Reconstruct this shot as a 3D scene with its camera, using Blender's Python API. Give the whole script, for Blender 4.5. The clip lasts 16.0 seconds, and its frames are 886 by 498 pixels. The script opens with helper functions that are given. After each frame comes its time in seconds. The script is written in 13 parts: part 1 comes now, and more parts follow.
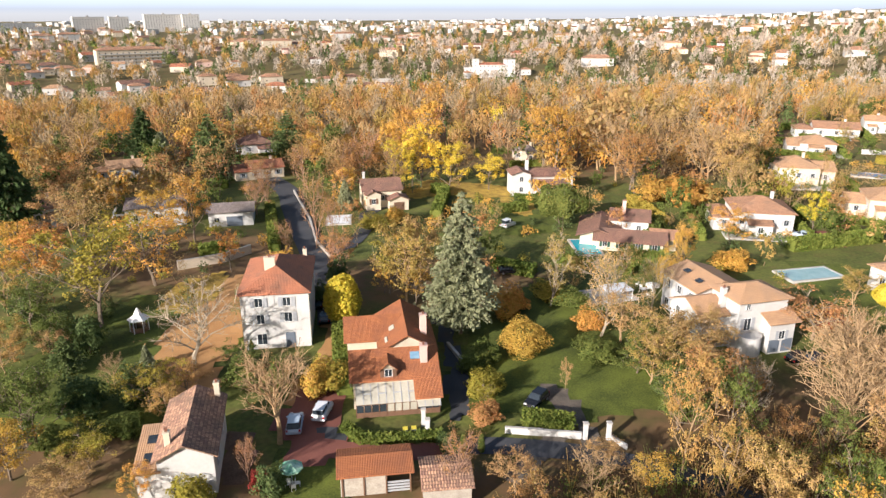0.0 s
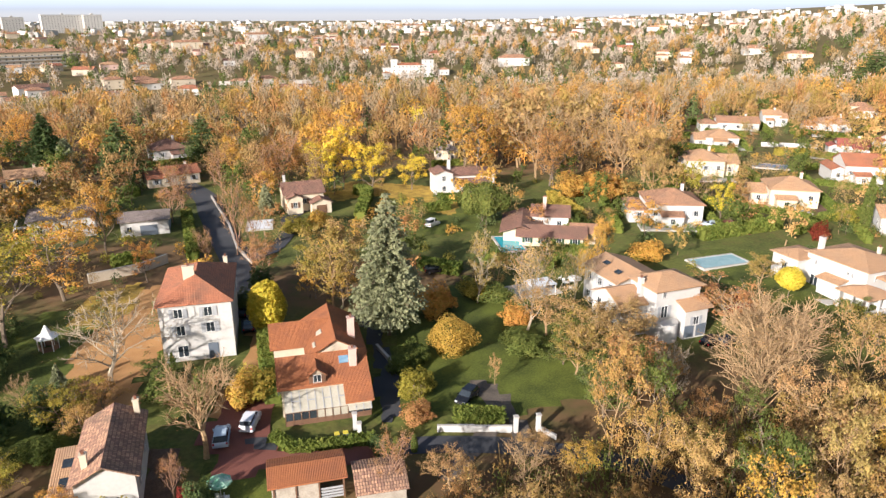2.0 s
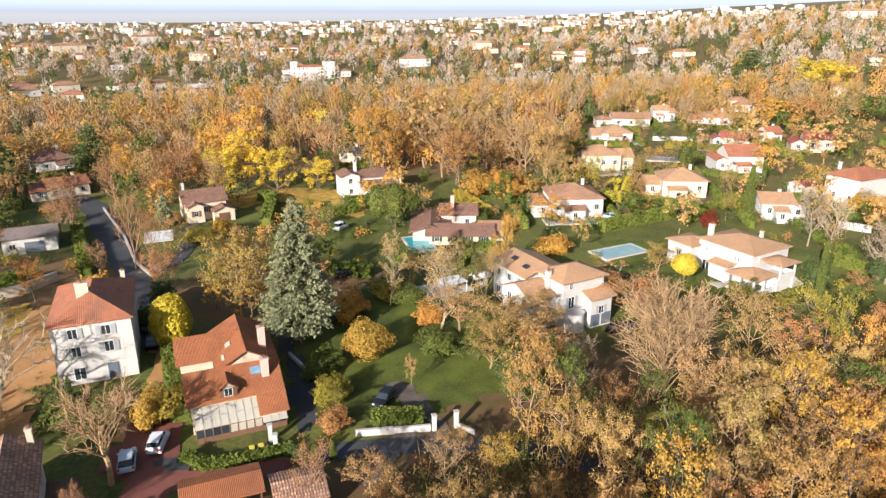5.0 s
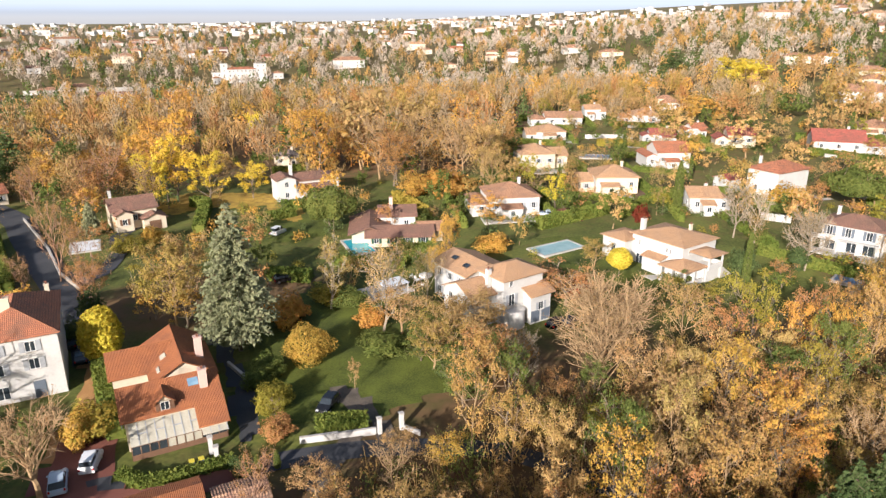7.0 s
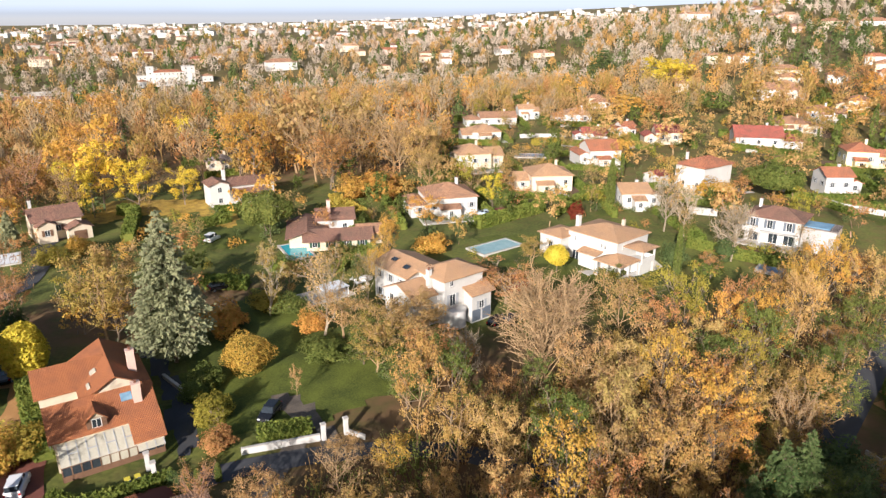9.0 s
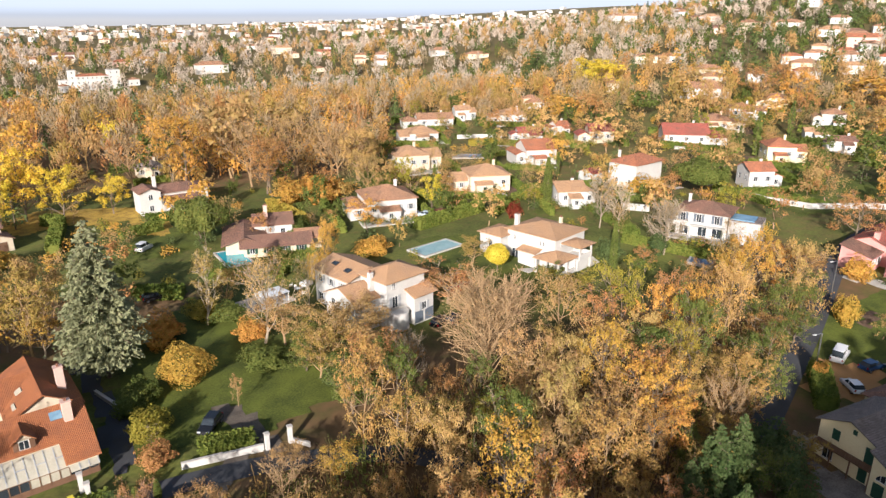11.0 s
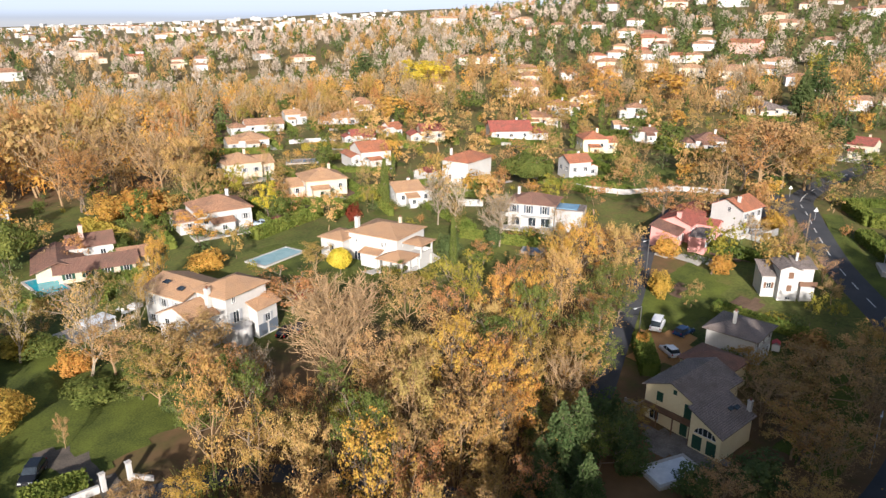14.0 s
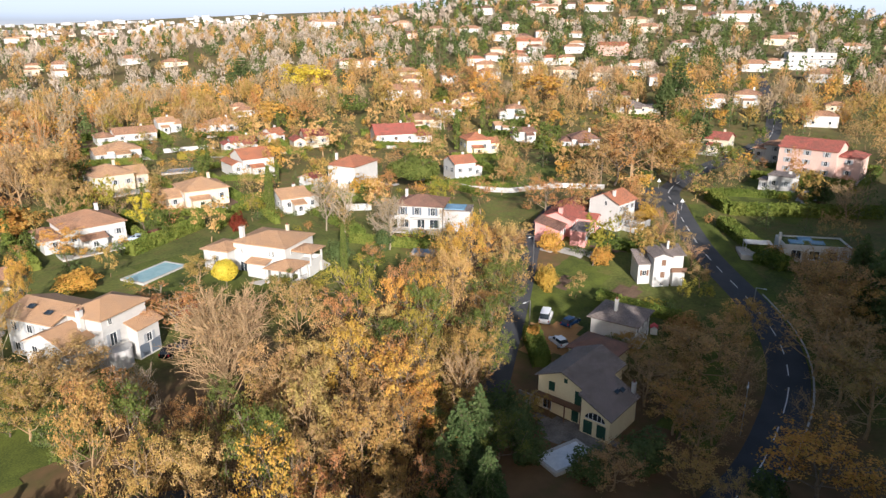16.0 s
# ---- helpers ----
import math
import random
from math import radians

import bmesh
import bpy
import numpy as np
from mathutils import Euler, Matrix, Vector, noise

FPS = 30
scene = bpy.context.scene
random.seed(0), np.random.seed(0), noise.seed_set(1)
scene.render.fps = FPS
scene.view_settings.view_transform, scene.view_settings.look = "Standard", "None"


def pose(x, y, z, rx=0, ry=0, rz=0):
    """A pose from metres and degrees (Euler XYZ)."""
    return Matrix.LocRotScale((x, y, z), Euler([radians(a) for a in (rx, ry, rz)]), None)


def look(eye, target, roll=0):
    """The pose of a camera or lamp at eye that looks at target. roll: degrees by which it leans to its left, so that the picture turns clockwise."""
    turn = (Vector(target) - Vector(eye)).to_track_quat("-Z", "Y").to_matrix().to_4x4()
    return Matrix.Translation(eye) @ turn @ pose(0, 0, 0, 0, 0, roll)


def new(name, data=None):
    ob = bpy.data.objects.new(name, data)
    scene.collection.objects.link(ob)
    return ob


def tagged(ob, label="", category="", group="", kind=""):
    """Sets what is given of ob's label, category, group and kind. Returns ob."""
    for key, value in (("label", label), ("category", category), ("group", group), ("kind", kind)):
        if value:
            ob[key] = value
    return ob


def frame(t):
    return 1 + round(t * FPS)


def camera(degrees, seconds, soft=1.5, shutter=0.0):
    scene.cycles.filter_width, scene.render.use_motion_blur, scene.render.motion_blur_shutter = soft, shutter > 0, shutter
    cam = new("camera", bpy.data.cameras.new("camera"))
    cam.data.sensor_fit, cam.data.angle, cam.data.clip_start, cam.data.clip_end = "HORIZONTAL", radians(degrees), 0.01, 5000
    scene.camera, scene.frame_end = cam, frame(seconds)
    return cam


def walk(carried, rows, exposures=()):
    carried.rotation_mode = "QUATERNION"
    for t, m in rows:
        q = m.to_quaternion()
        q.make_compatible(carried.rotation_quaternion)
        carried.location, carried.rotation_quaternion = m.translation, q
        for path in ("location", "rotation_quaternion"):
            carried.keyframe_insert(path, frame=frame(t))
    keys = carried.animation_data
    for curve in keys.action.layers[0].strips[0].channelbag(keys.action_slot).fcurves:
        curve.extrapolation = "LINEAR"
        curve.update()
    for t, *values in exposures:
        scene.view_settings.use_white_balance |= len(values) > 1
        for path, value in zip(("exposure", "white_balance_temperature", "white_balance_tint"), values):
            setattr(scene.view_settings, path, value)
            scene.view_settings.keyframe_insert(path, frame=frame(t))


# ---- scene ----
# ---- camera: it hovers 48 m up and turns to the right ----
EYE = (0.0, 0.0, 48.0)
cam = camera(66.4, 16.0, soft=1.45)
TURN = """
0 1.824 -19.140 0.026
0.5 0.161 -19.148 0.048
1 -1.510 -19.135 0.068
1.5 -3.172 -19.130 0.041
2 -4.849 -19.106 0.039
2.5 -6.291 -19.102 0.062
3 -7.665 -19.097 0.035
3.5 -8.952 -19.080 -0.001
6 -15.537 -18.984 -0.033
6.5 -16.882 -18.964 -0.028
7 -18.229 -18.947 -0.058
7.5 -19.544 -18.946 -0.127
8 -20.887 -18.902 -0.094
10.5 -27.537 -18.778 -0.055
11 -28.898 -18.727 -0.055
11.5 -30.953 -18.726 -0.007
12 -33.329 -18.720 -0.007
12.5 -35.707 -18.697 -0.014
13 -38.093 -18.650 -0.017
13.5 -40.507 -18.597 -0.010
14 -42.927 -18.544 -0.010
14.5 -45.388 -18.477 0.007
15 -47.853 -18.400 0.053
15.5 -50.272 -18.333 0.083
16 -52.656 -18.266 0.097
"""
rows = []
for line in TURN.split("\n"):
    if line.strip():
        t, yaw, pitch, roll = (float(v) for v in line.split())
        rows.append((t, pose(*EYE, 90 + pitch, 0, yaw) @ pose(0, 0, 0, 0, 0, roll)))
walk(cam, rows, exposures=[(0.0, 1.04, 5760, 12), (7.0, 0.94, 5760, 12), (12.0, 0.86, 5760, 12), (16.0, 0.86, 5620, 11)])

# ---- daylight: low autumn sun from behind, on the left of the first view ----
SUN_EL, SUN_AZ = radians(20), radians(222)  # azimuth clockwise from +y
world = bpy.data.worlds.new("sky")
scene.world = world
world.use_nodes = True
wt = world.node_tree
sky = wt.nodes.new("ShaderNodeTexSky")
sky.sky_type, sky.sun_disc = "NISHITA", False
sky.sun_elevation, sky.sun_rotation = SUN_EL, SUN_AZ
sky.dust_density, sky.air_density, sky.ozone_density = 3.0, 1.2, 1.0
wt.links.new(sky.outputs[0], wt.nodes["Background"].inputs[0])
wt.nodes["Background"].inputs[1].default_value = 0.068
sun = new("sun", bpy.data.lights.new("sun", "SUN"))
sun.data.energy, sun.data.angle, sun.data.color = 5.0, radians(0.6), (1.0, 0.87, 0.72)
toward = Vector((math.sin(SUN_AZ) * math.cos(SUN_EL), math.cos(SUN_AZ) * math.cos(SUN_EL), math.sin(SUN_EL)))
sun.matrix_world = look(toward * 300, (0, 0, 0))


# ---- materials ----
def material(name, c1, c2=None, scale=0.6, fine=6.0, rough=0.85, bump=0.3, metal=0.0, spec=0.3, jitter=0.0, island=0.0, coord="Object", hue=0.0):
    """Two-scale noise between two colours, fine relief, and variation by object or by piece."""
    m = bpy.data.materials.new(name)
    m.use_nodes = True
    nt = m.node_tree
    N, L = nt.nodes, nt.links
    b = N["Principled BSDF"]
    b.inputs["Roughness"].default_value, b.inputs["Metallic"].default_value = rough, metal
    b.inputs["Specular IOR Level"].default_value = spec
    tc = N.new("ShaderNodeTexCoord")
    big, small = N.new("ShaderNodeTexNoise"), N.new("ShaderNodeTexNoise")
    big.inputs["Scale"].default_value, small.inputs["Scale"].default_value = scale, fine
    big.inputs["Detail"].default_value = small.inputs["Detail"].default_value = 3
    for n in (big, small):
        L.new(tc.outputs[coord], n.inputs["Vector"])
    add = N.new("ShaderNodeMath")
    add.operation = "MULTIPLY_ADD"
    add.inputs[1].default_value = 0.45
    half = N.new("ShaderNodeMath")
    half.operation = "MULTIPLY"
    half.inputs[1].default_value = 0.55
    L.new(big.outputs[0], half.inputs[0])
    L.new(small.outputs[0], add.inputs[0])
    L.new(half.outputs[0], add.inputs[2])
    ramp = N.new("ShaderNodeValToRGB")
    ramp.color_ramp.elements[0].position, ramp.color_ramp.elements[1].position = 0.36, 0.64
    ramp.color_ramp.elements[0].color = (*c1, 1)
    ramp.color_ramp.elements[1].color = (*(c2 or c1), 1)
    L.new(add.outputs[0], ramp.inputs[0])
    out = ramp.outputs[0]
    for amount, node, socket in ((jitter, "ShaderNodeObjectInfo", "Random"), (island, "ShaderNodeNewGeometry", "Random Per Island")):
        if amount:
            rnd, hsv, span = N.new(node), N.new("ShaderNodeHueSaturation"), N.new("ShaderNodeMapRange")
            span.inputs["To Min"].default_value, span.inputs["To Max"].default_value = 1 - amount, 1 + amount
            L.new(rnd.outputs[socket], span.inputs["Value"])
            L.new(span.outputs[0], hsv.inputs["Value"])
            if hue:
                turn = N.new("ShaderNodeMapRange")
                turn.inputs["To Min"].default_value, turn.inputs["To Max"].default_value = 0.5 + hue, 0.5 - hue
                L.new(rnd.outputs[socket], turn.inputs["Value"])
                L.new(turn.outputs[0], hsv.inputs["Hue"])
            L.new(out, hsv.inputs["Color"])
            out = hsv.outputs[0]
    L.new(out, b.inputs["Base Color"])
    if bump:
        bp = N.new("ShaderNodeBump")
        bp.inputs["Strength"].default_value, bp.inputs["Distance"].default_value = bump, 0.06
        L.new(add.outputs[0], bp.inputs["Height"])
        L.new(bp.outputs[0], b.inputs["Normal"])
    return m


def tile_material(name, c1, c2, joint, width=0.22, rows=0.33, stain=(0.1, 0.08, 0.06)):
    """Roof tiles laid in rows by the roof's own metres (u along the eave, v up the slope)."""
    m = bpy.data.materials.new(name)
    m.use_nodes = True
    nt = m.node_tree
    N, L = nt.nodes, nt.links
    b = N["Principled BSDF"]
    b.inputs["Roughness"].default_value, b.inputs["Specular IOR Level"].default_value = 0.85, 0.25
    uv = N.new("ShaderNodeTexCoord")
    br = N.new("ShaderNodeTexBrick")
    br.offset, br.squash = 0.5, 1.0
    br.inputs["Color1"].default_value, br.inputs["Color2"].default_value = (*c1, 1), (*c2, 1)
    br.inputs["Mortar"].default_value = (*joint, 1)
    br.inputs["Scale"].default_value, br.inputs["Mortar Size"].default_value = 1.0, 0.03
    br.inputs["Brick Width"].default_value, br.inputs["Row Height"].default_value = width, rows
    br.inputs["Bias"].default_value = -0.1
    L.new(uv.outputs["UV"], br.inputs["Vector"])
    ns = N.new("ShaderNodeTexNoise")
    ns.inputs["Scale"].default_value, ns.inputs["Detail"].default_value = 0.5, 6
    L.new(uv.outputs["Object"], ns.inputs["Vector"])
    span = N.new("ShaderNodeMapRange")
    span.inputs["From Min"].default_value, span.inputs["From Max"].default_value = 0.45, 0.75
    span.inputs["To Max"].default_value = 0.6
    L.new(ns.outputs[0], span.inputs["Value"])
    mix = N.new("ShaderNodeMixRGB")
    mix.inputs[2].default_value = (*stain, 1)
    L.new(span.outputs[0], mix.inputs[0])
    L.new(br.outputs[0], mix.inputs[1])
    L.new(mix.outputs[0], b.inputs["Base Color"])
    wave = N.new("ShaderNodeTexWave")
    wave.inputs["Scale"].default_value = 0.31 / width
    wave.bands_direction = "X"
    L.new(uv.outputs["UV"], wave.inputs["Vector"])
    bp = N.new("ShaderNodeBump")
    bp.inputs["Strength"].default_value, bp.inputs["Distance"].default_value = 0.6, 0.05
    L.new(wave.outputs[0], bp.inputs["Height"])
    L.new(bp.outputs[0], b.inputs["Normal"])
    return m


def glass_material(name, tint=(0.02, 0.025, 0.03)):
    m = material(name, tint, tuple(v * 2 for v in tint), rough=0.08, bump=0, spec=0.6)
    return m


TILE = {
    "orange": tile_material("tile_orange", (0.52, 0.20, 0.10), (0.40, 0.15, 0.08), (0.18, 0.08, 0.05), stain=(0.16, 0.10, 0.07)),
    "rust": tile_material("tile_rust", (0.46, 0.175, 0.065), (0.33, 0.115, 0.045), (0.20, 0.075, 0.035), 0.17, 0.2, stain=(0.15, 0.065, 0.04)),
    "ochre": tile_material("tile_ochre", (0.50, 0.28, 0.16), (0.38, 0.20, 0.12), (0.18, 0.10, 0.06), stain=(0.18, 0.12, 0.09)),
    "red": tile_material("tile_red", (0.46, 0.13, 0.09), (0.36, 0.10, 0.07), (0.14, 0.06, 0.05)),
    "tan": tile_material("tile_tan", (0.57, 0.35, 0.185), (0.47, 0.275, 0.14), (0.24, 0.14, 0.09), stain=(0.28, 0.19, 0.13)),
    "brown": tile_material("tile_brown", (0.34, 0.18, 0.12), (0.23, 0.12, 0.085), (0.10, 0.06, 0.05)),
    "grey": tile_material("tile_grey", (0.34, 0.275, 0.24), (0.24, 0.195, 0.175), (0.08, 0.07, 0.065)),
    "mixed": tile_material("tile_mixed", (0.52, 0.31, 0.19), (0.22, 0.12, 0.09), (0.14, 0.08, 0.06), 0.3, 0.4),
}
WALL = {
    "white": material("wall_white", (0.47, 0.455, 0.43), (0.55, 0.535, 0.505), 0.3, 3, 0.9, 0.05),
    "cream": material("wall_cream", (0.52, 0.44, 0.325), (0.60, 0.515, 0.39), 0.3, 3, 0.9, 0.05),
    "yellow": material("wall_yellow", (0.72, 0.62, 0.38), (0.79, 0.70, 0.46), 0.3, 3, 0.9, 0.05),
    "pink": material("wall_pink", (0.60, 0.28, 0.25), (0.68, 0.34, 0.30), 0.3, 3, 0.9, 0.05),
    "rose": material("wall_rose", (0.54, 0.37, 0.31), (0.62, 0.43, 0.36), 0.3, 3, 0.9, 0.05),
    "grey": material("wall_grey", (0.38, 0.36, 0.34), (0.48, 0.46, 0.43), 0.3, 3, 0.9, 0.05),
    "stone": material("wall_stone", (0.30, 0.26, 0.21), (0.45, 0.40, 0.33), 1.2, 6, 0.95, 0.4),
}
GLASS = glass_material("window_glass")
FRAME = material("white_frame_paint", (0.72, 0.71, 0.68), rough=0.5, bump=0)
SHUTTER = {
    "grey": material("shutter_grey", (0.30, 0.31, 0.32), (0.36, 0.37, 0.38), rough=0.6, bump=0.05),
    "green": material("shutter_dark_green", (0.02, 0.06, 0.04), (0.03, 0.08, 0.05), rough=0.5, bump=0.05),
    "brown": material("shutter_brown", (0.14, 0.08, 0.05), (0.18, 0.10, 0.06), rough=0.6, bump=0.05),
    "white": FRAME,
    "slate": material("shutter_slate", (0.10, 0.12, 0.15), (0.13, 0.15, 0.18), rough=0.6, bump=0.05),
}
METAL = material("dark_metal", (0.05, 0.05, 0.055), (0.08, 0.08, 0.08), rough=0.45, metal=0.6, bump=0)
CONCRETE = material("pale_concrete", (0.36, 0.34, 0.31), (0.50, 0.47, 0.43), 0.4, 5, 0.9, 0.15)
ASPHALT = material("asphalt", (0.045, 0.047, 0.052), (0.07, 0.07, 0.075), 0.25, 8, 0.85, 0.15)
PAINT = material("road_paint", (0.6, 0.6, 0.58), (0.7, 0.7, 0.68), 1, 8, 0.7, 0)
GRAVEL = material("ochre_gravel", (0.34, 0.175, 0.065), (0.46, 0.255, 0.10), 0.3, 9, 0.95, 0.3)
REDDRIVE = material("red_asphalt_drive", (0.15, 0.055, 0.04), (0.21, 0.08, 0.058), 0.3, 8, 0.9, 0.2)
MUD = material("muddy_track", (0.07, 0.06, 0.05), (0.16, 0.13, 0.10), 0.6, 7, 0.9, 0.4)
LAWN = material("lawn_grass", (0.042, 0.054, 0.009), (0.12, 0.142, 0.019), 0.22, 4.5, 0.95, 0.6)
LITTER = material("yellow_leaf_litter", (0.20, 0.13, 0.03), (0.46, 0.31, 0.05), 0.5, 4, 0.95, 0.4)
EARTH = material("bare_brown_earth", (0.09, 0.055, 0.035), (0.17, 0.11, 0.07), 0.5, 5, 0.95, 0.5)
WATER = material("pool_water", (0.03, 0.30, 0.38), (0.05, 0.38, 0.46), 0.5, 3, 0.05, 0.03, spec=0.5)
POOLCOVER = material("pool_cover", (0.22, 0.36, 0.38), (0.32, 0.46, 0.48), 0.5, 3, 0.35, 0.1)
TWIGBARK = material("tan_twigs", (0.25, 0.165, 0.085), (0.39, 0.265, 0.14), 1.5, 12, 0.95, 0.4, jitter=0.15)
BARK = material("bark", (0.12, 0.09, 0.065), (0.23, 0.18, 0.125), 1.5, 12, 0.95, 0.5, jitter=0.25)
PALEBARK = material("pale_bark", (0.25, 0.20, 0.14), (0.39, 0.32, 0.23), 1.5, 12, 0.95, 0.4, jitter=0.2)
REDBARK = material("reddish_twigs", (0.26, 0.155, 0.10), (0.38, 0.24, 0.16), 1.5, 12, 0.95, 0.4, jitter=0.2)


def leaf(name, c1, c2, hue=0.012, jitter=0.15):
    m = material(name, c1, c2, 0.25, 2.5, 0.75, 0, jitter=jitter, island=0.15, hue=hue, spec=0.08)
    b = m.node_tree.nodes["Principled BSDF"]
    # thin leaves let some light through
    t = m.node_tree.nodes.new("ShaderNodeBsdfTranslucent")
    mixer = m.node_tree.nodes.new("ShaderNodeMixShader")
    mixer.inputs[0].default_value = 0.30
    L = m.node_tree.links
    L.new(b.inputs["Base Color"].links[0].from_socket, t.inputs[0])
    L.new(b.outputs[0], mixer.inputs[1])
    L.new(t.outputs[0], mixer.inputs[2])
    L.new(mixer.outputs[0], m.node_tree.nodes["Material Output"].inputs[0])
    return m


LEAF = {
    "yellow": leaf("leaves_yellow", (0.58, 0.43, 0.03), (0.72, 0.57, 0.08)),
    "gold": leaf("leaves_gold", (0.52, 0.29, 0.052), (0.63, 0.395, 0.088)),
    "amber": leaf("leaves_amber", (0.46, 0.26, 0.05), (0.60, 0.38, 0.085)),
    # paler and greyer than twig: distance haze put into the leaf colour
    "greytwig": leaf("haze_pale_twigs", (0.39, 0.33, 0.255), (0.51, 0.44, 0.345)),
    "orange": leaf("leaves_orange", (0.50, 0.255, 0.055), (0.60, 0.345, 0.085)),
    "russet": leaf("leaves_russet", (0.36, 0.19, 0.065), (0.46, 0.26, 0.095)),
    "brown": leaf("leaves_brown", (0.33, 0.215, 0.08), (0.46, 0.31, 0.125)),
    "pale": leaf("leaves_pale", (0.42, 0.285, 0.09), (0.56, 0.395, 0.145)),
    "olive": leaf("leaves_olive", (0.35, 0.225, 0.062), (0.48, 0.325, 0.105)),
    "lime": leaf("leaves_lime", (0.27, 0.225, 0.035), (0.39, 0.32, 0.055)),
    "green": leaf("leaves_green", (0.095, 0.125, 0.028), (0.185, 0.205, 0.05)),
    "dark": leaf("needles_dark", (0.07, 0.105, 0.033), (0.135, 0.17, 0.06)),
    "blue": leaf("needles_blue_grey", (0.185, 0.20, 0.105), (0.30, 0.31, 0.175)),
    "twig": leaf("bare_twigs", (0.32, 0.24, 0.145), (0.44, 0.335, 0.205)),
    "hedge": leaf("hedge_leaves", (0.105, 0.145, 0.025), (0.19, 0.215, 0.045)),
    "red": leaf("leaves_red", (0.15, 0.032, 0.018), (0.22, 0.05, 0.025)),
}


# ---- helpers ----
def smooth(a, b, x):
    u = np.clip((x - a) / (b - a), 0, 1)
    return u * u * (3 - 2 * u)


def ground(x, y):
    """Height of the land: flat gardens, a hollow, a wooded valley, a low plateau and a hill with houses."""
    r = np.hypot(x, y)
    z = 5 * smooth(200, 430, r) + 12 * smooth(650, 1600, r) + 40 * smooth(1600, 4300, r)
    z = z + 68 * np.exp(-((x - 906) ** 2 + (y - 423) ** 2) / (2 * 330**2)) + 70 * np.exp(-((x - 2000) ** 2 + (y - 1700) ** 2) / (2 * 800**2))
    # unseen ridge along y = -48, added to cast shade on the hollow
    z = z + 30 * np.exp(-(((y + 48) / 20) ** 2) / 2) * smooth(-90, -50, x) * (1 - smooth(150, 250, x))
    bearing = np.degrees(np.arctan2(x, y))
    z = z - 13 * np.exp(-(((r - 480) / 85) ** 2) / 2) * (1 - smooth(32, 44, bearing)) * smooth(-75, -55, bearing)
    return z - 7 * np.exp(-((x - 85) ** 2 + (y - 18) ** 2) / (2 * 42**2))


def gz(x, y):
    return float(ground(np.float64(x), np.float64(y)))


def raw_mesh(name, verts, faces, mats, idx=None):
    me = bpy.data.meshes.new(name)
    me.from_pydata([tuple(v) for v in verts], [], [tuple(f) for f in faces])
    for m in mats if isinstance(mats, (list, tuple)) else [mats]:
        me.materials.append(m)
    if idx is not None:
        me.polygons.foreach_set("material_index", idx)
    me.update()
    return me


def quads_mesh(name, pieces, mat):
    """A mesh of loose faces, given as an array (n, corners, 3)."""
    pieces = np.asarray(pieces, np.float32)
    n, k = pieces.shape[:2]
    me = bpy.data.meshes.new(name)
    me.vertices.add(n * k)
    me.vertices.foreach_set("co", pieces.ravel())
    me.loops.add(n * k)
    me.loops.foreach_set("vertex_index", np.arange(n * k, dtype=np.int32))
    me.polygons.add(n)
    me.polygons.foreach_set("loop_start", np.arange(0, n * k, k, dtype=np.int32))
    me.materials.append(mat)
    me.update(calc_edges=True)
    me.validate()
    return me


def child(name, me, parent, m=None, label=""):
    ob = new(name, me)
    ob.parent = parent
    if m is not None:
        ob.matrix_basis = m
    return tagged(ob, label)


def part(name, bm, mat, parent, label="", m=None):
    me = bpy.data.meshes.new(name)
    bm.to_mesh(me)
    bm.free()
    me.materials.append(mat)
    return child(name, me, parent, m, label)


def thing(name, x, y, rot, label, category, group="", z=None, kind=""):
    ob = new(name)
    ob.matrix_basis = pose(x, y, gz(x, y) if z is None else z, 0, 0, rot)
    return tagged(ob, label, category, group, kind)


def box_bm(boxes, bevel=0.0):
    """Boxes (x0, x1, y0, y1, z0, z1) joined in one bmesh."""
    bm = bmesh.new()
    for x0, x1, y0, y1, z0, z1 in boxes:
        v = [bm.verts.new((x, y, z)) for z in (z0, z1) for x, y in ((x0, y0), (x1, y0), (x1, y1), (x0, y1))]
        for f in ((3, 2, 1, 0), (4, 5, 6, 7), (0, 1, 5, 4), (1, 2, 6, 5), (2, 3, 7, 6), (3, 0, 4, 7)):
            bm.faces.new([v[i] for i in f])
    if bevel:
        bmesh.ops.bevel(bm, geom=bm.edges[:], offset=bevel, segments=1, affect="EDGES", clamp_overlap=True)
    return bm


SHARED = {}


def folded_board(ring, deep):
    """A folded board: three pairs of points along a gable, with depth downwards."""
    bm = bmesh.new()
    top = [bm.verts.new(p) for p in ring]
    low = [bm.verts.new((p[0], p[1], p[2] - deep)) for p in ring]
    for a, b, c, d in ((0, 1, 2, 3), (3, 2, 4, 5)):
        bm.faces.new([top[i] for i in (a, b, c, d)])
        bm.faces.new([low[i] for i in (d, c, b, a)])
        bm.faces.new((top[b], low[b], low[c], top[c]))
        bm.faces.new((top[a], top[d], low[d], low[a]))
    return bm


def shared_box(name, key, boxes, mat, bevel=0.0):
    if (name, key) not in SHARED:
        bm = box_bm(boxes, bevel)
        me = bpy.data.meshes.new(name)
        bm.to_mesh(me)
        bm.free()
        me.materials.append(mat)
        SHARED[name, key] = me
    return SHARED[name, key]


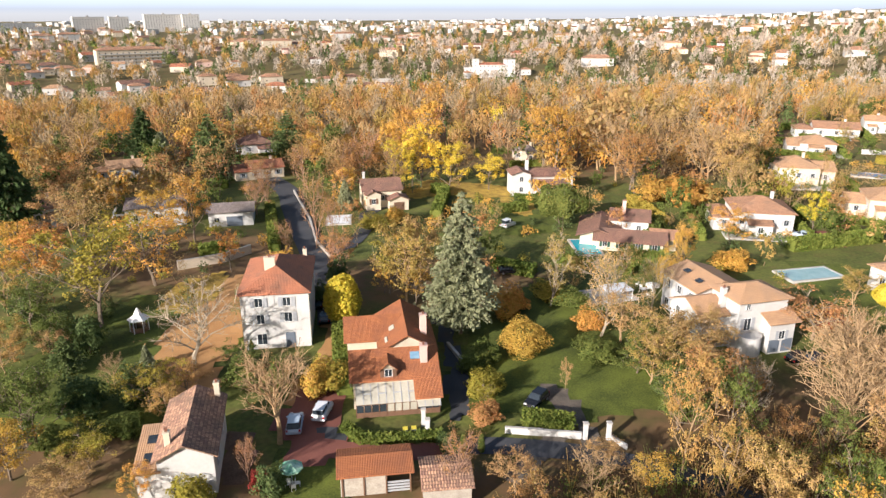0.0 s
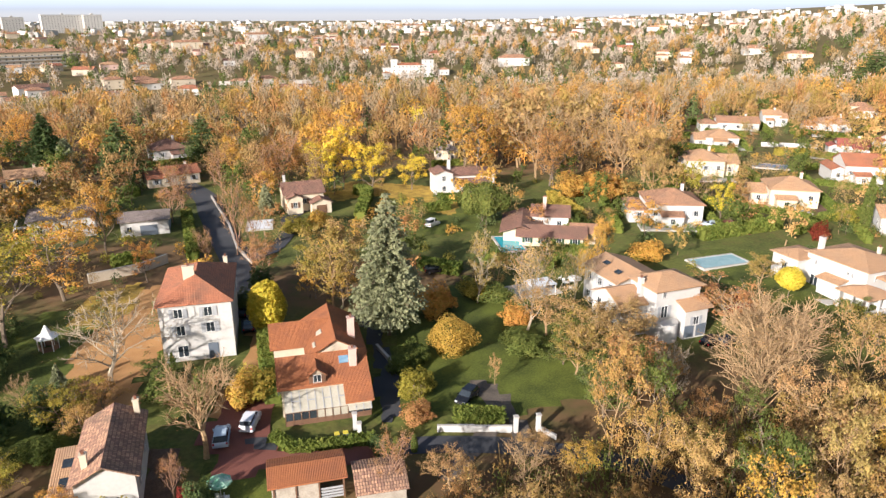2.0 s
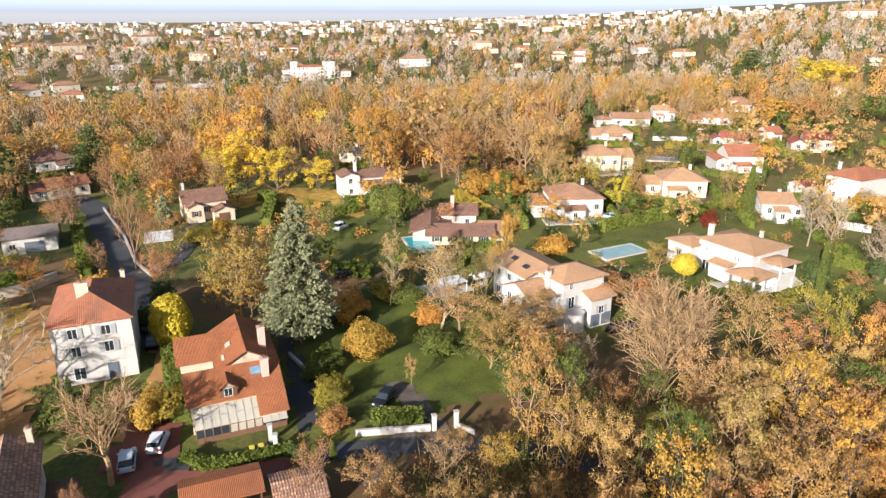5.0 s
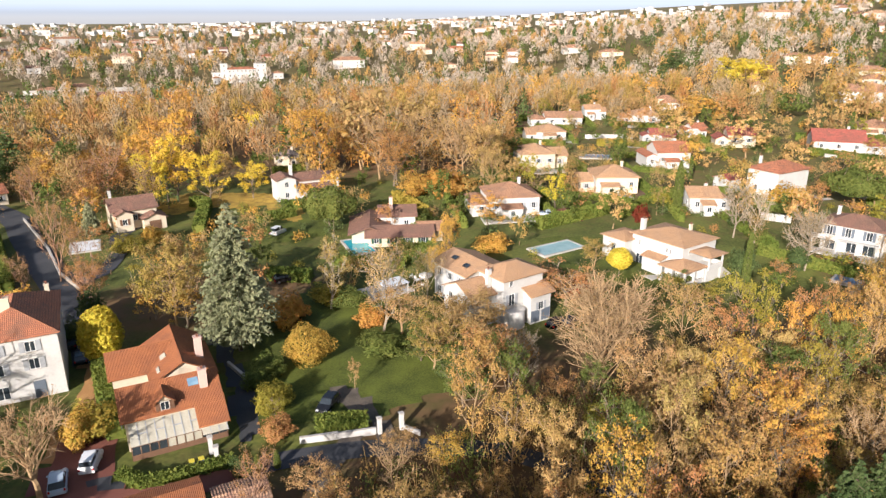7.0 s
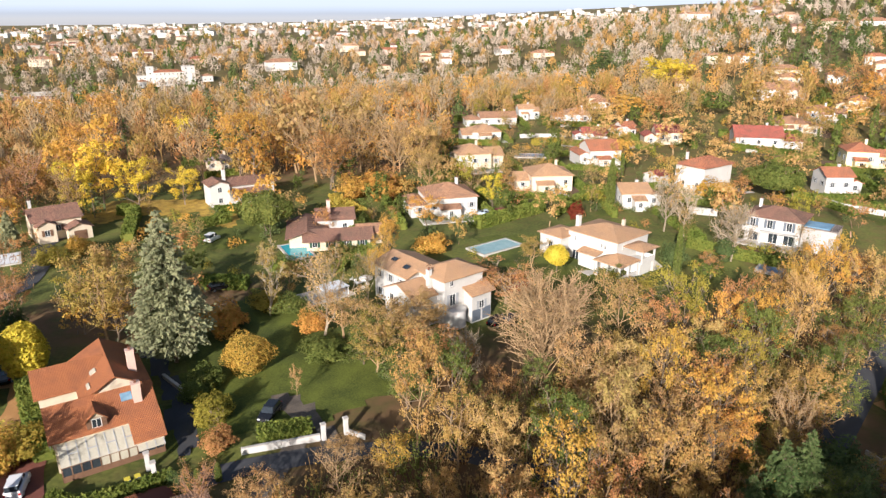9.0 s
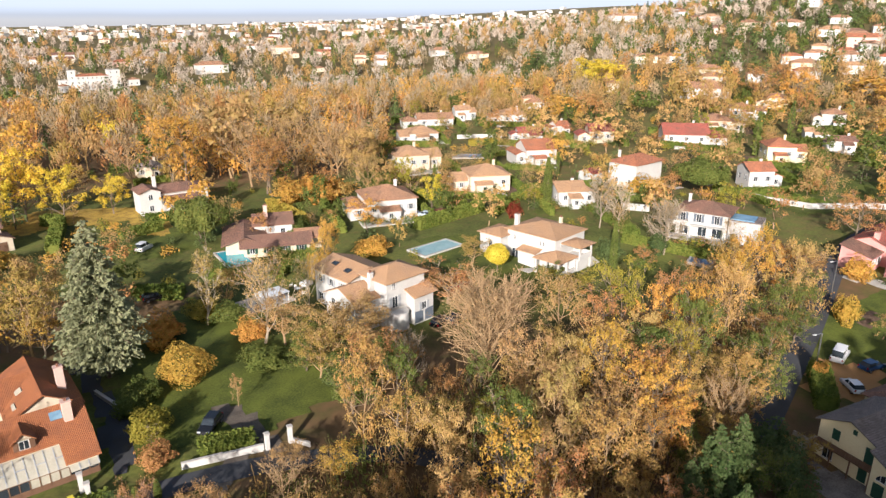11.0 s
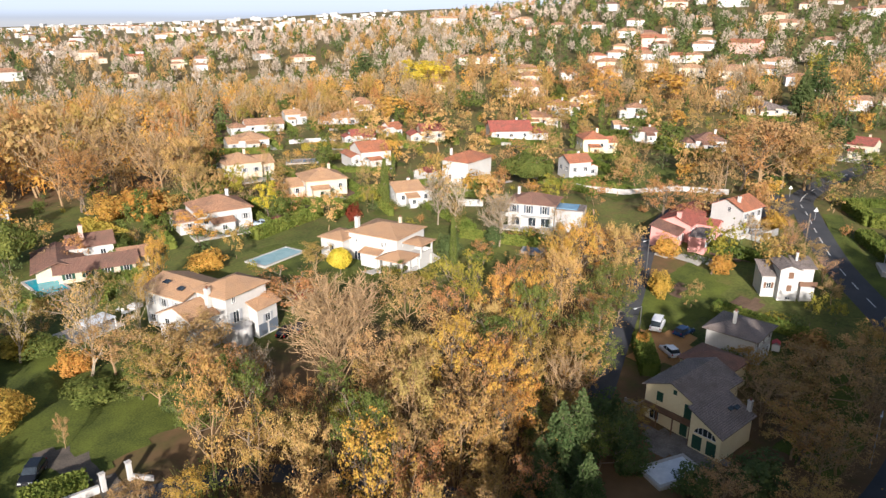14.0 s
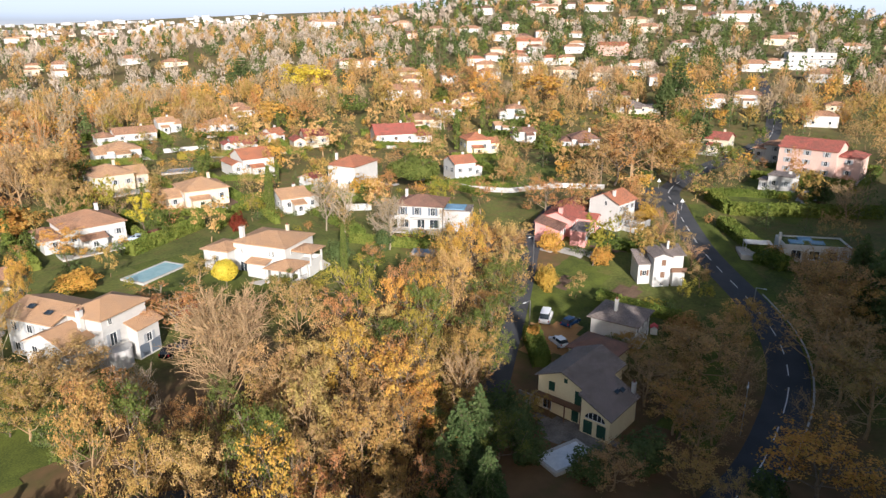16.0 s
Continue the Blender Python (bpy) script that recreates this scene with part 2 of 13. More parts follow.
def strip(name, points, width, mat, lift, parent=None, label="", kind="structure", category="road", step=3.0, thick=0.0):
    """A ribbon along a line, laid on the land."""
    pts = [Vector(p) for p in points]
    fine = []
    for i in range(len(pts) - 1):
        p0, p1, p2, p3 = pts[max(i - 1, 0)], pts[i], pts[i + 1], pts[min(i + 2, len(pts) - 1)]
        n = max(2, int((p2 - p1).length / step))
        for k in range(n):
            u = k / n
            fine.append(0.5 * (2 * p1 + (p2 - p0) * u + (2 * p0 - 5 * p1 + 4 * p2 - p3) * u * u + (3 * p1 - p0 - 3 * p2 + p3) * u**3))
    fine.append(pts[-1])
    verts, faces = [], []
    cols = max(2, int(width / 2) + 1)
    for i, p in enumerate(fine):
        d = (fine[min(i + 1, len(fine) - 1)] - fine[max(i - 1, 0)]).normalized()
        side = Vector((d.y, -d.x))
        for k in range(cols):
            q = p + side * width * (k / (cols - 1) - 0.5)
            verts.append((q.x, q.y, gz(q.x, q.y) + lift))
        if i:
            a = (i - 1) * cols
            faces += [(a + k, a + k + 1, a + k + 1 + cols, a + k + cols) for k in range(cols - 1)]
    ob = new(name, raw_mesh(name, verts, faces, mat))
    ob.parent = parent
    for q in ob.data.polygons:
        q.use_smooth = True
    if ob.data.polygons[0].normal.z < 0:
        ob.data.flip_normals()
    return tagged(ob, label, category, "", kind), fine


def patch(name, outline, mat, lift, label, category, step=1.6):
    """A flat area of the land with its own cover, with an uneven edge."""
    xs, ys = [p[0] for p in outline], [p[1] for p in outline]
    n = len(outline)

    def inside(x, y):
        hit = False
        for i in range(n):
            (x0, y0), (x1, y1) = outline[i], outline[i - 1]
            if (y0 > y) != (y1 > y) and x < (x1 - x0) * (y - y0) / (y1 - y0) + x0:
                hit = not hit
        return hit

    verts, faces, at = [], [], {}
    nx, ny = int((max(xs) - min(xs)) / step) + 2, int((max(ys) - min(ys)) / step) + 2
    for i in range(nx):
        for j in range(ny):
            x, y = min(xs) + i * step, min(ys) + j * step
            if not inside(x + step / 2 + 0.8 * noise.noise((x * 0.2, y * 0.2, 0)), y + step / 2 + 0.8 * noise.noise((x * 0.2, y * 0.2, 5))):
                continue
            quad = []
            for a, b in ((i, j), (i + 1, j), (i + 1, j + 1), (i, j + 1)):
                if (a, b) not in at:
                    px, py = min(xs) + a * step, min(ys) + b * step
                    px += 0.35 * step * noise.noise((px * 0.9, py * 0.9, 2))
                    py += 0.35 * step * noise.noise((px * 0.9, py * 0.9, 8))
                    at[a, b] = len(verts)
                    verts.append((px, py, gz(px, py) + lift))
                quad.append(at[a, b])
            faces.append(quad)
    ob = new(name, raw_mesh(name, verts, faces, mat))
    return tagged(ob, label, category, "", "structure")


# ---- houses ----
def roof_mesh(w, d, kind, pitch, over, mat, thick=0.16):
    """A roof over w by d metres with its eave at z = 0; hip and gable ridges run along x, a lean-to rises towards +y."""
    key = ("roof", round(w, 2), round(d, 2), kind, pitch, over, mat.name)
    if key in SHARED:
        return SHARED[key]
    W, D, k = w / 2 + over, d / 2 + over, math.tan(radians(pitch))
    if kind == "hip" and W >= D:
        top = [(-W, -D, 0), (W, -D, 0), (W, D, 0), (-W, D, 0), (-(W - D), 0, D * k), (W - D + 0.01, 0, D * k)]
        faces = [(0, 1, 5, 4), (2, 3, 4, 5), (1, 2, 5), (3, 0, 4)]
    elif kind == "hip":
        top = [(-W, -D, 0), (W, -D, 0), (W, D, 0), (-W, D, 0), (0, -(D - W), W * k), (0, D - W + 0.01, W * k)]
        faces = [(0, 1, 4), (1, 2, 5, 4), (2, 3, 5), (3, 0, 4, 5)]
    elif kind == "gable":
        top = [(-W, -D, 0), (W, -D, 0), (W, D, 0), (-W, D, 0), (-W, 0, D * k), (W, 0, D * k)]
        faces = [(0, 1, 5, 4), (2, 3, 4, 5)]
    elif kind == "gabley":
        top = [(-W, -D, 0), (W, -D, 0), (W, D, 0), (-W, D, 0), (0, -D, W * k), (0, D, W * k)]
        faces = [(0, 4, 5, 3), (1, 2, 5, 4)]
    elif kind == "lean":
        top = [(-W, -D, 0), (W, -D, 0), (W, D, 2 * D * k), (-W, D, 2 * D * k)]
        faces = [(0, 1, 2, 3)]
    else:
        top = [(-W, -D, 0), (W, -D, 0), (W, D, 0), (-W, D, 0)]
        faces = [(0, 1, 2, 3)]
    n = len(top)
    verts = [(x, y, z + thick) for x, y, z in top] + top
    count = {}
    for f in faces:
        for a, b in zip(f, f[1:] + f[:1]):
            count[frozenset((a, b))] = count.get(frozenset((a, b)), 0) + 1
    allf = list(faces) + [tuple(n + i for i in reversed(f)) for f in faces]
    for f in faces:
        for a, b in zip(f, f[1:] + f[:1]):
            if count[frozenset((a, b))] == 1:
                allf.append((b, a, n + a, n + b))
    me = raw_mesh("roof", verts, allf, mat)
    uv = me.uv_layers.new(name="UVMap")
    for poly in me.polygons:
        nrm = poly.normal
        along = Vector((0, 0, 1)).cross(nrm)
        along = along.normalized() if along.length > 0.01 else Vector((1, 0, 0))
        up = nrm.cross(along)
        for li in poly.loop_indices:
            co = me.vertices[me.loops[li].vertex_index].co
            uv.data[li].uv = (co.dot(along), co.dot(up))
    SHARED[key] = me
    return me


def wall_mesh(w, d, eave, kind, pitch, mat, base=-1.5):
    """Walls down into the ground, with gables where the roof has them."""
    a, b, k = w / 2, d / 2, math.tan(radians(pitch))
    v = [(-a, -b, base), (a, -b, base), (a, b, base), (-a, b, base)]
    f = [(3, 2, 1, 0)]
    if kind == "gable":
        v += [(-a, -b, eave), (a, -b, eave), (a, b, eave), (-a, b, eave), (-a, 0, eave + b * k), (a, 0, eave + b * k)]
        f += [(0, 1, 5, 4), (2, 3, 7, 6), (1, 2, 6, 9, 5), (3, 0, 4, 8, 7), (4, 5, 9, 8), (6, 7, 8, 9)]
    elif kind == "gabley":
        v += [(-a, -b, eave), (a, -b, eave), (a, b, eave), (-a, b, eave), (0, -b, eave + a * k), (0, b, eave + a * k)]
        f += [(0, 1, 5, 8, 4), (2, 3, 7, 9, 6), (1, 2, 6, 5), (3, 0, 4, 7), (4, 8, 9, 7), (5, 6, 9, 8)]
    elif kind == "lean":
        v += [(-a, -b, eave), (a, -b, eave), (a, b, eave + d * k), (-a, b, eave + d * k)]
        f += [(0, 1, 5, 4), (1, 2, 6, 5), (2, 3, 7, 6), (3, 0, 4, 7), (4, 5, 6, 7)]
    else:
        v += [(-a, -b, eave), (a, -b, eave), (a, b, eave), (-a, b, eave)]
        f += [(0, 1, 5, 4), (1, 2, 6, 5), (2, 3, 7, 6), (3, 0, 4, 7), (4, 5, 6, 7)]
    return raw_mesh("wall", v, f, mat)


def window(house, m, w=1.1, h=1.35, shutter="grey", door=False):
    """A window in a wall that faces -y of m: a frame with a mullion, a pane and two open shutters."""
    a, b = w / 2, h / 2
    bars = [(-a, -a + 0.07, -0.05, 0.04, -b, b), (a - 0.07, a, -0.05, 0.04, -b, b), (-a + 0.07, a - 0.07, -0.05, 0.04, b - 0.07, b), (-a + 0.07, a - 0.07, -0.05, 0.04, -b, -b + 0.07), (-0.03, 0.03, -0.045, 0.03, -b + 0.07, b - 0.07)]
    if door:
        d = child("door", shared_box("door", (w, h, shutter), [(-a, a, -0.06, 0.04, -b, b), (-a + 0.12, a - 0.12, -0.08, -0.06, -b + 0.15, -0.1), (-a + 0.12, a - 0.12, -0.08, -0.06, 0.05, b - 0.12)], SHUTTER[shutter]), house, m)
        return d
    win = child("window", shared_box("window", (w, h), bars, FRAME), house, m)
    child("pane", shared_box("pane", (w, h), [(-a + 0.06, a - 0.06, -0.02, 0.02, -b + 0.06, b - 0.06)], GLASS), win)
    child("sill", shared_box("sill", (w,), [(-a - 0.08, a + 0.08, -0.14, 0.03, -0.07, 0)], CONCRETE), win, pose(0, 0, -b - 0.002))
    if shutter:
        me = shared_box("shutter", (w, h, shutter), [(-w / 4, w / 4, -0.09, -0.03, -b, b), (-w / 4 + 0.04, w / 4 - 0.04, -0.11, -0.09, b * 0.5, b * 0.6), (-w / 4 + 0.04, w / 4 - 0.04, -0.11, -0.09, -b * 0.6, -b * 0.5)], SHUTTER[shutter])
        for s in (-1, 1):
            child("shutter", me, win, pose(s * (a + w / 4 + 0.02), 0, 0))
    return win


FACES = {"f": (0, -1, 0), "r": (1, 0, 90), "b": (0, 1, 180), "l": (-1, 0, -90)}


def on_face(cx, cy, w, d, face, u, z):
    """The pose of a window on one face of a block: u metres from the face's middle, z above the ground."""
    sx, sy, turn = FACES[face]
    return pose(cx + sx * w / 2, cy + sy * d / 2, z, 0, 0, turn) @ pose(u, 0, 0)


def block(house, cx, cy, w, d, eave, kind="hip", pitch=22, wall="white", tile="ochre", over=0.45, wins="fr", shutter="grey", gap=3.0, base=-1.5, storeys=0, turn=0):
    """One volume of a house: walls, roof and evenly set windows on the named faces."""
    m = pose(cx, cy, 0, 0, 0, turn)
    child("wall", wall_mesh(w, d, eave, kind, pitch, WALL[wall], base), house, m)
    k = math.tan(radians(pitch)) if kind not in ("flat",) else 0
    child("roof", roof_mesh(w, d, kind, pitch, over, TILE[tile] if tile in TILE else WALL[tile]), house, m @ pose(0, 0, eave - over * k + 0.004))
    n = storeys or max(1, int(eave / 2.6))
    for face in wins:
        span = w if face in "fb" else d
        cols = max(1, int(span / gap))
        for s in range(n):
            for c in range(cols):
                u = (c - (cols - 1) / 2) * span / cols
                z = (s + 0.56) * eave / n
                window(house, m @ on_face(0, 0, w, d, face, u, z), 1.05, min(1.4, eave / n * 0.52), shutter)


def chimney(house, x, y, top, w=0.7, d=0.5, deep=2.2, wall="cream"):
    c = part("chimney", box_bm([(-w / 2, w / 2, -d / 2, d / 2, -deep, 0), (-w / 2 - 0.06, w / 2 + 0.06, -d / 2 - 0.06, d / 2 + 0.06, 0, 0.12)]), WALL[wall], house, "", pose(x, y, top))
    child("chimney_pot", shared_box("chimney_pot", 0, [(-0.13, 0.13, -0.13, 0.13, 0.12, 0.45), (-0.17, 0.17, -0.17, 0.17, 0.45, 0.5)], TILE["orange"]), c)


# ---- trees ----
def tubes(segs, sides):
    """Tapered branches as quads: segs is an array of rows p0, p1, r0, r1."""
    segs = np.asarray(segs, float)
    p0, p1, r0, r1 = segs[:, 0:3], segs[:, 3:6], segs[:, 6], segs[:, 7]
    d = p1 - p0
    d /= np.linalg.norm(d, axis=1, keepdims=True) + 1e-9
    ref = np.where(np.abs(d[:, 2:3]) > 0.9, [[1.0, 0, 0]], [[0, 0, 1.0]])
    a = np.cross(d, ref)
    a /= np.linalg.norm(a, axis=1, keepdims=True) + 1e-9
    b = np.cross(d, a)
    out = []
    for k in range(sides):
        q = []
        for ang, (p, r) in ((k, (p0, r0)), (k + 1, (p0, r0)), (k + 1, (p1, r1)), (k, (p1, r1))):
            t = 2 * math.pi * ang / sides
            q.append(p + (a * math.cos(t) + b * math.sin(t)) * r[:, None])
        out.append(np.stack(q, 1))
    return np.concatenate(out)


def ribbons(rng, rows):
    """The finest twigs: one narrow tapered face each."""
    rows = np.asarray(rows, float)
    p0, p1, r0, r1 = rows[:, 0:3], rows[:, 3:6], rows[:, 6:7], rows[:, 7:8]
    side = np.cross(p1 - p0, rng.normal(size=p0.shape))
    side /= np.linalg.norm(side, axis=1, keepdims=True) + 1e-9
    return np.stack([p0 - side * r0, p0 + side * r0, p1 + side * r1, p1 - side * r1], 1)


def leaves(rng, centres, size, flat=0.0, along=None, stretch=1.0, out=None):
    """Small leafy cards about each centre, turned at random or roughly facing the way given by out."""
    n = len(centres)
    u = rng.normal(size=(n, 3))
    v = rng.normal(size=(n, 3))
    if along is not None:
        u = along + 0.35 * u
    if out is not None:
        face = out / (np.linalg.norm(out, axis=1, keepdims=True) + 1e-6) + 0.55 * rng.normal(size=(n, 3)) + np.array([0, 0, 0.35])
        face /= np.linalg.norm(face, axis=1, keepdims=True)
        u -= (u * face).sum(1, keepdims=True) * face
        v = np.cross(face, u)
    u[:, 2] *= 1 - flat
    v[:, 2] *= 1 - flat
    u /= np.linalg.norm(u, axis=1, keepdims=True)
    v -= (v * u).sum(1, keepdims=True) * u
    v /= np.linalg.norm(v, axis=1, keepdims=True)
    s = size * rng.uniform(0.55, 1.35, (n, 1))
    u, v = u * s * 0.55 * stretch, v * s * 0.5 / stretch
    return np.stack([centres - u * 0.8 - v, centres + u, centres - u * 0.5 + v], 1)


def triangles(quads):
    """Four-cornered faces as pairs of triangles."""
    return np.concatenate([quads[:, [0, 1, 2]], quads[:, [0, 2, 3]]])


def unit(v):
    return v / (np.linalg.norm(v) + 1e-9)


def grow(rng, h, width, clear, limbs, subs, twigs, lift, trunk=0.02, bend=0.05):
    """A branching skeleton: thick rows, thin rows, and the twigs' tips."""
    thick, thin, fine, tips = [], [], [], []
    top = h * 0.86
    path = [np.zeros(3)]
    for i in range(6):
        path.append(np.array([*(path[-1][:2] + rng.normal(size=2) * h * bend * 0.4), top * (i + 1) / 6]))
    rad = lambda u: h * trunk * (1 - 0.85 * u)  # noqa: E731
    for i in range(6):
        thick.append([*path[i], *path[i + 1], rad(i / 6), rad((i + 1) / 6)])
    for i in range(limbs):
        u = clear + (1 - clear) * ((i + rng.uniform(0.1, 0.9)) / limbs)
        k = min(int(u * 6), 5)
        p = path[k] + (path[k + 1] - path[k]) * (u * 6 - k)
        ang = i * 2.4 + rng.uniform(-0.5, 0.5)
        prof = math.sqrt(max(0.06, 1 - ((u - clear) / (1 - clear) * 1.25 - 0.35) ** 2))
        reach = width * 0.5 * prof * rng.uniform(0.75, 1.1)
        up = lift * rng.uniform(0.7, 1.3)
        d = np.array([math.cos(ang), math.sin(ang), up])
        end = p + d * reach / math.hypot(1, up * 0.4)
        end[2] = min(end[2], h * rng.uniform(0.9, 1.0))
        mid = (p + end) / 2 + np.array([0, 0, -0.06 * reach]) + rng.normal(size=3) * reach * 0.06
        r = rad(u) * 0.55
        thick += [[*p, *mid, r, r * 0.65], [*mid, *end, r * 0.65, r * 0.22]]
        for j in range(subs):
            v = rng.uniform(0.3, 1.0)
            q = p + (mid - p) * v * 2 if v < 0.5 else mid + (end - mid) * (v * 2 - 1)
            dd = unit(unit(end - p) + rng.normal(size=3) * 0.7 + np.array([0, 0, 0.3]))
            e2 = q + dd * reach * rng.uniform(0.3, 0.55)
            thin.append([*q, *e2, max(r * 0.4, h * 0.0042), max(r * 0.12, h * 0.002)])
            for _ in range(twigs):
                q2 = q + (e2 - q) * rng.uniform(0.3, 1.0)
                e3 = q2 + unit(dd + rng.normal(size=3) * 0.8 + np.array([0, 0, 0.35])) * reach * rng.uniform(0.12, 0.3)
                fine.append([*q2, *e3, max(r * 0.22, h * 0.0019), max(r * 0.07, h * 0.0009)])
                tips.append(e3)
            tips.append(e2)
    return thick, thin, fine, np.array(tips)


def round_tree(rng, h, width, clear, density, size, near, lift=0.9, limbs=14, trunk=0.02, twiggy=0, share=0.38):
    """Limbs, twigs and leaves; the leaves hang in separate tufts at some of the twigs, with gaps between."""
    subs, twigs = (6 + twiggy, 3 + twiggy) if near else (4 + twiggy // 2, 1 + twiggy // 2)
    thick, thin, fine, tips = grow(rng, h, width, clear, limbs if near else 9, subs, twigs, lift, trunk)
    wood = np.concatenate([tubes(thick, 5 if near else 3), tubes(thin, 3), ribbons(rng, fine)])
    n = int(density * (1.4 if near else 0.9))
    if not n:
        return wood, None
    some = tips[rng.permutation(len(tips))[: max(12, int(len(tips) * (share if near else 0.9)))]]
    spread = rng.uniform(0.016, 0.058, len(some)) * width * (1 if near else 1.5)
    weight = spread**1.6
    pick = rng.choice(len(some), n, p=weight / weight.sum())
    off = rng.normal(size=(n, 3)) * spread[pick][:, None] * np.array([1, 1, 0.7])
    return wood, leaves(rng, some[pick] + off, size * (0.6 if near else 1.2), out=off + 0.25 * (some[pick] - np.array([0, 0, h * 0.5])) * 0.2)


def conifer(rng, h, width, near, size, droop=0.25, gap=1.0, fine=1.0):
    rows, pts, ways = [[0, 0, 0, 0, 0, h * 0.97, h * 0.016, 0.02]], [], []
    levels = int((26 if near else 13) * gap * fine**0.5)
    for i in range(levels):
        u = (i + rng.uniform(0, 0.8)) / levels
        z0 = h * (0.12 + 0.87 * u)
        reach = width * 0.5 * (1 - u) ** 0.8 * (0.45 + 0.55 * min(1, u * 6)) + 0.15
        k = max(4, int((11 if near else 7) * (1 - u * 0.6)))
        for j in range(k):
            a = j * 2 * math.pi / k + rng.uniform(-0.4, 0.4) + i
            rr = reach * rng.uniform(0.72, 1.12)
            end = np.array([math.cos(a) * rr, math.sin(a) * rr, z0 - droop * rr])
            start = np.array([0, 0, z0])
            if near:
                rows.append([*start, *end, 0.035 + 0.01 * rr, 0.01])
            m = max(4, int(rr * (16 if near else 5) / max(size, 0.3) * 0.36 * fine))
            for s in np.linspace(0.18, 1.0, m):
                c = start + (end - start) * s + rng.normal(size=3) * (0.09 * rr, 0.09 * rr, 0.05 * rr)
                pts.append(c)
                ways.append((end - start) / (rr + 0.01) + np.array([0, 0, -0.25]))
    return tubes(rows, 4), leaves(rng, np.array(pts), size, along=np.array(ways))


def column(rng, h, width, n, size, fan=0.0):
    u = rng.uniform(0.03, 1, n)
    prof = np.sin(np.pi * np.clip(u * 0.93 + 0.07, 0, 1) ** 0.75) ** 0.6
    a, r = rng.uniform(0, 2 * math.pi, n), np.sqrt(rng.uniform(0.25, 1, n)) * width * 0.5 * prof
    c = np.stack([np.cos(a) * r, np.sin(a) * r, u * h], 1) + rng.normal(size=(n, 3)) * 0.08
    rows = [[0, 0, 0, 0, 0, h * 0.9, h * 0.012, 0.02]]
    for i in range(26):
        a, z = rng.uniform(0, 6.28), h * rng.uniform(0.08, 0.7)
        rows.append([0, 0, z, math.cos(a) * width * 0.36, math.sin(a) * width * 0.36, z + h * 0.2, 0.05, 0.012])
    way = np.stack([np.cos(a) * np.ones(n) * 0.2, np.sin(a) * np.ones(n) * 0.2, np.ones(n)], 1)
    return tubes(rows, 4), leaves(rng, c, size, along=way)


def ball(rng, h, width, n, size, low=0.0, lumpy=1.0):
    """A dense clipped or bushy crown, down to the ground or on a stem."""
    d = rng.normal(size=(n, 3))
    d /= np.linalg.norm(d, axis=1, keepdims=True)
    lump = 1 + lumpy * (0.14 * np.sin(d[:, 0] * 5 + 1) + 0.12 * np.sin(d[:, 1] * 6) + 0.1 * np.sin(d[:, 2] * 7 + 2))
    r = (rng.uniform(0.35, 1, n) ** 0.4)[:, None] * lump[:, None]
    c = d * r * np.array([width / 2, width / 2, (h - low) / 2]) + np.array([0, 0, low + (h - low) / 2])
    c[:, 2] = np.maximum(c[:, 2], 0.05)
    rows = [[0, 0, 0, 0, 0, h * 0.55, 0.02 * h + 0.03, 0.02]]
    for i in range(14):
        e = c[i]
        rows.append([0, 0, low + 0.15 * (h - low), *(e * 0.8), 0.02 * h * 0.4, 0.01])
    return tubes(rows, 4), leaves(rng, c, size, out=d)


def umbrella(rng, h, width, n, size):
    rows, pts = [], []
    thick, thin, fine, tips = grow(rng, h * 0.95, width * 0.8, 0.6, 12, 4, 2, 0.5, 0.022)
    d = rng.normal(size=(n, 3))
    d /= np.linalg.norm(d, axis=1, keepdims=True)
    lump = 1 + 0.1 * np.sin(d[:, :1] * 9) + 0.1 * np.sin(d[:, 1:2] * 8)
    c = d * lump * rng.uniform(0.6, 1, (n, 1)) ** 0.3 * np.array([width / 2, width / 2, h * 0.33]) + np.array([0, 0, h * 0.66])
    c[:, 2] = np.maximum(c[:, 2], h * 0.4)
    return np.concatenate([tubes(thick, 5), tubes(thin, 3)]), leaves(rng, c, size, out=d)


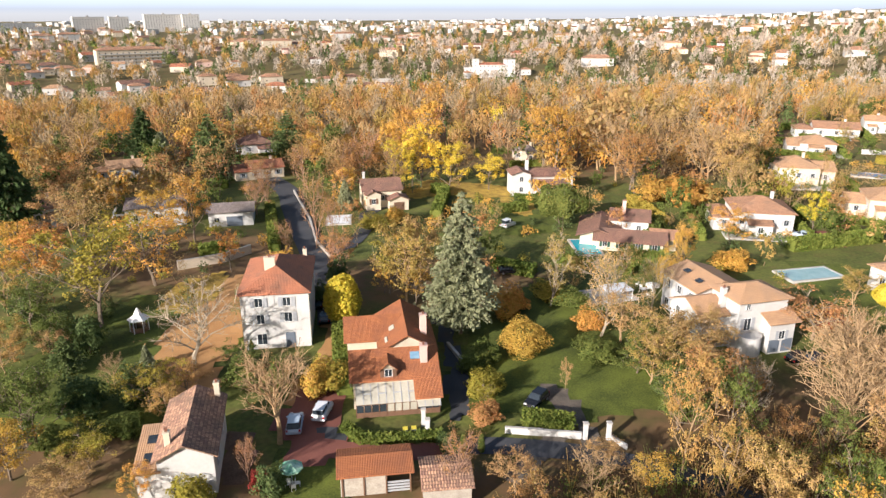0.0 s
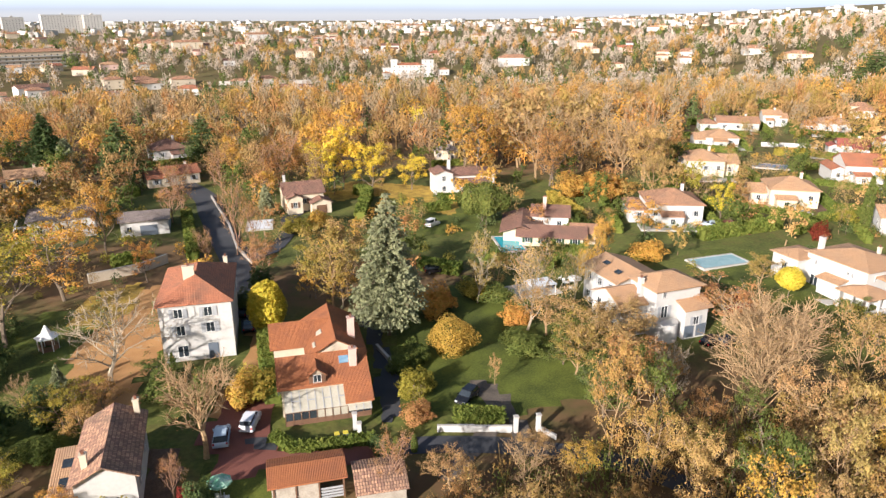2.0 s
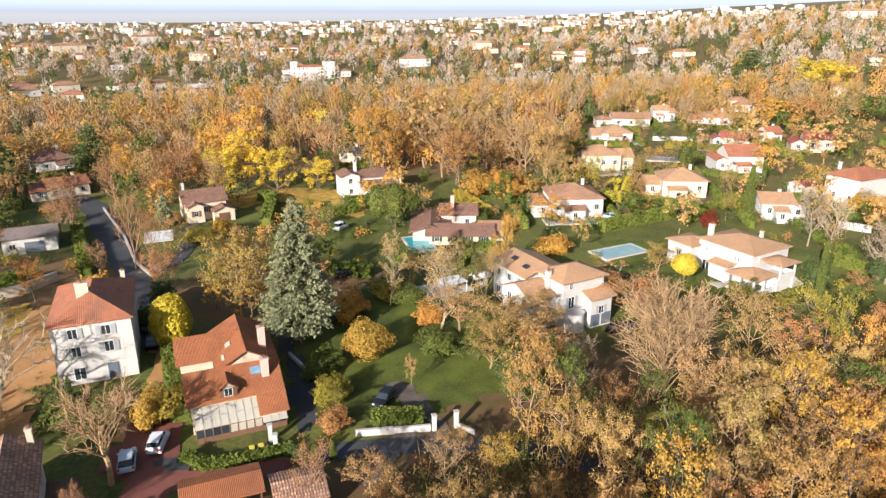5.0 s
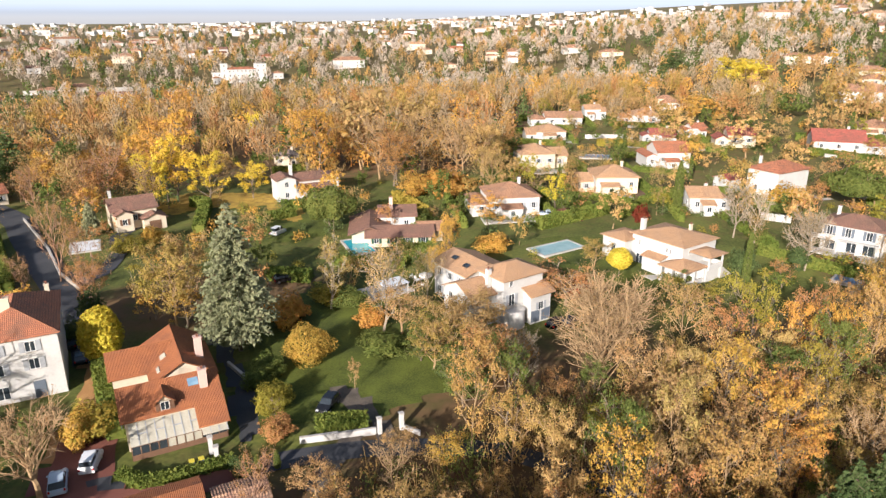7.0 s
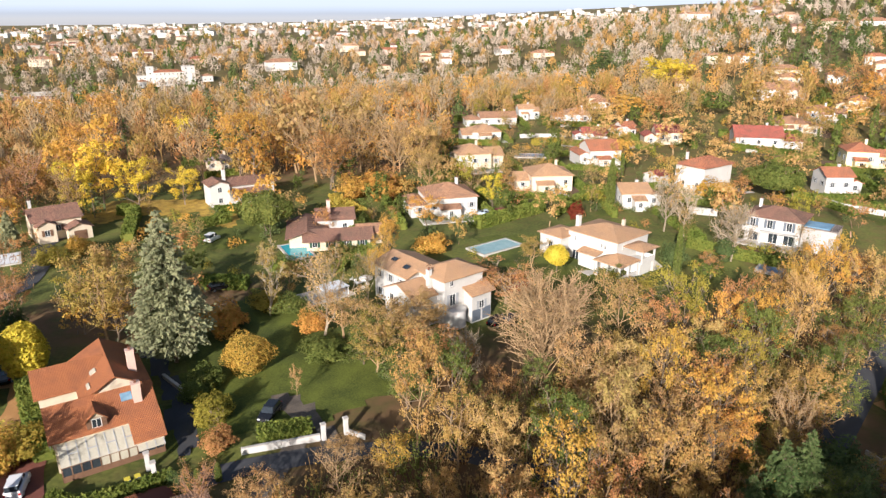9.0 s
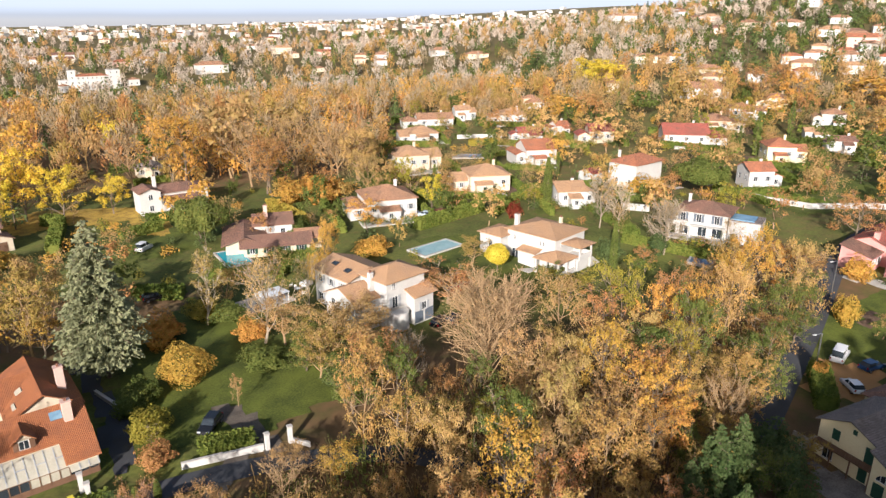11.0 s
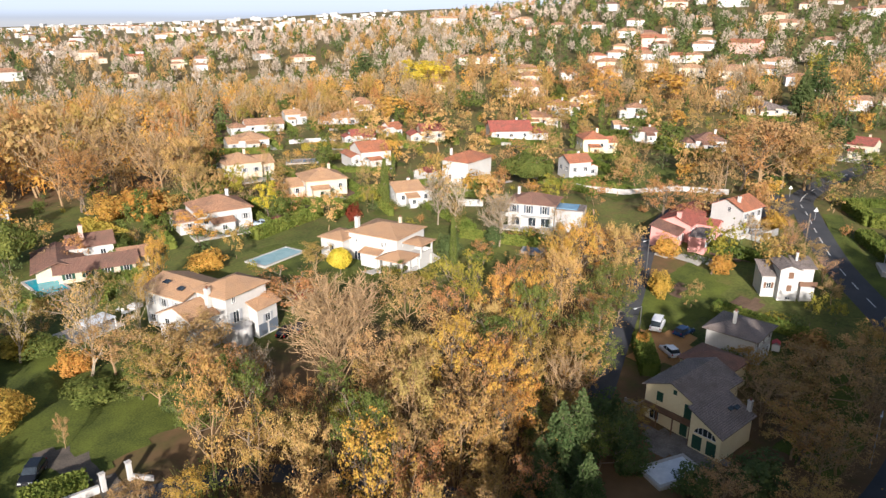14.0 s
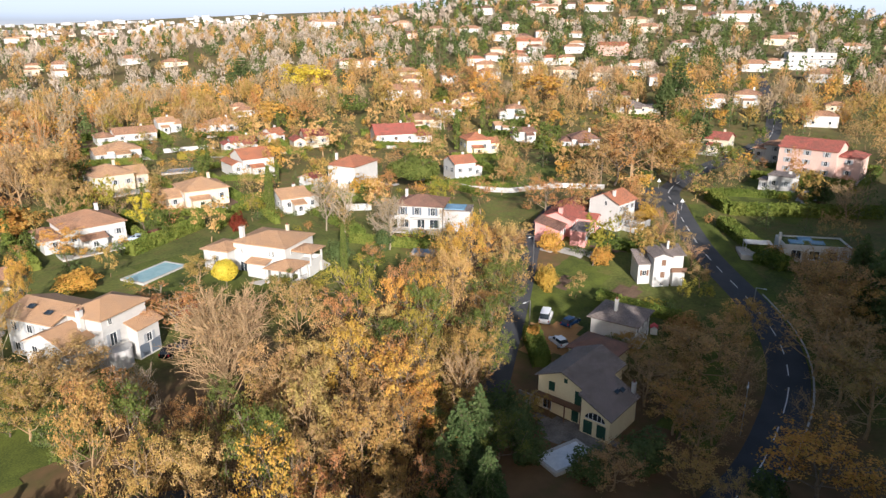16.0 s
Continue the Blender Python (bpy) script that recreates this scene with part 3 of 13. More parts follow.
# kind: builder of wood and crown for a tree 10 m high and 8 m wide; bark; leaf colour; label
BARE = "bare broadleaf tree with fine brown twigs"
KINDS = {
    "bare": (lambda r, n: round_tree(r, 10, 8, 0.16, 420, 0.26, n, 1.15, 16, twiggy=4), TWIGBARK, "brown", BARE),
    "fan": (lambda r, n: round_tree(r, 10, 8, 0.02, 700, 0.2, n, 1.7, 54, 0.012, 4), TWIGBARK, "brown", "broad bare tree with a fan of fine tan twigs"),
    "pollard": (lambda r, n: round_tree(r, 10, 8, 0.36, 260, 0.2, n, 1.15, 26, 0.034, 4), TWIGBARK, "russet", "pollarded bare tree with a thick trunk and fine twigs"),
    "bareredd": (lambda r, n: round_tree(r, 10, 8, 0.10, 1700, 0.26, n, 1.4, 15, twiggy=2), REDBARK, "russet", "nearly bare tree with reddish brown twigs"),
    "barepale": (lambda r, n: round_tree(r, 10, 8, 0.2, 700, 0.22, n, 0.8, 17, 0.026, 4), PALEBARK, "brown", "gnarled bare tree with pale grey-brown branches"),
    "brown": (lambda r, n: round_tree(r, 10, 8, 0.2, 2200, 0.36, n), TWIGBARK, "brown", "broadleaf tree with thin brown autumn leaves"),
    "pale": (lambda r, n: round_tree(r, 10, 8, 0.18, 2700, 0.36, n), TWIGBARK, "pale", "half-bare tree with pale buff leaves"),
    "olive": (lambda r, n: round_tree(r, 10, 8, 0.15, 3000, 0.36, n), TWIGBARK, "olive", "half-bare tree with olive-brown leaves"),
    "lime": (lambda r, n: round_tree(r, 10, 8, 0.2, 2600, 0.36, n), BARK, "lime", "tree with yellow-green autumn leaves"),
    "gold": (lambda r, n: round_tree(r, 10, 8, 0.2, 2300, 0.38, n), BARK, "gold", "tree with golden autumn leaves"),
    "yellow": (lambda r, n: round_tree(r, 10, 8, 0.08, 3600, 0.40, n), BARK, "yellow", "tree with bright yellow autumn leaves"),
    "orange": (lambda r, n: round_tree(r, 10, 8, 0.18, 2500, 0.38, n), BARK, "orange", "tree with orange autumn leaves"),
    "russet": (lambda r, n: round_tree(r, 10, 8, 0.18, 2300, 0.36, n), BARK, "russet", "tree with russet brown leaves"),
    "green": (lambda r, n: round_tree(r, 10, 8, 0.12, 3200, 0.38, n), BARK, "green", "green leafy tree with a full crown"),
    "spruce": (lambda r, n: conifer(r, 10, 5, n, 0.2, fine=2.4), BARK, "blue", "tall blue-grey spruce with drooping branches"),
    "fir": (lambda r, n: conifer(r, 10, 6, n, 0.32, fine=1.3), BARK, "dark", "dark green fir with dense needles"),
    "cedar": (lambda r, n: conifer(r, 10, 9, n, 0.36, 0.02, 0.7), BARK, "dark", "broad dark green cedar with level branches"),
    "cypress": (lambda r, n: column(r, 10, 1.8, 3200 if n else 900, 0.3 if n else 0.5), BARK, "green", "slender upright dark green cypress"),
    "birch": (lambda r, n: round_tree(r, 10, 8, 0.14, 2300, 0.24, n, 1.1, 18, 0.02, 2, 0.7), PALEBARK, "pale", "pale-barked tree with thin buff leaves"),
    "poplar": (lambda r, n: round_tree(r, 10, 4, 0.08, 1700, 0.26, n, 2.4, 15, 0.014, 2), PALEBARK, "pale", "upright tree with pale yellow leaves"),
    "pine": (lambda r, n: umbrella(r, 10, 11, 8000 if n else 2400, 0.42 if n else 0.7), BARK, "green", "round-headed green umbrella pine"),
    "oval": (lambda r, n: ball(r, 10, 7, 7500, 0.42, 0.2, 0.2), BARK, "yellow", "clipped oval tree with yellow leaves"),
    "dome": (lambda r, n: ball(r, 10, 12, 7000, 0.36, 0.4, 0.7), BARK, "amber", "broad dome-shaped tree with golden orange leaves down to the grass"),
    "lollipop": (lambda r, n: ball(r, 10, 9, 4500, 0.6, 3.2, 0.4), BARK, "yellow", "small round-headed tree with bright yellow leaves"),
    "shrub": (lambda r, n: ball(r, 10, 11, 2900 if n else 800, 0.7 if n else 0.95, 0.0, 1.7), BARK, "green", "rounded green leafy garden shrub"),
    "shrublime": (lambda r, n: ball(r, 10, 11, 2900 if n else 800, 0.7 if n else 0.95, 0.0, 1.7), BARK, "lime", "rounded yellow-green leafy garden shrub"),
    "shrubdark": (lambda r, n: ball(r, 10, 11, 2900 if n else 800, 0.7 if n else 0.95, 0.0, 1.7), BARK, "dark", "dark rounded evergreen garden shrub"),
    "shruborange": (lambda r, n: ball(r, 10, 11, 2900 if n else 800, 0.7 if n else 0.95, 0.0, 1.7), REDBARK, "orange", "garden shrub with orange autumn leaves"),
    "shrubgold": (lambda r, n: ball(r, 10, 11, 2900 if n else 800, 0.7 if n else 0.95, 0.0, 1.7), REDBARK, "gold", "garden shrub with golden autumn leaves"),
    "shrubred": (lambda r, n: ball(r, 10, 11, 2900 if n else 800, 0.7 if n else 0.95, 0.0, 1.7), REDBARK, "red", "garden shrub with dark red leaves"),
    "shrubbrown": (lambda r, n: ball(r, 10, 11, 2900 if n else 800, 0.7 if n else 0.95, 0.0, 1.7), REDBARK, "russet", "thin shrub with brown twigs and leaves"),
    "blueshrub": (lambda r, n: conifer(r, 10, 6, n, 0.8), BARK, "blue", "small blue-grey conifer in a garden"),
}
WIDTH = {"dome": 12, "spruce": 5, "fir": 6, "cedar": 9, "cypress": 1.8, "poplar": 4, "pine": 11, "oval": 7, "lollipop": 9, "blueshrub": 6}
STOCK = {}
tree_rng = np.random.default_rng(7)


MASS = {}


def tree(kind, x, y, h, width, group="garden trees", far=False, mass=False):
    """One tree or shrub, h metres high and about width metres across; mass: one of the far ones that nobody could count."""
    build, bark, col, label = KINDS[kind]
    if mass:
        if ("raw", kind) not in STOCK:
            wood, crown = build(np.random.default_rng(sum(map(ord, kind)) * 5), False)
            if len(crown) > 500:
                crown = crown[::5]
                mid = crown.mean(1, keepdims=True)
                crown = mid + (crown - mid) * 1.35
            STOCK["raw", kind] = wood[::4], crown
        a, w = tree_rng.uniform(0, 6.28), width / WIDTH.get(kind, 11 if "shrub" in kind else 8)
        turn = np.array([[math.cos(a) * w, -math.sin(a) * w, 0], [math.sin(a) * w, math.cos(a) * w, 0], [0, 0, h / 10]])
        wood, crown = STOCK["raw", kind]
        for what, q in ((bark, wood), (LEAF[col], crown)):
            q = triangles(q) if q.shape[1] == 4 else q
            MASS.setdefault(what.name, (what, []))[1].append(q @ turn.T + np.array([x, y, gz(x, y) - 0.05]))
        return None
    shrub = "shrub" in kind
    if (kind, far) not in STOCK:
        STOCK[kind, far] = []
        for v in range(2 if far or shrub else 3):
            wood, crown = build(np.random.default_rng(sum(map(ord, kind)) * 11 + v), not far)
            STOCK[kind, far].append((quads_mesh("trunk", wood, bark), quads_mesh("crown", crown, LEAF[col]) if crown is not None else None))
    wood, crown = STOCK[kind, far][int(tree_rng.integers(0, len(STOCK[kind, far])))]
    ob = new("shrub" if shrub else "tree")
    w = width / WIDTH.get(kind, 11 if shrub else 8)
    ob.matrix_basis = pose(x, y, gz(x, y) - 0.05, 0, 0, float(tree_rng.uniform(0, 360))) @ Matrix.Diagonal((w, w, h / 10, 1))
    tagged(ob, label, "shrub" if shrub else "tree", group)
    child("trunk", wood, ob)
    if crown:
        child("crown", crown, ob)
    return ob


def join_mass():
    for name, (mat, bits) in MASS.items():
        tagged(new("garden_greenery", quads_mesh("garden_greenery", np.concatenate(bits), mat)), "far garden trees and shrubs among the houses", "greenery", "", "stuff")


def hedge(points, width, height, col="hedge", label="clipped green hedge"):
    """A clipped hedge along a line: a dense core with leafy cards all over it."""
    rng = np.random.default_rng(int(abs(points[0][0] * 13 + points[0][1] * 7)) + 3)
    out, core = [], []
    for (x0, y0), (x1, y1) in zip(points, points[1:]):
        L = math.hypot(x1 - x0, y1 - y0)
        dx, dy = (x1 - x0) / L, (y1 - y0) / L
        dist = math.hypot((x0 + x1) / 2, (y0 + y1) / 2)
        per = 60 if dist < 110 else 16 if dist < 250 else 7
        n = int(L * (width + 2 * height) * per)
        s, q = rng.uniform(-0.2, L + 0.2, n), rng.uniform(0, width + 2 * height, n)
        side = np.where(q < height, -width / 2, np.where(q < height + width, q - height - width / 2, width / 2))
        z = np.where(q < height, q, np.where(q < height + width, height, q - height - width))
        px, py = x0 + dx * s - dy * side, y0 + dy * s + dx * side
        c = np.stack([px, py, ground(px, py) + z], 1) + rng.normal(size=(n, 3)) * 0.09
        out.append(leaves(rng, c, 0.36 if dist < 110 else 0.6 if dist < 250 else 0.9))
        for a in range(max(1, int(L / 4))):
            m = max(1, int(L / 4))
            for u0, u1 in ((a / m, (a + 1) / m),):
                v = []
                for u in (u0, u1):
                    for sd in (-1, 1):
                        bx, by = x0 + (x1 - x0) * u - dy * sd * width * 0.44, y0 + (y1 - y0) * u + dx * sd * width * 0.44
                        v += [(bx, by, gz(bx, by) - 0.2), (bx, by, gz(bx, by) + height * 0.94)]
                v = np.array(v)
                for f in ((0, 4, 5, 1), (2, 3, 7, 6), (1, 5, 7, 3), (0, 1, 3, 2), (4, 6, 7, 5)):
                    core.append(v[list(f)])
    col = "hedge" if col == "green" else col
    ob = thing("hedge", points[0][0], points[0][1], 0, label, "hedge", "garden hedges", z=0)
    ob.matrix_basis = Matrix.Identity(4)
    child("foliage", quads_mesh("foliage", np.concatenate(out), LEAF[col]), ob)
    child("core", quads_mesh("core", np.array(core), LEAF[col]), ob)
    return ob


# ---- the land: one sheet to the horizon ----
def lines(lo, hi, step, far):
    core = list(np.arange(lo, hi + 0.1, step))
    out, s = [], step
    v = hi
    while v < far:
        s *= 1.16
        v += s
        out.append(v)
    back, s, v = [], step, lo
    while v > -far:
        s *= 1.16
        v -= s
        back.append(v)
    return np.array(back[::-1] + core + out)


WOODED = [(45, 62, 34, 22), (62, 45, 26, 18), (85, 70, 30, 10), (20, 52, 34, 14), (80, 12, 22, 14), (-50, 60, 14, 14), (-55, 128, 20, 18), (-5, 117, 22, 12), (120, 80, 14, 20), (40, 290, 120, 70), (-30, 265, 110, 55), (60, 235, 60, 40), (-95, 215, 28, 35), (-110, 330, 130, 110), (72, 30, 22, 14), (95, 24, 16, 8), (-10, 52, 30, 10)]


def build_ground():
    xs, ys = lines(-120, 330, 2.5, 4700), lines(-40, 260, 2.5, 4700)
    X, Y = np.meshgrid(xs, ys)
    Zg = ground(X, Y)
    bumps = np.array([[noise.noise((x * 0.05, y * 0.05, 1)) for x in xs] for y in ys]) * 0.06
    near = np.clip(1 - np.hypot(X, Y) / 400, 0, 1)
    Zg = Zg + bumps * near - 0.07
    verts = np.stack([X, Y, Zg], -1).reshape(-1, 3)
    nx, ny = len(xs), len(ys)
    i = np.arange(nx * ny).reshape(ny, nx)
    faces = np.stack([i[:-1, :-1], i[:-1, 1:], i[1:, 1:], i[1:, :-1]], -1).reshape(-1, 4)
    me = bpy.data.meshes.new("ground")
    me.vertices.add(len(verts))
    me.vertices.foreach_set("co", verts.astype(np.float32).ravel())
    me.loops.add(len(faces) * 4)
    me.loops.foreach_set("vertex_index", faces.astype(np.int32).ravel())
    me.polygons.add(len(faces))
    me.polygons.foreach_set("loop_start", np.arange(0, len(faces) * 4, 4, dtype=np.int32))
    me.update(calc_edges=True)
    for p in me.polygons:
        p.use_smooth = True
    cover = np.zeros(len(verts), np.float32)
    for cx, cy, rx, ry in WOODED:
        q = ((verts[:, 0] - cx) / rx) ** 2 + ((verts[:, 1] - cy) / ry) ** 2
        cover = np.maximum(cover, np.clip(1.6 - q, 0, 1))
    cover = np.maximum(cover, np.clip((np.hypot(verts[:, 0], verts[:, 1]) - 320) / 200, 0, 0.6)).astype(np.float32)
    away, side = np.hypot(verts[:, 0], verts[:, 1]), np.degrees(np.arctan2(verts[:, 0], verts[:, 1]))
    gardens = np.clip((away - 150) / 40, 0, 1) * np.clip((side - 22) / 6, 0, 1) * 0.42
    cover = np.maximum(cover, gardens).astype(np.float32)
    me.attributes.new("woodland", "FLOAT", "POINT").data.foreach_set("value", cover)
    m = material("meadow_and_leaf_litter", (0.055, 0.068, 0.013), (0.14, 0.15, 0.030), 0.11, 1.8, 0.95, 0.6)
    N, L = m.node_tree.nodes, m.node_tree.links
    b = N["Principled BSDF"]
    grass = b.inputs["Base Color"].links[0].from_socket
    litter = N.new("ShaderNodeValToRGB")
    litter.color_ramp.elements[0].color, litter.color_ramp.elements[1].color = (0.055, 0.035, 0.017, 1), (0.21, 0.125, 0.055, 1)
    ns = N.new("ShaderNodeTexNoise")
    ns.inputs["Scale"].default_value, ns.inputs["Detail"].default_value = 0.35, 6
    tc = N.new("ShaderNodeTexCoord")
    L.new(tc.outputs["Object"], ns.inputs["Vector"])
    L.new(ns.outputs[0], litter.inputs[0])
    at = N.new("ShaderNodeAttribute")
    at.attribute_name = "woodland"
    wob = N.new("ShaderNodeMath")
    wob.operation = "MULTIPLY_ADD"
    wob.inputs[1].default_value, wob.inputs[2].default_value = 1.6, -0.8
    L.new(ns.outputs[0], wob.inputs[0])
    add = N.new("ShaderNodeMath")
    add.use_clamp = True
    L.new(at.outputs["Fac"], add.inputs[0])
    L.new(wob.outputs[0], add.inputs[1])
    mix = N.new("ShaderNodeMixRGB")
    L.new(add.outputs[0], mix.inputs[0])
    L.new(grass, mix.inputs[1])
    L.new(litter.outputs[0], mix.inputs[2])
    L.new(mix.outputs[0], b.inputs["Base Color"])
    me.materials.append(m)
    return tagged(new("ground", me), "rolling land with grass and fallen leaves", "ground", "", "structure")


build_ground()

# roads, drives and paths
ROADS = [
    ("road", [(58, 15.5), (74.2, 12.8), (82, 12.1), (92.6, 12.3), (103.8, 13.4), (113.5, 16.2), (121.6, 20.3), (130.8, 26.9), (138.6, 33.6), (148.2, 41.1), (160, 48.4), (173.4, 55.9), (187.5, 62.5), (215, 63), (250, 58.5), (281, 57.5), (330, 68), (365, 78.5), (430, 100)], 6.0, 0.05, "dark asphalt road with a dashed centre line"),
    ("lane", [(40, 26), (58, 39), (71.2, 45.8), (80, 49.8), (91.8, 55.2), (105.9, 61.6), (122.9, 69.8), (137, 76.3), (150, 80), (161.8, 80.2), (175, 74), (187, 65)], 3.6, 0.06, "narrow asphalt lane between hedges and woods"),
    ("lane", [(-20, 98), (-22.9, 110), (-30.3, 130.6), (-37.7, 150), (-43.8, 167), (-50.5, 185), (-70, 215)], 6.4, 0.05, "dark asphalt lane between gardens"),
    ("lane", [(-30, 132), (-24.5, 136), (-22.5, 150), (-24, 160), (-20, 168)], 3.4, 0.058, "short asphalt drive to a house"),
    ("lane", [(-2, 66.5), (5, 66.8), (16, 65.5), (30, 60), (44, 44)], 3.2, 0.05, "shaded lane past the gates"),
]
road_lines = []
for name, pts, wide, lift, text in ROADS:
    ob, fine = strip(name, pts, wide, ASPHALT, lift, label=text, category="road")
    road_lines.append((fine, wide))
    if name == "road":
        main_road, main_line = ob, fine


def dashes():
    """Painted centre line: 3 m dashes."""
    run, last = 0.0, main_line[0]
    seg = []
    for p in main_line[1:]:
        d = (p - last).length
        if run % 6 < 3:
            seg.append((last, p))
        run += d
        last = p
    for a, b in seg:
        if a.x > 330:
            continue
        d = (b - a).normalized()
        s = Vector((d.y, -d.x)) * 0.09
        vs = [(q.x, q.y, gz(q.x, q.y) + 0.062) for q in (a - s, a + s, b + s, b - s)]
        child("road_dash", raw_mesh("road_dash", vs, [(0, 1, 2, 3)], PAINT), main_road)


dashes()
strip("verge", [(131, 22), (141, 29.5), (151, 37.5), (164, 45), (178, 52)], 4.2, LAWN, 0.03, label="grass verge beside the road", category="verge")
strip("kerb", [(58, 12.2), (74, 9.5), (92.6, 9.0), (104, 10.0), (115, 13), (124, 17.6), (133, 24.4)], 0.3, CONCRETE, 0.16, label="low concrete kerb along the road", category="kerb")
strip("footpath", [(5.5, 60.5), (7, 63), (13.5, 73), (11, 79)], 2.4, MUD, 0.04, label="muddy car track across the grass", category="path")
patch("gravel_court", [(-46, 117), (-38, 120), (-33, 104), (-34.5, 84), (-31, 77), (-38, 74), (-44, 84), (-48, 102)], GRAVEL, 0.04, "ochre gravel court beside the white house", "gravel")
patch("gravel_path", [(-22.6, 106), (-17.5, 104), (-17.2, 86), (-18.2, 74), (-22.0, 74), (-21.2, 88)], GRAVEL, 0.045, "ochre gravel path beside the white house", "path")
patch("red_drive", [(-21.5, 79), (-15.5, 79), (-14.5, 68), (-2, 67.6), (-2, 64.6), (-10, 64), (-18, 62), (-23, 70)], REDDRIVE, 0.05, "red asphalt drive in front of the veranda house", "drive")
patch("parking_court", [(88.5, 51.5), (96.5, 54.5), (104, 49), (99, 45.5), (93, 45), (88, 47)], GRAVEL, 0.04, "gravel parking court", "drive")
patch("lawn", [(-4, 74), (2, 102), (14, 118), (24, 112), (30, 92), (27, 76), (15, 72)], LAWN, 0.02, "park lawn with worn patches", "lawn")
patch("lawn", [(-21, 66), (-13, 63), (-11, 57), (-14, 54), (-20, 55)], LAWN, 0.03, "green lawn beside a garden parasol", "lawn")
patch("lawn", [(-64, 82), (-58, 108), (-46, 112), (-38, 82), (-37, 68), (-48, 64), (-60, 70)], LAWN, 0.02, "sloping garden lawn", "lawn")
patch("lawn", [(100, 59), (113, 64.5), (128, 62), (124, 52), (112, 48), (104, 51)], LAWN, 0.02, "garden lawn beside the lane", "lawn")
patch("lawn", [(80, 18), (92, 18), (108, 22), (120, 30), (112, 36), (100, 30), (84, 26)], LAWN, 0.02, "shaded lawn above the road", "lawn")
patch("lawn", [(150, 95), (158, 118), (190, 122), (196, 96), (172, 90)], LAWN, 0.02, "grassy bank", "lawn")
patch("lawn", [(58, 105), (64, 128), (78, 124), (84, 96), (72, 92)], LAWN, 0.02, "villa lawn", "lawn")
patch("lawn", [(-2, 150), (6, 172), (22, 170), (30, 152), (14, 142)], LAWN, 0.02, "garden lawn", "lawn")
patch("lawn", [(175, 28), (182, 50), (240, 46), (230, 24)], LAWN, 0.02, "garden lawn behind a tall hedge", "lawn")


# ---- the nearer houses ----
def white_house():
    """Tall white house with a hipped roof."""
    h = thing("house", -32.2, 88.9, 9.6, "tall white three-storey house with grey shutters and orange-red roof", "house")
    block(h, 4.9, 7.6, 9.8, 15.2, 8.8, "hip", 25, "white", "orange", 0.4, "l", "grey", 3.6)
    for u, z, hh in ((-2.3, 7.35, 1.45), (1.7, 7.35, 1.45), (-2.2, 4.7, 1.55), (1.8, 4.9, 1.55)):
        window(h, on_face(4.9, 7.6, 9.8, 15.2, "f", u, z), 1.2, hh, "grey")
    window(h, on_face(4.9, 7.6, 9.8, 15.2, "f", 1.9, 1.2), 1.4, 2.4, "slate", door=True)
    window(h, on_face(4.9, 7.6, 9.8, 15.2, "f", -2.2, 1.5), 1.5, 1.8, None)
    chimney(h, 4.0, 5.2, 12.4, 1.6, 0.7, 2.6)
    chimney(h, 8.6, 14.2, 10.4, 0.6, 0.6, 1.8)


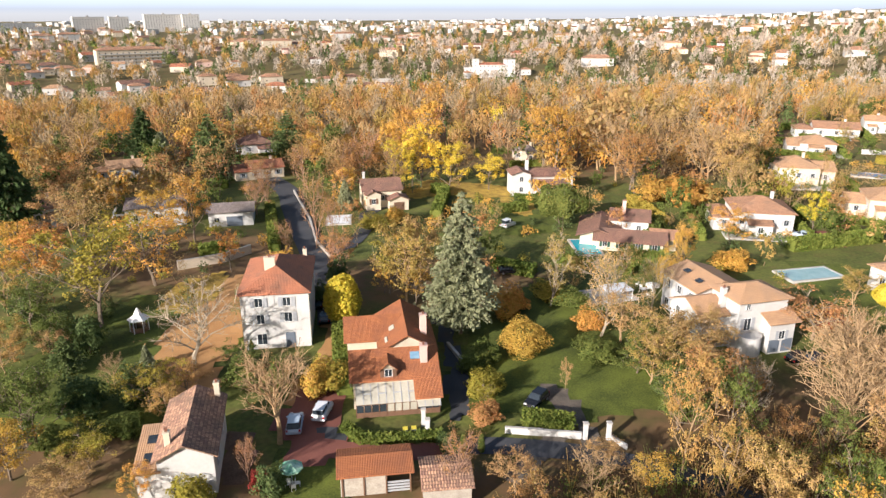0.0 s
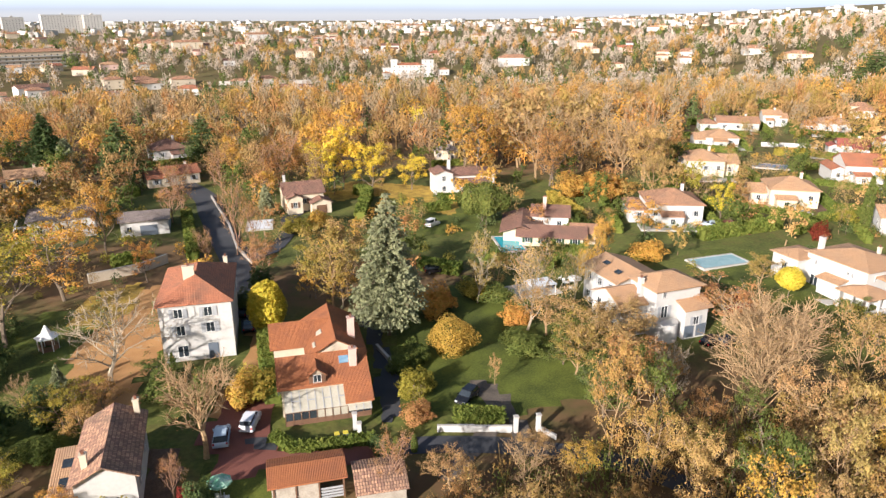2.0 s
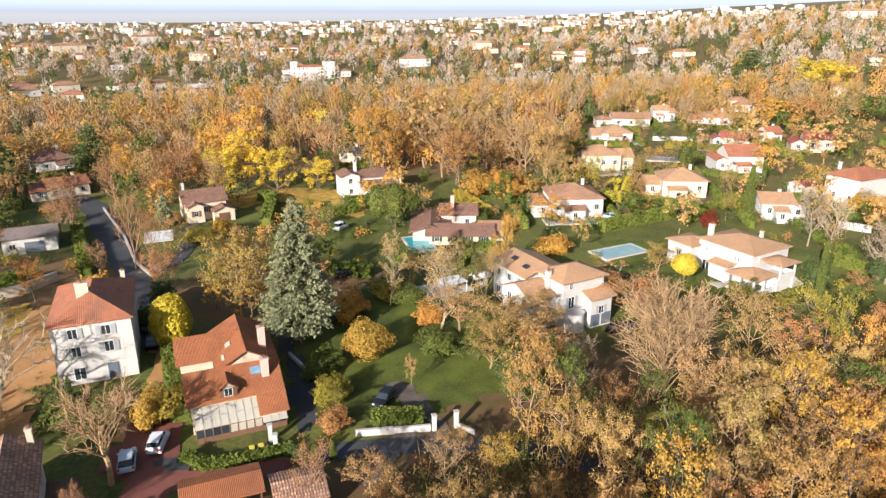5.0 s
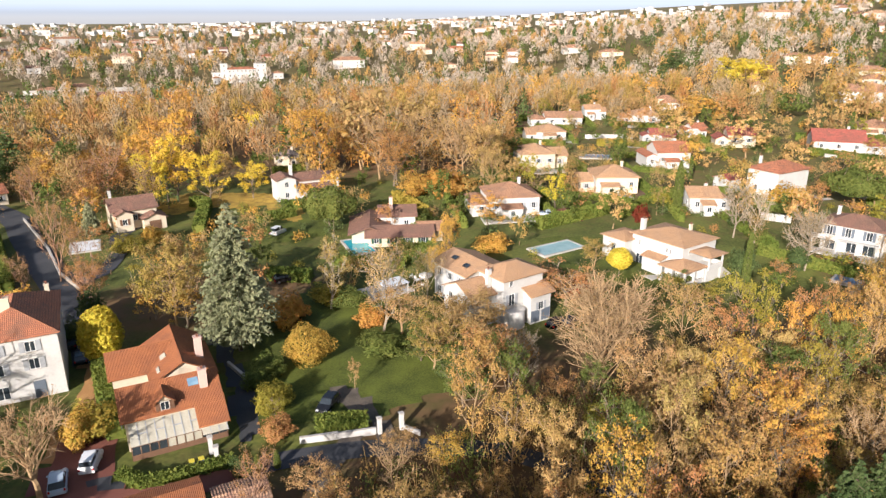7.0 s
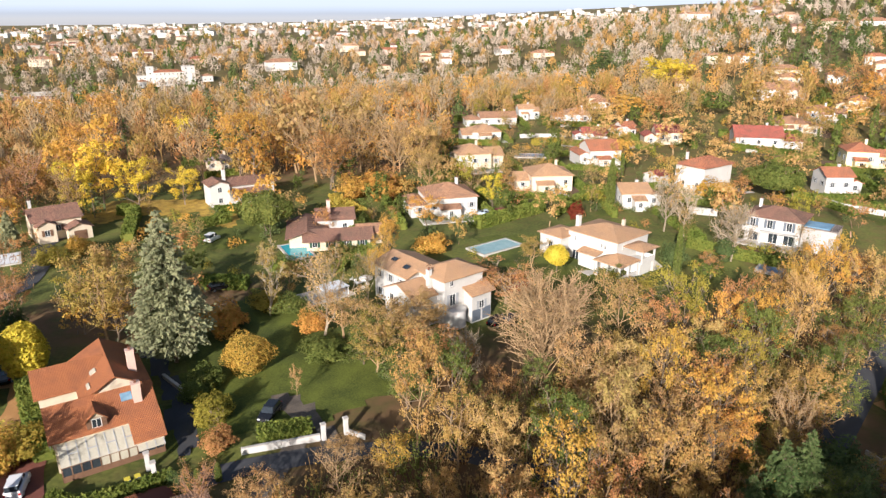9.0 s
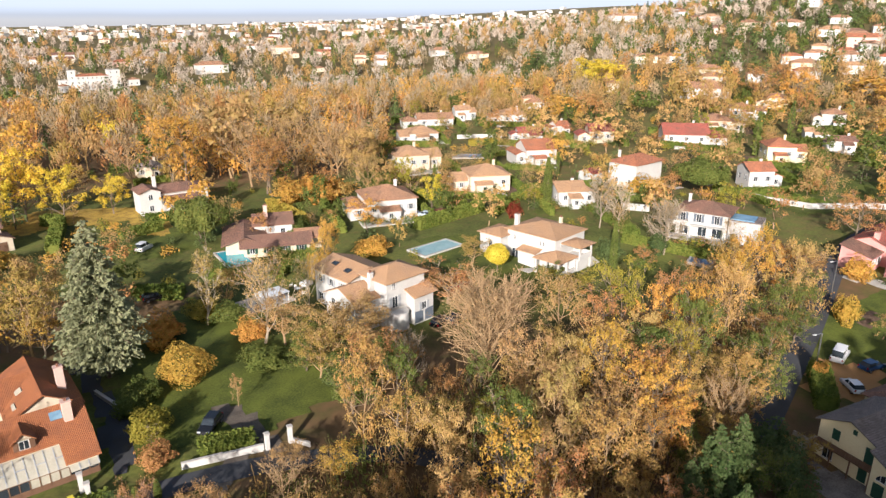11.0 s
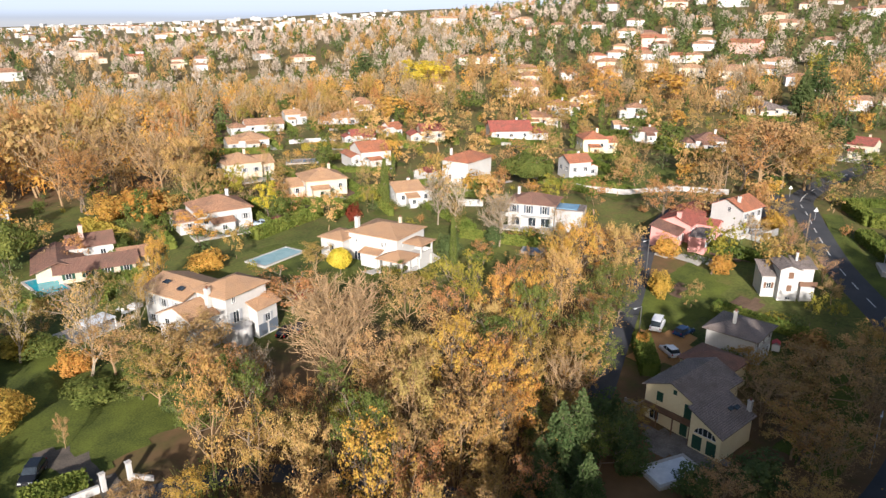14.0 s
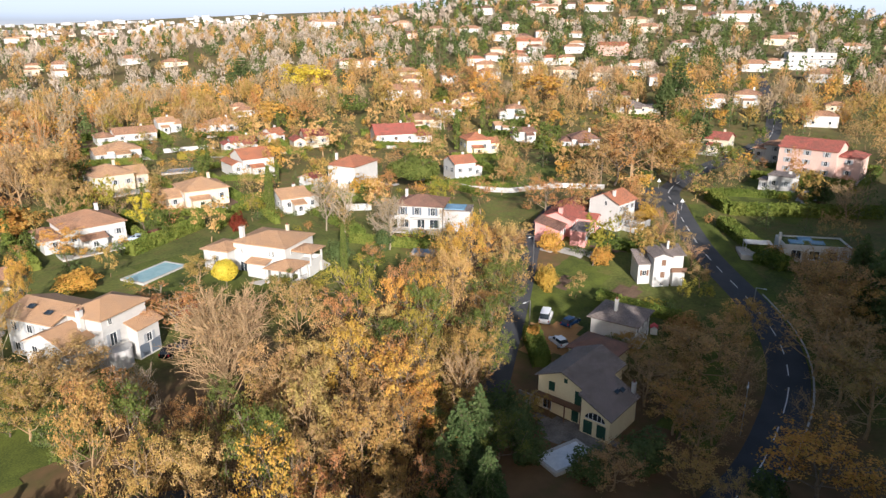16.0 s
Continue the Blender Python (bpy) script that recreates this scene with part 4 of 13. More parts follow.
def veranda_house():
    """Two tiled volumes with a dormer and a glazed veranda."""
    h = thing("house", -12.8, 69.6, 10, "cream house with rust-brown roofs, a dormer and glazed veranda", "house")
    block(h, 5.2, 7.25, 10.4, 6.4, 4.25, "gable", 35, "cream", "rust", 0.5, "l", "brown", 3.5)
    block(h, 9.2, 2.84, 2.9, 2.4, 2.55, "lean", 35, "cream", "rust", 0.3, "", None, 3, base=1.9)
    block(h, 3.0, 18.0, 7.2, 6.8, 4.4, "gable", 29, "cream", "rust", 0.5, "l", "brown", 3.5)
    block(h, 7.5, 17.0, 7.4, 11.6, 4.2, "gabley", 29.5, "cream", "rust", 0.4, "", None, 3)
    part("roof_window", box_bm([(-0.4, 0.4, -0.55, 0.55, -0.05, 0.1)]), PANEL, h, "pale roof window", pose(5.6, 15.6, 5.42, 0, -29.5, 0))
    part("roof_window", box_bm([(-0.2, 0.2, -0.7, 0.7, -0.05, 0.1)]), PANEL, h, "pale roof window", pose(4.7, 13.0, 4.9, 0, -29.5, 0))
    # dormer
    block(h, 4.4, 5.1, 1.8, 2.2, 5.45, "gabley", 40, "cream", "rust", 0.3, "", None, 3, base=3.5)
    window(h, on_face(4.4, 5.1, 1.8, 2.2, "f", 0, 4.85), 1.0, 1.1, "brown")
    # veranda: posts, low glazed front and sloping panels
    frame_bars = [(0.2 + 0.94 * i, 0.3 + 0.94 * i, 1.88, 2.0, 0, 1.75) for i in range(12)] + [(0.2, 10.64, 1.88, 2.0, 1.75, 1.88), (0.2, 10.64, 1.88, 2.0, 0.0, 0.7)]
    v = part("veranda", box_bm(frame_bars), SHUTTER["brown"], h, "brown timber veranda front")
    for i in range(11):
        pane = GLASS if i < 4 or i > 7 else PANEL
        part("pane", box_bm([(0.31 + 0.94 * i, 1.13 + 0.94 * i, 1.93, 1.95, 0.7, 1.75)]), pane, v)
        x0, x1 = 0.24 + 0.94 * i, 1.09 + 0.94 * i
        back, top = (4.03, 3.45) if i < 8 else (1.62, 2.0)
        low = 1.7 if i < 8 else 0.9
        zlow = 1.95 if i < 8 else 1.6
        q = [(x0, low, zlow), (x1, low, zlow), (x1, back, top), (x0, back, top)]
        bm = bmesh.new()
        lo = [bm.verts.new(p) for p in q]
        hi = [bm.verts.new((p[0], p[1], p[2] + 0.06)) for p in q]
        bm.faces.new(lo[::-1]), bm.faces.new(hi)
        for k in range(4):
            bm.faces.new((lo[k], lo[(k + 1) % 4], hi[(k + 1) % 4], hi[k]))
        part("roof_panel", bm, PANEL, v, "cream translucent roof panel")
        child("glazing_bar", raw_mesh("glazing_bar", [(x1, low, zlow), (x1 + 0.1, low, zlow), (x1 + 0.1, back, top), (x1, back, top), (x1, low, zlow + 0.12), (x1 + 0.1, low, zlow + 0.12), (x1 + 0.1, back, top + 0.12), (x1, back, top + 0.12)], [(0, 3, 2, 1), (4, 5, 6, 7), (0, 1, 5, 4), (1, 2, 6, 5), (2, 3, 7, 6), (3, 0, 4, 7)], SHUTTER["grey"]), v)
        if i % 2 and i < 8:
            part("cross_bar", box_bm([(x0, x1, 2.75, 2.83, 2.72, 2.84)]), SHUTTER["grey"], v)
    for x, y, top in ((9.0, 5.7, 7.5), (9.9, 14.2, 7.8)):
        chimney(h, x, y, top, 0.9, 0.9, 3.4, "rose")
    part("roof_window", box_bm([(-0.6, 0.6, -0.5, 0.5, -0.05, 0.1)]), SKYLIGHT, h, "blue-grey roof window", pose(7.9, 6.1, 5.95, 35, 0, 0))
    for x in (-0.35, 10.75):
        part("barge_board", folded_board([(x - 0.05, 3.55, 3.75), (x + 0.05, 3.55, 3.75), (x + 0.05, 7.25, 6.35), (x - 0.05, 7.25, 6.35), (x + 0.05, 10.95, 3.75), (x - 0.05, 10.95, 3.75)], 0.3), FRAME, h, "pale barge board")


def long_house():
    h = thing("house", -30.6, 56.2, 14, "white house with a long patchy tan and brown tiled roof", "house")
    block(h, 2.75, 5.6, 5.5, 11.2, 4.9, "gabley", 27, "white", "mixed", 0.5, "r", "grey", 4)
    block(h, -1.1, 3.4, 2.2, 6.6, 3.4, "lean", 10, "white", "tan", 0.3, "", None, 4)
    for x, y in ((1.0, 1.6), (5.0, 10.8)):
        chimney(h, x, y, 6.9, 0.6, 0.6, 1.8, "cream")
    for y in (2.0, 4.6):
        part("roof_window", box_bm([(-0.5, 0.5, -0.6, 0.6, -0.05, 0.1)]), GLASS, h, "", pose(-1.1, y, 4.12 + (y - 3.4) * 0.17, 10, 0, 0))


def sheds():
    s = thing("shed", -9.6, 59.6, 10, "open wooden shed with a patchy orange tiled roof", "shed")
    part("wall", box_bm([(-3.1, 1.6, 2.2, 2.4, 0, 2.6), (-3.1, -2.9, -1.8, 2.2, 0, 2.6), (-2.9, 1.6, -1.8, -1.65, 0, 2.3), (1.45, 1.6, -1.65, 2.2, 0, 2.5)]), WALL["stone"], s)
    child("roof", roof_mesh(7.4, 4.4, "gable", 18, 0.3, TILE["rust"]), s, pose(0.5, 0.3, 2.5))
    for x in (-2.9, -0.7, 1.6, 4.1):
        part("post", box_bm([(x - 0.08, x + 0.08, -1.9, -1.74, 0, 2.5)]), SHUTTER["brown"], s)
    for i in range(4):
        part("plank", box_bm([(1.7, 4.1, -1.8, -1.76, 0.15 + 0.35 * i, 0.4 + 0.35 * i)]), SHUTTER["grey"], s)
    g = thing("shed", -1.6, 58.8, 8, "low outbuilding with an old red tiled roof", "shed")
    block(g, 0, 0, 4.8, 5.0, 2.4, "gable", 18, "stone", "mixed", 0.3, "", None, 4)


def balcony_house():
    h = thing("house", 39.9, 90.9, 16, "white house with tan hipped roofs and grey shutters", "house")
    block(h, 4.2, 3.2, 8.2, 6.4, 8.0, "hip", 22, "white", "tan", 0.6, "r", "grey", 2.8)
    window(h, on_face(4.2, 3.2, 8.2, 6.4, "f", -2.6, 7.0), 0.7, 1.0, None)
    window(h, on_face(4.2, 3.2, 8.2, 6.4, "f", -2.4, 4.2), 1.2, 2.0, "grey")
    block(h, -2.2, 5.6, 5.2, 7.6, 5.2, "gable", 23, "white", "tan", 0.35, "l", None, 3.2)
    block(h, 2.6, 12.2, 8.6, 9.4, 6.6, "gabley", 18, "white", "tan", 0.5, "l", "grey", 3)
    block(h, 6.5, -0.9, 4.2, 1.8, 5.0, "lean", 22, "white", "tan", 0.6, "f", "grey", 2.4, storeys=1)
    chimney(h, -0.4, 3.3, 8.8, 0.7, 0.7, 3.2, "white")
    for x, y, z in ((0.9, 13.6, 8.1), (0.4, 9.6, 7.9)):
        part("roof_window", box_bm([(-0.45, 0.45, -0.6, 0.6, -0.05, 0.1)]), GLASS, h, "", pose(x - 0.6, y, z - 0.35, 0, -18, 0))
    bm = bmesh.new()
    bmesh.ops.create_cone(bm, cap_ends=True, segments=24, radius1=1.9, radius2=1.9, depth=3.0)
    part("bay", bm, WALL["white"], h, "", pose(2.0, -0.3, 1.3))
    for u in (0.4, 2.6):
        part("garage_door", box_bm([(-0.9, 0.9, -0.04, 0.02, -1.0, 1.0)]), SHUTTER["slate"], h, "", on_face(6.5, -0.9, 4.2, 1.8, "f", u - 1.5, 1.1))


def villa():
    h = thing("house", 79.4, 98.7, 17, "large white villa with tan roofs and a pillared terrace", "house")
    block(h, 5.1, 5.9, 10.2, 11.8, 6.3, "hip", 15, "white", "tan", 0.5, "", None, 3.6)
    for u in (-4.0, 2.4, 3.2):
        window(h, on_face(5.1, 5.9, 10.2, 11.8, "l", u, 4.7), 0.5, 1.2, None)
    window(h, on_face(5.1, 5.9, 10.2, 11.8, "f", -3.0, 4.9), 0.5, 1.0, None)
    for u in (-1.6, -3.8):
        window(h, on_face(5.1, 5.9, 10.2, 11.8, "l", u, 1.3), 1.6, 2.2, None)
    block(h, 0.8, 14.4, 6.4, 5.6, 5.0, "hip", 15, "white", "tan", 0.5, "l", None, 3)
    block(h, -1.0, 5.4, 4.0, 2.0, 3.1, "lean", 12, "white", "tan", 0.4, "", None, 3, turn=-90)
    # pillared terrace roof
    child("porch_roof", roof_mesh(6.0, 5.6, "hip", 20, 0.4, TILE["tan"]), h, pose(-0.5, -0.6, 3.0))
    for x, y in ((-3.3, -3.2), (-0.5, -3.2), (2.3, -3.2), (-3.3, -0.4), (-3.3, 2.0)):
        part("pillar", box_bm([(-0.22, 0.22, -0.22, 0.22, -0.6, 3.0)], 0.03), WALL["white"], h, "", pose(x, y, 0))
    part("parapet", box_bm([(-3.4, 2.4, -3.35, -3.1, -0.6, 0.9)]), WALL["white"], h)
    # covered balcony on pillars
    child("balcony_roof", roof_mesh(4.4, 4.0, "hip", 15, 0.5, TILE["tan"]), h, pose(4.6, -2.2, 5.0))
    part("balcony", box_bm([(2.5, 6.7, -4.1, 0, 2.3, 2.5), (2.5, 6.7, -4.1, -3.95, 2.5, 3.4), (6.55, 6.7, -3.95, 0, 2.5, 3.4), (2.7, 6.5, -3.6, -0.2, -1.0, 2.3)]), WALL["white"], h)
    for x, y in ((2.6, -4.0), (6.6, -4.0), (6.6, -0.3)):
        part("pillar", box_bm([(-0.15, 0.15, -0.15, 0.15, 2.5, 5.0)]), WALL["white"], h, "", pose(x, y, 0))
    for i in range(12):
        part("step", box_bm([(6.7 + 0.3 * i, 7.0 + 0.3 * i, -4.0, -2.6, -1.5, 2.3 - 0.2 * i)]), CONCRETE, h)
    part("terrace", box_bm([(-4.8, -0.1, 2.5, 12.5, -0.5, 0.15)]), CONCRETE, h)
    chimney(h, 8.0, 4.4, 8.2, 0.6, 0.5, 2.0)
    chimney(h, 2.0, 11.0, 8.8, 0.8, 0.8, 2.6, "white")


def ranch_house():
    h = thing("house", 27.4, 134.0, -13, "low house with brown tiled roofs and green shutters by a pool", "house")
    block(h, 6.8, 3.6, 13.2, 7.0, 2.4, "gable", 19, "cream", "brown", 0.9, "fr", "green", 3)
    block(h, 0.4, 9.0, 7.6, 13.0, 2.4, "gabley", 19, "cream", "brown", 0.9, "l", "green", 3)
    block(h, 6.6, 14.0, 8.0, 7.6, 3.8, "gable", 22, "white", "brown", 0.5, "f", None, 4)
    block(h, 13.6, 5.6, 5.0, 6.0, 2.6, "gable", 20, "cream", "ochre", 0.5, "f", None, 3)
    chimney(h, 5.2, 12.0, 7.6, 0.8, 0.8, 2.8, "rose")


def cube_house():
    h = thing("house", 134.5, 134.1, 12, "plain white two-storey house with an orange hipped roof", "house")
    block(h, 6.3, 4.5, 12.6, 9.0, 6.6, "hip", 22, "white", "orange", 0.5, "", None, 5.0)
    for u in (2.6, -1.6):
        window(h, on_face(6.3, 4.5, 12.6, 9.0, "l", u, 1.6), 0.9, 1.4, None)
    window(h, on_face(6.3, 4.5, 12.6, 9.0, "f", -3.0, 1.6), 0.9, 1.4, None)
    chimney(h, 2.5, 7.5, 9.4, 0.6, 0.6, 1.8, "white")
    block(h, -3.4, 12.5, 5.0, 5.0, 3.4, "gable", 22, "white", "red", 0.3, "f", None, 4)


def shutter_house():
    h = thing("house", 116.2, 102.4, -62, "white house with slate shutters and a pillared porch", "house")
    block(h, 5.4, 4.4, 10.8, 8.4, 5.7, "hip", 20, "white", "brown", 0.6, "", None, 3)
    for u, sh in ((-4.0, "slate"), (-0.6, "slate"), (3.2, "slate")):
        window(h, on_face(5.4, 4.4, 10.8, 8.4, "f", u, 4.2), 1.1, 1.9, sh)
    for u in (-3.6, 0.4, 3.4):
        window(h, on_face(5.4, 4.4, 10.8, 8.4, "f", u, 1.25), 2.0, 2.1, None)
    block(h, 14.2, 3.4, 6.4, 6.0, 4.6, "flat", 2, "grey", "grey", 0.1, "", None, 3)
    part("roof_light", box_bm([(11.2, 16.0, 0.8, 5.6, 4.78, 5.0)]), SKYLIGHT, h, "blue glazed roof light")
    part("balcony", box_bm([(-1.5, 3.4, -1.7, -0.02, 2.6, 2.8), (-1.5, 3.4, -1.7, -1.6, 2.8, 3.6), (3.4, 10.6, -1.3, -0.02, 2.7, 2.85)]), WALL["white"], h)
    for x in (-1.2, 3.5, 7.0, 10.4):
        part("pillar", box_bm([(x - 0.14, x + 0.14, -1.3, -1.02, -0.3, 2.7)]), WALL["white"], h)
    part("terrace", box_bm([(-1.0, 10.8, -3.2, -0.02, -0.6, 0.12)]), CONCRETE, h)
    chimney(h, 1.2, 6.0, 8.0, 0.6, 0.6, 2.0, "white")


def yellow_house():
    h = thing("house", 76.5, 41.2, -93, "pale yellow house with grey-brown tiled roofs and dark green shutters", "house")
    h.matrix_basis = h.matrix_basis @ Matrix.Diagonal((0.86, 0.88, 0.92, 1))
    block(h, 4.5, 6.0, 9.0, 12.0, 5.4, "gabley", 22, "yellow", "grey", 0.5, "", None, 3, base=-2.5)
    f = lambda u, z: on_face(4.5, 6.0, 9.0, 12.0, "f", u, z)  # noqa: E731
    window(h, f(-1.9, 4.2), 1.1, 1.5, "green", door=True)
    window(h, f(0.6, 5.9), 0.6, 0.7, "green", door=True)
    window(h, f(3.0, 3.7), 1.2, 2.3, "green", door=True)
    window(h, f(2.6, 0.7), 1.2, 2.0, "green", door=True)
    window(h, f(-2.6, 0.9), 1.6, 1.6, None)
    # long timber balcony
    deck = part("balcony", box_bm([(0.1, 8.8, -1.3, -0.02, 2.35, 2.5), (0.1, 8.8, -1.3, -1.22, 3.3, 3.4)] + [(0.1 + 0.435 * i, 0.16 + 0.435 * i, -1.3, -1.22, 2.5, 3.3) for i in range(21)]), SHUTTER["brown"], h)
    for x in (0.2, 3.0, 5.8, 8.7):
        part("post", box_bm([(x - 0.08, x + 0.08, -1.28, -1.12, -1.0, 2.35)]), SHUTTER["brown"], deck)
    # lower wing with an arched window over two doors
    block(h, 11.4, 3.0, 9.0, 5.0, 3.2, "lean", 24, "yellow", "grey", 0.45, "", None, 3, base=-2.5, turn=90)
    g = lambda u, z: on_face(11.4, 3.0, 5.0, 9.0, "f", u, z)  # noqa: E731
    for u in (-1.15, 1.15):
        window(h, g(u, 0.7), 1.5, 2.1, "green", door=True)
    bm = bmesh.new()
    pts = [(-1.7, 0), (1.7, 0)] + [(1.7 * math.cos(a * math.pi / 14), 1.1 * math.sin(a * math.pi / 14)) for a in range(1, 14)]
    lo = [bm.verts.new((x, -0.03, z)) for x, z in pts]
    hi = [bm.verts.new((x, 0.03, z)) for x, z in pts]
    bm.faces.new(lo), bm.faces.new(hi[::-1])
    for i in range(len(pts)):
        j = (i + 1) % len(pts)
        bm.faces.new((lo[j], lo[i], hi[i], hi[j]))
    arch = part("arched_window", bm, GLASS, h, "", g(0, 2.2))
    part("window_frame", box_bm([(-1.75, 1.75, -0.07, 0.02, -0.08, 0.02)] + [(x - 0.04, x + 0.04, -0.07, 0.0, 0, 1.1 * math.sqrt(1 - (x / 1.75) ** 2)) for x in (-1.1, -0.4, 0.4, 1.1)]), FRAME, arch)
    for x, y in ((11.8, 4.6), (12.2, 5.6)):
        part("roof_window", box_bm([(-0.35, 0.35, -0.5, 0.5, -0.05, 0.1)]), GLASS, h, "", pose(x, y, 4.55, 0, 24, 0))
    chimney(h, 13.2, 7.6, 5.2, 0.6, 0.6, 2.6, "grey")
    part("garden_wall", box_bm([(-1.2, -0.9, -2.0, 1.5, -2.5, 1.6), (-4.2, -1.2, 0.6, 0.85, -2.5, 0.9)]), WALL["stone"], h)
    block(h, 1.4, 18.0, 8.4, 7.4, 4.2, "hip", 20, "yellow", "brown", 0.5, "", None, 3, base=-2.5)
    w = thing("house", 102.2, 40.0, 4, "white house with a grey-brown hipped roof behind the yellow house", "house")
    block(w, 0, 0, 7.6, 7.6, 5.2, "hip", 20, "white", "grey", 0.6, "f", "white", 2.4, base=-2.5)
    chimney(w, -1.6, 0.4, 8.0, 0.5, 0.5, 2.2, "white")


def tower_house():
    h = thing("house", 124.0, 43.8, -50, "tall white house with brown shutters and a balcony", "house")
    h.matrix_basis = h.matrix_basis @ Matrix.Diagonal((0.8, 0.8, 0.86, 1))
    block(h, 3.4, 3.4, 4.2, 6.8, 7.2, "gabley", 20, "white", "grey", 0.5, "", None, 3, base=-2.5)
    for u, z in ((0.3, 5.8), (0.2, 2.9), (0.2, 0.6)):
        window(h, on_face(3.4, 3.4, 4.2, 6.8, "f", u, z), 1.1, 1.4 if z > 1 else 0.5, None if z < 1 else "brown", door=z > 1)
    block(h, -0.3, 4.6, 3.2, 5.6, 5.0, "lean", 16, "white", "grey", 0.4, "f", "brown", 3, base=-2.5)
    block(h, 7.4, 4.4, 3.8, 5.2, 7.0, "lean", 10, "white", "grey", 0.5, "", None, 3, base=-2.5)
    part("balcony", box_bm([(5.6, 9.4, -0.6, 1.8, 3.6, 3.8), (5.6, 9.4, -0.6, -0.5, 3.8, 4.7)]), SHUTTER["brown"], h)
    part("porch", box_bm([(6.2, 9.2, 0.0, 1.7, -2.0, 3.4)]), WALL["white"], h)
    chimney(h, 6.2, 5.0, 9.4, 0.5, 0.5, 2.4, "white")


def flat_house():
    h = thing("house", 156.0, 20.5, -64, "low modern white house with a planted flat roof", "house")
    part("wall", box_bm([(-6.5, 6.5, -3.2, 4.0, -1.5, 2.9), (-6.5, 6.5, -3.2, -2.95, 2.9, 3.35), (-6.5, 6.5, 3.75, 4.0, 2.9, 3.35), (-6.5, -6.25, -2.95, 3.75, 2.9, 3.35), (6.25, 6.5, -2.95, 3.75, 2.9, 3.35)]), WALL["white"], h)
    part("green_roof", box_bm([(-6.2, 6.2, -2.9, 3.7, 2.9, 3.05)]), LAWN, h, "planted roof")
    for x, y in ((-3.6, -0.6), (-1.2, 2.0), (0.6, -0.4)):
        part("roof_light", box_bm([(-1.4, 1.4, -0.9, 0.9, 0, 0.35)], 0.05), SKYLIGHT, h, "blue glazed roof light", pose(x, y, 3.06, 6, 0, 0))
    for u in (-4.0, -0.5, 3.0):
        window(h, pose(u, -3.2, 1.3), 2.0, 1.9, None)
    part("terrace", box_bm([(-14.5, -6.6, -3.0, 3.0, -1.2, 0.4)]), CONCRETE, h)
    part("canopy", box_bm([(-13.5, -8.0, -1.0, 2.0, 2.3, 2.45)] + [(x, x + 0.12, y, y + 0.12, 0.4, 2.3) for x in (-13.4, -8.2) for y in (-0.9, 1.8)]), WALL["white"], h)
    part("chimney", box_bm([(-6.9, -6.4, -0.3, 0.3, -1, 5.0)]), WALL["white"], h)


def pink_house():
    h = thing("house", 137.3, 67.3, 12, "pink-red house with a red roof beside the lane", "house")
    block(h, 8.3, 3.8, 16.6, 7.4, 4.0, "gable", 22, "pink", "red", 0.4, "f", "white", 3.2)
    block(h, -3.0, 4.2, 6.0, 5.6, 3.0, "lean", 14, "pink", "brown", 0.3, "f", "white", 3)
    block(h, -0.8, -2.6, 8.0, 3.4, 3.0, "flat", 2, "pink", "grey", 0.15, "f", "white", 2.6)
    block(h, 7.0, -2.0, 4.0, 4.6, 3.4, "gabley", 24, "pink", "red", 0.3, "f", None, 3)
    chimney(h, 0.5, 3.0, 6.4, 0.9, 0.9, 2.8, "pink")
    w = thing("house", 146.6, 60.0, -6, "white gabled house with an orange roof and a terrace", "house")
    block(w, 3.9, 4.2, 7.8, 7.8, 6.8, "gable", 26, "white", "orange", 0.5, "f", "grey", 2.6, base=-2.5)
    window(w, on_face(3.9, 4.2, 7.8, 7.8, "l", 0.5, 6.4), 0.8, 1.2, None)
    chimney(w, 1.6, 2.6, 9.2, 0.6, 0.6, 1.8, "white")
    part("terrace", box_bm([(2.0, 9.4, -3.4, 0.2, -2.5, 1.2), (2.0, 9.4, -3.4, -3.2, 1.2, 2.0)]), WALL["white"], w)


def garage_house():
    h = thing("house", -20.5, 165.6, 16, "cream house with brown tiled gable roofs and a garage", "house")
    block(h, 0, 4.5, 9.6, 8.4, 4.6, "gable", 26, "cream", "brown", 0.5, "f", "brown", 3)
    block(h, 3.6, -0.6, 4.8, 5.0, 2.7, "gabley", 22, "cream", "brown", 0.4, "", None, 3)
    block(h, -2.6, 0.0, 3.6, 3.4, 4.0, "gabley", 24, "cream", "brown", 0.4, "f", "brown", 3)
    part("garage_door", box_bm([(2.3, 4.9, -3.16, -3.08, 0, 2.1)]), SHUTTER["brown"], h)
    chimney(h, -4.0, 5.6, 8.2, 0.6, 0.6, 3.0, "white")


def stair_house():
    h = thing("house", 20.7, 178.3, 8, "white house with brown roofs, a terrace and an outside stair", "house")
    block(h, 2.5, 5.0, 13.0, 8.0, 5.0, "hip", 16, "white", "brown", 0.6, "f", None, 4)
    block(h, -5.4, 3.4, 5.0, 6.6, 5.6, "gabley", 20, "white", "brown", 0.4, "f", None, 3)
    block(h, 2.0, -0.6, 8.0, 3.6, 2.8, "lean", 18, "white", "brown", 0.5, "f", None, 3)
    for i in range(8):
        part("step", box_bm([(-3.0 + 0.3 * i, -2.7 + 0.3 * i, -1.8, -0.6, -0.5, 2.4 - 0.3 * i)]), CONCRETE, h)
    chimney(h, -3.0, 5.0, 8.4, 0.8, 0.8, 2.8, "white")


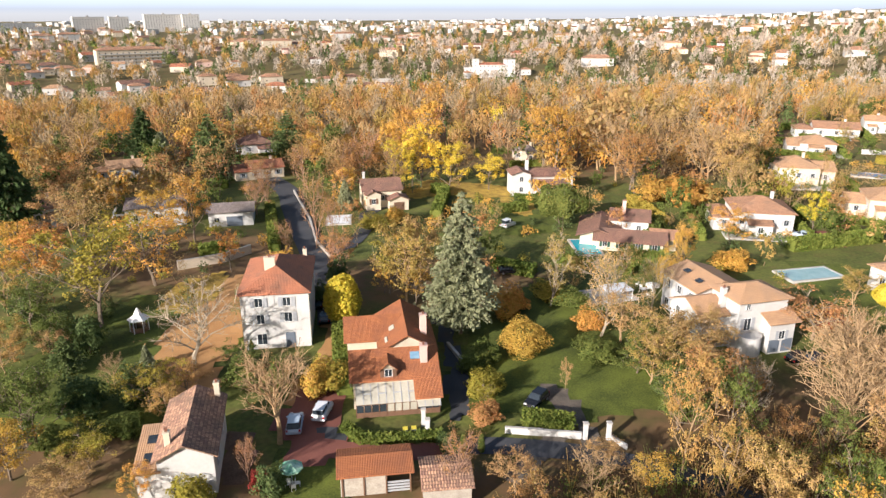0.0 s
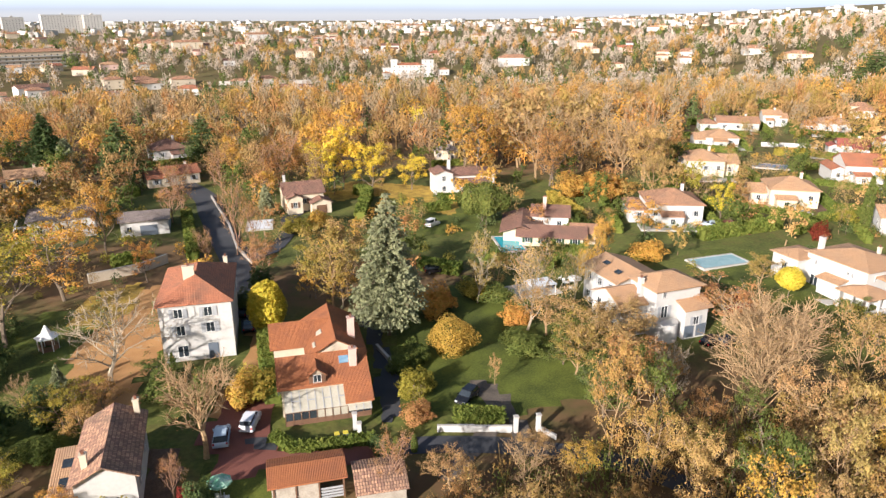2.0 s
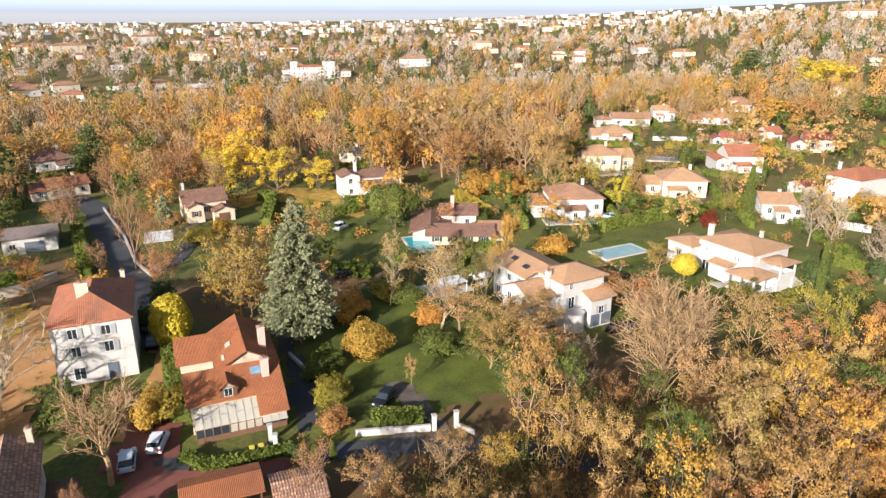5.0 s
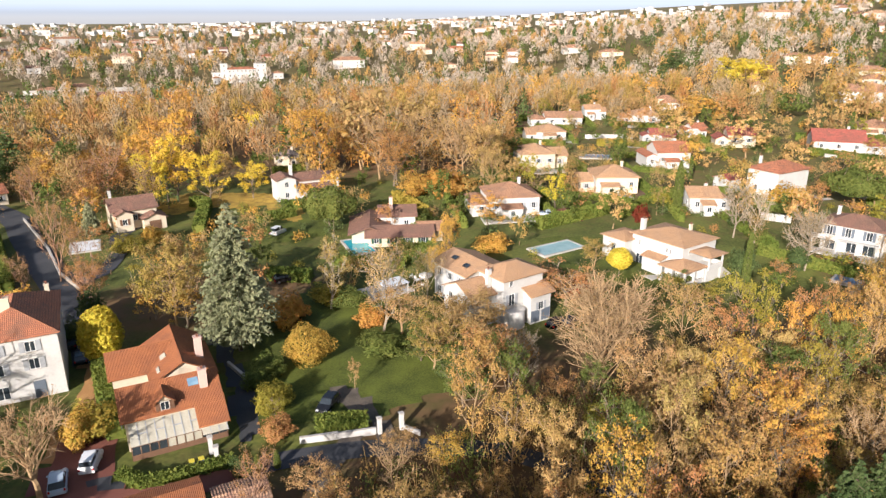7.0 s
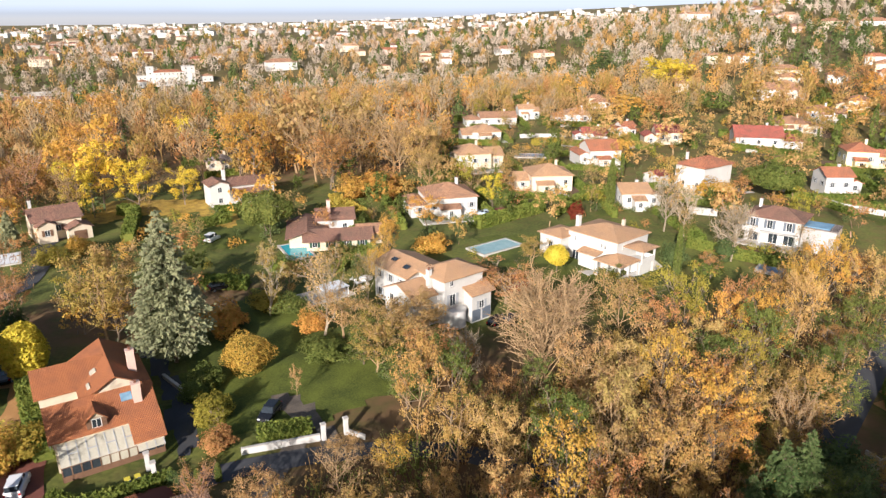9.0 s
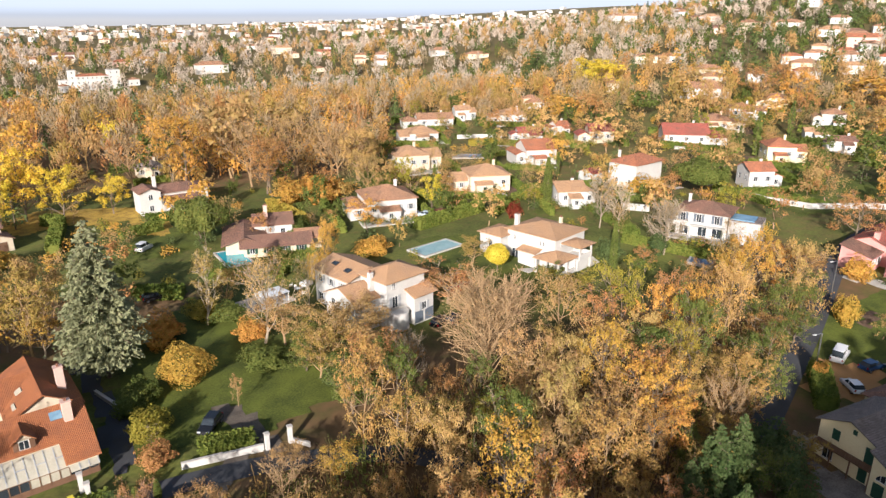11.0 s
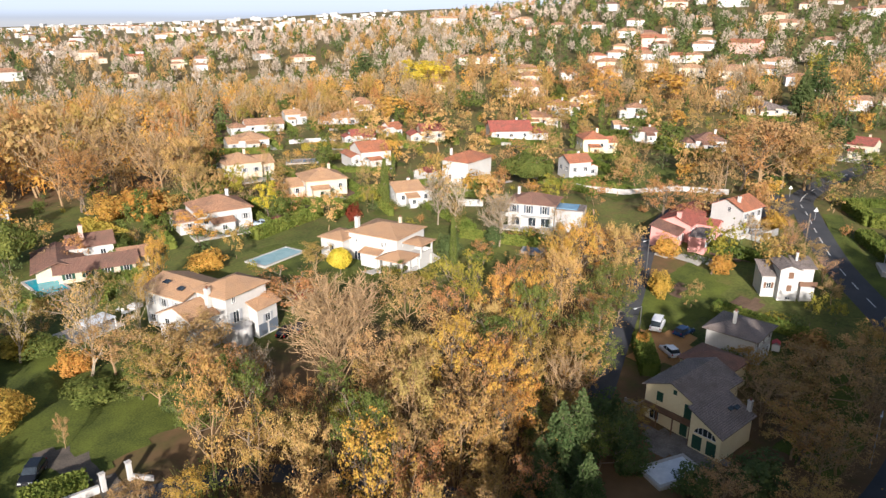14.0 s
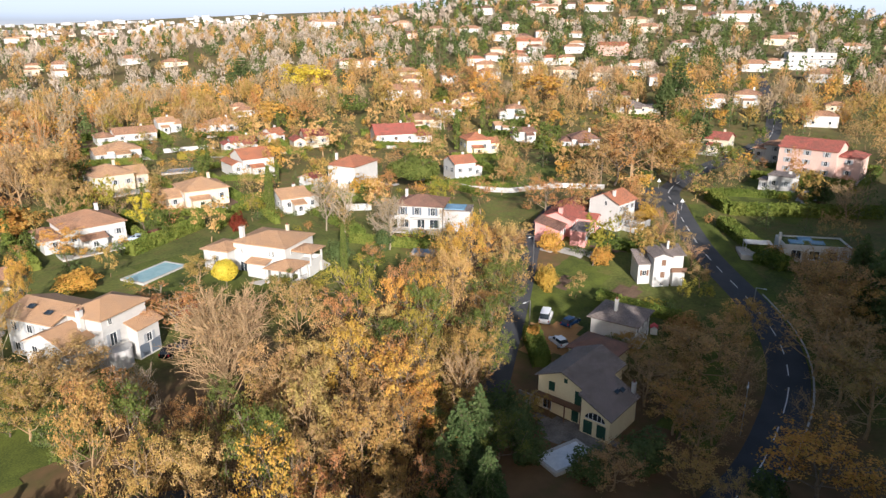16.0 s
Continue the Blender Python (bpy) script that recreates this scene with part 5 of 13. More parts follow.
def grey_house():
    h = thing("house", -72.6, 148.9, 20, "modern white house with a grey roof and a framed porch", "house")
    block(h, 1.0, 4.0, 13.0, 8.0, 4.4, "lean", 6, "white", "grey", 0.4, "f", None, 3.4)
    part("porch_frame", box_bm([(-8.2, -5.6, -0.6, -0.3, 3.4, 3.8), (-8.2, -7.9, -0.6, -0.3, -0.5, 3.4), (-8.2, -7.9, -0.3, 6.0, 3.4, 3.8)]), WALL["white"], h)
    w = thing("house", -54.3, 150.0, 14, "white house with a dark roof and a wide garage", "house")
    block(w, 0, 4.0, 10.0, 8.0, 3.4, "gable", 16, "white", "grey", 0.5, "", None, 4)
    part("garage_door", box_bm([(-1.0, 2.6, -0.1, -0.02, -0.3, 2.3)]), SHUTTER["slate"], w)
    window(w, pose(-3.2, 0, 1.6), 1.2, 1.2, None)


SKYLIGHT = material("blue_roof_glass", (0.12, 0.22, 0.32), (0.2, 0.32, 0.42), 0.5, 3, 0.12, 0, spec=0.6)
PANEL = material("veranda_panel", (0.37, 0.345, 0.275), (0.45, 0.42, 0.34), 0.6, 4, 0.5, 0.05)
white_house()
veranda_house()
long_house()
sheds()
balcony_house()
villa()
ranch_house()
cube_house()
shutter_house()
pink_house()
yellow_house()
garage_house()
stair_house()
grey_house()
tower_house()
flat_house()


# ---- village houses and garden trees ----
h = thing("house", -63.0, 201.2, 27, "low cream house with an orange tiled roof", "house", "village houses")
block(h, 2.0, 0, 10.1, 8.2, 3.2, "gable", 22, "cream", "orange", 0.45, "fl", "grey", 3.0)
block(h, -4.9, -0.3, 4.6, 7.3, 2.6, "gable", 22, "cream", "orange", 0.4, "f", "grey", 3.4)
chimney(h, 4.3, 1.0, 5.6, wall="cream")
h = thing("house", -72.5, 237.8, 29, "house with a dark brown tiled roof", "house", "village houses")
block(h, -2.2, 0, 11.1, 10.5, 4.0, "hip", 26, "grey", "brown", 0.45, "fl", "grey", 4.2)
block(h, 5.3, -0.1, 4.7, 7.7, 3.0, "gable", 26, "grey", "brown", 0.4, "f", "grey", 3.4)
block(h, -0.1, -6.5, 4.5, 2.4, 2.5, "lean", 14, "grey", "brown", 0.3, "f", None, 3)
part("terrace", box_bm([(-5.6, 5.6, -10.3, -5.4, -1.2, 0.15)]), CONCRETE, h)
chimney(h, 0.2, 1.3, 7.3, wall="grey")
h = thing("house", -105.3, 199.9, 28, "cream house behind a wall", "house", "village houses")
block(h, 2.0, 0, 10.2, 8.3, 3.4, "gable", 22, "cream", "tan", 0.45, "f", "grey", 4.2)
block(h, -4.6, -0.0, 3.8, 6.6, 2.6, "hip", 22, "cream", "tan", 0.4, "f", "grey", 3.4)
chimney(h, 4.3, 1.0, 5.8, wall="cream")
h = thing("house", -99.5, 153.8, 47, "white house with a pale tiled roof among trees", "house", "village houses")
block(h, -1.7, 0, 8.5, 9.2, 4.2, "hip", 22, "white", "ochre", 0.45, "fl", "grey", 3.0)
block(h, 3.8, -0.3, 3.3, 6.6, 2.9, "gable", 22, "white", "ochre", 0.4, "f", "grey", 3.4)
block(h, -0.3, -5.8, 3.4, 2.4, 2.5, "lean", 14, "white", "ochre", 0.3, "f", None, 3)
chimney(h, 0.2, 1.1, 6.6, wall="white")
h = thing("house", 20.0, 224.8, 9, "cream house with a grey roof", "house", "village houses")
block(h, 1.0, 0, 4.9, 5.3, 3.5, "hip", 26, "cream", "grey", 0.45, "f", "grey", 4.2)
block(h, -2.2, 1.1, 2.3, 4.1, 2.6, "gabley", 26, "cream", "grey", 0.4, "f", "grey", 3.4)
block(h, 0.9, -3.9, 2.0, 2.4, 2.5, "lean", 14, "cream", "grey", 0.3, "f", None, 3)
part("terrace", box_bm([(-2.5, 2.5, -7.7, -2.8, -1.2, 0.15)]), CONCRETE, h)
chimney(h, 2.1, 0.6, 5.4, wall="cream")
h = thing("house", 64.2, 150.0, -9, "white house with an ochre tiled roof", "house", "village houses")
block(h, 2.4, 0, 12.1, 11.5, 4.8, "hip", 22, "white", "ochre", 0.45, "fl", "grey", 3.0)
block(h, -5.4, 1.1, 4.4, 10.0, 2.9, "hip", 22, "white", "ochre", 0.4, "f", "grey", 3.4)
block(h, 1.3, -6.9, 4.8, 2.4, 2.5, "lean", 14, "white", "ochre", 0.3, "f", None, 3)
part("terrace", box_bm([(-6.1, 6.1, -10.7, -5.8, -1.2, 0.15)]), CONCRETE, h)
chimney(h, 5.1, 1.4, 7.8, wall="white")
h = thing("house", 112.3, 133.8, -20, "white house with a tan tiled roof", "house", "village houses")
block(h, -1.5, 0, 7.3, 8.9, 3.8, "gable", 20, "white", "tan", 0.45, "fl", "", 3.0)
block(h, 3.5, 0.4, 3.4, 6.8, 2.8, "gabley", 20, "white", "tan", 0.4, "f", "", 3.4)
block(h, -1.2, -5.7, 2.9, 2.4, 2.5, "lean", 14, "white", "tan", 0.3, "f", None, 3)
chimney(h, 0.1, 1.1, 5.8, wall="white")
h = thing("house", 130.2, 177.4, -16, "white two-storey house with an orange roof", "house", "village houses")
block(h, 2.0, 0, 10.0, 10.8, 5.0, "gable", 24, "white", "orange", 0.45, "fl", "grey", 3.0)
block(h, -4.3, 0.6, 3.5, 10.0, 3.5, "gabley", 24, "white", "orange", 0.4, "f", "grey", 3.4)
block(h, 1.1, -6.6, 4.0, 2.4, 2.5, "lean", 14, "white", "orange", 0.3, "f", None, 3)
part("terrace", box_bm([(-5.0, 5.0, -10.4, -5.5, -1.2, 0.15)]), CONCRETE, h)
chimney(h, 4.2, 1.3, 7.9, wall="white")
h = thing("house", 95.3, 191.3, -10, "cream house with a tan hipped roof", "house", "village houses")
block(h, -2.1, 0, 10.6, 11.4, 5.0, "hip", 22, "cream", "tan", 0.45, "fl", "grey", 3.0)
block(h, 5.2, 0.6, 4.9, 9.0, 3.9, "gable", 22, "cream", "tan", 0.4, "f", "grey", 3.4)
part("terrace", box_bm([(-5.3, 5.3, -10.7, -5.8, -1.2, 0.15)]), CONCRETE, h)
chimney(h, 0.2, 1.4, 7.8, wall="cream")
h = thing("house", 98.8, 158.6, -18, "cream house with a wide tan roof", "house", "village houses")
block(h, 2.2, 0, 11.2, 10.6, 4.6, "hip", 22, "cream", "tan", 0.45, "fl", "grey", 3.0)
block(h, -5.3, 1.4, 4.6, 7.6, 2.8, "gable", 22, "cream", "tan", 0.4, "f", "grey", 3.4)
block(h, 0.1, -6.5, 4.5, 2.4, 2.5, "lean", 14, "cream", "tan", 0.3, "f", None, 3)
part("terrace", box_bm([(-5.6, 5.6, -10.3, -5.4, -1.2, 0.15)]), CONCRETE, h)
chimney(h, 4.7, 1.3, 7.4, wall="cream")
h = thing("house", 115.2, 230.3, -15, "white house with a pale tiled roof", "house", "village houses")
block(h, 2.2, 0, 10.8, 11.6, 3.6, "hip", 20, "white", "tan", 0.45, "fl", "grey", 4.2)
block(h, -4.8, -0.6, 4.0, 9.2, 2.6, "gable", 20, "white", "tan", 0.4, "f", "grey", 3.4)
block(h, 1.4, -7.0, 4.3, 2.4, 2.5, "lean", 14, "white", "tan", 0.3, "f", None, 3)
part("terrace", box_bm([(-5.4, 5.4, -10.8, -5.9, -1.2, 0.15)]), CONCRETE, h)
chimney(h, 4.5, 1.4, 6.3, wall="white")
h = thing("house", 133.7, 256.4, -18, "long white house with a tiled roof", "house", "village houses")
block(h, 3.0, 0, 15.0, 10.1, 3.4, "gable", 20, "white", "ochre", 0.45, "f", "grey", 4.2)
block(h, -7.4, 0.6, 6.6, 9.4, 2.6, "hip", 20, "white", "ochre", 0.4, "f", "grey", 3.4)
part("terrace", box_bm([(-7.5, 7.5, -10.1, -5.2, -1.2, 0.15)]), CONCRETE, h)
chimney(h, 6.3, 1.2, 5.9, wall="white")
h = thing("house", 155.3, 261.8, -17, "white house with a pale roof", "house", "village houses")
block(h, -1.3, 0, 6.7, 7.3, 4.4, "gable", 22, "white", "tan", 0.45, "f", "grey", 4.2)
block(h, 2.9, -0.6, 2.7, 6.8, 3.4, "gable", 22, "white", "tan", 0.4, "f", "grey", 3.4)
block(h, -2.4, -4.8, 2.7, 2.4, 2.5, "lean", 14, "white", "tan", 0.3, "f", None, 3)
chimney(h, 0.1, 0.9, 6.5, wall="white")
h = thing("house", 165.1, 243.0, -24, "white house with a pale tiled roof", "house", "village houses")
block(h, 2.2, 0, 11.1, 12.0, 3.8, "hip", 20, "white", "tan", 0.45, "f", "grey", 4.2)
block(h, -5.2, 1.4, 4.5, 11.8, 2.6, "hip", 20, "white", "tan", 0.4, "f", "grey", 3.4)
part("terrace", box_bm([(-5.6, 5.6, -11.0, -6.1, -1.2, 0.15)]), CONCRETE, h)
chimney(h, 4.7, 1.4, 6.5, wall="white")
h = thing("house", 149.2, 207.6, -24, "low white house with a red roof", "house", "village houses")
block(h, 1.7, 0, 8.7, 7.1, 3.2, "gable", 24, "white", "red", 0.45, "f", "grey", 4.2)
block(h, -3.8, -0.7, 3.1, 5.7, 2.6, "gabley", 24, "white", "red", 0.4, "f", "grey", 3.4)
block(h, 3.0, -4.7, 3.5, 2.4, 2.5, "lean", 14, "white", "red", 0.3, "f", None, 3)
chimney(h, 3.7, 0.9, 5.5, wall="white")
h = thing("house", 166.0, 209.5, -8, "white house with an orange roof", "house", "village houses")
block(h, 1.1, 0, 5.4, 5.8, 3.4, "gable", 24, "white", "orange", 0.45, "fl", "grey", 4.2)
block(h, -2.5, 0.6, 2.6, 5.7, 2.6, "gabley", 24, "white", "orange", 0.4, "f", "grey", 3.4)
block(h, 1.7, -4.1, 2.2, 2.4, 2.5, "lean", 14, "white", "orange", 0.3, "f", None, 3)
part("terrace", box_bm([(-2.7, 2.7, -7.9, -3.0, -1.2, 0.15)]), CONCRETE, h)
chimney(h, 2.3, 0.7, 5.3, wall="white")
h = thing("house", 168.4, 190.4, -29, "cream house with a red roof", "house", "village houses")
block(h, 1.8, 0, 8.9, 8.4, 4.2, "gable", 26, "cream", "red", 0.45, "f", "grey", 4.2)
block(h, -4.5, -0.7, 4.4, 8.3, 2.7, "gabley", 26, "cream", "red", 0.4, "f", "grey", 3.4)
chimney(h, 3.7, 1.0, 7.0, wall="cream")
h = thing("house", 193.9, 168.1, -37, "long white house with a red roof", "house", "village houses")
block(h, -3.0, 0, 15.1, 12.2, 3.6, "gable", 26, "white", "red", 0.45, "f", "grey", 4.2)
block(h, 7.5, -0.3, 6.7, 9.6, 2.6, "hip", 26, "white", "red", 0.4, "f", "grey", 3.4)
part("terrace", box_bm([(-7.5, 7.5, -11.1, -6.2, -1.2, 0.15)]), CONCRETE, h)
chimney(h, 0.3, 1.5, 7.3, wall="white")
h = thing("house", 196.7, 134.0, -38, "yellow house with an orange roof", "house", "village houses")
block(h, -1.7, 0, 8.5, 9.2, 5.0, "hip", 24, "yellow", "orange", 0.45, "fl", "grey", 4.2)
block(h, 4.1, -0.0, 4.0, 6.6, 3.5, "gable", 24, "yellow", "orange", 0.4, "f", "grey", 3.4)
block(h, -2.4, -5.8, 3.4, 2.4, 2.5, "lean", 14, "yellow", "orange", 0.3, "f", None, 3)
part("terrace", box_bm([(-4.3, 4.3, -9.6, -4.7, -1.2, 0.15)]), CONCRETE, h)
chimney(h, 0.2, 1.1, 7.6, wall="yellow")
h = thing("house", 165.5, 118.5, -26, "white house with an orange roof above a bank", "house", "village houses")
block(h, -1.4, 0, 6.9, 7.5, 5.0, "gable", 24, "white", "orange", 0.45, "fl", "grey", 3.0)
block(h, 3.4, 0.3, 3.4, 5.7, 3.0, "gabley", 24, "white", "orange", 0.4, "f", "grey", 3.4)
chimney(h, 0.1, 0.9, 7.2, wall="white")
h = thing("house", 250.4, 154.7, -52, "tall white house with an ochre roof", "house", "village houses")
block(h, 1.6, 0, 8.0, 8.6, 5.4, "hip", 20, "white", "ochre", 0.45, "f", "grey", 4.2)
block(h, -3.5, 0.3, 3.1, 8.5, 3.9, "gabley", 20, "white", "ochre", 0.4, "f", "grey", 3.4)
block(h, 3.1, -5.5, 3.2, 2.4, 2.5, "lean", 14, "white", "ochre", 0.3, "f", None, 3)
chimney(h, 3.4, 1.0, 7.6, wall="white")
h = thing("house", 223.7, 109.6, -52, "white house with a brown roof", "house", "village houses")
block(h, 2.0, 0, 9.9, 9.4, 3.6, "hip", 24, "white", "brown", 0.45, "fl", "grey", 4.2)
block(h, -4.6, -0.2, 4.1, 7.2, 2.6, "hip", 24, "white", "brown", 0.4, "f", "grey", 3.4)
block(h, 1.0, -5.9, 4.0, 2.4, 2.5, "lean", 14, "white", "brown", 0.3, "f", None, 3)
part("terrace", box_bm([(-5.0, 5.0, -9.7, -4.8, -1.2, 0.15)]), CONCRETE, h)
chimney(h, 4.2, 1.1, 6.4, wall="white")
h = thing("house", 246.6, 69.7, -88, "house with a red roof beside the road", "house", "village houses")
block(h, 1.9, 0, 9.7, 9.2, 4.4, "gable", 22, "cream", "red", 0.45, "fr", "grey", 4.2)
block(h, -4.7, 0.5, 4.3, 8.4, 2.8, "gabley", 22, "cream", "red", 0.4, "f", "grey", 3.4)
block(h, 2.5, -5.8, 3.9, 2.4, 2.5, "lean", 14, "cream", "red", 0.3, "f", None, 3)
part("terrace", box_bm([(-4.8, 4.8, -9.6, -4.7, -1.2, 0.15)]), CONCRETE, h)
chimney(h, 4.1, 1.1, 6.9, wall="cream")
h = thing("house", 241.9, 48.3, -87, "white house with a columned porch", "house", "village houses")
block(h, 1.4, 0, 7.1, 7.6, 5.6, "hip", 20, "white", "ochre", 0.45, "fl", "grey", 4.2)
block(h, -3.4, -0.7, 3.4, 6.7, 4.2, "hip", 20, "white", "ochre", 0.4, "f", "grey", 3.4)
chimney(h, 3.0, 0.9, 7.6, wall="white")
h = thing("house", 205.2, 38.3, -93, "small white flat-roofed house", "house", "village houses")
block(h, 1.3, 0, 6.3, 6.8, 4.6, "flat", 2, "white", "grey", 0.45, "fl", "grey", 3.0)
block(h, -2.9, -0.5, 2.8, 4.9, 2.9, "gabley", 2, "white", "grey", 0.4, "f", "grey", 3.4)
chimney(h, 2.6, 0.8, 5.4, wall="white")
h = thing("house", 232.5, 31.9, -94, "pink apartment house with a red roof", "house", "village houses")
block(h, -3.2, 0, 15.9, 12.9, 8.0, "gable", 20, "rose", "red", 0.45, "f", "grey", 4.2)
block(h, 7.6, 1.1, 6.5, 10.2, 6.4, "hip", 20, "rose", "red", 0.4, "f", "grey", 3.4)
h = thing("house", 244.6, 186.0, -43, "white house with an ochre roof", "house", "village houses")
block(h, -2.0, 0, 10.0, 9.5, 3.6, "hip", 20, "white", "ochre", 0.45, "f", "grey", 4.2)
block(h, 4.9, 0.2, 4.6, 7.6, 2.6, "gable", 20, "white", "ochre", 0.4, "f", "grey", 3.4)
block(h, -0.2, -5.9, 4.0, 2.4, 2.5, "lean", 14, "white", "ochre", 0.3, "f", None, 3)
part("terrace", box_bm([(-5.0, 5.0, -9.7, -4.8, -1.2, 0.15)]), CONCRETE, h)
chimney(h, 0.2, 1.1, 6.0, wall="white")
h = thing("house", 217.7, 176.2, -41, "cream house with an ochre roof", "house", "village houses")
block(h, -2.2, 0, 11.2, 10.6, 4.0, "hip", 20, "cream", "ochre", 0.45, "f", "grey", 4.2)
block(h, 5.4, -0.8, 4.8, 9.6, 2.9, "gabley", 20, "cream", "ochre", 0.4, "f", "grey", 3.4)
block(h, -4.1, -6.5, 4.5, 2.4, 2.5, "lean", 14, "cream", "ochre", 0.3, "f", None, 3)
chimney(h, 0.2, 1.3, 6.6, wall="cream")
h = thing("house", 372.3, 168.8, -66, "white house with an ochre roof", "house", "village houses")
block(h, 0.0, 0, 17.7, 12.4, 4, "hip", 20, "white", "ochre", 0.45, "f", "grey", 4.2)
chimney(h, 3.9, 1.5, 7.0, wall="white")
h = thing("house", 271.8, 232.3, -49, "cream house with a pale roof", "house", "village houses")
block(h, 2.7, 0, 13.6, 12.8, 4.2, "hip", 20, "cream", "tan", 0.45, "f", "grey", 4.2)
block(h, -6.4, 1.0, 5.4, 11.7, 3.3, "gabley", 20, "cream", "tan", 0.4, "f", "grey", 3.4)
part("terrace", box_bm([(-6.8, 6.8, -11.4, -6.5, -1.2, 0.15)]), CONCRETE, h)
chimney(h, 5.7, 1.5, 7.2, wall="cream")
h = thing("house", 336.9, 114.1, -71, "white house with an ochre roof", "house", "village houses")
block(h, 1.5, 0, 7.5, 8.1, 5, "hip", 20, "white", "ochre", 0.45, "f", "grey", 4.2)
block(h, -3.5, 0.7, 3.4, 6.1, 3.2, "hip", 20, "white", "ochre", 0.4, "f", "grey", 3.4)
part("terrace", box_bm([(-3.7, 3.7, -9.0, -4.1, -1.2, 0.15)]), CONCRETE, h)
chimney(h, 3.1, 1.0, 7.1, wall="white")
h = thing("house", 337.3, 83.7, -76, "white house beside the road", "house", "village houses")
block(h, 2.2, 0, 11.1, 12.0, 5, "hip", 20, "white", "ochre", 0.45, "f", "grey", 4.2)
block(h, -5.4, -1.1, 5.0, 8.4, 3.0, "gabley", 20, "white", "ochre", 0.4, "f", "grey", 3.4)
block(h, 2.8, -7.2, 4.4, 2.4, 2.5, "lean", 14, "white", "ochre", 0.3, "f", None, 3)
chimney(h, 4.6, 1.4, 7.7, wall="white")
h = thing("house", 471.3, 82.7, -80, "long white flat-roofed building", "house", "village houses")
block(h, 0.0, 0, 28.8, 11.5, 6, "flat", 2, "white", "grey", 0.45, "f", "grey", 4.2)
h = thing("house", 265.7, 190.1, -42, "cream house with an ochre roof", "house", "village houses")
block(h, 1.9, 0, 9.6, 9.1, 4.6, "hip", 20, "cream", "ochre", 0.45, "f", "grey", 4.2)
block(h, -4.7, -0.8, 4.4, 8.8, 2.9, "gabley", 20, "cream", "ochre", 0.4, "f", "grey", 3.4)
block(h, 3.2, -5.7, 3.8, 2.4, 2.5, "lean", 14, "cream", "ochre", 0.3, "f", None, 3)
part("terrace", box_bm([(-4.8, 4.8, -9.5, -4.6, -1.2, 0.15)]), CONCRETE, h)
chimney(h, 4.0, 1.1, 7.0, wall="cream")
h = thing("house", 221.6, 131.7, -45, "low white house with a brown roof", "house", "village houses")
block(h, 1.3, 0, 6.5, 6.1, 3.6, "gable", 20, "white", "brown", 0.45, "fl", "grey", 4.2)
block(h, -2.7, 0.3, 2.4, 5.2, 2.8, "gabley", 20, "white", "brown", 0.4, "f", "grey", 3.4)
block(h, 1.9, -4.3, 2.6, 2.4, 2.5, "lean", 14, "white", "brown", 0.3, "f", None, 3)
part("terrace", box_bm([(-3.2, 3.2, -8.1, -3.2, -1.2, 0.15)]), CONCRETE, h)
chimney(h, 2.7, 0.7, 5.4, wall="white")
h = thing("house", 229.3, 144.9, -44, "low white house with a tan roof", "house", "village houses")
block(h, -1.1, 0, 5.7, 5.3, 3.2, "gable", 20, "white", "tan", 0.45, "f", "grey", 4.2)
block(h, 2.6, -0.7, 2.6, 4.9, 2.6, "gable", 20, "white", "tan", 0.4, "f", "grey", 3.4)
block(h, -0.2, -3.9, 2.3, 2.4, 2.5, "lean", 14, "white", "tan", 0.3, "f", None, 3)
chimney(h, 0.1, 0.6, 4.9, wall="white")
h = thing("house", 359.9, 187.6, -54, "cream house with a tan roof", "house", "village houses")
block(h, 0.0, 0, 13.7, 9.6, 4.8, "hip", 20, "cream", "tan", 0.45, "f", "grey", 4.2)
chimney(h, 3.0, 1.2, 7.3, wall="cream")
h = thing("house", 365.7, 165.3, -58, "wide cream house with a tan roof", "house", "village houses")
block(h, 0.0, 0, 17.7, 10.6, 4.4, "hip", 20, "cream", "tan", 0.45, "f", "grey", 4.2)
chimney(h, 3.9, 1.3, 7.0, wall="cream")
h = thing("house", 293.9, 116.5, -58, "low cream house with a grey roof", "house", "village houses")
block(h, -2.7, 0, 13.6, 11.0, 3.2, "hip", 20, "cream", "grey", 0.45, "f", "grey", 4.2)
block(h, 6.6, 0.3, 5.9, 10.4, 2.6, "hip", 20, "cream", "grey", 0.4, "f", "grey", 3.4)
block(h, -2.0, -6.7, 5.4, 2.4, 2.5, "lean", 14, "cream", "grey", 0.3, "f", None, 3)
chimney(h, 0.3, 1.3, 5.9, wall="cream")
h = thing("house", 296.1, 247.6, -42, "cream house with an ochre roof", "house", "village houses")
block(h, 0.0, 0, 13.0, 9.1, 3.8, "hip", 20, "cream", "ochre", 0.45, "f", "grey", 4.2)
chimney(h, 2.9, 1.1, 6.2, wall="cream")
tree("spruce", -0.3, 95.0, 23.0, 12.4, "garden trees")
tree("olive", -9.5, 105.4, 14.5, 9.7, "garden trees")
tree("lime", -12.9, 110.2, 9.5, 7.0, "garden trees")
tree("gold", -8.1, 105.4, 6.2, 5.8, "garden trees")
tree("brown", -7.4, 110.3, 14.0, 8.0, "garden trees")
tree("oval", -18.9, 97.3, 8.7, 5.9, "garden trees")
tree("pollard", -21.0, 66.2, 10.6, 8.6, "garden trees")
tree("barepale", -37.5, 83.2, 11.5, 11.6, "garden trees")
tree("lime", -57.5, 96.1, 16.4, 15.2, "garden trees")
tree("dome", 8.8, 88.2, 5.6, 7.4, "garden trees")
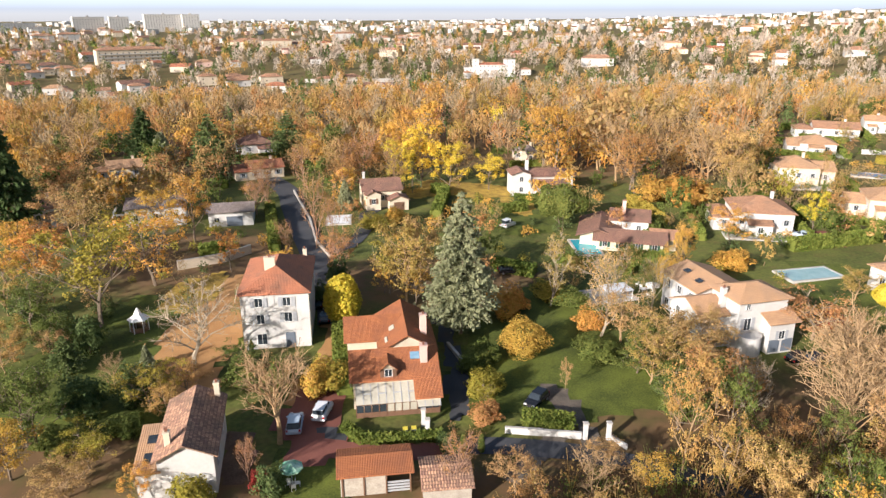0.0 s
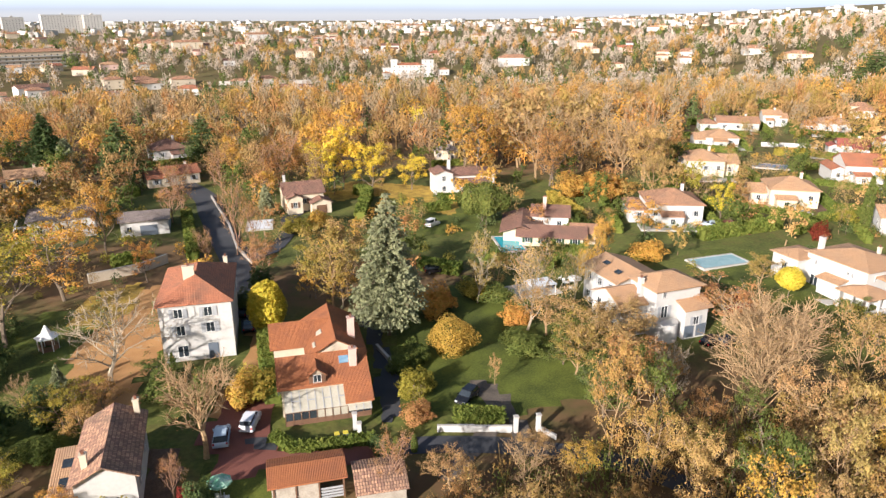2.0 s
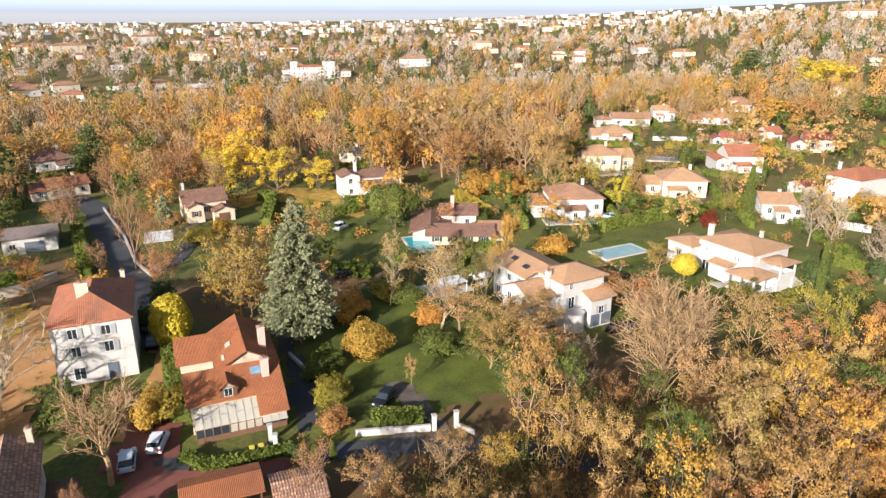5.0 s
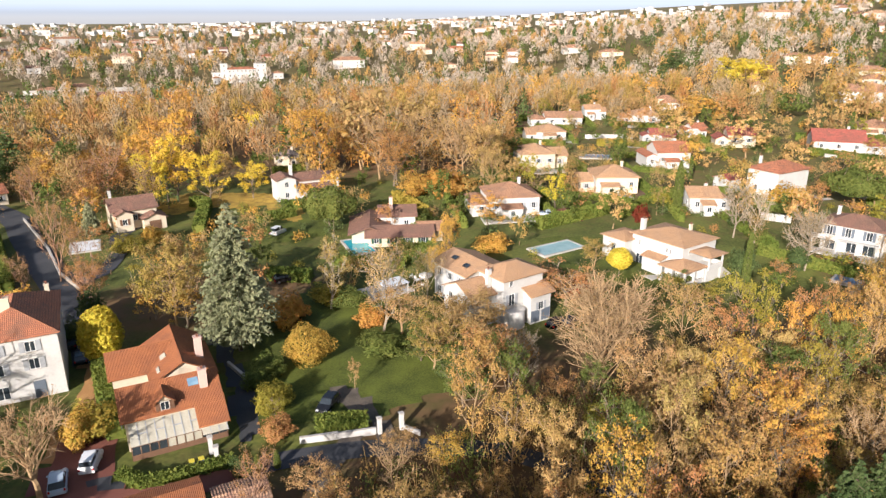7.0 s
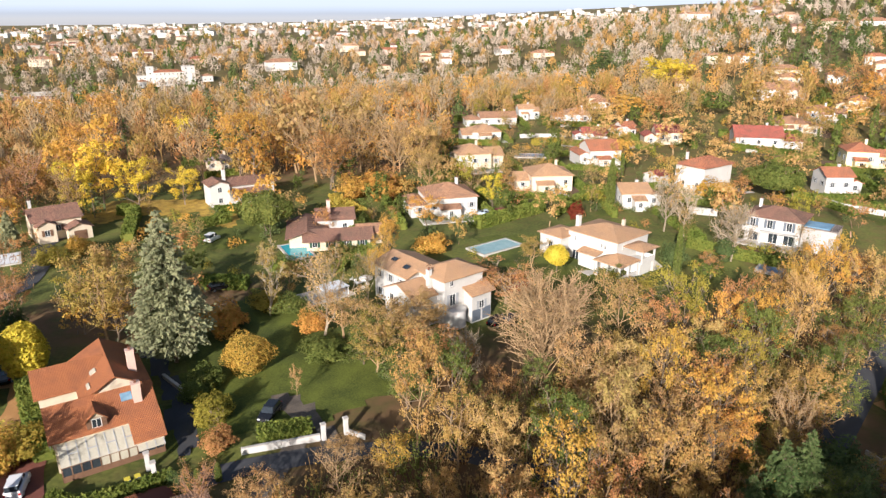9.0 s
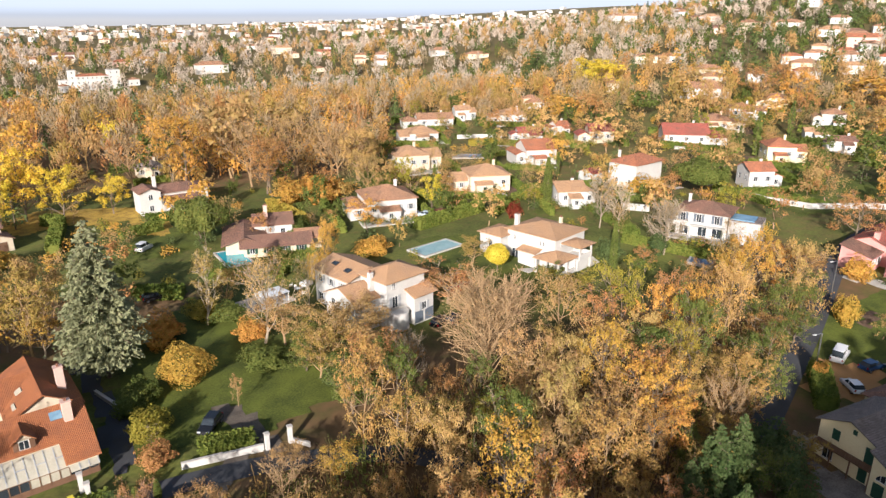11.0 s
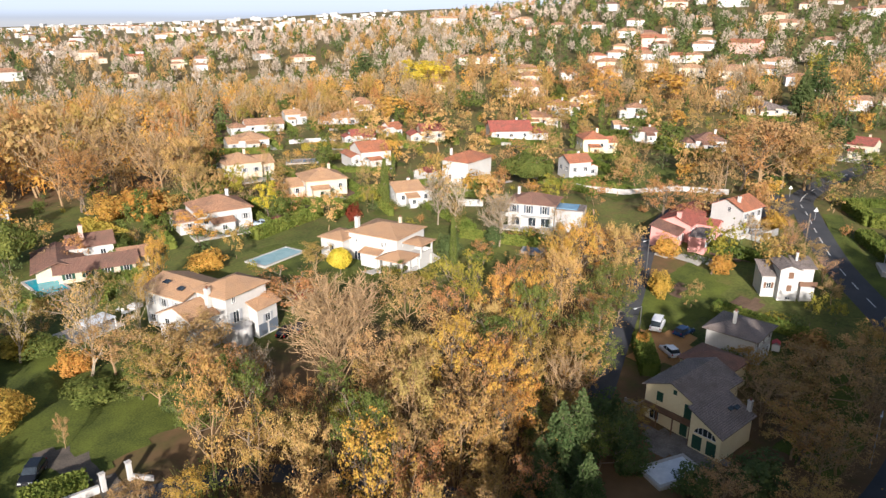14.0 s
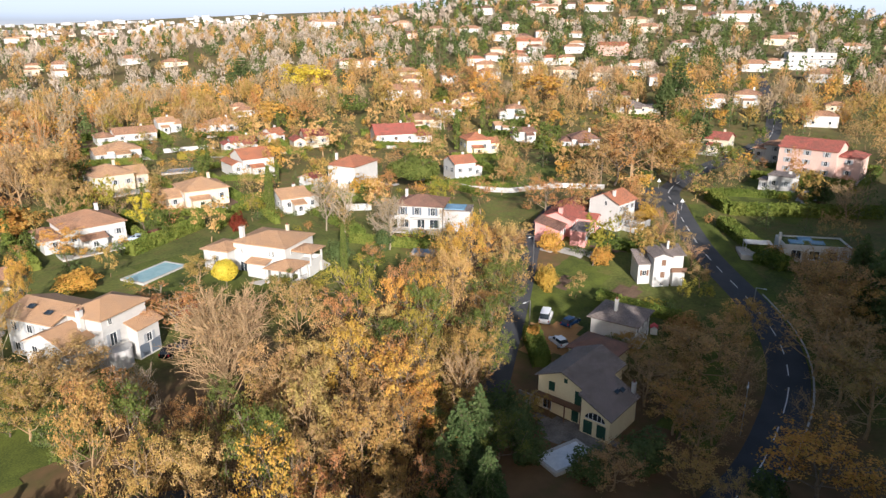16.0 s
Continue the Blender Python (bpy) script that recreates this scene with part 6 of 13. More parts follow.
tree("poplar", 14.9, 105.5, 13.0, 5.3, "garden trees")
tree("birch", 21.4, 94.9, 13.6, 8.8, "garden trees")
tree("pine", 21.6, 148.0, 10.1, 12.0, "garden trees")
tree("blueshrub", -29.5, 162.5, 8.1, 4.9, "garden trees")
tree("fir", -100.9, 209.9, 16.9, 10.9, "garden trees", mass=True)
tree("fir", -76.4, 201.1, 18.3, 15.6, "garden trees", mass=True)
tree("spruce", -92.2, 202.3, 11.3, 9.1, "garden trees", mass=True)
tree("cedar", -62.2, 235.0, 15.1, 12.8, "garden trees", mass=True)
tree("fir", -44.9, 223.1, 9.8, 8.1, "garden trees", mass=True)
tree("fir", -107.3, 149.4, 22.9, 15.8, "garden trees")
tree("yellow", -12.2, 186.8, 17.1, 12.1, "garden trees")
tree("yellow", -4.1, 184.7, 12.7, 10.3, "garden trees")
tree("yellow", 6.9, 183.9, 9.7, 8.2, "garden trees")
tree("gold", -13.8, 244.5, 17.0, 11.4, "garden trees", mass=True)
tree("yellow", 11.7, 254.2, 13.0, 5.2, "garden trees", mass=True)
tree("orange", 24.5, 209.3, 19.2, 10.8, "garden trees")
tree("russet", 31.5, 209.0, 16.6, 10.8, "garden trees", mass=True)
tree("russet", 45.7, 183.2, 14.9, 12.2, "garden trees")
tree("bareredd", -31.0, 134.2, 14.6, 6.1, "garden trees")
tree("bareredd", -29.3, 193.7, 13.6, 10.4, "garden trees")
tree("bareredd", -45.6, 188.3, 11.1, 7.5, "garden trees")
tree("bareredd", -50.4, 164.5, 13.0, 8.9, "garden trees")
tree("bareredd", -36.0, 129.9, 6.9, 4.3, "garden trees")
tree("gold", -80.5, 109.0, 12.3, 9.6, "garden trees")
tree("orange", -74.9, 109.1, 11.8, 10.6, "garden trees")
tree("gold", -56.4, 113.4, 12.2, 12.4, "garden trees")
tree("orange", -58.3, 137.6, 14.9, 8.5, "garden trees")
tree("gold", -62.3, 133.8, 12.2, 9.0, "garden trees")
tree("orange", -44.7, 120.8, 7.9, 4.8, "garden trees")
tree("orange", -126.2, 243.9, 11.7, 9.3, "garden trees", mass=True)
tree("brown", -85.0, 137.2, 12.4, 11.2, "garden trees")
tree("brown", -77.4, 130.0, 11.9, 10.6, "garden trees")
tree("green", -67.1, 93.1, 7.9, 8.4, "garden trees")
tree("green", -49.0, 64.8, 8.6, 7.4, "garden trees")
tree("shrubdark", -54.6, 87.3, 5.3, 4.9, "garden trees")
tree("blueshrub", -43.9, 82.6, 3.8, 2.4, "garden trees")
tree("lime", -39.0, 72.1, 5.8, 6.3, "garden trees")
tree("gold", -48.1, 58.8, 6.6, 5.2, "garden trees")
tree("lime", -40.6, 60.9, 4.8, 5.8, "garden trees")
tree("shrubdark", -46.4, 70.6, 5.3, 5.7, "garden trees")
tree("shrubdark", -41.3, 73.3, 5.5, 4.0, "garden trees")
tree("lime", -44.9, 66.6, 2.9, 1.9, "garden trees")
tree("bareredd", -0.6, 57.8, 7.7, 4.4, "garden trees")
tree("shrubgold", 7.1, 101.8, 4.8, 6.6, "garden trees")
tree("shrubbrown", 3.0, 71.7, 2.3, 4.0, "garden trees")
tree("shrub", 1.8, 84.7, 2.8, 3.4, "garden trees")
tree("shrublime", 2.4, 76.7, 3.7, 3.8, "garden trees")
tree("shrubgold", -16.1, 152.5, 3.5, 5.3, "garden trees")
tree("shrublime", -20.8, 148.0, 3.4, 6.5, "garden trees")
tree("bareredd", -23.4, 118.1, 7.3, 4.9, "garden trees")
tree("brown", 28.5, 84.4, 8.5, 9.3, "garden trees")
tree("olive", 25.4, 81.4, 7.5, 6.5, "garden trees")
tree("russet", 33.6, 76.6, 6.3, 7.2, "garden trees")
tree("green", 26.3, 71.4, 6.8, 6.7, "garden trees")
tree("gold", 40.6, 119.1, 9.8, 4.0, "garden trees")
tree("brown", 34.3, 87.8, 7.0, 8.8, "garden trees")
tree("shrubgold", 51.6, 123.4, 3.4, 7.1, "garden trees")
tree("birch", 30.6, 102.1, 10.0, 5.0, "garden trees")
tree("cypress", 103.9, 133.5, 12.5, 2.3, "garden trees")
tree("lollipop", 69.0, 103.2, 5.6, 4.8, "garden trees")
tree("cypress", 89.1, 92.8, 10.3, 1.4, "garden trees")
tree("brown", 66.4, 160.7, 12.3, 7.5, "garden trees")
tree("gold", 56.2, 137.2, 7.3, 7.8, "garden trees")
tree("yellow", 77.1, 145.3, 8.8, 5.1, "garden trees")
tree("bare", 77.3, 157.6, 7.6, 6.1, "garden trees")
tree("bare", 68.7, 188.9, 16.9, 13.8, "garden trees")
tree("pale", 71.6, 180.0, 15.6, 11.6, "garden trees")
tree("pine", 145.0, 120.5, 9.6, 13.6, "garden trees")
tree("pine", 215.1, 213.1, 10.2, 12.7, "garden trees", mass=True)
tree("orange", 174.1, 214.8, 12.6, 16.3, "garden trees", mass=True)
tree("russet", 182.4, 209.2, 12.5, 11.7, "garden trees", mass=True)
tree("pale", 159.2, 173.4, 12.8, 12.0, "garden trees", mass=True)
tree("barepale", 104.1, 113.7, 12.4, 6.0, "garden trees")
tree("barepale", 105.9, 109.4, 11.6, 5.3, "garden trees")
tree("shrubgold", 131.5, 127.6, 4.9, 9.4, "garden trees")
tree("shrubred", 91.5, 130.1, 3.8, 3.8, "garden trees")
tree("shruborange", 56.6, 168.8, 6.2, 13.8, "garden trees")
tree("shruborange", 49.4, 171.6, 5.5, 9.2, "garden trees")
tree("green", 25.5, 214.4, 15.1, 16.6, "garden trees", mass=True)
tree("russet", 46.0, 179.5, 15.0, 9.6, "garden trees")
tree("brown", 41.5, 208.1, 21.1, 19.9, "garden trees", mass=True)
tree("bare", 59.8, 200.7, 17.6, 14.3, "garden trees")
tree("shrubgold", 36.9, 116.9, 4.4, 3.3, "garden trees")
tree("gold", 37.6, 113.1, 10.6, 3.2, "garden trees")
tree("shrub", 41.6, 144.8, 3.4, 7.9, "garden trees")
tree("shrub", 31.7, 148.4, 2.7, 6.6, "garden trees")
tree("olive", 67.4, 109.4, 5.2, 5.7, "garden trees")
tree("barepale", 105.5, 95.2, 11.7, 8.7, "garden trees")
tree("brown", 31.5, 83.6, 8.2, 11.8, "garden trees")
tree("bare", 48.0, 74.5, 13.0, 12.6, "garden trees")
tree("russet", 53.5, 95.2, 7.2, 11.9, "garden trees")
tree("shrubbrown", 35.9, 79.1, 4.5, 7.4, "garden trees")
tree("cedar", 261.4, 339.6, 22.1, 25.1, "garden trees", mass=True)
tree("yellow", 260.6, 291.2, 11.2, 19.6, "garden trees", mass=True)
tree("bare", 185.5, 198.0, 14.0, 13.7, "garden trees", mass=True)
tree("brown", 224.0, 197.5, 18.6, 15.1, "garden trees", mass=True)
tree("brown", 95.8, 71.8, 13.0, 8.0, "garden trees")
tree("pale", 105.6, 66.4, 12.5, 8.0, "garden trees")
tree("russet", 143.4, 78.3, 10.6, 9.9, "garden trees")
tree("brown", 186.5, 72.7, 19.9, 22.2, "garden trees")
tree("olive", 196.0, 65.6, 13.8, 12.3, "garden trees")
tree("orange", 283.2, 158.5, 14.7, 24.5, "garden trees", mass=True)
tree("cypress", 200.1, 172.7, 10.8, 2.2, "garden trees", mass=True)
tree("cypress", 193.8, 142.0, 13.9, 2.4, "garden trees", mass=True)
tree("cedar", 283.4, 372.8, 18.6, 27.4, "garden trees", mass=True)
tree("yellow", 247.5, 277.7, 13.1, 18.7, "garden trees", mass=True)
tree("fir", 268.0, 79.3, 18.7, 14.1, "garden trees", mass=True)
tree("fir", 272.1, 90.4, 9.8, 12.1, "garden trees", mass=True)
tree("fir", 208.2, 55.1, 8.3, 7.3, "garden trees", mass=True)
tree("cedar", 198.5, 25.7, 7.3, 8.6, "garden trees")
tree("shruborange", 128.1, 55.4, 3.7, 4.4, "garden trees")
tree("shrubgold", 127.3, 67.4, 4.3, 5.1, "garden trees")
tree("shrubgold", 110.4, 58.7, 4.7, 4.0, "garden trees")
tree("shrubgold", 90.8, 50.2, 3.6, 2.3, "garden trees")
tree("shrubgold", 157.5, 57.6, 4.2, 5.2, "garden trees")
tree("olive", 96.4, 35.8, 4.9, 5.8, "garden trees")
tree("brown", 92.8, 28.1, 5.5, 11.0, "garden trees")
tree("brown", 97.5, 24.7, 9.2, 12.3, "garden trees")
tree("olive", 110.9, 22.8, 8.8, 7.3, "garden trees")
tree("russet", 81.6, 22.4, 8.2, 8.3, "garden trees")
tree("brown", 83.2, 18.5, 8.1, 7.5, "garden trees")
tree("orange", 77.4, 5.2, 8.7, 12.5, "garden trees")
tree("fir", 49.2, 37.9, 9.4, 6.0, "garden trees")
tree("fir", 51.5, 33.1, 9.3, 6.0, "garden trees")
tree("fir", 46.2, 33.3, 8.3, 5.1, "garden trees")
tree("brown", 108.8, 10.9, 10.7, 14.1, "garden trees")
tree("brown", 124.6, 10.7, 12.6, 13.5, "garden trees")
tree("bare", 171.0, 78.3, 7.1, 4.8, "garden trees")
tree("shrubgold", 233.0, 56.5, 4.5, 10.2, "garden trees", mass=True)
tree("bare", 183.7, 18.5, 9.3, 9.5, "garden trees")
tree("green", 26.4, 84.6, 6.4, 5.9, "garden trees")
tree("green", 27.9, 79.3, 5.1, 5.6, "garden trees")
tree("shrub", 28.9, 77.0, 3.4, 5.5, "garden trees")
tree("brown", 23.9, 93.0, 7.6, 8.0, "garden trees")
tree("shruborange", 19.7, 96.9, 3.2, 4.6, "garden trees")
tree("shrub", 19.6, 88.1, 2.6, 6.8, "garden trees")
tree("russet", 32.7, 76.3, 7.6, 7.2, "garden trees")
tree("fan", 46.8, 71.1, 14.4, 13.9, "garden trees")
tree("barepale", 35.3, 73.1, 9.2, 4.7, "garden trees")
tree("olive", 19.4, 112.6, 5.9, 4.1, "garden trees")
tree("shrub", 18.2, 105.8, 2.8, 5.9, "garden trees")
tree("shrublime", 15.0, 108.1, 3.3, 5.9, "garden trees")
tree("barepale", 104.6, 94.4, 11.2, 6.2, "garden trees")
tree("shrubgold", 57.1, 101.5, 2.2, 5.2, "garden trees")
tree("shrubred", 57.5, 98.3, 2.7, 5.1, "garden trees")
tree("shrub", 65.7, 90.4, 3.3, 6.1, "garden trees")
tree("lime", 71.3, 84.5, 6.4, 9.0, "garden trees")
tree("green", 71.1, 89.9, 5.5, 6.2, "garden trees")
tree("shrubdark", 92.3, 97.0, 4.9, 4.7, "garden trees")
tree("shrub", 95.1, 91.7, 3.0, 5.8, "garden trees")
tree("russet", 95.1, 90.0, 4.8, 4.6, "garden trees")
tree("shrubdark", 103.6, 95.1, 5.0, 3.7, "garden trees")
tree("shrub", 107.5, 109.7, 2.7, 5.3, "garden trees")
tree("shrubdark", -13.3, 78.2, 3.4, 3.1, "garden trees")
tree("green", -31.6, 83.6, 3.5, 5.1, "garden trees")
tree("shrub", -29.0, 79.1, 3.4, 5.6, "garden trees")
tree("shrubdark", -8.8, 78.3, 4.2, 4.6, "garden trees")
tree("shrublime", -17.7, 78.0, 4.2, 5.4, "garden trees")
tree("shrubgold", -18.9, 76.6, 4.1, 3.8, "garden trees")
tree("shrubred", -21.0, 57.9, 2.4, 1.9, "garden trees")
tree("shrublime", -26.8, 55.1, 2.6, 3.9, "garden trees")
tree("bareredd", -22.7, 59.6, 4.9, 2.6, "garden trees")
tree("shrubdark", -19.6, 57.1, 3.4, 3.2, "garden trees")
tree("green", -59.5, 85.7, 6.4, 6.2, "garden trees")
tree("fir", -54.7, 81.5, 5.8, 5.5, "garden trees")
tree("olive", -62.8, 80.4, 5.8, 6.0, "garden trees")
tree("lime", -37.4, 76.1, 4.8, 4.9, "garden trees")
tree("russet", -35.9, 76.1, 4.8, 4.8, "garden trees")
tree("shrub", -45.4, 63.8, 3.0, 5.0, "garden trees")
tree("brown", -40.5, 56.4, 3.9, 6.3, "garden trees")
tree("gold", -32.2, 54.9, 4.5, 3.3, "garden trees")
tree("shrub", -24.1, 79.3, 3.4, 4.8, "garden trees")
tree("olive", -36.0, 70.9, 4.6, 4.6, "garden trees")
tree("cypress", -29.9, 85.3, 3.5, 0.8, "garden trees")
tree("shrub", 3.2, 86.3, 3.0, 3.8, "garden trees")
tree("shrublime", 3.9, 78.8, 2.8, 3.2, "garden trees")
tree("lime", 3.1, 74.8, 3.3, 3.0, "garden trees")
tree("cypress", 0.2, 65.5, 2.3, 0.9, "garden trees")
tree("cypress", 2.3, 65.6, 2.4, 0.8, "garden trees")
tree("shrubdark", -1.4, 65.4, 2.3, 2.7, "garden trees")
tree("brown", 13.7, 79.3, 4.2, 1.6, "garden trees")
tree("shrubdark", -22.4, 112.6, 5.4, 4.1, "garden trees")
tree("russet", -23.9, 121.1, 8.0, 6.6, "garden trees")
tree("shrubdark", -24.0, 105.1, 4.1, 2.9, "garden trees")
tree("shrubdark", 69.8, 43.3, 4.4, 5.7, "garden trees")
tree("shrubdark", 66.9, 38.8, 5.1, 5.4, "garden trees")
tree("green", 61.0, 38.0, 6.4, 5.9, "garden trees")
tree("shrubdark", 63.5, 35.4, 4.9, 4.5, "garden trees")
tree("olive", 71.7, 39.4, 4.4, 4.0, "garden trees")
tree("shrubdark", 65.8, 28.0, 4.0, 5.2, "garden trees")
tree("brown", 65.6, 25.0, 5.4, 6.6, "garden trees")
tree("shrubdark", 72.7, 23.6, 4.8, 6.2, "garden trees")
tree("bare", 86.7, 29.2, 7.2, 7.9, "garden trees")
tree("brown", 94.7, 28.8, 7.6, 8.4, "garden trees")
tree("olive", 82.5, 23.5, 6.8, 7.6, "garden trees")
tree("bare", 79.2, 19.4, 7.3, 7.3, "garden trees")
tree("shrubdark", 96.4, 36.9, 3.0, 5.8, "garden trees")
tree("shrub", 96.8, 39.1, 3.1, 4.9, "garden trees")
tree("brown", 105.8, 24.5, 7.8, 7.0, "garden trees")
tree("bare", 94.6, 18.7, 8.9, 7.3, "garden trees")
tree("shrubbrown", 109.6, 31.3, 4.2, 6.3, "garden trees")
tree("brown", 117.1, 12.5, 9.7, 10.7, "garden trees")
tree("bare", 101.6, 6.8, 10.2, 10.5, "garden trees")
tree("brown", 94.1, 2.4, 11.0, 11.6, "garden trees")
tree("bare", 86.2, 6.9, 9.2, 7.6, "garden trees")
tree("olive", 123.1, 8.6, 9.8, 8.9, "garden trees")
tree("brown", 129.4, 14.0, 9.4, 9.3, "garden trees")
tree("fir", 126.4, 5.4, 15.5, 12.5, "garden trees")
tree("fir", 141.3, 10.0, 11.9, 7.5, "garden trees")
tree("bare", 132.5, 17.4, 10.7, 7.1, "garden trees")
tree("bareredd", 145.0, 13.9, 6.8, 7.7, "garden trees")
tree("shrubdark", 73.5, 9.9, 4.4, 4.6, "garden trees")
tree("olive", 71.1, 16.8, 6.0, 6.8, "garden trees")
tree("brown", 68.2, 12.2, 5.7, 5.1, "garden trees")
tree("yellow", -16.9, 184.8, 13.5, 9.6, "garden trees")
tree("gold", -16.4, 210.2, 17.7, 10.8, "garden trees")
tree("gold", -23.5, 210.3, 15.1, 9.0, "garden trees", mass=True)
tree("bareredd", -35.4, 195.2, 11.7, 8.5, "garden trees")
tree("bareredd", -27.1, 132.4, 11.5, 4.8, "garden trees")
tree("bareredd", -51.1, 159.4, 8.5, 7.3, "garden trees")
tree("fir", -66.7, 236.9, 11.9, 8.4, "garden trees", mass=True)
tree("fir", -72.4, 210.4, 15.2, 9.5, "garden trees", mass=True)
tree("fir", -104.2, 209.8, 15.1, 8.0, "garden trees", mass=True)
tree("bare", -18.9, 181.7, 12.6, 7.9, "garden trees")
tree("orange", -28.8, 202.5, 10.4, 8.8, "garden trees")
tree("bare", 13.9, 209.6, 15.0, 10.8, "garden trees")
tree("orange", 27.9, 201.5, 20.2, 12.2, "garden trees")
tree("brown", 41.9, 208.6, 22.4, 16.3, "garden trees", mass=True)
tree("bare", 44.0, 193.8, 19.4, 13.6, "garden trees")
tree("brown", 62.5, 207.7, 18.9, 14.8, "garden trees", mass=True)
tree("bare", 70.3, 199.8, 14.9, 12.7, "garden trees", mass=True)
tree("brown", 73.6, 186.1, 15.5, 13.7, "garden trees")
tree("pale", 76.7, 186.0, 12.5, 10.3, "garden trees")
tree("russet", 183.0, 77.1, 16.8, 15.3, "garden trees")
tree("brown", 192.5, 70.1, 16.2, 15.7, "garden trees")
tree("gold", 197.0, 64.4, 11.4, 10.6, "garden trees")
tree("brown", 177.2, 79.6, 13.5, 10.0, "garden trees")
tree("russet", 286.3, 301.3, 12.0, 7.0, "garden trees", mass=True)
tree("russet", 302.4, 287.5, 11.7, 9.1, "garden trees", mass=True)
tree("cedar", 318.2, 279.1, 18.2, 23.0, "garden trees", mass=True)
tree("cedar", 329.7, 268.9, 17.6, 21.3, "garden trees", mass=True)
tree("cedar", 312.9, 288.0, 14.2, 17.8, "garden trees", mass=True)
tree("cedar", 351.0, 270.6, 16.2, 16.7, "garden trees", mass=True)
tree("pine", 298.8, 214.6, 9.4, 11.1, "garden trees", mass=True)
tree("bare", 291.2, 153.5, 11.6, 12.2, "garden trees", mass=True)
tree("fir", 255.5, 134.2, 12.1, 8.3, "garden trees", mass=True)
tree("brown", 244.0, 135.2, 10.4, 11.8, "garden trees", mass=True)
tree("bare", 254.4, 127.6, 12.3, 9.1, "garden trees", mass=True)
tree("pale", 233.0, 164.3, 10.4, 12.5, "garden trees", mass=True)
tree("cypress", 228.0, 153.9, 12.2, 2.1, "garden trees", mass=True)
tree("green", 195.9, 106.7, 13.1, 11.0, "garden trees", mass=True)
tree("green", 192.8, 99.6, 6.9, 5.9, "garden trees", mass=True)
tree("lime", 369.3, 126.1, 14.5, 8.5, "garden trees", mass=True)
tree("fir", 269.7, 89.8, 15.7, 14.4, "garden trees", mass=True)
tree("fir", 266.5, 93.6, 12.8, 10.7, "garden trees", mass=True)
tree("fir", 276.2, 86.3, 14.2, 12.2, "garden trees", mass=True)
tree("fir", 233.1, 66.4, 9.3, 12.3, "garden trees", mass=True)
tree("cedar", 420.7, 184.8, 17.5, 21.1, "garden trees", mass=True)
tree("cedar", 437.2, 176.7, 17.3, 21.7, "garden trees", mass=True)
tree("cedar", 436.2, 163.0, 18.2, 23.3, "garden trees", mass=True)
tree("cedar", 444.5, 151.7, 15.9, 21.6, "garden trees", mass=True)
tree("cedar", 417.0, 127.2, 16.0, 21.9, "garden trees", mass=True)
tree("cedar", 404.9, 112.6, 19.4, 21.1, "garden trees", mass=True)
tree("cedar", 335.7, 95.8, 15.4, 17.6, "garden trees", mass=True)
tree("bare", 421.2, 192.0, 13.1, 15.5, "garden trees", mass=True)
tree("green", 481.2, 140.0, 8.9, 10.9, "garden trees", mass=True)
tree("orange", 373.6, 185.4, 7.6, 12.6, "garden trees", mass=True)
tree("pale", 147.0, 191.1, 12.9, 8.2, "garden trees", mass=True)
tree("fir", 54.5, 39.0, 11.5, 7.0, "woodland trees")
tree("fir", 48.8, 37.1, 9.0, 6.0, "woodland trees")
tree("fir", 59.3, 39.7, 11.2, 5.9, "woodland trees")
tree("olive", 72.5, 49.4, 10.3, 7.6, "woodland trees")
tree("bare", 65.8, 47.4, 9.8, 6.4, "woodland trees")
tree("russet", 53.2, 46.6, 9.2, 4.3, "woodland trees")
tree("orange", 56.7, 47.1, 8.6, 6.0, "woodland trees")
tree("fir", -101.2, 210.0, 20.0, 14.5, "garden trees")
tree("blueshrub", -89.8, 196.6, 14.6, 9.9, "garden trees")
tree("cedar", -75.3, 196.9, 20.0, 17.0, "garden trees")
tree("cedar", -58.9, 223.2, 16.5, 16.0, "garden trees")
tree("fir", -45.3, 223.2, 12.3, 8.6, "garden trees")
tree("fir", -101.9, 141.0, 31.4, 16.0, "garden trees")
tree("orange", -118.8, 231.4, 15.2, 10.9, "garden trees")
tree("bare", -117.4, 201.9, 18.9, 17.5, "garden trees")
tree("fir", 248.7, 75.9, 12.9, 9.8, "garden trees")
tree("fir", 244.2, 71.3, 11.5, 8.5, "garden trees")
tree("green", 204.7, 53.4, 11.4, 8.8, "garden trees")
tree("brown", 195.1, 64.9, 16.7, 13.7, "garden trees")
tree("russet", 208.4, 49.2, 6.8, 6.3, "garden trees")
tree("green", 189.4, 58.2, 8.0, 6.6, "garden trees")
tree("cedar", 304.5, 103.1, 23.2, 21.5, "garden trees")
tree("fir", 296.1, 104.8, 19.8, 10.5, "garden trees")
tree("russet", 262.3, 194.0, 17.6, 20.5, "garden trees")
tree("gold", 265.5, 178.5, 15.9, 13.4, "garden trees")
tree("cedar", 262.1, 353.1, 22.7, 27.2, "garden trees")
tree("yellow", 257.8, 297.4, 13.5, 19.7, "garden trees")
tree("gold", -48.1, 58.9, 6.2, 5.5, "garden trees")
tree("lime", -40.3, 59.2, 4.2, 4.6, "garden trees")
tree("green", -50.0, 64.8, 8.0, 6.6, "garden trees")
tree("shrubdark", -70.6, 98.7, 4.2, 5.6, "garden trees")
tree("shrubdark", -62.6, 93.8, 3.6, 5.0, "garden trees")
tree("lime", -39.2, 74.2, 4.6, 5.2, "garden trees")
tree("brown", -58.2, 84.7, 5.0, 5.0, "garden trees")
tree("olive", -64.3, 84.6, 6.0, 6.0, "garden trees")
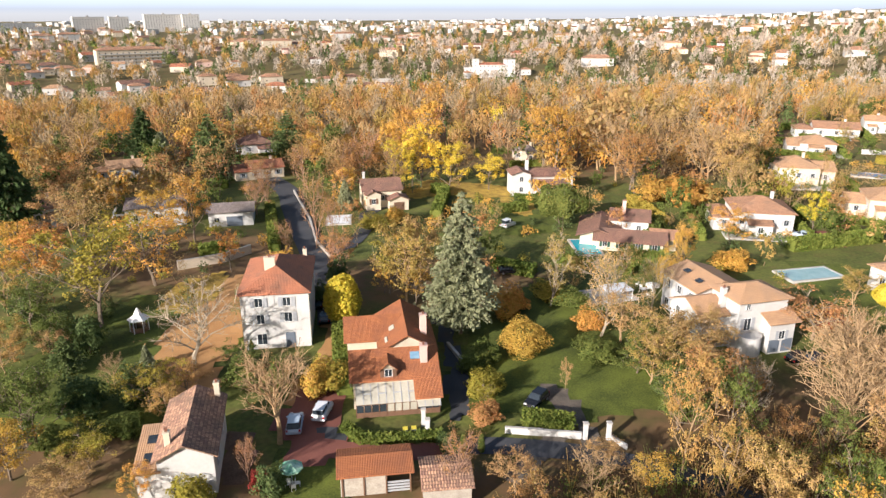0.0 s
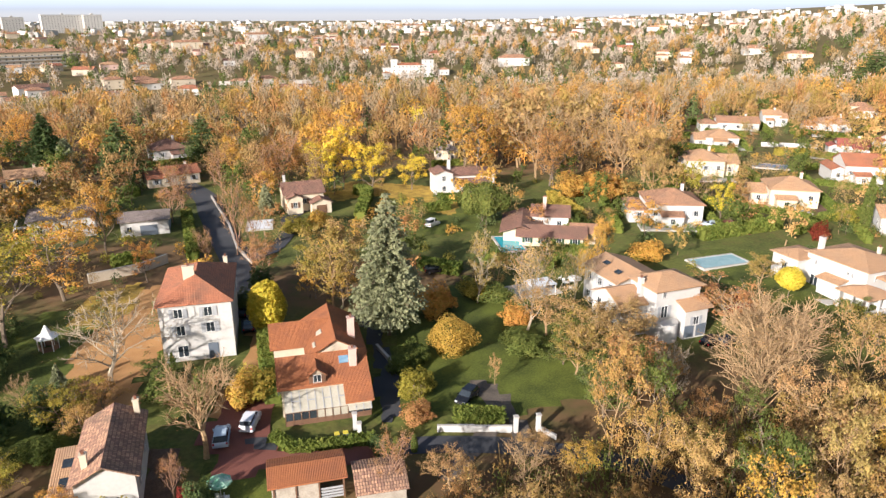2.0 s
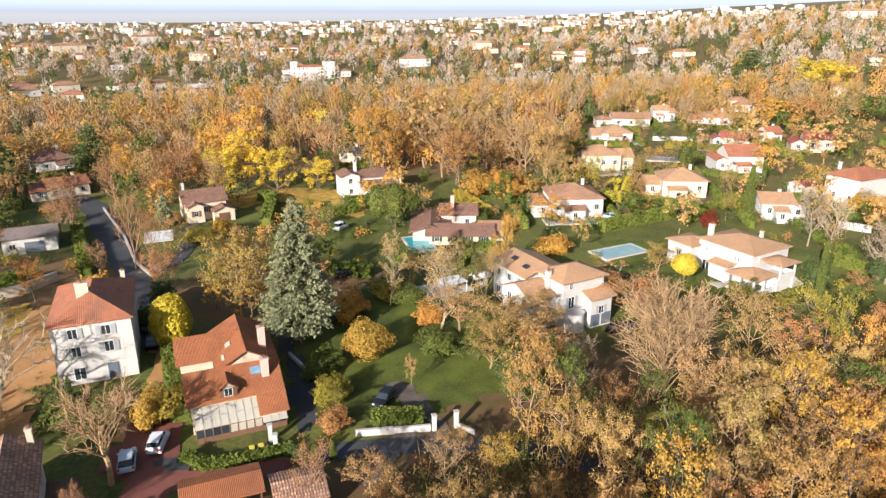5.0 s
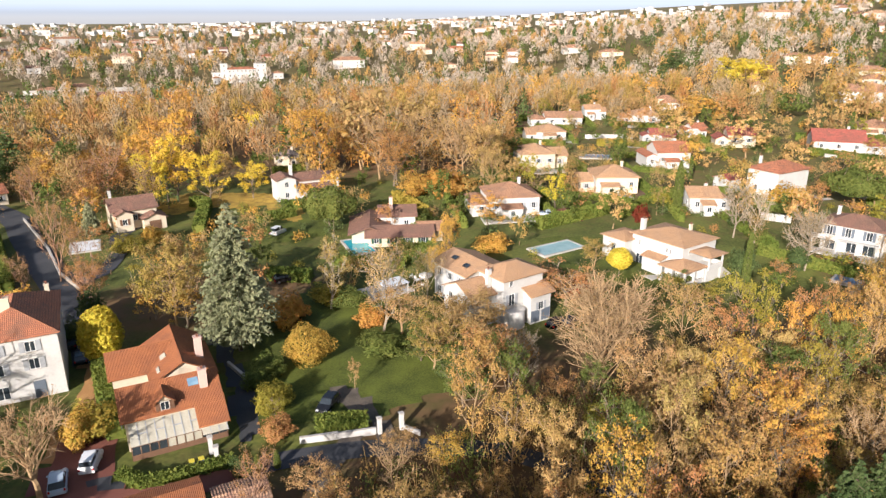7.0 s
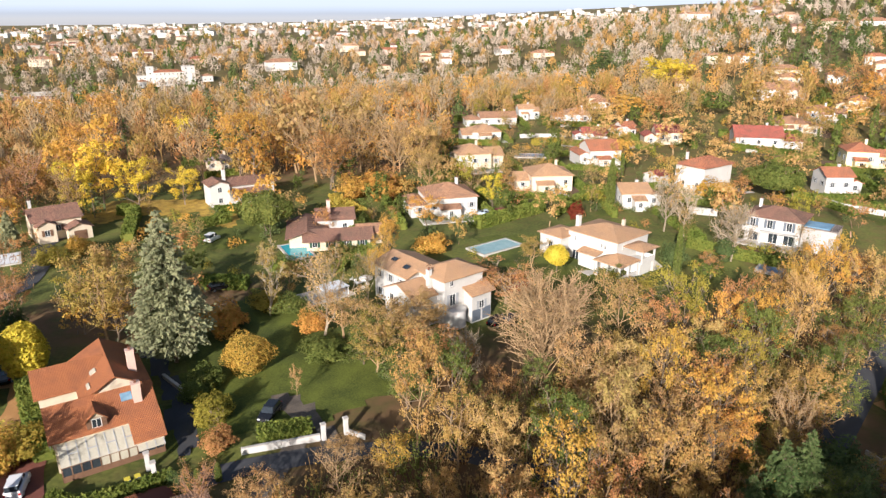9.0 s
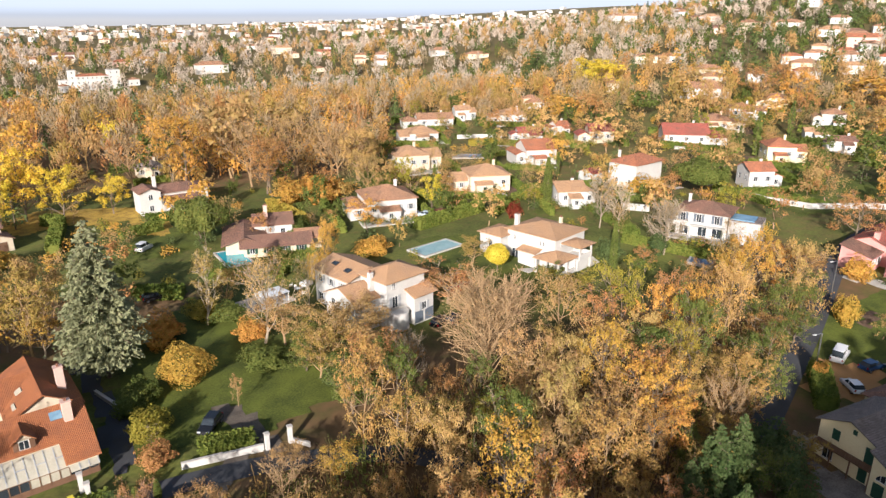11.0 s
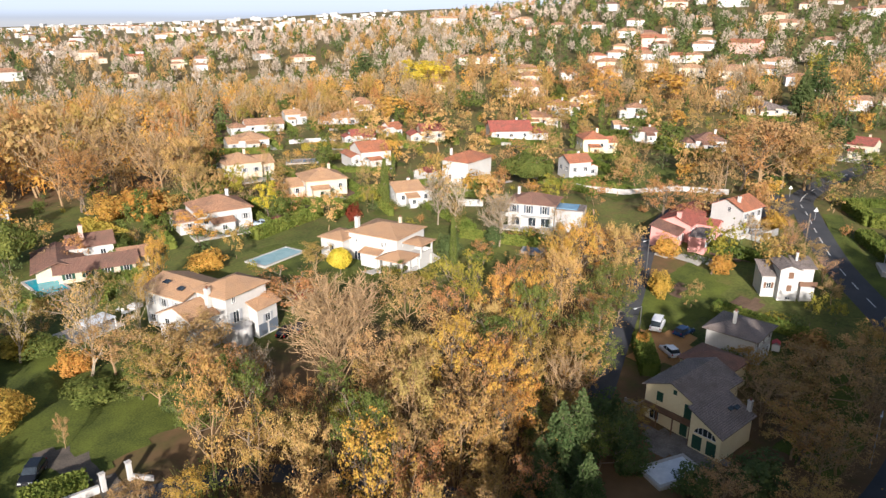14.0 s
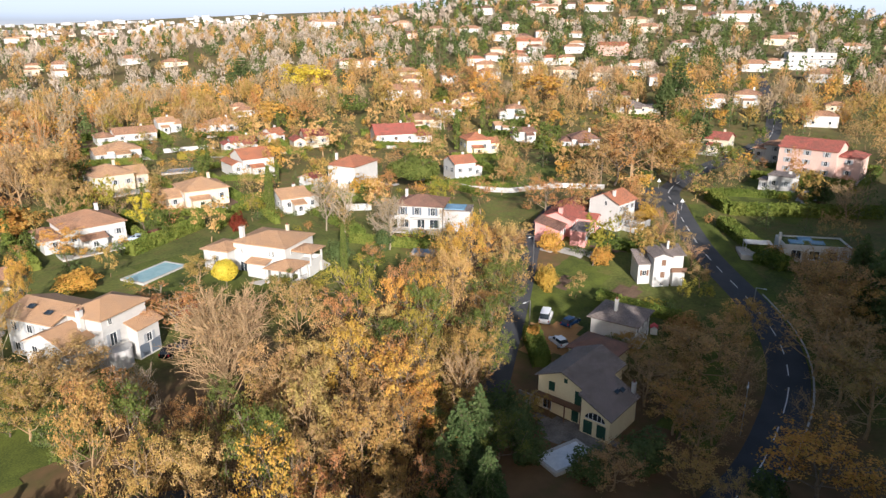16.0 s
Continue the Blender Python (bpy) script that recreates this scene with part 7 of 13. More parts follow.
tree("shrub", -47.1, 71.9, 3.4, 4.4, "garden trees")
tree("shrubdark", -58.6, 100.1, 3.0, 3.6, "garden trees")
tree("bare", -45.9, 77.3, 4.6, 3.6, "garden trees")
tree("gold", -86.9, 123.2, 9.0, 7.5, "garden trees")
tree("russet", -80.0, 120.3, 9.0, 8.5, "garden trees")
tree("olive", -75.1, 99.8, 8.0, 7.0, "garden trees")
tree("shrub", -39.2, 67.3, 2.6, 4.2, "garden trees")
tree("shrublime", -28.3, 56.8, 2.6, 3.4, "garden trees")
tree("brown", -41.4, 56.9, 4.0, 5.0, "garden trees")
tree("green", 24.3, 84.1, 4.6, 5.2, "garden trees")
tree("shrub", 27.7, 75.3, 3.0, 4.6, "garden trees")
tree("shrubdark", 27.1, 78.3, 2.6, 4.0, "garden trees")
tree("shruborange", 8.5, 104.7, 2.4, 5.0, "garden trees")
tree("lime", 28.4, 90.1, 5.4, 5.6, "garden trees")
tree("shrub", 1.2, 83.1, 2.6, 3.2, "garden trees")
tree("shrublime", 2.7, 78.4, 2.2, 3.0, "garden trees")
tree("russet", 34.2, 81.4, 5.2, 6.0, "garden trees")
tree("brown", 147.3, 57.3, 5.5, 6.0, "garden trees")
tree("bareredd", 149.6, 50.4, 6.0, 6.0, "garden trees")
tree("brown", 143.5, 44.5, 5.0, 5.5, "garden trees")
tree("bareredd", 137.6, 39.7, 4.6, 5.0, "garden trees")
tree("brown", 160.7, 58.6, 6.0, 6.5, "garden trees")
tree("bare", 164.0, 64.1, 6.5, 6.0, "garden trees")
tree("bareredd", 144.1, 49.9, 5.0, 5.0, "garden trees")
tree("brown", 129.6, 35.3, 4.5, 5.0, "garden trees")
tree("brown", 142.1, 19.3, 5.0, 6.0, "garden trees")
tree("olive", 133.9, 14.8, 6.0, 6.5, "garden trees")
tree("brown", 122.3, 10.1, 6.0, 7.0, "garden trees")
tree("bareredd", 131.1, 9.8, 5.5, 6.0, "garden trees")
tree("brown", 114.0, 10.3, 5.5, 6.5, "garden trees")
tree("fir", 135.9, 6.6, 11.0, 8.0, "garden trees")
tree("brown", 116.1, 5.3, 6.5, 7.5, "garden trees")
tree("brown", 104.7, 6.6, 6.0, 7.0, "garden trees")
tree("olive", 102.9, 2.9, 6.5, 7.0, "garden trees")
hedge([(-68.0, 185.8), (-78.5, 205.9)], 1.5, 1.6, "green", "tall clipped garden hedge beside a house")
hedge([(-78.9, 222.1), (-62.8, 231.0)], 1.2, 1.5, "green", "tall clipped garden hedge beside a house")
hedge([(-78.9, 222.1), (-89.2, 240.7)], 1.0, 1.6, "green", "tall clipped garden hedge beside a house")
hedge([(-108.5, 185.0), (-96.3, 191.4)], 1.5, 1.5, "green", "tall clipped garden hedge beside a house")
hedge([(-108.5, 185.0), (-119.4, 205.7)], 1.4, 1.5, "green", "tall clipped garden hedge beside a house")
hedge([(-114.8, 151.5), (-98.2, 169.3)], 1.5, 1.6, "green", "tall clipped garden hedge beside a house")
hedge([(-100.8, 138.4), (-114.8, 151.5)], 1.3, 1.9, "green", "tall clipped garden hedge beside a house")
hedge([(11.3, 234.1), (25.5, 236.4)], 1.2, 1.7, "green", "tall clipped garden hedge beside a house")
hedge([(14.5, 213.3), (24.5, 214.8)], 1.6, 1.6, "green", "tall clipped garden hedge beside a house")
hedge([(51.1, 139.5), (55.1, 164.2)], 1.4, 1.7, "green", "tall clipped garden hedge beside a house")
hedge([(77.3, 160.6), (73.3, 135.9)], 1.2, 1.6, "green", "tall clipped garden hedge beside a house")
hedge([(107.7, 147.1), (124.5, 141.0)], 1.2, 2.2, "green", "tall clipped garden hedge beside a house")
hedge([(100.2, 126.6), (107.7, 147.1)], 1.2, 1.7, "green", "tall clipped garden hedge beside a house")
hedge([(115.3, 169.8), (121.7, 191.8)], 1.0, 1.5, "green", "tall clipped garden hedge beside a house")
hedge([(121.7, 191.8), (145.0, 185.0)], 1.1, 1.6, "green", "tall clipped garden hedge beside a house")
hedge([(108.0, 200.9), (103.7, 177.8)], 1.1, 2.0, "green", "tall clipped garden hedge beside a house")
hedge([(87.0, 204.8), (108.0, 200.9)], 1.5, 1.4, "green", "tall clipped garden hedge beside a house")
hedge([(112.4, 166.6), (105.1, 144.1)], 1.2, 2.1, "green", "tall clipped garden hedge beside a house")
hedge([(85.3, 150.5), (92.6, 173.0)], 1.1, 1.9, "green", "tall clipped garden hedge beside a house")
hedge([(108.2, 243.6), (127.7, 238.5)], 1.4, 2.2, "green", "tall clipped garden hedge beside a house")
hedge([(127.7, 238.5), (122.2, 217.1)], 1.4, 1.5, "green", "tall clipped garden hedge beside a house")
hedge([(124.1, 271.3), (150.0, 263.1)], 1.4, 2.1, "green", "tall clipped garden hedge beside a house")
hedge([(150.0, 263.1), (143.3, 241.6)], 1.4, 1.5, "green", "tall clipped garden hedge beside a house")
hedge([(151.0, 273.6), (165.4, 269.3)], 1.6, 1.9, "green", "tall clipped garden hedge beside a house")
hedge([(145.2, 254.2), (151.0, 273.6)], 1.4, 2.0, "green", "tall clipped garden hedge beside a house")
hedge([(150.8, 236.1), (160.8, 258.2)], 1.2, 1.8, "green", "tall clipped garden hedge beside a house")
hedge([(160.8, 258.2), (179.4, 249.8)], 1.5, 2.2, "green", "tall clipped garden hedge beside a house")
hedge([(159.6, 219.8), (175.0, 217.5)], 1.2, 2.2, "green", "tall clipped garden hedge beside a house")
hedge([(156.9, 201.4), (159.6, 219.8)], 1.4, 1.8, "green", "tall clipped garden hedge beside a house")
hedge([(181.6, 195.1), (171.1, 176.5)], 1.5, 2.0, "green", "tall clipped garden hedge beside a house")
hedge([(155.1, 185.6), (165.6, 204.2)], 1.4, 1.4, "green", "tall clipped garden hedge beside a house")
hedge([(212.3, 170.9), (196.3, 149.8)], 1.2, 2.2, "green", "tall clipped garden hedge beside a house")
hedge([(191.5, 186.5), (212.3, 170.9)], 1.2, 2.2, "green", "tall clipped garden hedge beside a house")
hedge([(182.2, 129.9), (192.1, 122.2)], 1.5, 1.7, "green", "tall clipped garden hedge beside a house")
hedge([(211.3, 138.2), (196.4, 118.9)], 1.3, 2.1, "green", "tall clipped garden hedge beside a house")
hedge([(179.0, 122.8), (170.2, 105.2)], 1.2, 2.2, "green", "tall clipped garden hedge beside a house")
hedge([(152.0, 114.2), (164.8, 107.9)], 1.2, 2.1, "green", "tall clipped garden hedge beside a house")
hedge([(264.6, 153.4), (248.2, 140.6)], 1.1, 2.2, "green", "tall clipped garden hedge beside a house")
hedge([(236.2, 156.1), (244.6, 145.3)], 1.5, 2.1, "green", "tall clipped garden hedge beside a house")
hedge([(209.6, 111.4), (218.3, 100.3)], 1.4, 2.1, "green", "tall clipped garden hedge beside a house")
hedge([(209.6, 111.4), (225.3, 123.6)], 1.4, 1.7, "green", "tall clipped garden hedge beside a house")
hedge([(214.8, 47.5), (213.6, 28.0)], 1.4, 2.2, "green", "tall clipped garden hedge beside a house")
hedge([(213.6, 28.0), (195.5, 29.1)], 1.1, 2.1, "green", "tall clipped garden hedge beside a house")
hedge([(245.4, 44.2), (243.5, 17.8)], 1.0, 1.8, "green", "tall clipped garden hedge beside a house")
hedge([(243.5, 17.8), (219.5, 19.6)], 1.4, 1.5, "green", "tall clipped garden hedge beside a house")
hedge([(228.9, 183.6), (245.8, 201.8)], 1.2, 1.6, "green", "tall clipped garden hedge beside a house")
hedge([(235.7, 176.9), (219.4, 158.2)], 1.3, 1.6, "green", "tall clipped garden hedge beside a house")
hedge([(199.7, 175.4), (215.9, 194.1)], 1.3, 1.7, "green", "tall clipped garden hedge beside a house")
hedge([(265.5, 204.6), (280.3, 191.2)], 1.2, 1.9, "green", "tall clipped garden hedge beside a house")
hedge([(251.2, 189.0), (261.5, 179.6)], 1.2, 1.5, "green", "tall clipped garden hedge beside a house")
hedge([(222.2, 144.6), (234.5, 132.1)], 1.4, 1.7, "green", "tall clipped garden hedge beside a house")
hedge([(208.7, 131.2), (222.2, 144.6)], 1.0, 1.5, "green", "tall clipped garden hedge beside a house")
hedge([(243.3, 144.4), (230.5, 130.9)], 1.5, 1.9, "green", "tall clipped garden hedge beside a house")
hedge([(215.3, 145.4), (225.9, 135.3)], 1.3, 1.6, "green", "tall clipped garden hedge beside a house")
hedge([(276.4, 120.7), (285.8, 105.5)], 1.4, 1.6, "green", "tall clipped garden hedge beside a house")
hedge([(276.4, 120.7), (298.0, 133.9)], 1.3, 1.7, "green", "tall clipped garden hedge beside a house")
hedge([(78.3, 162.2), (84.2, 141.6)], 1.8, 2.2, "green", "tall clipped garden hedge")
hedge([(87.5, 138.8), (67.0, 133.3)], 2.4, 2.4, "green", "broad sunlit garden hedge")
hedge([(99.7, 142.0), (112.0, 145.6)], 1.4, 1.8, "green", "clipped green garden hedge")
hedge([(89.1, 134.2), (100.4, 141.7)], 1.4, 1.8, "green", "clipped green garden hedge")
hedge([(159.2, 200.5), (156.5, 180.1)], 1.4, 1.6, "green", "low clipped garden hedge line")
hedge([(127.4, 210.9), (137.4, 206.0)], 2.2, 2.2, "lime", "broad sunlit garden hedge")
hedge([(32.2, 123.7), (38.8, 122.8)], 3.4, 3.0, "green", "tall dense garden hedge")
hedge([(-8.3, 181.6), (-5.1, 178.5), (-6.6, 155.7)], 2.4, 2.4, "green", "tall clipped hedge in an arc")
hedge([(6.6, 160.4), (15.4, 163.4)], 2.2, 2.0, "green", "clipped green garden hedge")
hedge([(5.7, 122.9), (13.3, 119.2)], 2.4, 2.0, "green", "dark clipped garden hedge line")
hedge([(-19.1, 94.5), (-17.3, 85.6), (-15.1, 76.7)], 1.8, 2.0, "green", "tall clipped hedge along a gravel path")
hedge([(-13.9, 69.2), (-11.6, 66.8), (-7.7, 67.0), (-2.4, 67.9)], 1.2, 0.9, "green", "low clipped hedge round the veranda")
hedge([(7.6, 71.3), (13.4, 70.7)], 2.4, 1.5, "green", "clipped hedge behind a low white wall")
hedge([(-49.2, 164.5), (-39.3, 132.3)], 2.0, 2.0, "green", "clipped green garden hedge")
hedge([(-32.8, 90.1), (-30.6, 94.3)], 1.2, 1.0, "green", "clipped green garden hedge")
hedge([(-54.1, 129.7), (-49.5, 131.8)], 3, 2.0, "green", "clipped green garden hedge")
hedge([(185.2, 50.9), (175.2, 42.9), (182.0, 29.9), (192.0, 11.7)], 2.6, 2.6, "green", "tall clipped hedge above the road")
hedge([(190.0, 50.8), (198.0, 33.2)], 1.8, 1.6, "green", "low clipped garden hedge line")
hedge([(165.0, 41.3), (154.2, 32.0), (145.9, 23.3)], 3.0, 2.2, "green", "hedge beside the modern house")
hedge([(136.8, 62.3), (138.6, 51.6)], 2.2, 1.8, "green", "clipped green garden hedge")
hedge([(92.6, 51.7), (86.1, 46.0)], 2.6, 2.4, "green", "dark hedge beside the lane")
hedge([(21.8, 170.1), (13.3, 171.6)], 2.2, 1.8, "green", "clipped green garden hedge")
hedge([(43.0, 171.0), (46.1, 150.3)], 2.4, 1.8, "lime", "sunlit yellow-green garden hedge")
hedge([(40.9, 162.9), (43.2, 147.9)], 2.4, 1.6, "lime", "sunlit yellow-green garden hedge")
hedge([(79.1, 201.4), (76.6, 170.8)], 2.4, 1.8, "green", "clipped green garden hedge")
hedge([(175.4, 147.5), (193.2, 149.0)], 2, 1.5, "green", "clipped green garden hedge")
hedge([(154.2, 122.7), (151.6, 102.7)], 2, 1.2, "green", "clipped green garden hedge")
hedge([(160.7, 105.9), (161.0, 96.0)], 1.5, 1.4, "green", "clipped green garden hedge")
hedge([(111.2, 124.8), (106.1, 104.3)], 1.6, 1.8, "green", "clipped green garden hedge")
tree("shrub", 166.4, 146.2, 1.3, 1.8, "garden trees", mass=True)
tree("shrubbrown", 157.9, 137.0, 2.7, 2.7, "garden trees", mass=True)
tree("gold", 134.6, 167.5, 8.9, 5.8, "garden trees", mass=True)
tree("cypress", 166.9, 141.4, 8.1, 1.4, "garden trees", mass=True)
tree("bare", 228.6, 215.2, 5.1, 3.2, "garden trees", mass=True)
tree("shrub", 156.6, 243.2, 2.1, 2.5, "garden trees", mass=True)
tree("shrubbrown", 188.0, 195.5, 2.2, 3.0, "garden trees", mass=True)
tree("green", 124.3, 210.2, 8.0, 5.9, "garden trees", mass=True)
tree("bare", 211.1, 184.3, 7.4, 5.4, "garden trees", mass=True)
tree("fir", 216.9, 230.4, 9.2, 5.6, "garden trees", mass=True)
tree("shrubgold", 206.9, 199.3, 2.8, 3.1, "garden trees", mass=True)
tree("pale", 139.0, 178.2, 7.1, 5.0, "garden trees", mass=True)
tree("shrub", 92.6, 145.9, 1.9, 2.3, "garden trees", mass=True)
tree("shrub", 111.3, 212.4, 1.7, 2.2, "garden trees", mass=True)
tree("pale", 218.3, 190.8, 10.0, 7.4, "garden trees", mass=True)
tree("shrublime", 116.5, 157.3, 1.6, 2.1, "garden trees", mass=True)
tree("bare", 81.1, 158.9, 8.7, 5.7, "garden trees", mass=True)
tree("shrublime", 160.8, 224.8, 2.5, 3.1, "garden trees", mass=True)
tree("shrublime", 159.3, 232.0, 1.6, 2.0, "garden trees", mass=True)
tree("pale", 196.4, 250.2, 7.7, 5.0, "garden trees", mass=True)
tree("pale", 155.9, 150.6, 9.0, 7.0, "garden trees", mass=True)
tree("shrublime", 142.1, 189.5, 1.4, 1.9, "garden trees", mass=True)
tree("cypress", 86.2, 160.8, 7.6, 1.3, "garden trees", mass=True)
tree("bare", 196.2, 259.3, 9.0, 5.4, "garden trees", mass=True)
tree("pale", 113.2, 119.7, 9.7, 6.7, "garden trees", mass=True)
tree("shrubgold", 209.1, 208.6, 2.7, 2.9, "garden trees", mass=True)
tree("shrublime", 151.2, 173.9, 2.7, 3.2, "garden trees", mass=True)
tree("shrubdark", 158.7, 168.1, 2.0, 2.9, "garden trees", mass=True)
tree("bare", 188.0, 226.0, 5.3, 3.2, "garden trees", mass=True)
tree("bare", 100.7, 171.1, 9.4, 6.6, "garden trees", mass=True)
tree("bare", 104.8, 107.5, 6.5, 5.1, "garden trees", mass=True)
tree("shrubgold", 112.6, 126.4, 1.6, 1.8, "garden trees", mass=True)
tree("green", 112.4, 173.8, 9.5, 6.3, "garden trees", mass=True)
tree("shrubbrown", 155.2, 160.4, 2.4, 3.0, "garden trees", mass=True)
tree("shrubdark", 135.8, 119.4, 1.4, 1.8, "garden trees", mass=True)
tree("cypress", 180.1, 216.3, 9.9, 1.7, "garden trees", mass=True)
tree("shrublime", 200.4, 210.6, 1.6, 1.8, "garden trees", mass=True)
tree("shrub", 124.6, 244.0, 2.1, 2.8, "garden trees", mass=True)
tree("bareredd", 79.8, 137.8, 7.8, 6.2, "garden trees", mass=True)
tree("bare", 141.9, 151.1, 5.5, 3.8, "garden trees", mass=True)
tree("bare", 188.5, 206.5, 7.0, 4.3, "garden trees", mass=True)
tree("shrubdark", 127.8, 203.4, 2.8, 4.1, "garden trees", mass=True)
tree("shrubdark", 146.6, 247.2, 1.4, 1.7, "garden trees", mass=True)
tree("shrublime", 126.0, 231.2, 2.8, 3.1, "garden trees", mass=True)
tree("shrublime", 136.2, 206.7, 1.5, 1.9, "garden trees", mass=True)
tree("bare", 149.7, 151.2, 6.6, 4.1, "garden trees", mass=True)
tree("shrublime", 114.6, 215.4, 1.4, 1.9, "garden trees", mass=True)
tree("shrub", 91.0, 177.4, 1.4, 2.0, "garden trees", mass=True)
tree("shrubdark", 83.9, 166.9, 1.3, 1.4, "garden trees", mass=True)
tree("bare", 105.3, 143.6, 7.8, 5.2, "garden trees", mass=True)
tree("bare", 109.1, 114.0, 5.3, 3.3, "garden trees", mass=True)
tree("cypress", 176.5, 256.2, 8.1, 1.4, "garden trees", mass=True)
tree("olive", 96.8, 174.7, 5.1, 3.6, "garden trees", mass=True)
tree("shrubdark", 209.5, 203.4, 2.4, 2.5, "garden trees", mass=True)
tree("green", 171.3, 175.2, 5.6, 3.7, "garden trees", mass=True)
tree("shrublime", 146.2, 198.2, 2.3, 2.4, "garden trees", mass=True)
tree("shrubbrown", 173.0, 169.7, 1.3, 1.9, "garden trees", mass=True)
tree("shrubdark", 151.6, 245.8, 1.6, 2.3, "garden trees", mass=True)
tree("shrublime", 142.1, 216.5, 2.7, 3.8, "garden trees", mass=True)
tree("shrubbrown", 212.3, 236.5, 2.0, 2.1, "garden trees", mass=True)
tree("shrubbrown", 183.1, 177.0, 2.0, 2.7, "garden trees", mass=True)
tree("brown", 172.8, 268.7, 7.4, 5.1, "garden trees", mass=True)
tree("shrubgold", 130.4, 240.4, 1.3, 1.8, "garden trees", mass=True)
tree("shrub", 167.6, 182.4, 2.2, 3.1, "garden trees", mass=True)
tree("shrublime", 154.7, 223.3, 1.4, 1.5, "garden trees", mass=True)
tree("olive", 217.3, 240.7, 8.4, 6.5, "garden trees", mass=True)
tree("bare", 133.5, 222.1, 6.2, 4.9, "garden trees", mass=True)
tree("shrub", 149.8, 184.6, 1.9, 2.7, "garden trees", mass=True)
tree("cypress", 125.6, 156.9, 7.3, 1.2, "garden trees", mass=True)
tree("shrublime", 221.6, 241.7, 1.7, 1.9, "garden trees", mass=True)
tree("shrublime", 148.1, 233.1, 2.6, 2.9, "garden trees", mass=True)
tree("shrublime", 123.4, 237.0, 2.0, 2.4, "garden trees", mass=True)
tree("cypress", 118.6, 180.8, 7.3, 1.2, "garden trees", mass=True)
tree("shrub", 110.9, 152.0, 2.3, 2.5, "garden trees", mass=True)
tree("shrubdark", 138.2, 234.0, 1.9, 1.9, "garden trees", mass=True)
tree("shrublime", 139.7, 122.0, 1.6, 2.0, "garden trees", mass=True)
tree("cypress", 182.8, 258.9, 7.9, 1.3, "garden trees", mass=True)
tree("shrub", 86.7, 151.7, 2.3, 2.8, "garden trees", mass=True)
tree("pale", 159.8, 272.4, 9.8, 7.1, "garden trees", mass=True)
tree("shrubdark", 134.1, 115.9, 1.7, 2.0, "garden trees", mass=True)
tree("shrublime", 171.6, 227.7, 2.9, 3.6, "garden trees", mass=True)
tree("olive", 144.2, 293.9, 5.7, 3.4, "garden trees", mass=True)
tree("shrubgold", 131.4, 186.6, 2.9, 3.9, "garden trees", mass=True)
tree("olive", 135.1, 272.4, 8.8, 5.6, "garden trees", mass=True)
tree("shrub", 206.7, 187.8, 1.8, 2.1, "garden trees", mass=True)
tree("shrubbrown", 187.8, 179.1, 3.0, 3.4, "garden trees", mass=True)
tree("shrublime", 128.4, 136.4, 3.0, 3.8, "garden trees", mass=True)
tree("shrubbrown", 185.5, 262.3, 1.5, 1.6, "garden trees", mass=True)
tree("shrublime", 133.1, 130.2, 2.9, 4.2, "garden trees", mass=True)
tree("shrubdark", 152.6, 288.4, 2.1, 2.5, "garden trees", mass=True)
tree("bareredd", 215.7, 188.0, 5.1, 3.2, "garden trees", mass=True)
tree("brown", 179.7, 182.8, 9.7, 7.1, "garden trees", mass=True)
tree("shrubdark", 177.0, 204.7, 2.6, 3.1, "garden trees", mass=True)
tree("bare", 224.0, 209.0, 5.1, 3.9, "garden trees", mass=True)
tree("shrub", 113.7, 197.0, 2.0, 3.0, "garden trees", mass=True)
tree("green", 155.2, 130.9, 6.0, 3.7, "garden trees", mass=True)
tree("shrubdark", 85.8, 123.9, 1.6, 2.0, "garden trees", mass=True)
tree("shrubdark", 109.7, 208.3, 2.4, 3.3, "garden trees", mass=True)
tree("shrub", 151.0, 200.4, 1.3, 1.9, "garden trees", mass=True)
tree("shrubdark", 150.8, 169.2, 2.2, 3.2, "garden trees", mass=True)
tree("shrubgold", 118.3, 127.6, 1.9, 2.3, "garden trees", mass=True)
tree("pale", 135.7, 163.8, 5.1, 3.4, "garden trees", mass=True)
tree("shrubdark", 148.6, 240.6, 2.0, 2.5, "garden trees", mass=True)
tree("shrubbrown", 196.5, 228.9, 1.7, 2.3, "garden trees", mass=True)
tree("pale", 219.7, 203.3, 6.5, 4.5, "garden trees", mass=True)
tree("bare", 219.9, 234.8, 9.9, 6.6, "garden trees", mass=True)
tree("shrub", 160.5, 278.0, 1.4, 1.5, "garden trees", mass=True)
tree("olive", 189.2, 239.4, 9.1, 5.7, "garden trees", mass=True)
tree("shrubdark", 99.9, 133.0, 1.9, 2.3, "garden trees", mass=True)
tree("shrublime", 89.7, 158.8, 2.0, 2.6, "garden trees", mass=True)
tree("fir", 112.4, 180.6, 9.6, 7.3, "garden trees", mass=True)
tree("olive", 172.6, 203.9, 7.8, 4.7, "garden trees", mass=True)
tree("bare", 139.2, 272.6, 8.4, 6.1, "garden trees", mass=True)
tree("shrubgold", 108.0, 215.4, 2.3, 2.6, "garden trees", mass=True)
tree("fir", 79.5, 148.2, 6.5, 4.6, "garden trees", mass=True)
tree("shrubdark", 193.9, 239.6, 1.8, 2.1, "garden trees", mass=True)
tree("brown", 171.7, 262.6, 7.6, 5.9, "garden trees", mass=True)
tree("shrublime", 150.7, 132.3, 3.0, 3.9, "garden trees", mass=True)
tree("shrub", 115.3, 161.8, 2.9, 3.4, "garden trees", mass=True)
tree("shrubdark", 108.9, 219.4, 2.2, 3.0, "garden trees", mass=True)
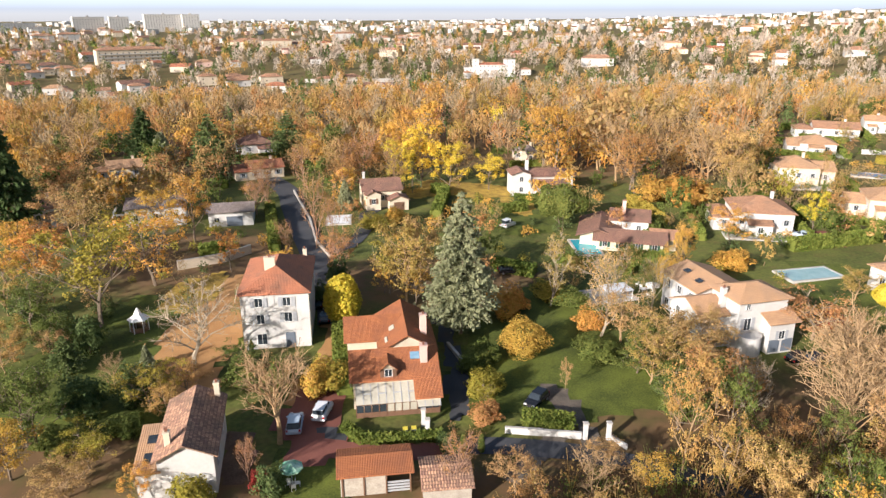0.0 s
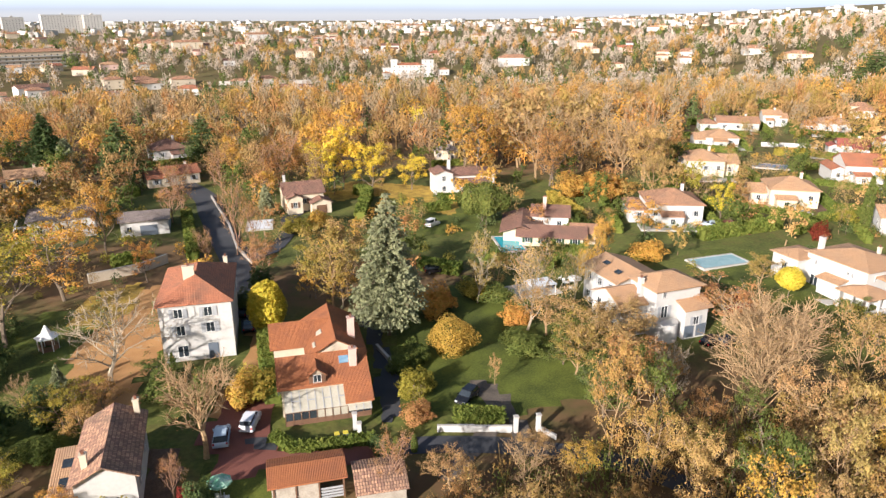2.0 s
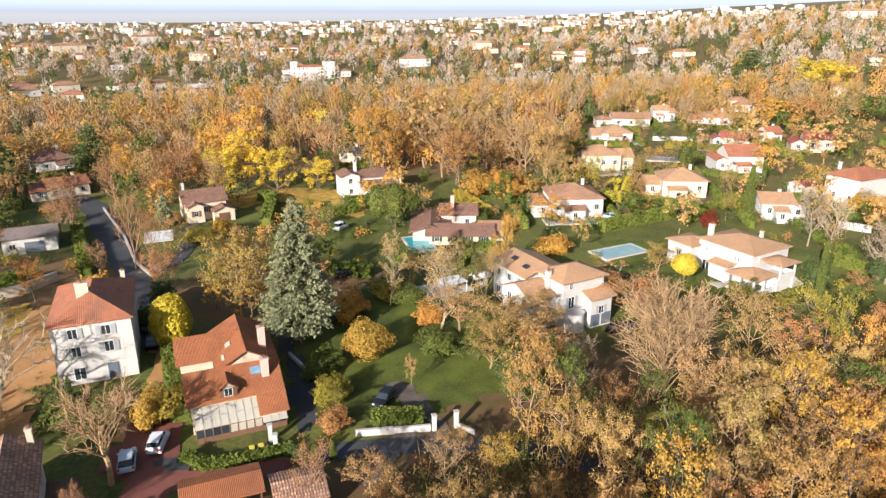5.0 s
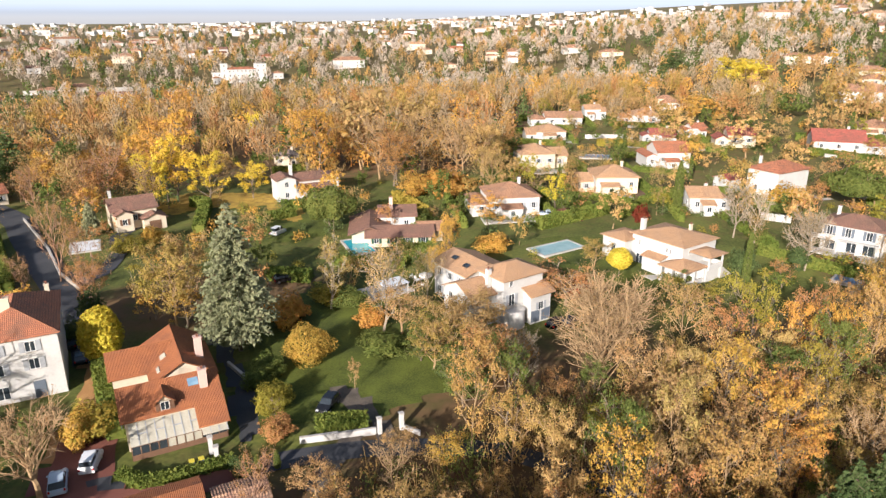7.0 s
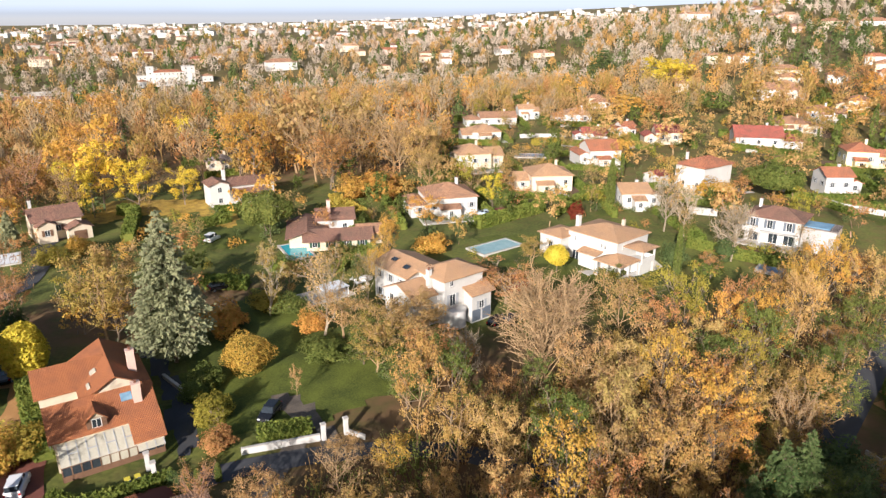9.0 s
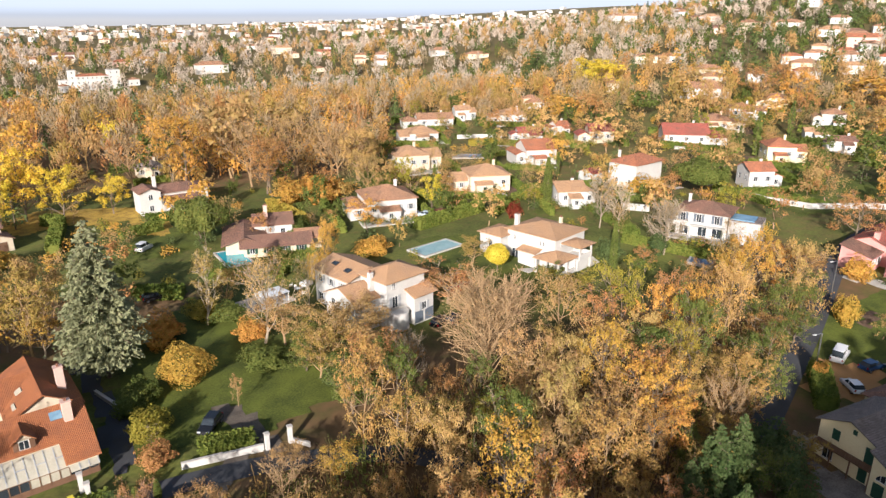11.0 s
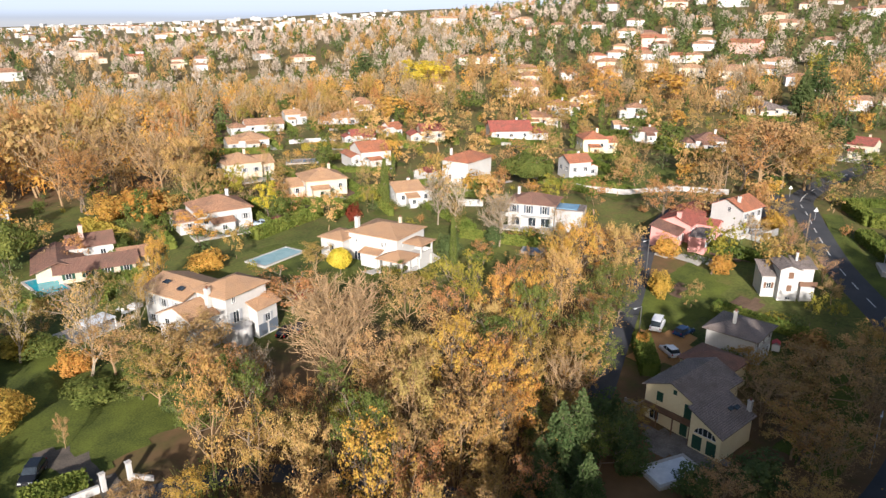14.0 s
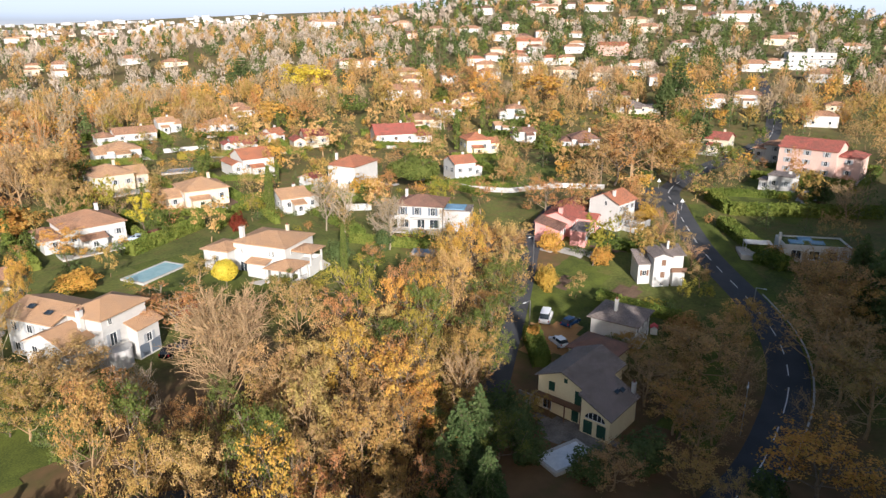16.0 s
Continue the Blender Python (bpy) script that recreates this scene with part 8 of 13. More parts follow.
tree("brown", 176.9, 242.8, 6.5, 4.0, "garden trees", mass=True)
tree("bareredd", 123.2, 195.5, 6.3, 4.6, "garden trees", mass=True)
tree("bare", 214.3, 243.3, 8.4, 5.3, "garden trees", mass=True)
tree("shruborange", 148.2, 275.2, 2.3, 2.3, "garden trees", mass=True)
tree("shrublime", 179.0, 153.8, 1.5, 2.1, "garden trees", mass=True)
tree("shrubbrown", 163.1, 151.1, 2.0, 2.9, "garden trees", mass=True)
tree("bareredd", 223.4, 223.6, 7.0, 4.9, "garden trees", mass=True)
tree("brown", 189.6, 213.2, 9.7, 7.6, "garden trees", mass=True)
tree("shrub", 126.1, 128.5, 2.0, 2.3, "garden trees", mass=True)
tree("green", 206.4, 252.9, 5.2, 4.0, "garden trees", mass=True)
tree("shrubdark", 130.0, 145.7, 2.7, 3.4, "garden trees", mass=True)
tree("shrub", 80.7, 143.6, 2.2, 3.1, "garden trees", mass=True)
tree("shrublime", 139.3, 158.8, 1.7, 2.1, "garden trees", mass=True)
tree("bare", 198.2, 214.9, 7.2, 4.7, "garden trees", mass=True)
tree("fir", 144.9, 154.0, 9.3, 5.9, "garden trees", mass=True)
tree("shrub", 93.3, 135.4, 1.9, 2.4, "garden trees", mass=True)
tree("shrub", 233.4, 217.9, 1.4, 1.6, "garden trees", mass=True)
tree("olive", 136.5, 171.1, 9.9, 6.2, "garden trees", mass=True)
tree("shrubbrown", 197.3, 221.3, 2.9, 3.4, "garden trees", mass=True)
tree("shrubbrown", 204.6, 194.4, 1.9, 2.6, "garden trees", mass=True)
tree("cypress", 178.9, 228.0, 6.1, 1.0, "garden trees", mass=True)
tree("shrub", 159.2, 197.1, 1.7, 1.7, "garden trees", mass=True)
tree("shrublime", 222.6, 191.4, 2.7, 3.1, "garden trees", mass=True)
tree("shrublime", 124.5, 252.5, 2.0, 2.4, "garden trees", mass=True)
tree("fir", 191.9, 226.1, 8.9, 6.7, "garden trees", mass=True)
tree("fir", 186.5, 201.6, 9.2, 6.6, "garden trees", mass=True)
tree("cypress", 212.1, 225.9, 8.6, 1.5, "garden trees", mass=True)
tree("shrubbrown", 92.5, 129.7, 2.5, 3.0, "garden trees", mass=True)
tree("shrubdark", 211.1, 193.6, 2.8, 3.0, "garden trees", mass=True)
tree("bareredd", 162.3, 140.8, 8.8, 6.5, "garden trees", mass=True)
tree("green", 218.4, 223.7, 9.0, 6.1, "garden trees", mass=True)
tree("fir", 212.8, 197.2, 8.7, 5.5, "garden trees", mass=True)
tree("pale", 118.7, 111.4, 9.8, 6.2, "garden trees", mass=True)
tree("green", 190.6, 217.7, 6.8, 4.3, "garden trees", mass=True)
tree("pale", 82.6, 127.6, 8.5, 6.7, "garden trees", mass=True)
tree("brown", 185.5, 244.3, 8.6, 6.7, "garden trees", mass=True)
tree("shrubbrown", 142.5, 184.3, 1.9, 2.8, "garden trees", mass=True)
tree("brown", 143.5, 226.5, 8.0, 5.7, "garden trees", mass=True)
tree("bareredd", 114.5, 186.7, 5.4, 3.8, "garden trees", mass=True)
tree("brown", 165.4, 174.2, 6.8, 5.1, "garden trees", mass=True)
tree("shrublime", 225.3, 227.6, 2.8, 3.7, "garden trees", mass=True)
tree("cypress", 133.5, 203.3, 6.3, 1.1, "garden trees", mass=True)
tree("shruborange", 140.1, 154.6, 2.3, 2.4, "garden trees", mass=True)
tree("shrubgold", 138.5, 197.6, 1.4, 1.7, "garden trees", mass=True)
tree("bareredd", 163.6, 258.4, 7.6, 5.4, "garden trees", mass=True)
tree("shrublime", 176.9, 163.9, 2.9, 3.1, "garden trees", mass=True)
tree("shrubbrown", 103.7, 199.1, 1.9, 2.5, "garden trees", mass=True)
tree("fir", 125.2, 148.3, 5.7, 3.8, "garden trees", mass=True)
tree("shrubbrown", 172.9, 208.7, 1.4, 1.9, "garden trees", mass=True)
tree("shrublime", 152.6, 236.5, 1.6, 1.8, "garden trees", mass=True)
tree("shrublime", 202.4, 234.0, 3.0, 4.3, "garden trees", mass=True)
tree("shrub", 155.5, 229.2, 3.0, 3.2, "garden trees", mass=True)
tree("shrubdark", 178.8, 158.9, 2.0, 2.7, "garden trees", mass=True)
tree("shrubdark", 93.2, 182.2, 1.9, 1.9, "garden trees", mass=True)
tree("bare", 201.5, 217.9, 9.9, 6.6, "garden trees", mass=True)
tree("shrublime", 88.8, 142.4, 2.6, 3.0, "garden trees", mass=True)
tree("shrubgold", 107.2, 185.3, 1.7, 2.5, "garden trees", mass=True)
tree("shrub", 214.8, 206.5, 2.5, 3.5, "garden trees", mass=True)
tree("bare", 197.1, 178.2, 8.3, 5.2, "garden trees", mass=True)
tree("brown", 221.4, 231.0, 6.8, 5.4, "garden trees", mass=True)
tree("brown", 131.9, 197.5, 6.3, 4.1, "garden trees", mass=True)
tree("fir", 194.9, 187.0, 5.7, 3.5, "garden trees", mass=True)
tree("shrub", 132.1, 157.3, 1.5, 1.6, "garden trees", mass=True)
tree("shrublime", 145.4, 258.8, 2.3, 3.1, "garden trees", mass=True)
tree("fir", 175.2, 184.1, 8.1, 6.0, "garden trees", mass=True)
tree("shrub", 92.0, 173.7, 2.4, 3.2, "garden trees", mass=True)
tree("shrub", 205.8, 248.6, 2.3, 2.9, "garden trees", mass=True)
tree("shrubbrown", 148.1, 166.0, 2.7, 3.6, "garden trees", mass=True)
tree("shrubdark", 111.1, 164.1, 2.6, 3.3, "garden trees", mass=True)
tree("shrublime", 229.9, 220.4, 1.4, 1.5, "garden trees", mass=True)
tree("shrubgold", 119.0, 207.2, 1.9, 2.6, "garden trees", mass=True)
tree("shrubbrown", 102.3, 117.7, 2.1, 2.3, "garden trees", mass=True)
tree("shrublime", 139.8, 246.2, 2.3, 2.4, "garden trees", mass=True)
tree("brown", 174.3, 222.1, 7.5, 4.8, "garden trees", mass=True)
tree("shrubdark", 128.5, 141.5, 2.3, 3.2, "garden trees", mass=True)
tree("shrublime", 144.6, 161.4, 2.1, 3.0, "garden trees", mass=True)
tree("shrubdark", 155.2, 202.0, 1.9, 2.5, "garden trees", mass=True)
tree("shrub", 130.2, 113.4, 2.8, 3.0, "garden trees", mass=True)
tree("pale", 168.1, 217.7, 9.8, 7.4, "garden trees", mass=True)
tree("green", 120.3, 116.7, 7.2, 4.6, "garden trees", mass=True)
tree("green", 75.2, 136.4, 7.7, 5.6, "garden trees", mass=True)
tree("bare", 223.0, 238.0, 7.6, 5.8, "garden trees", mass=True)
tree("shrub", 135.7, 226.9, 1.8, 2.5, "garden trees", mass=True)
tree("brown", 201.7, 243.5, 6.2, 4.2, "garden trees", mass=True)
tree("shrublime", 167.1, 271.2, 1.5, 1.9, "garden trees", mass=True)
tree("shrubdark", 138.9, 221.7, 1.5, 2.2, "garden trees", mass=True)
tree("shrublime", 184.3, 188.3, 2.9, 3.0, "garden trees", mass=True)
tree("shrub", 210.2, 220.0, 2.3, 2.4, "garden trees", mass=True)
tree("shrubdark", 185.2, 267.3, 2.0, 3.0, "garden trees", mass=True)
tree("bare", 227.3, 237.7, 6.5, 4.9, "garden trees", mass=True)
tree("shrubdark", 99.0, 182.4, 2.4, 3.3, "garden trees", mass=True)
tree("shrub", 115.9, 210.0, 2.1, 2.7, "garden trees", mass=True)
tree("shrublime", 128.8, 166.6, 3.0, 3.6, "garden trees", mass=True)
tree("shrub", 137.5, 128.7, 2.6, 3.2, "garden trees", mass=True)
tree("shrubdark", 167.9, 275.6, 2.6, 2.8, "garden trees", mass=True)
tree("bare", 234.5, 205.7, 5.6, 3.9, "garden trees", mass=True)
tree("shrubdark", 116.2, 221.1, 1.4, 1.6, "garden trees", mass=True)
tree("shrubdark", 108.3, 118.9, 2.7, 3.3, "garden trees", mass=True)
tree("shrublime", 181.4, 248.7, 2.6, 3.8, "garden trees", mass=True)
tree("bare", 141.3, 280.4, 8.9, 6.9, "garden trees", mass=True)
tree("olive", 158.5, 289.2, 6.1, 3.8, "garden trees", mass=True)
tree("shrublime", 146.3, 288.7, 2.0, 2.3, "garden trees", mass=True)
tree("shrublime", 122.8, 162.8, 1.5, 1.6, "garden trees", mass=True)
tree("shrubgold", 121.5, 204.3, 2.4, 3.1, "garden trees", mass=True)
tree("shrubdark", 204.8, 205.1, 2.2, 2.9, "garden trees", mass=True)
tree("shrub", 184.2, 221.3, 2.8, 3.5, "garden trees", mass=True)
tree("shrubdark", 132.4, 121.9, 2.5, 3.7, "garden trees", mass=True)
tree("bare", 201.1, 261.0, 8.7, 5.8, "garden trees", mass=True)
tree("shrubdark", 120.9, 190.8, 2.1, 2.7, "garden trees", mass=True)
tree("shrubgold", 209.7, 179.3, 2.8, 2.8, "garden trees", mass=True)
tree("brown", 145.4, 170.7, 6.3, 4.8, "garden trees", mass=True)
tree("shrubdark", 229.8, 194.4, 2.3, 3.0, "garden trees", mass=True)
tree("shrublime", 148.2, 266.4, 2.0, 2.1, "garden trees", mass=True)
tree("shrublime", 211.3, 250.8, 2.8, 3.5, "garden trees", mass=True)
tree("pale", 109.9, 141.0, 7.7, 5.6, "garden trees", mass=True)
tree("brown", 202.5, 183.5, 5.1, 3.2, "garden trees", mass=True)
tree("pale", 202.0, 190.2, 8.4, 5.7, "garden trees", mass=True)
tree("shrub", 87.2, 172.0, 2.4, 3.0, "garden trees", mass=True)
tree("olive", 160.9, 157.6, 7.4, 5.8, "garden trees", mass=True)
tree("shrub", 198.2, 207.1, 2.9, 3.4, "garden trees", mass=True)
tree("bare", 173.8, 147.0, 5.4, 3.3, "garden trees", mass=True)
tree("shrublime", 105.4, 133.1, 1.9, 2.5, "garden trees", mass=True)
tree("shrubbrown", 167.9, 284.0, 2.8, 3.8, "garden trees", mass=True)
tree("brown", 156.7, 247.1, 6.9, 5.4, "garden trees", mass=True)
tree("shrublime", 152.2, 196.0, 1.6, 2.2, "garden trees", mass=True)
tree("bare", 182.5, 272.4, 7.4, 5.7, "garden trees", mass=True)
tree("shrub", 131.2, 212.5, 1.9, 2.0, "garden trees", mass=True)
tree("shrublime", 249.4, 211.7, 1.5, 2.0, "garden trees", mass=True)
tree("shrubdark", 93.9, 122.3, 1.5, 2.3, "garden trees", mass=True)
tree("shrubdark", 106.7, 196.0, 2.7, 4.0, "garden trees", mass=True)
tree("shrub", 158.8, 253.0, 2.0, 2.9, "garden trees", mass=True)
tree("shrublime", 144.4, 241.9, 2.0, 2.4, "garden trees", mass=True)
tree("shrublime", 97.3, 116.1, 2.5, 3.3, "garden trees", mass=True)
tree("bare", 176.3, 176.6, 6.9, 5.2, "garden trees", mass=True)
tree("shrublime", 124.7, 170.1, 1.9, 2.7, "garden trees", mass=True)
tree("shrubgold", 90.7, 163.3, 1.6, 2.1, "garden trees", mass=True)
tree("brown", 208.2, 234.5, 8.7, 5.7, "garden trees", mass=True)
tree("shrublime", 146.0, 193.6, 2.5, 2.6, "garden trees", mass=True)
tree("cypress", 181.4, 207.5, 6.5, 1.1, "garden trees", mass=True)
tree("shrub", 183.4, 164.3, 1.5, 2.0, "garden trees", mass=True)
tree("shrubdark", 155.4, 143.9, 2.9, 3.1, "garden trees", mass=True)
tree("shrubdark", 230.1, 233.1, 2.9, 3.9, "garden trees", mass=True)
tree("shrubdark", 189.7, 234.5, 2.5, 3.1, "garden trees", mass=True)
tree("olive", 210.8, 241.0, 7.3, 5.2, "garden trees", mass=True)
tree("shrublime", 147.9, 156.6, 1.6, 1.6, "garden trees", mass=True)
tree("shrubbrown", 164.5, 180.1, 2.0, 2.5, "garden trees", mass=True)
tree("pale", 139.7, 208.6, 5.1, 4.0, "garden trees", mass=True)
tree("shrublime", 158.5, 212.1, 2.2, 3.2, "garden trees", mass=True)
tree("shrublime", 191.1, 189.3, 1.6, 2.1, "garden trees", mass=True)
tree("shrublime", 161.5, 183.5, 2.9, 4.0, "garden trees", mass=True)
tree("cypress", 247.2, 162.8, 6.8, 1.1, "garden trees", mass=True)
tree("bare", 154.2, 123.7, 7.9, 6.1, "garden trees", mass=True)
tree("brown", 168.3, 105.9, 7.1, 4.6, "garden trees", mass=True)
tree("shrublime", 304.5, 98.7, 2.9, 4.3, "garden trees", mass=True)
tree("bare", 260.4, 131.7, 9.1, 6.7, "garden trees", mass=True)
tree("shrubbrown", 226.8, 117.1, 1.8, 2.4, "garden trees", mass=True)
tree("green", 275.0, 168.7, 6.0, 4.6, "garden trees", mass=True)
tree("bareredd", 306.4, 88.7, 6.8, 5.4, "garden trees", mass=True)
tree("shruborange", 177.3, 144.0, 1.4, 1.5, "garden trees", mass=True)
tree("shrubgold", 238.7, 132.9, 1.9, 2.3, "garden trees", mass=True)
tree("shrub", 259.4, 209.9, 2.6, 3.3, "garden trees", mass=True)
tree("shrub", 285.2, 111.1, 1.6, 1.8, "garden trees", mass=True)
tree("shrubdark", 208.9, 132.8, 1.5, 2.2, "garden trees", mass=True)
tree("shrublime", 323.3, 103.9, 2.5, 2.8, "garden trees", mass=True)
tree("brown", 258.4, 114.7, 7.5, 5.2, "garden trees", mass=True)
tree("shrublime", 188.0, 54.3, 2.9, 4.1, "garden trees", mass=True)
tree("shruborange", 298.8, 102.5, 1.7, 1.9, "garden trees", mass=True)
tree("shrubbrown", 259.9, 78.9, 1.6, 2.1, "garden trees", mass=True)
tree("shrubbrown", 264.6, 168.3, 2.3, 2.9, "garden trees", mass=True)
tree("shrub", 310.1, 97.2, 2.5, 2.8, "garden trees", mass=True)
tree("shrubdark", 199.5, 104.9, 1.6, 1.9, "garden trees", mass=True)
tree("olive", 213.0, 151.1, 5.9, 4.3, "garden trees", mass=True)
tree("cypress", 224.0, 91.7, 7.7, 1.3, "garden trees", mass=True)
tree("bare", 238.7, 160.4, 7.7, 6.1, "garden trees", mass=True)
tree("shrub", 194.9, 105.9, 1.5, 2.0, "garden trees", mass=True)
tree("pale", 198.1, 82.4, 8.2, 5.6, "garden trees", mass=True)
tree("fir", 290.6, 169.0, 5.8, 4.4, "garden trees", mass=True)
tree("shrubgold", 219.4, 97.4, 2.6, 3.3, "garden trees", mass=True)
tree("olive", 318.9, 100.1, 6.5, 4.8, "garden trees", mass=True)
tree("olive", 219.2, 165.7, 9.9, 7.8, "garden trees", mass=True)
tree("shrubdark", 145.4, 100.4, 1.6, 1.9, "garden trees", mass=True)
tree("shrublime", 136.6, 102.5, 2.0, 2.1, "garden trees", mass=True)
tree("shrubbrown", 234.1, 131.3, 2.4, 2.4, "garden trees", mass=True)
tree("shrublime", 272.5, 161.8, 1.9, 2.5, "garden trees", mass=True)
tree("shrub", 235.5, 142.1, 2.9, 3.8, "garden trees", mass=True)
tree("shrublime", 224.0, 139.3, 2.5, 3.1, "garden trees", mass=True)
tree("shrubdark", 252.7, 90.6, 2.6, 3.9, "garden trees", mass=True)
tree("shrubdark", 197.9, 71.3, 1.9, 2.8, "garden trees", mass=True)
tree("bareredd", 261.9, 142.7, 9.9, 7.5, "garden trees", mass=True)
tree("bareredd", 251.4, 105.4, 7.1, 5.3, "garden trees", mass=True)
tree("bare", 208.5, 156.2, 9.2, 7.0, "garden trees", mass=True)
tree("shrubbrown", 233.8, 158.4, 1.3, 1.8, "garden trees", mass=True)
tree("bare", 267.0, 133.7, 9.3, 6.2, "garden trees", mass=True)
tree("shrubgold", 204.0, 164.9, 1.4, 1.9, "garden trees", mass=True)
tree("bare", 303.5, 108.2, 9.3, 6.5, "garden trees", mass=True)
tree("brown", 188.8, 95.1, 8.2, 5.0, "garden trees", mass=True)
tree("fir", 298.9, 88.3, 7.5, 5.0, "garden trees", mass=True)
tree("bare", 234.6, 89.0, 6.7, 4.3, "garden trees", mass=True)
tree("shrublime", 262.4, 98.7, 1.9, 2.5, "garden trees", mass=True)
tree("shrublime", 238.6, 90.1, 2.6, 2.9, "garden trees", mass=True)
tree("shrub", 289.0, 84.6, 2.0, 2.5, "garden trees", mass=True)
tree("bare", 285.2, 99.1, 5.4, 3.8, "garden trees", mass=True)
tree("bareredd", 231.8, 107.0, 6.3, 4.6, "garden trees", mass=True)
tree("brown", 303.4, 134.1, 8.6, 6.5, "garden trees", mass=True)
tree("pale", 150.8, 119.4, 9.9, 6.6, "garden trees", mass=True)
tree("shrub", 155.8, 114.0, 2.0, 2.8, "garden trees", mass=True)
tree("shrubbrown", 162.3, 56.3, 2.3, 3.4, "garden trees", mass=True)
tree("shrubbrown", 315.3, 104.7, 1.5, 1.6, "garden trees", mass=True)
tree("pale", 218.9, 68.7, 7.3, 5.4, "garden trees", mass=True)
tree("shrublime", 292.0, 156.7, 2.3, 2.6, "garden trees", mass=True)
tree("bare", 156.4, 90.6, 9.5, 6.0, "garden trees", mass=True)
tree("shrublime", 234.3, 184.9, 2.8, 2.9, "garden trees", mass=True)
tree("shrubbrown", 271.3, 166.7, 1.4, 1.6, "garden trees", mass=True)
tree("green", 255.8, 82.4, 5.4, 3.4, "garden trees", mass=True)
tree("bare", 186.6, 111.6, 8.3, 6.6, "garden trees", mass=True)
tree("shrub", 208.2, 127.5, 2.8, 4.1, "garden trees", mass=True)
tree("shrubbrown", 148.9, 110.9, 1.7, 1.9, "garden trees", mass=True)
tree("gold", 171.3, 64.4, 7.8, 5.6, "garden trees", mass=True)
tree("shrubbrown", 302.2, 141.4, 1.5, 2.1, "garden trees", mass=True)
tree("shruborange", 274.7, 175.0, 1.7, 2.2, "garden trees", mass=True)
tree("shrublime", 272.7, 194.1, 2.2, 2.8, "garden trees", mass=True)
tree("bareredd", 192.3, 88.2, 5.2, 4.0, "garden trees", mass=True)
tree("orange", 230.5, 164.2, 5.6, 4.4, "garden trees", mass=True)
tree("bare", 182.0, 114.8, 9.8, 7.6, "garden trees", mass=True)
tree("brown", 198.1, 156.0, 7.8, 4.8, "garden trees", mass=True)
tree("pale", 289.2, 98.9, 8.2, 6.3, "garden trees", mass=True)
tree("shrubdark", 233.3, 149.9, 1.7, 2.4, "garden trees", mass=True)
tree("fir", 284.2, 184.8, 8.1, 5.9, "garden trees", mass=True)
tree("shrublime", 223.3, 72.8, 2.2, 2.7, "garden trees", mass=True)
tree("shrubdark", 181.2, 121.6, 2.7, 3.0, "garden trees", mass=True)
tree("shrublime", 176.2, 94.0, 1.7, 2.3, "garden trees", mass=True)
tree("bare", 281.3, 136.2, 7.1, 5.5, "garden trees", mass=True)
tree("fir", 254.4, 206.4, 7.2, 5.2, "garden trees", mass=True)
tree("shrublime", 204.5, 71.9, 1.7, 2.4, "garden trees", mass=True)
tree("gold", 294.3, 95.8, 6.6, 5.0, "garden trees", mass=True)
tree("green", 260.2, 168.5, 8.3, 5.0, "garden trees", mass=True)
tree("brown", 201.4, 84.5, 5.1, 3.4, "garden trees", mass=True)
tree("shruborange", 156.5, 128.2, 2.5, 2.8, "garden trees", mass=True)
tree("shrubbrown", 128.5, 106.5, 1.9, 2.2, "garden trees", mass=True)
tree("shrublime", 228.2, 70.4, 2.9, 3.9, "garden trees", mass=True)
tree("shrub", 210.2, 164.0, 2.9, 3.8, "garden trees", mass=True)
tree("shruborange", 190.6, 78.6, 2.6, 3.3, "garden trees", mass=True)
tree("bare", 238.5, 97.6, 6.7, 5.1, "garden trees", mass=True)
tree("fir", 195.5, 96.6, 6.0, 4.7, "garden trees", mass=True)
tree("shrubbrown", 257.1, 161.9, 1.4, 1.8, "garden trees", mass=True)
tree("shrub", 293.2, 137.7, 2.1, 2.8, "garden trees", mass=True)
tree("shruborange", 182.7, 142.8, 2.1, 2.7, "garden trees", mass=True)
tree("green", 251.4, 192.8, 9.2, 5.9, "garden trees", mass=True)
tree("cypress", 306.4, 122.2, 7.6, 1.3, "garden trees", mass=True)
tree("shrublime", 326.8, 90.7, 2.8, 4.1, "garden trees", mass=True)
tree("brown", 179.7, 82.6, 5.1, 3.8, "garden trees", mass=True)
tree("shruborange", 316.2, 122.5, 2.3, 2.9, "garden trees", mass=True)
tree("shrubdark", 201.9, 125.0, 2.7, 3.1, "garden trees", mass=True)
tree("green", 264.1, 86.8, 9.3, 5.6, "garden trees", mass=True)
tree("shrublime", 287.9, 165.2, 1.3, 2.0, "garden trees", mass=True)
tree("bare", 179.3, 140.2, 9.7, 7.1, "garden trees", mass=True)
tree("orange", 263.2, 154.7, 7.0, 4.3, "garden trees", mass=True)
tree("pale", 296.7, 127.3, 5.5, 3.4, "garden trees", mass=True)
tree("shrubdark", 161.3, 72.7, 1.6, 2.1, "garden trees", mass=True)
tree("shrub", 229.6, 190.7, 1.7, 1.8, "garden trees", mass=True)
tree("shrubbrown", 322.1, 92.6, 2.9, 3.8, "garden trees", mass=True)
tree("green", 261.7, 199.6, 8.2, 6.0, "garden trees", mass=True)
tree("shrublime", 232.3, 170.4, 1.4, 1.8, "garden trees", mass=True)
tree("shrublime", 214.0, 102.7, 1.5, 1.7, "garden trees", mass=True)
tree("bare", 240.6, 199.2, 8.4, 6.1, "garden trees", mass=True)
tree("orange", 234.0, 124.4, 9.9, 6.9, "garden trees", mass=True)
tree("brown", 179.7, 52.3, 7.6, 5.0, "garden trees", mass=True)
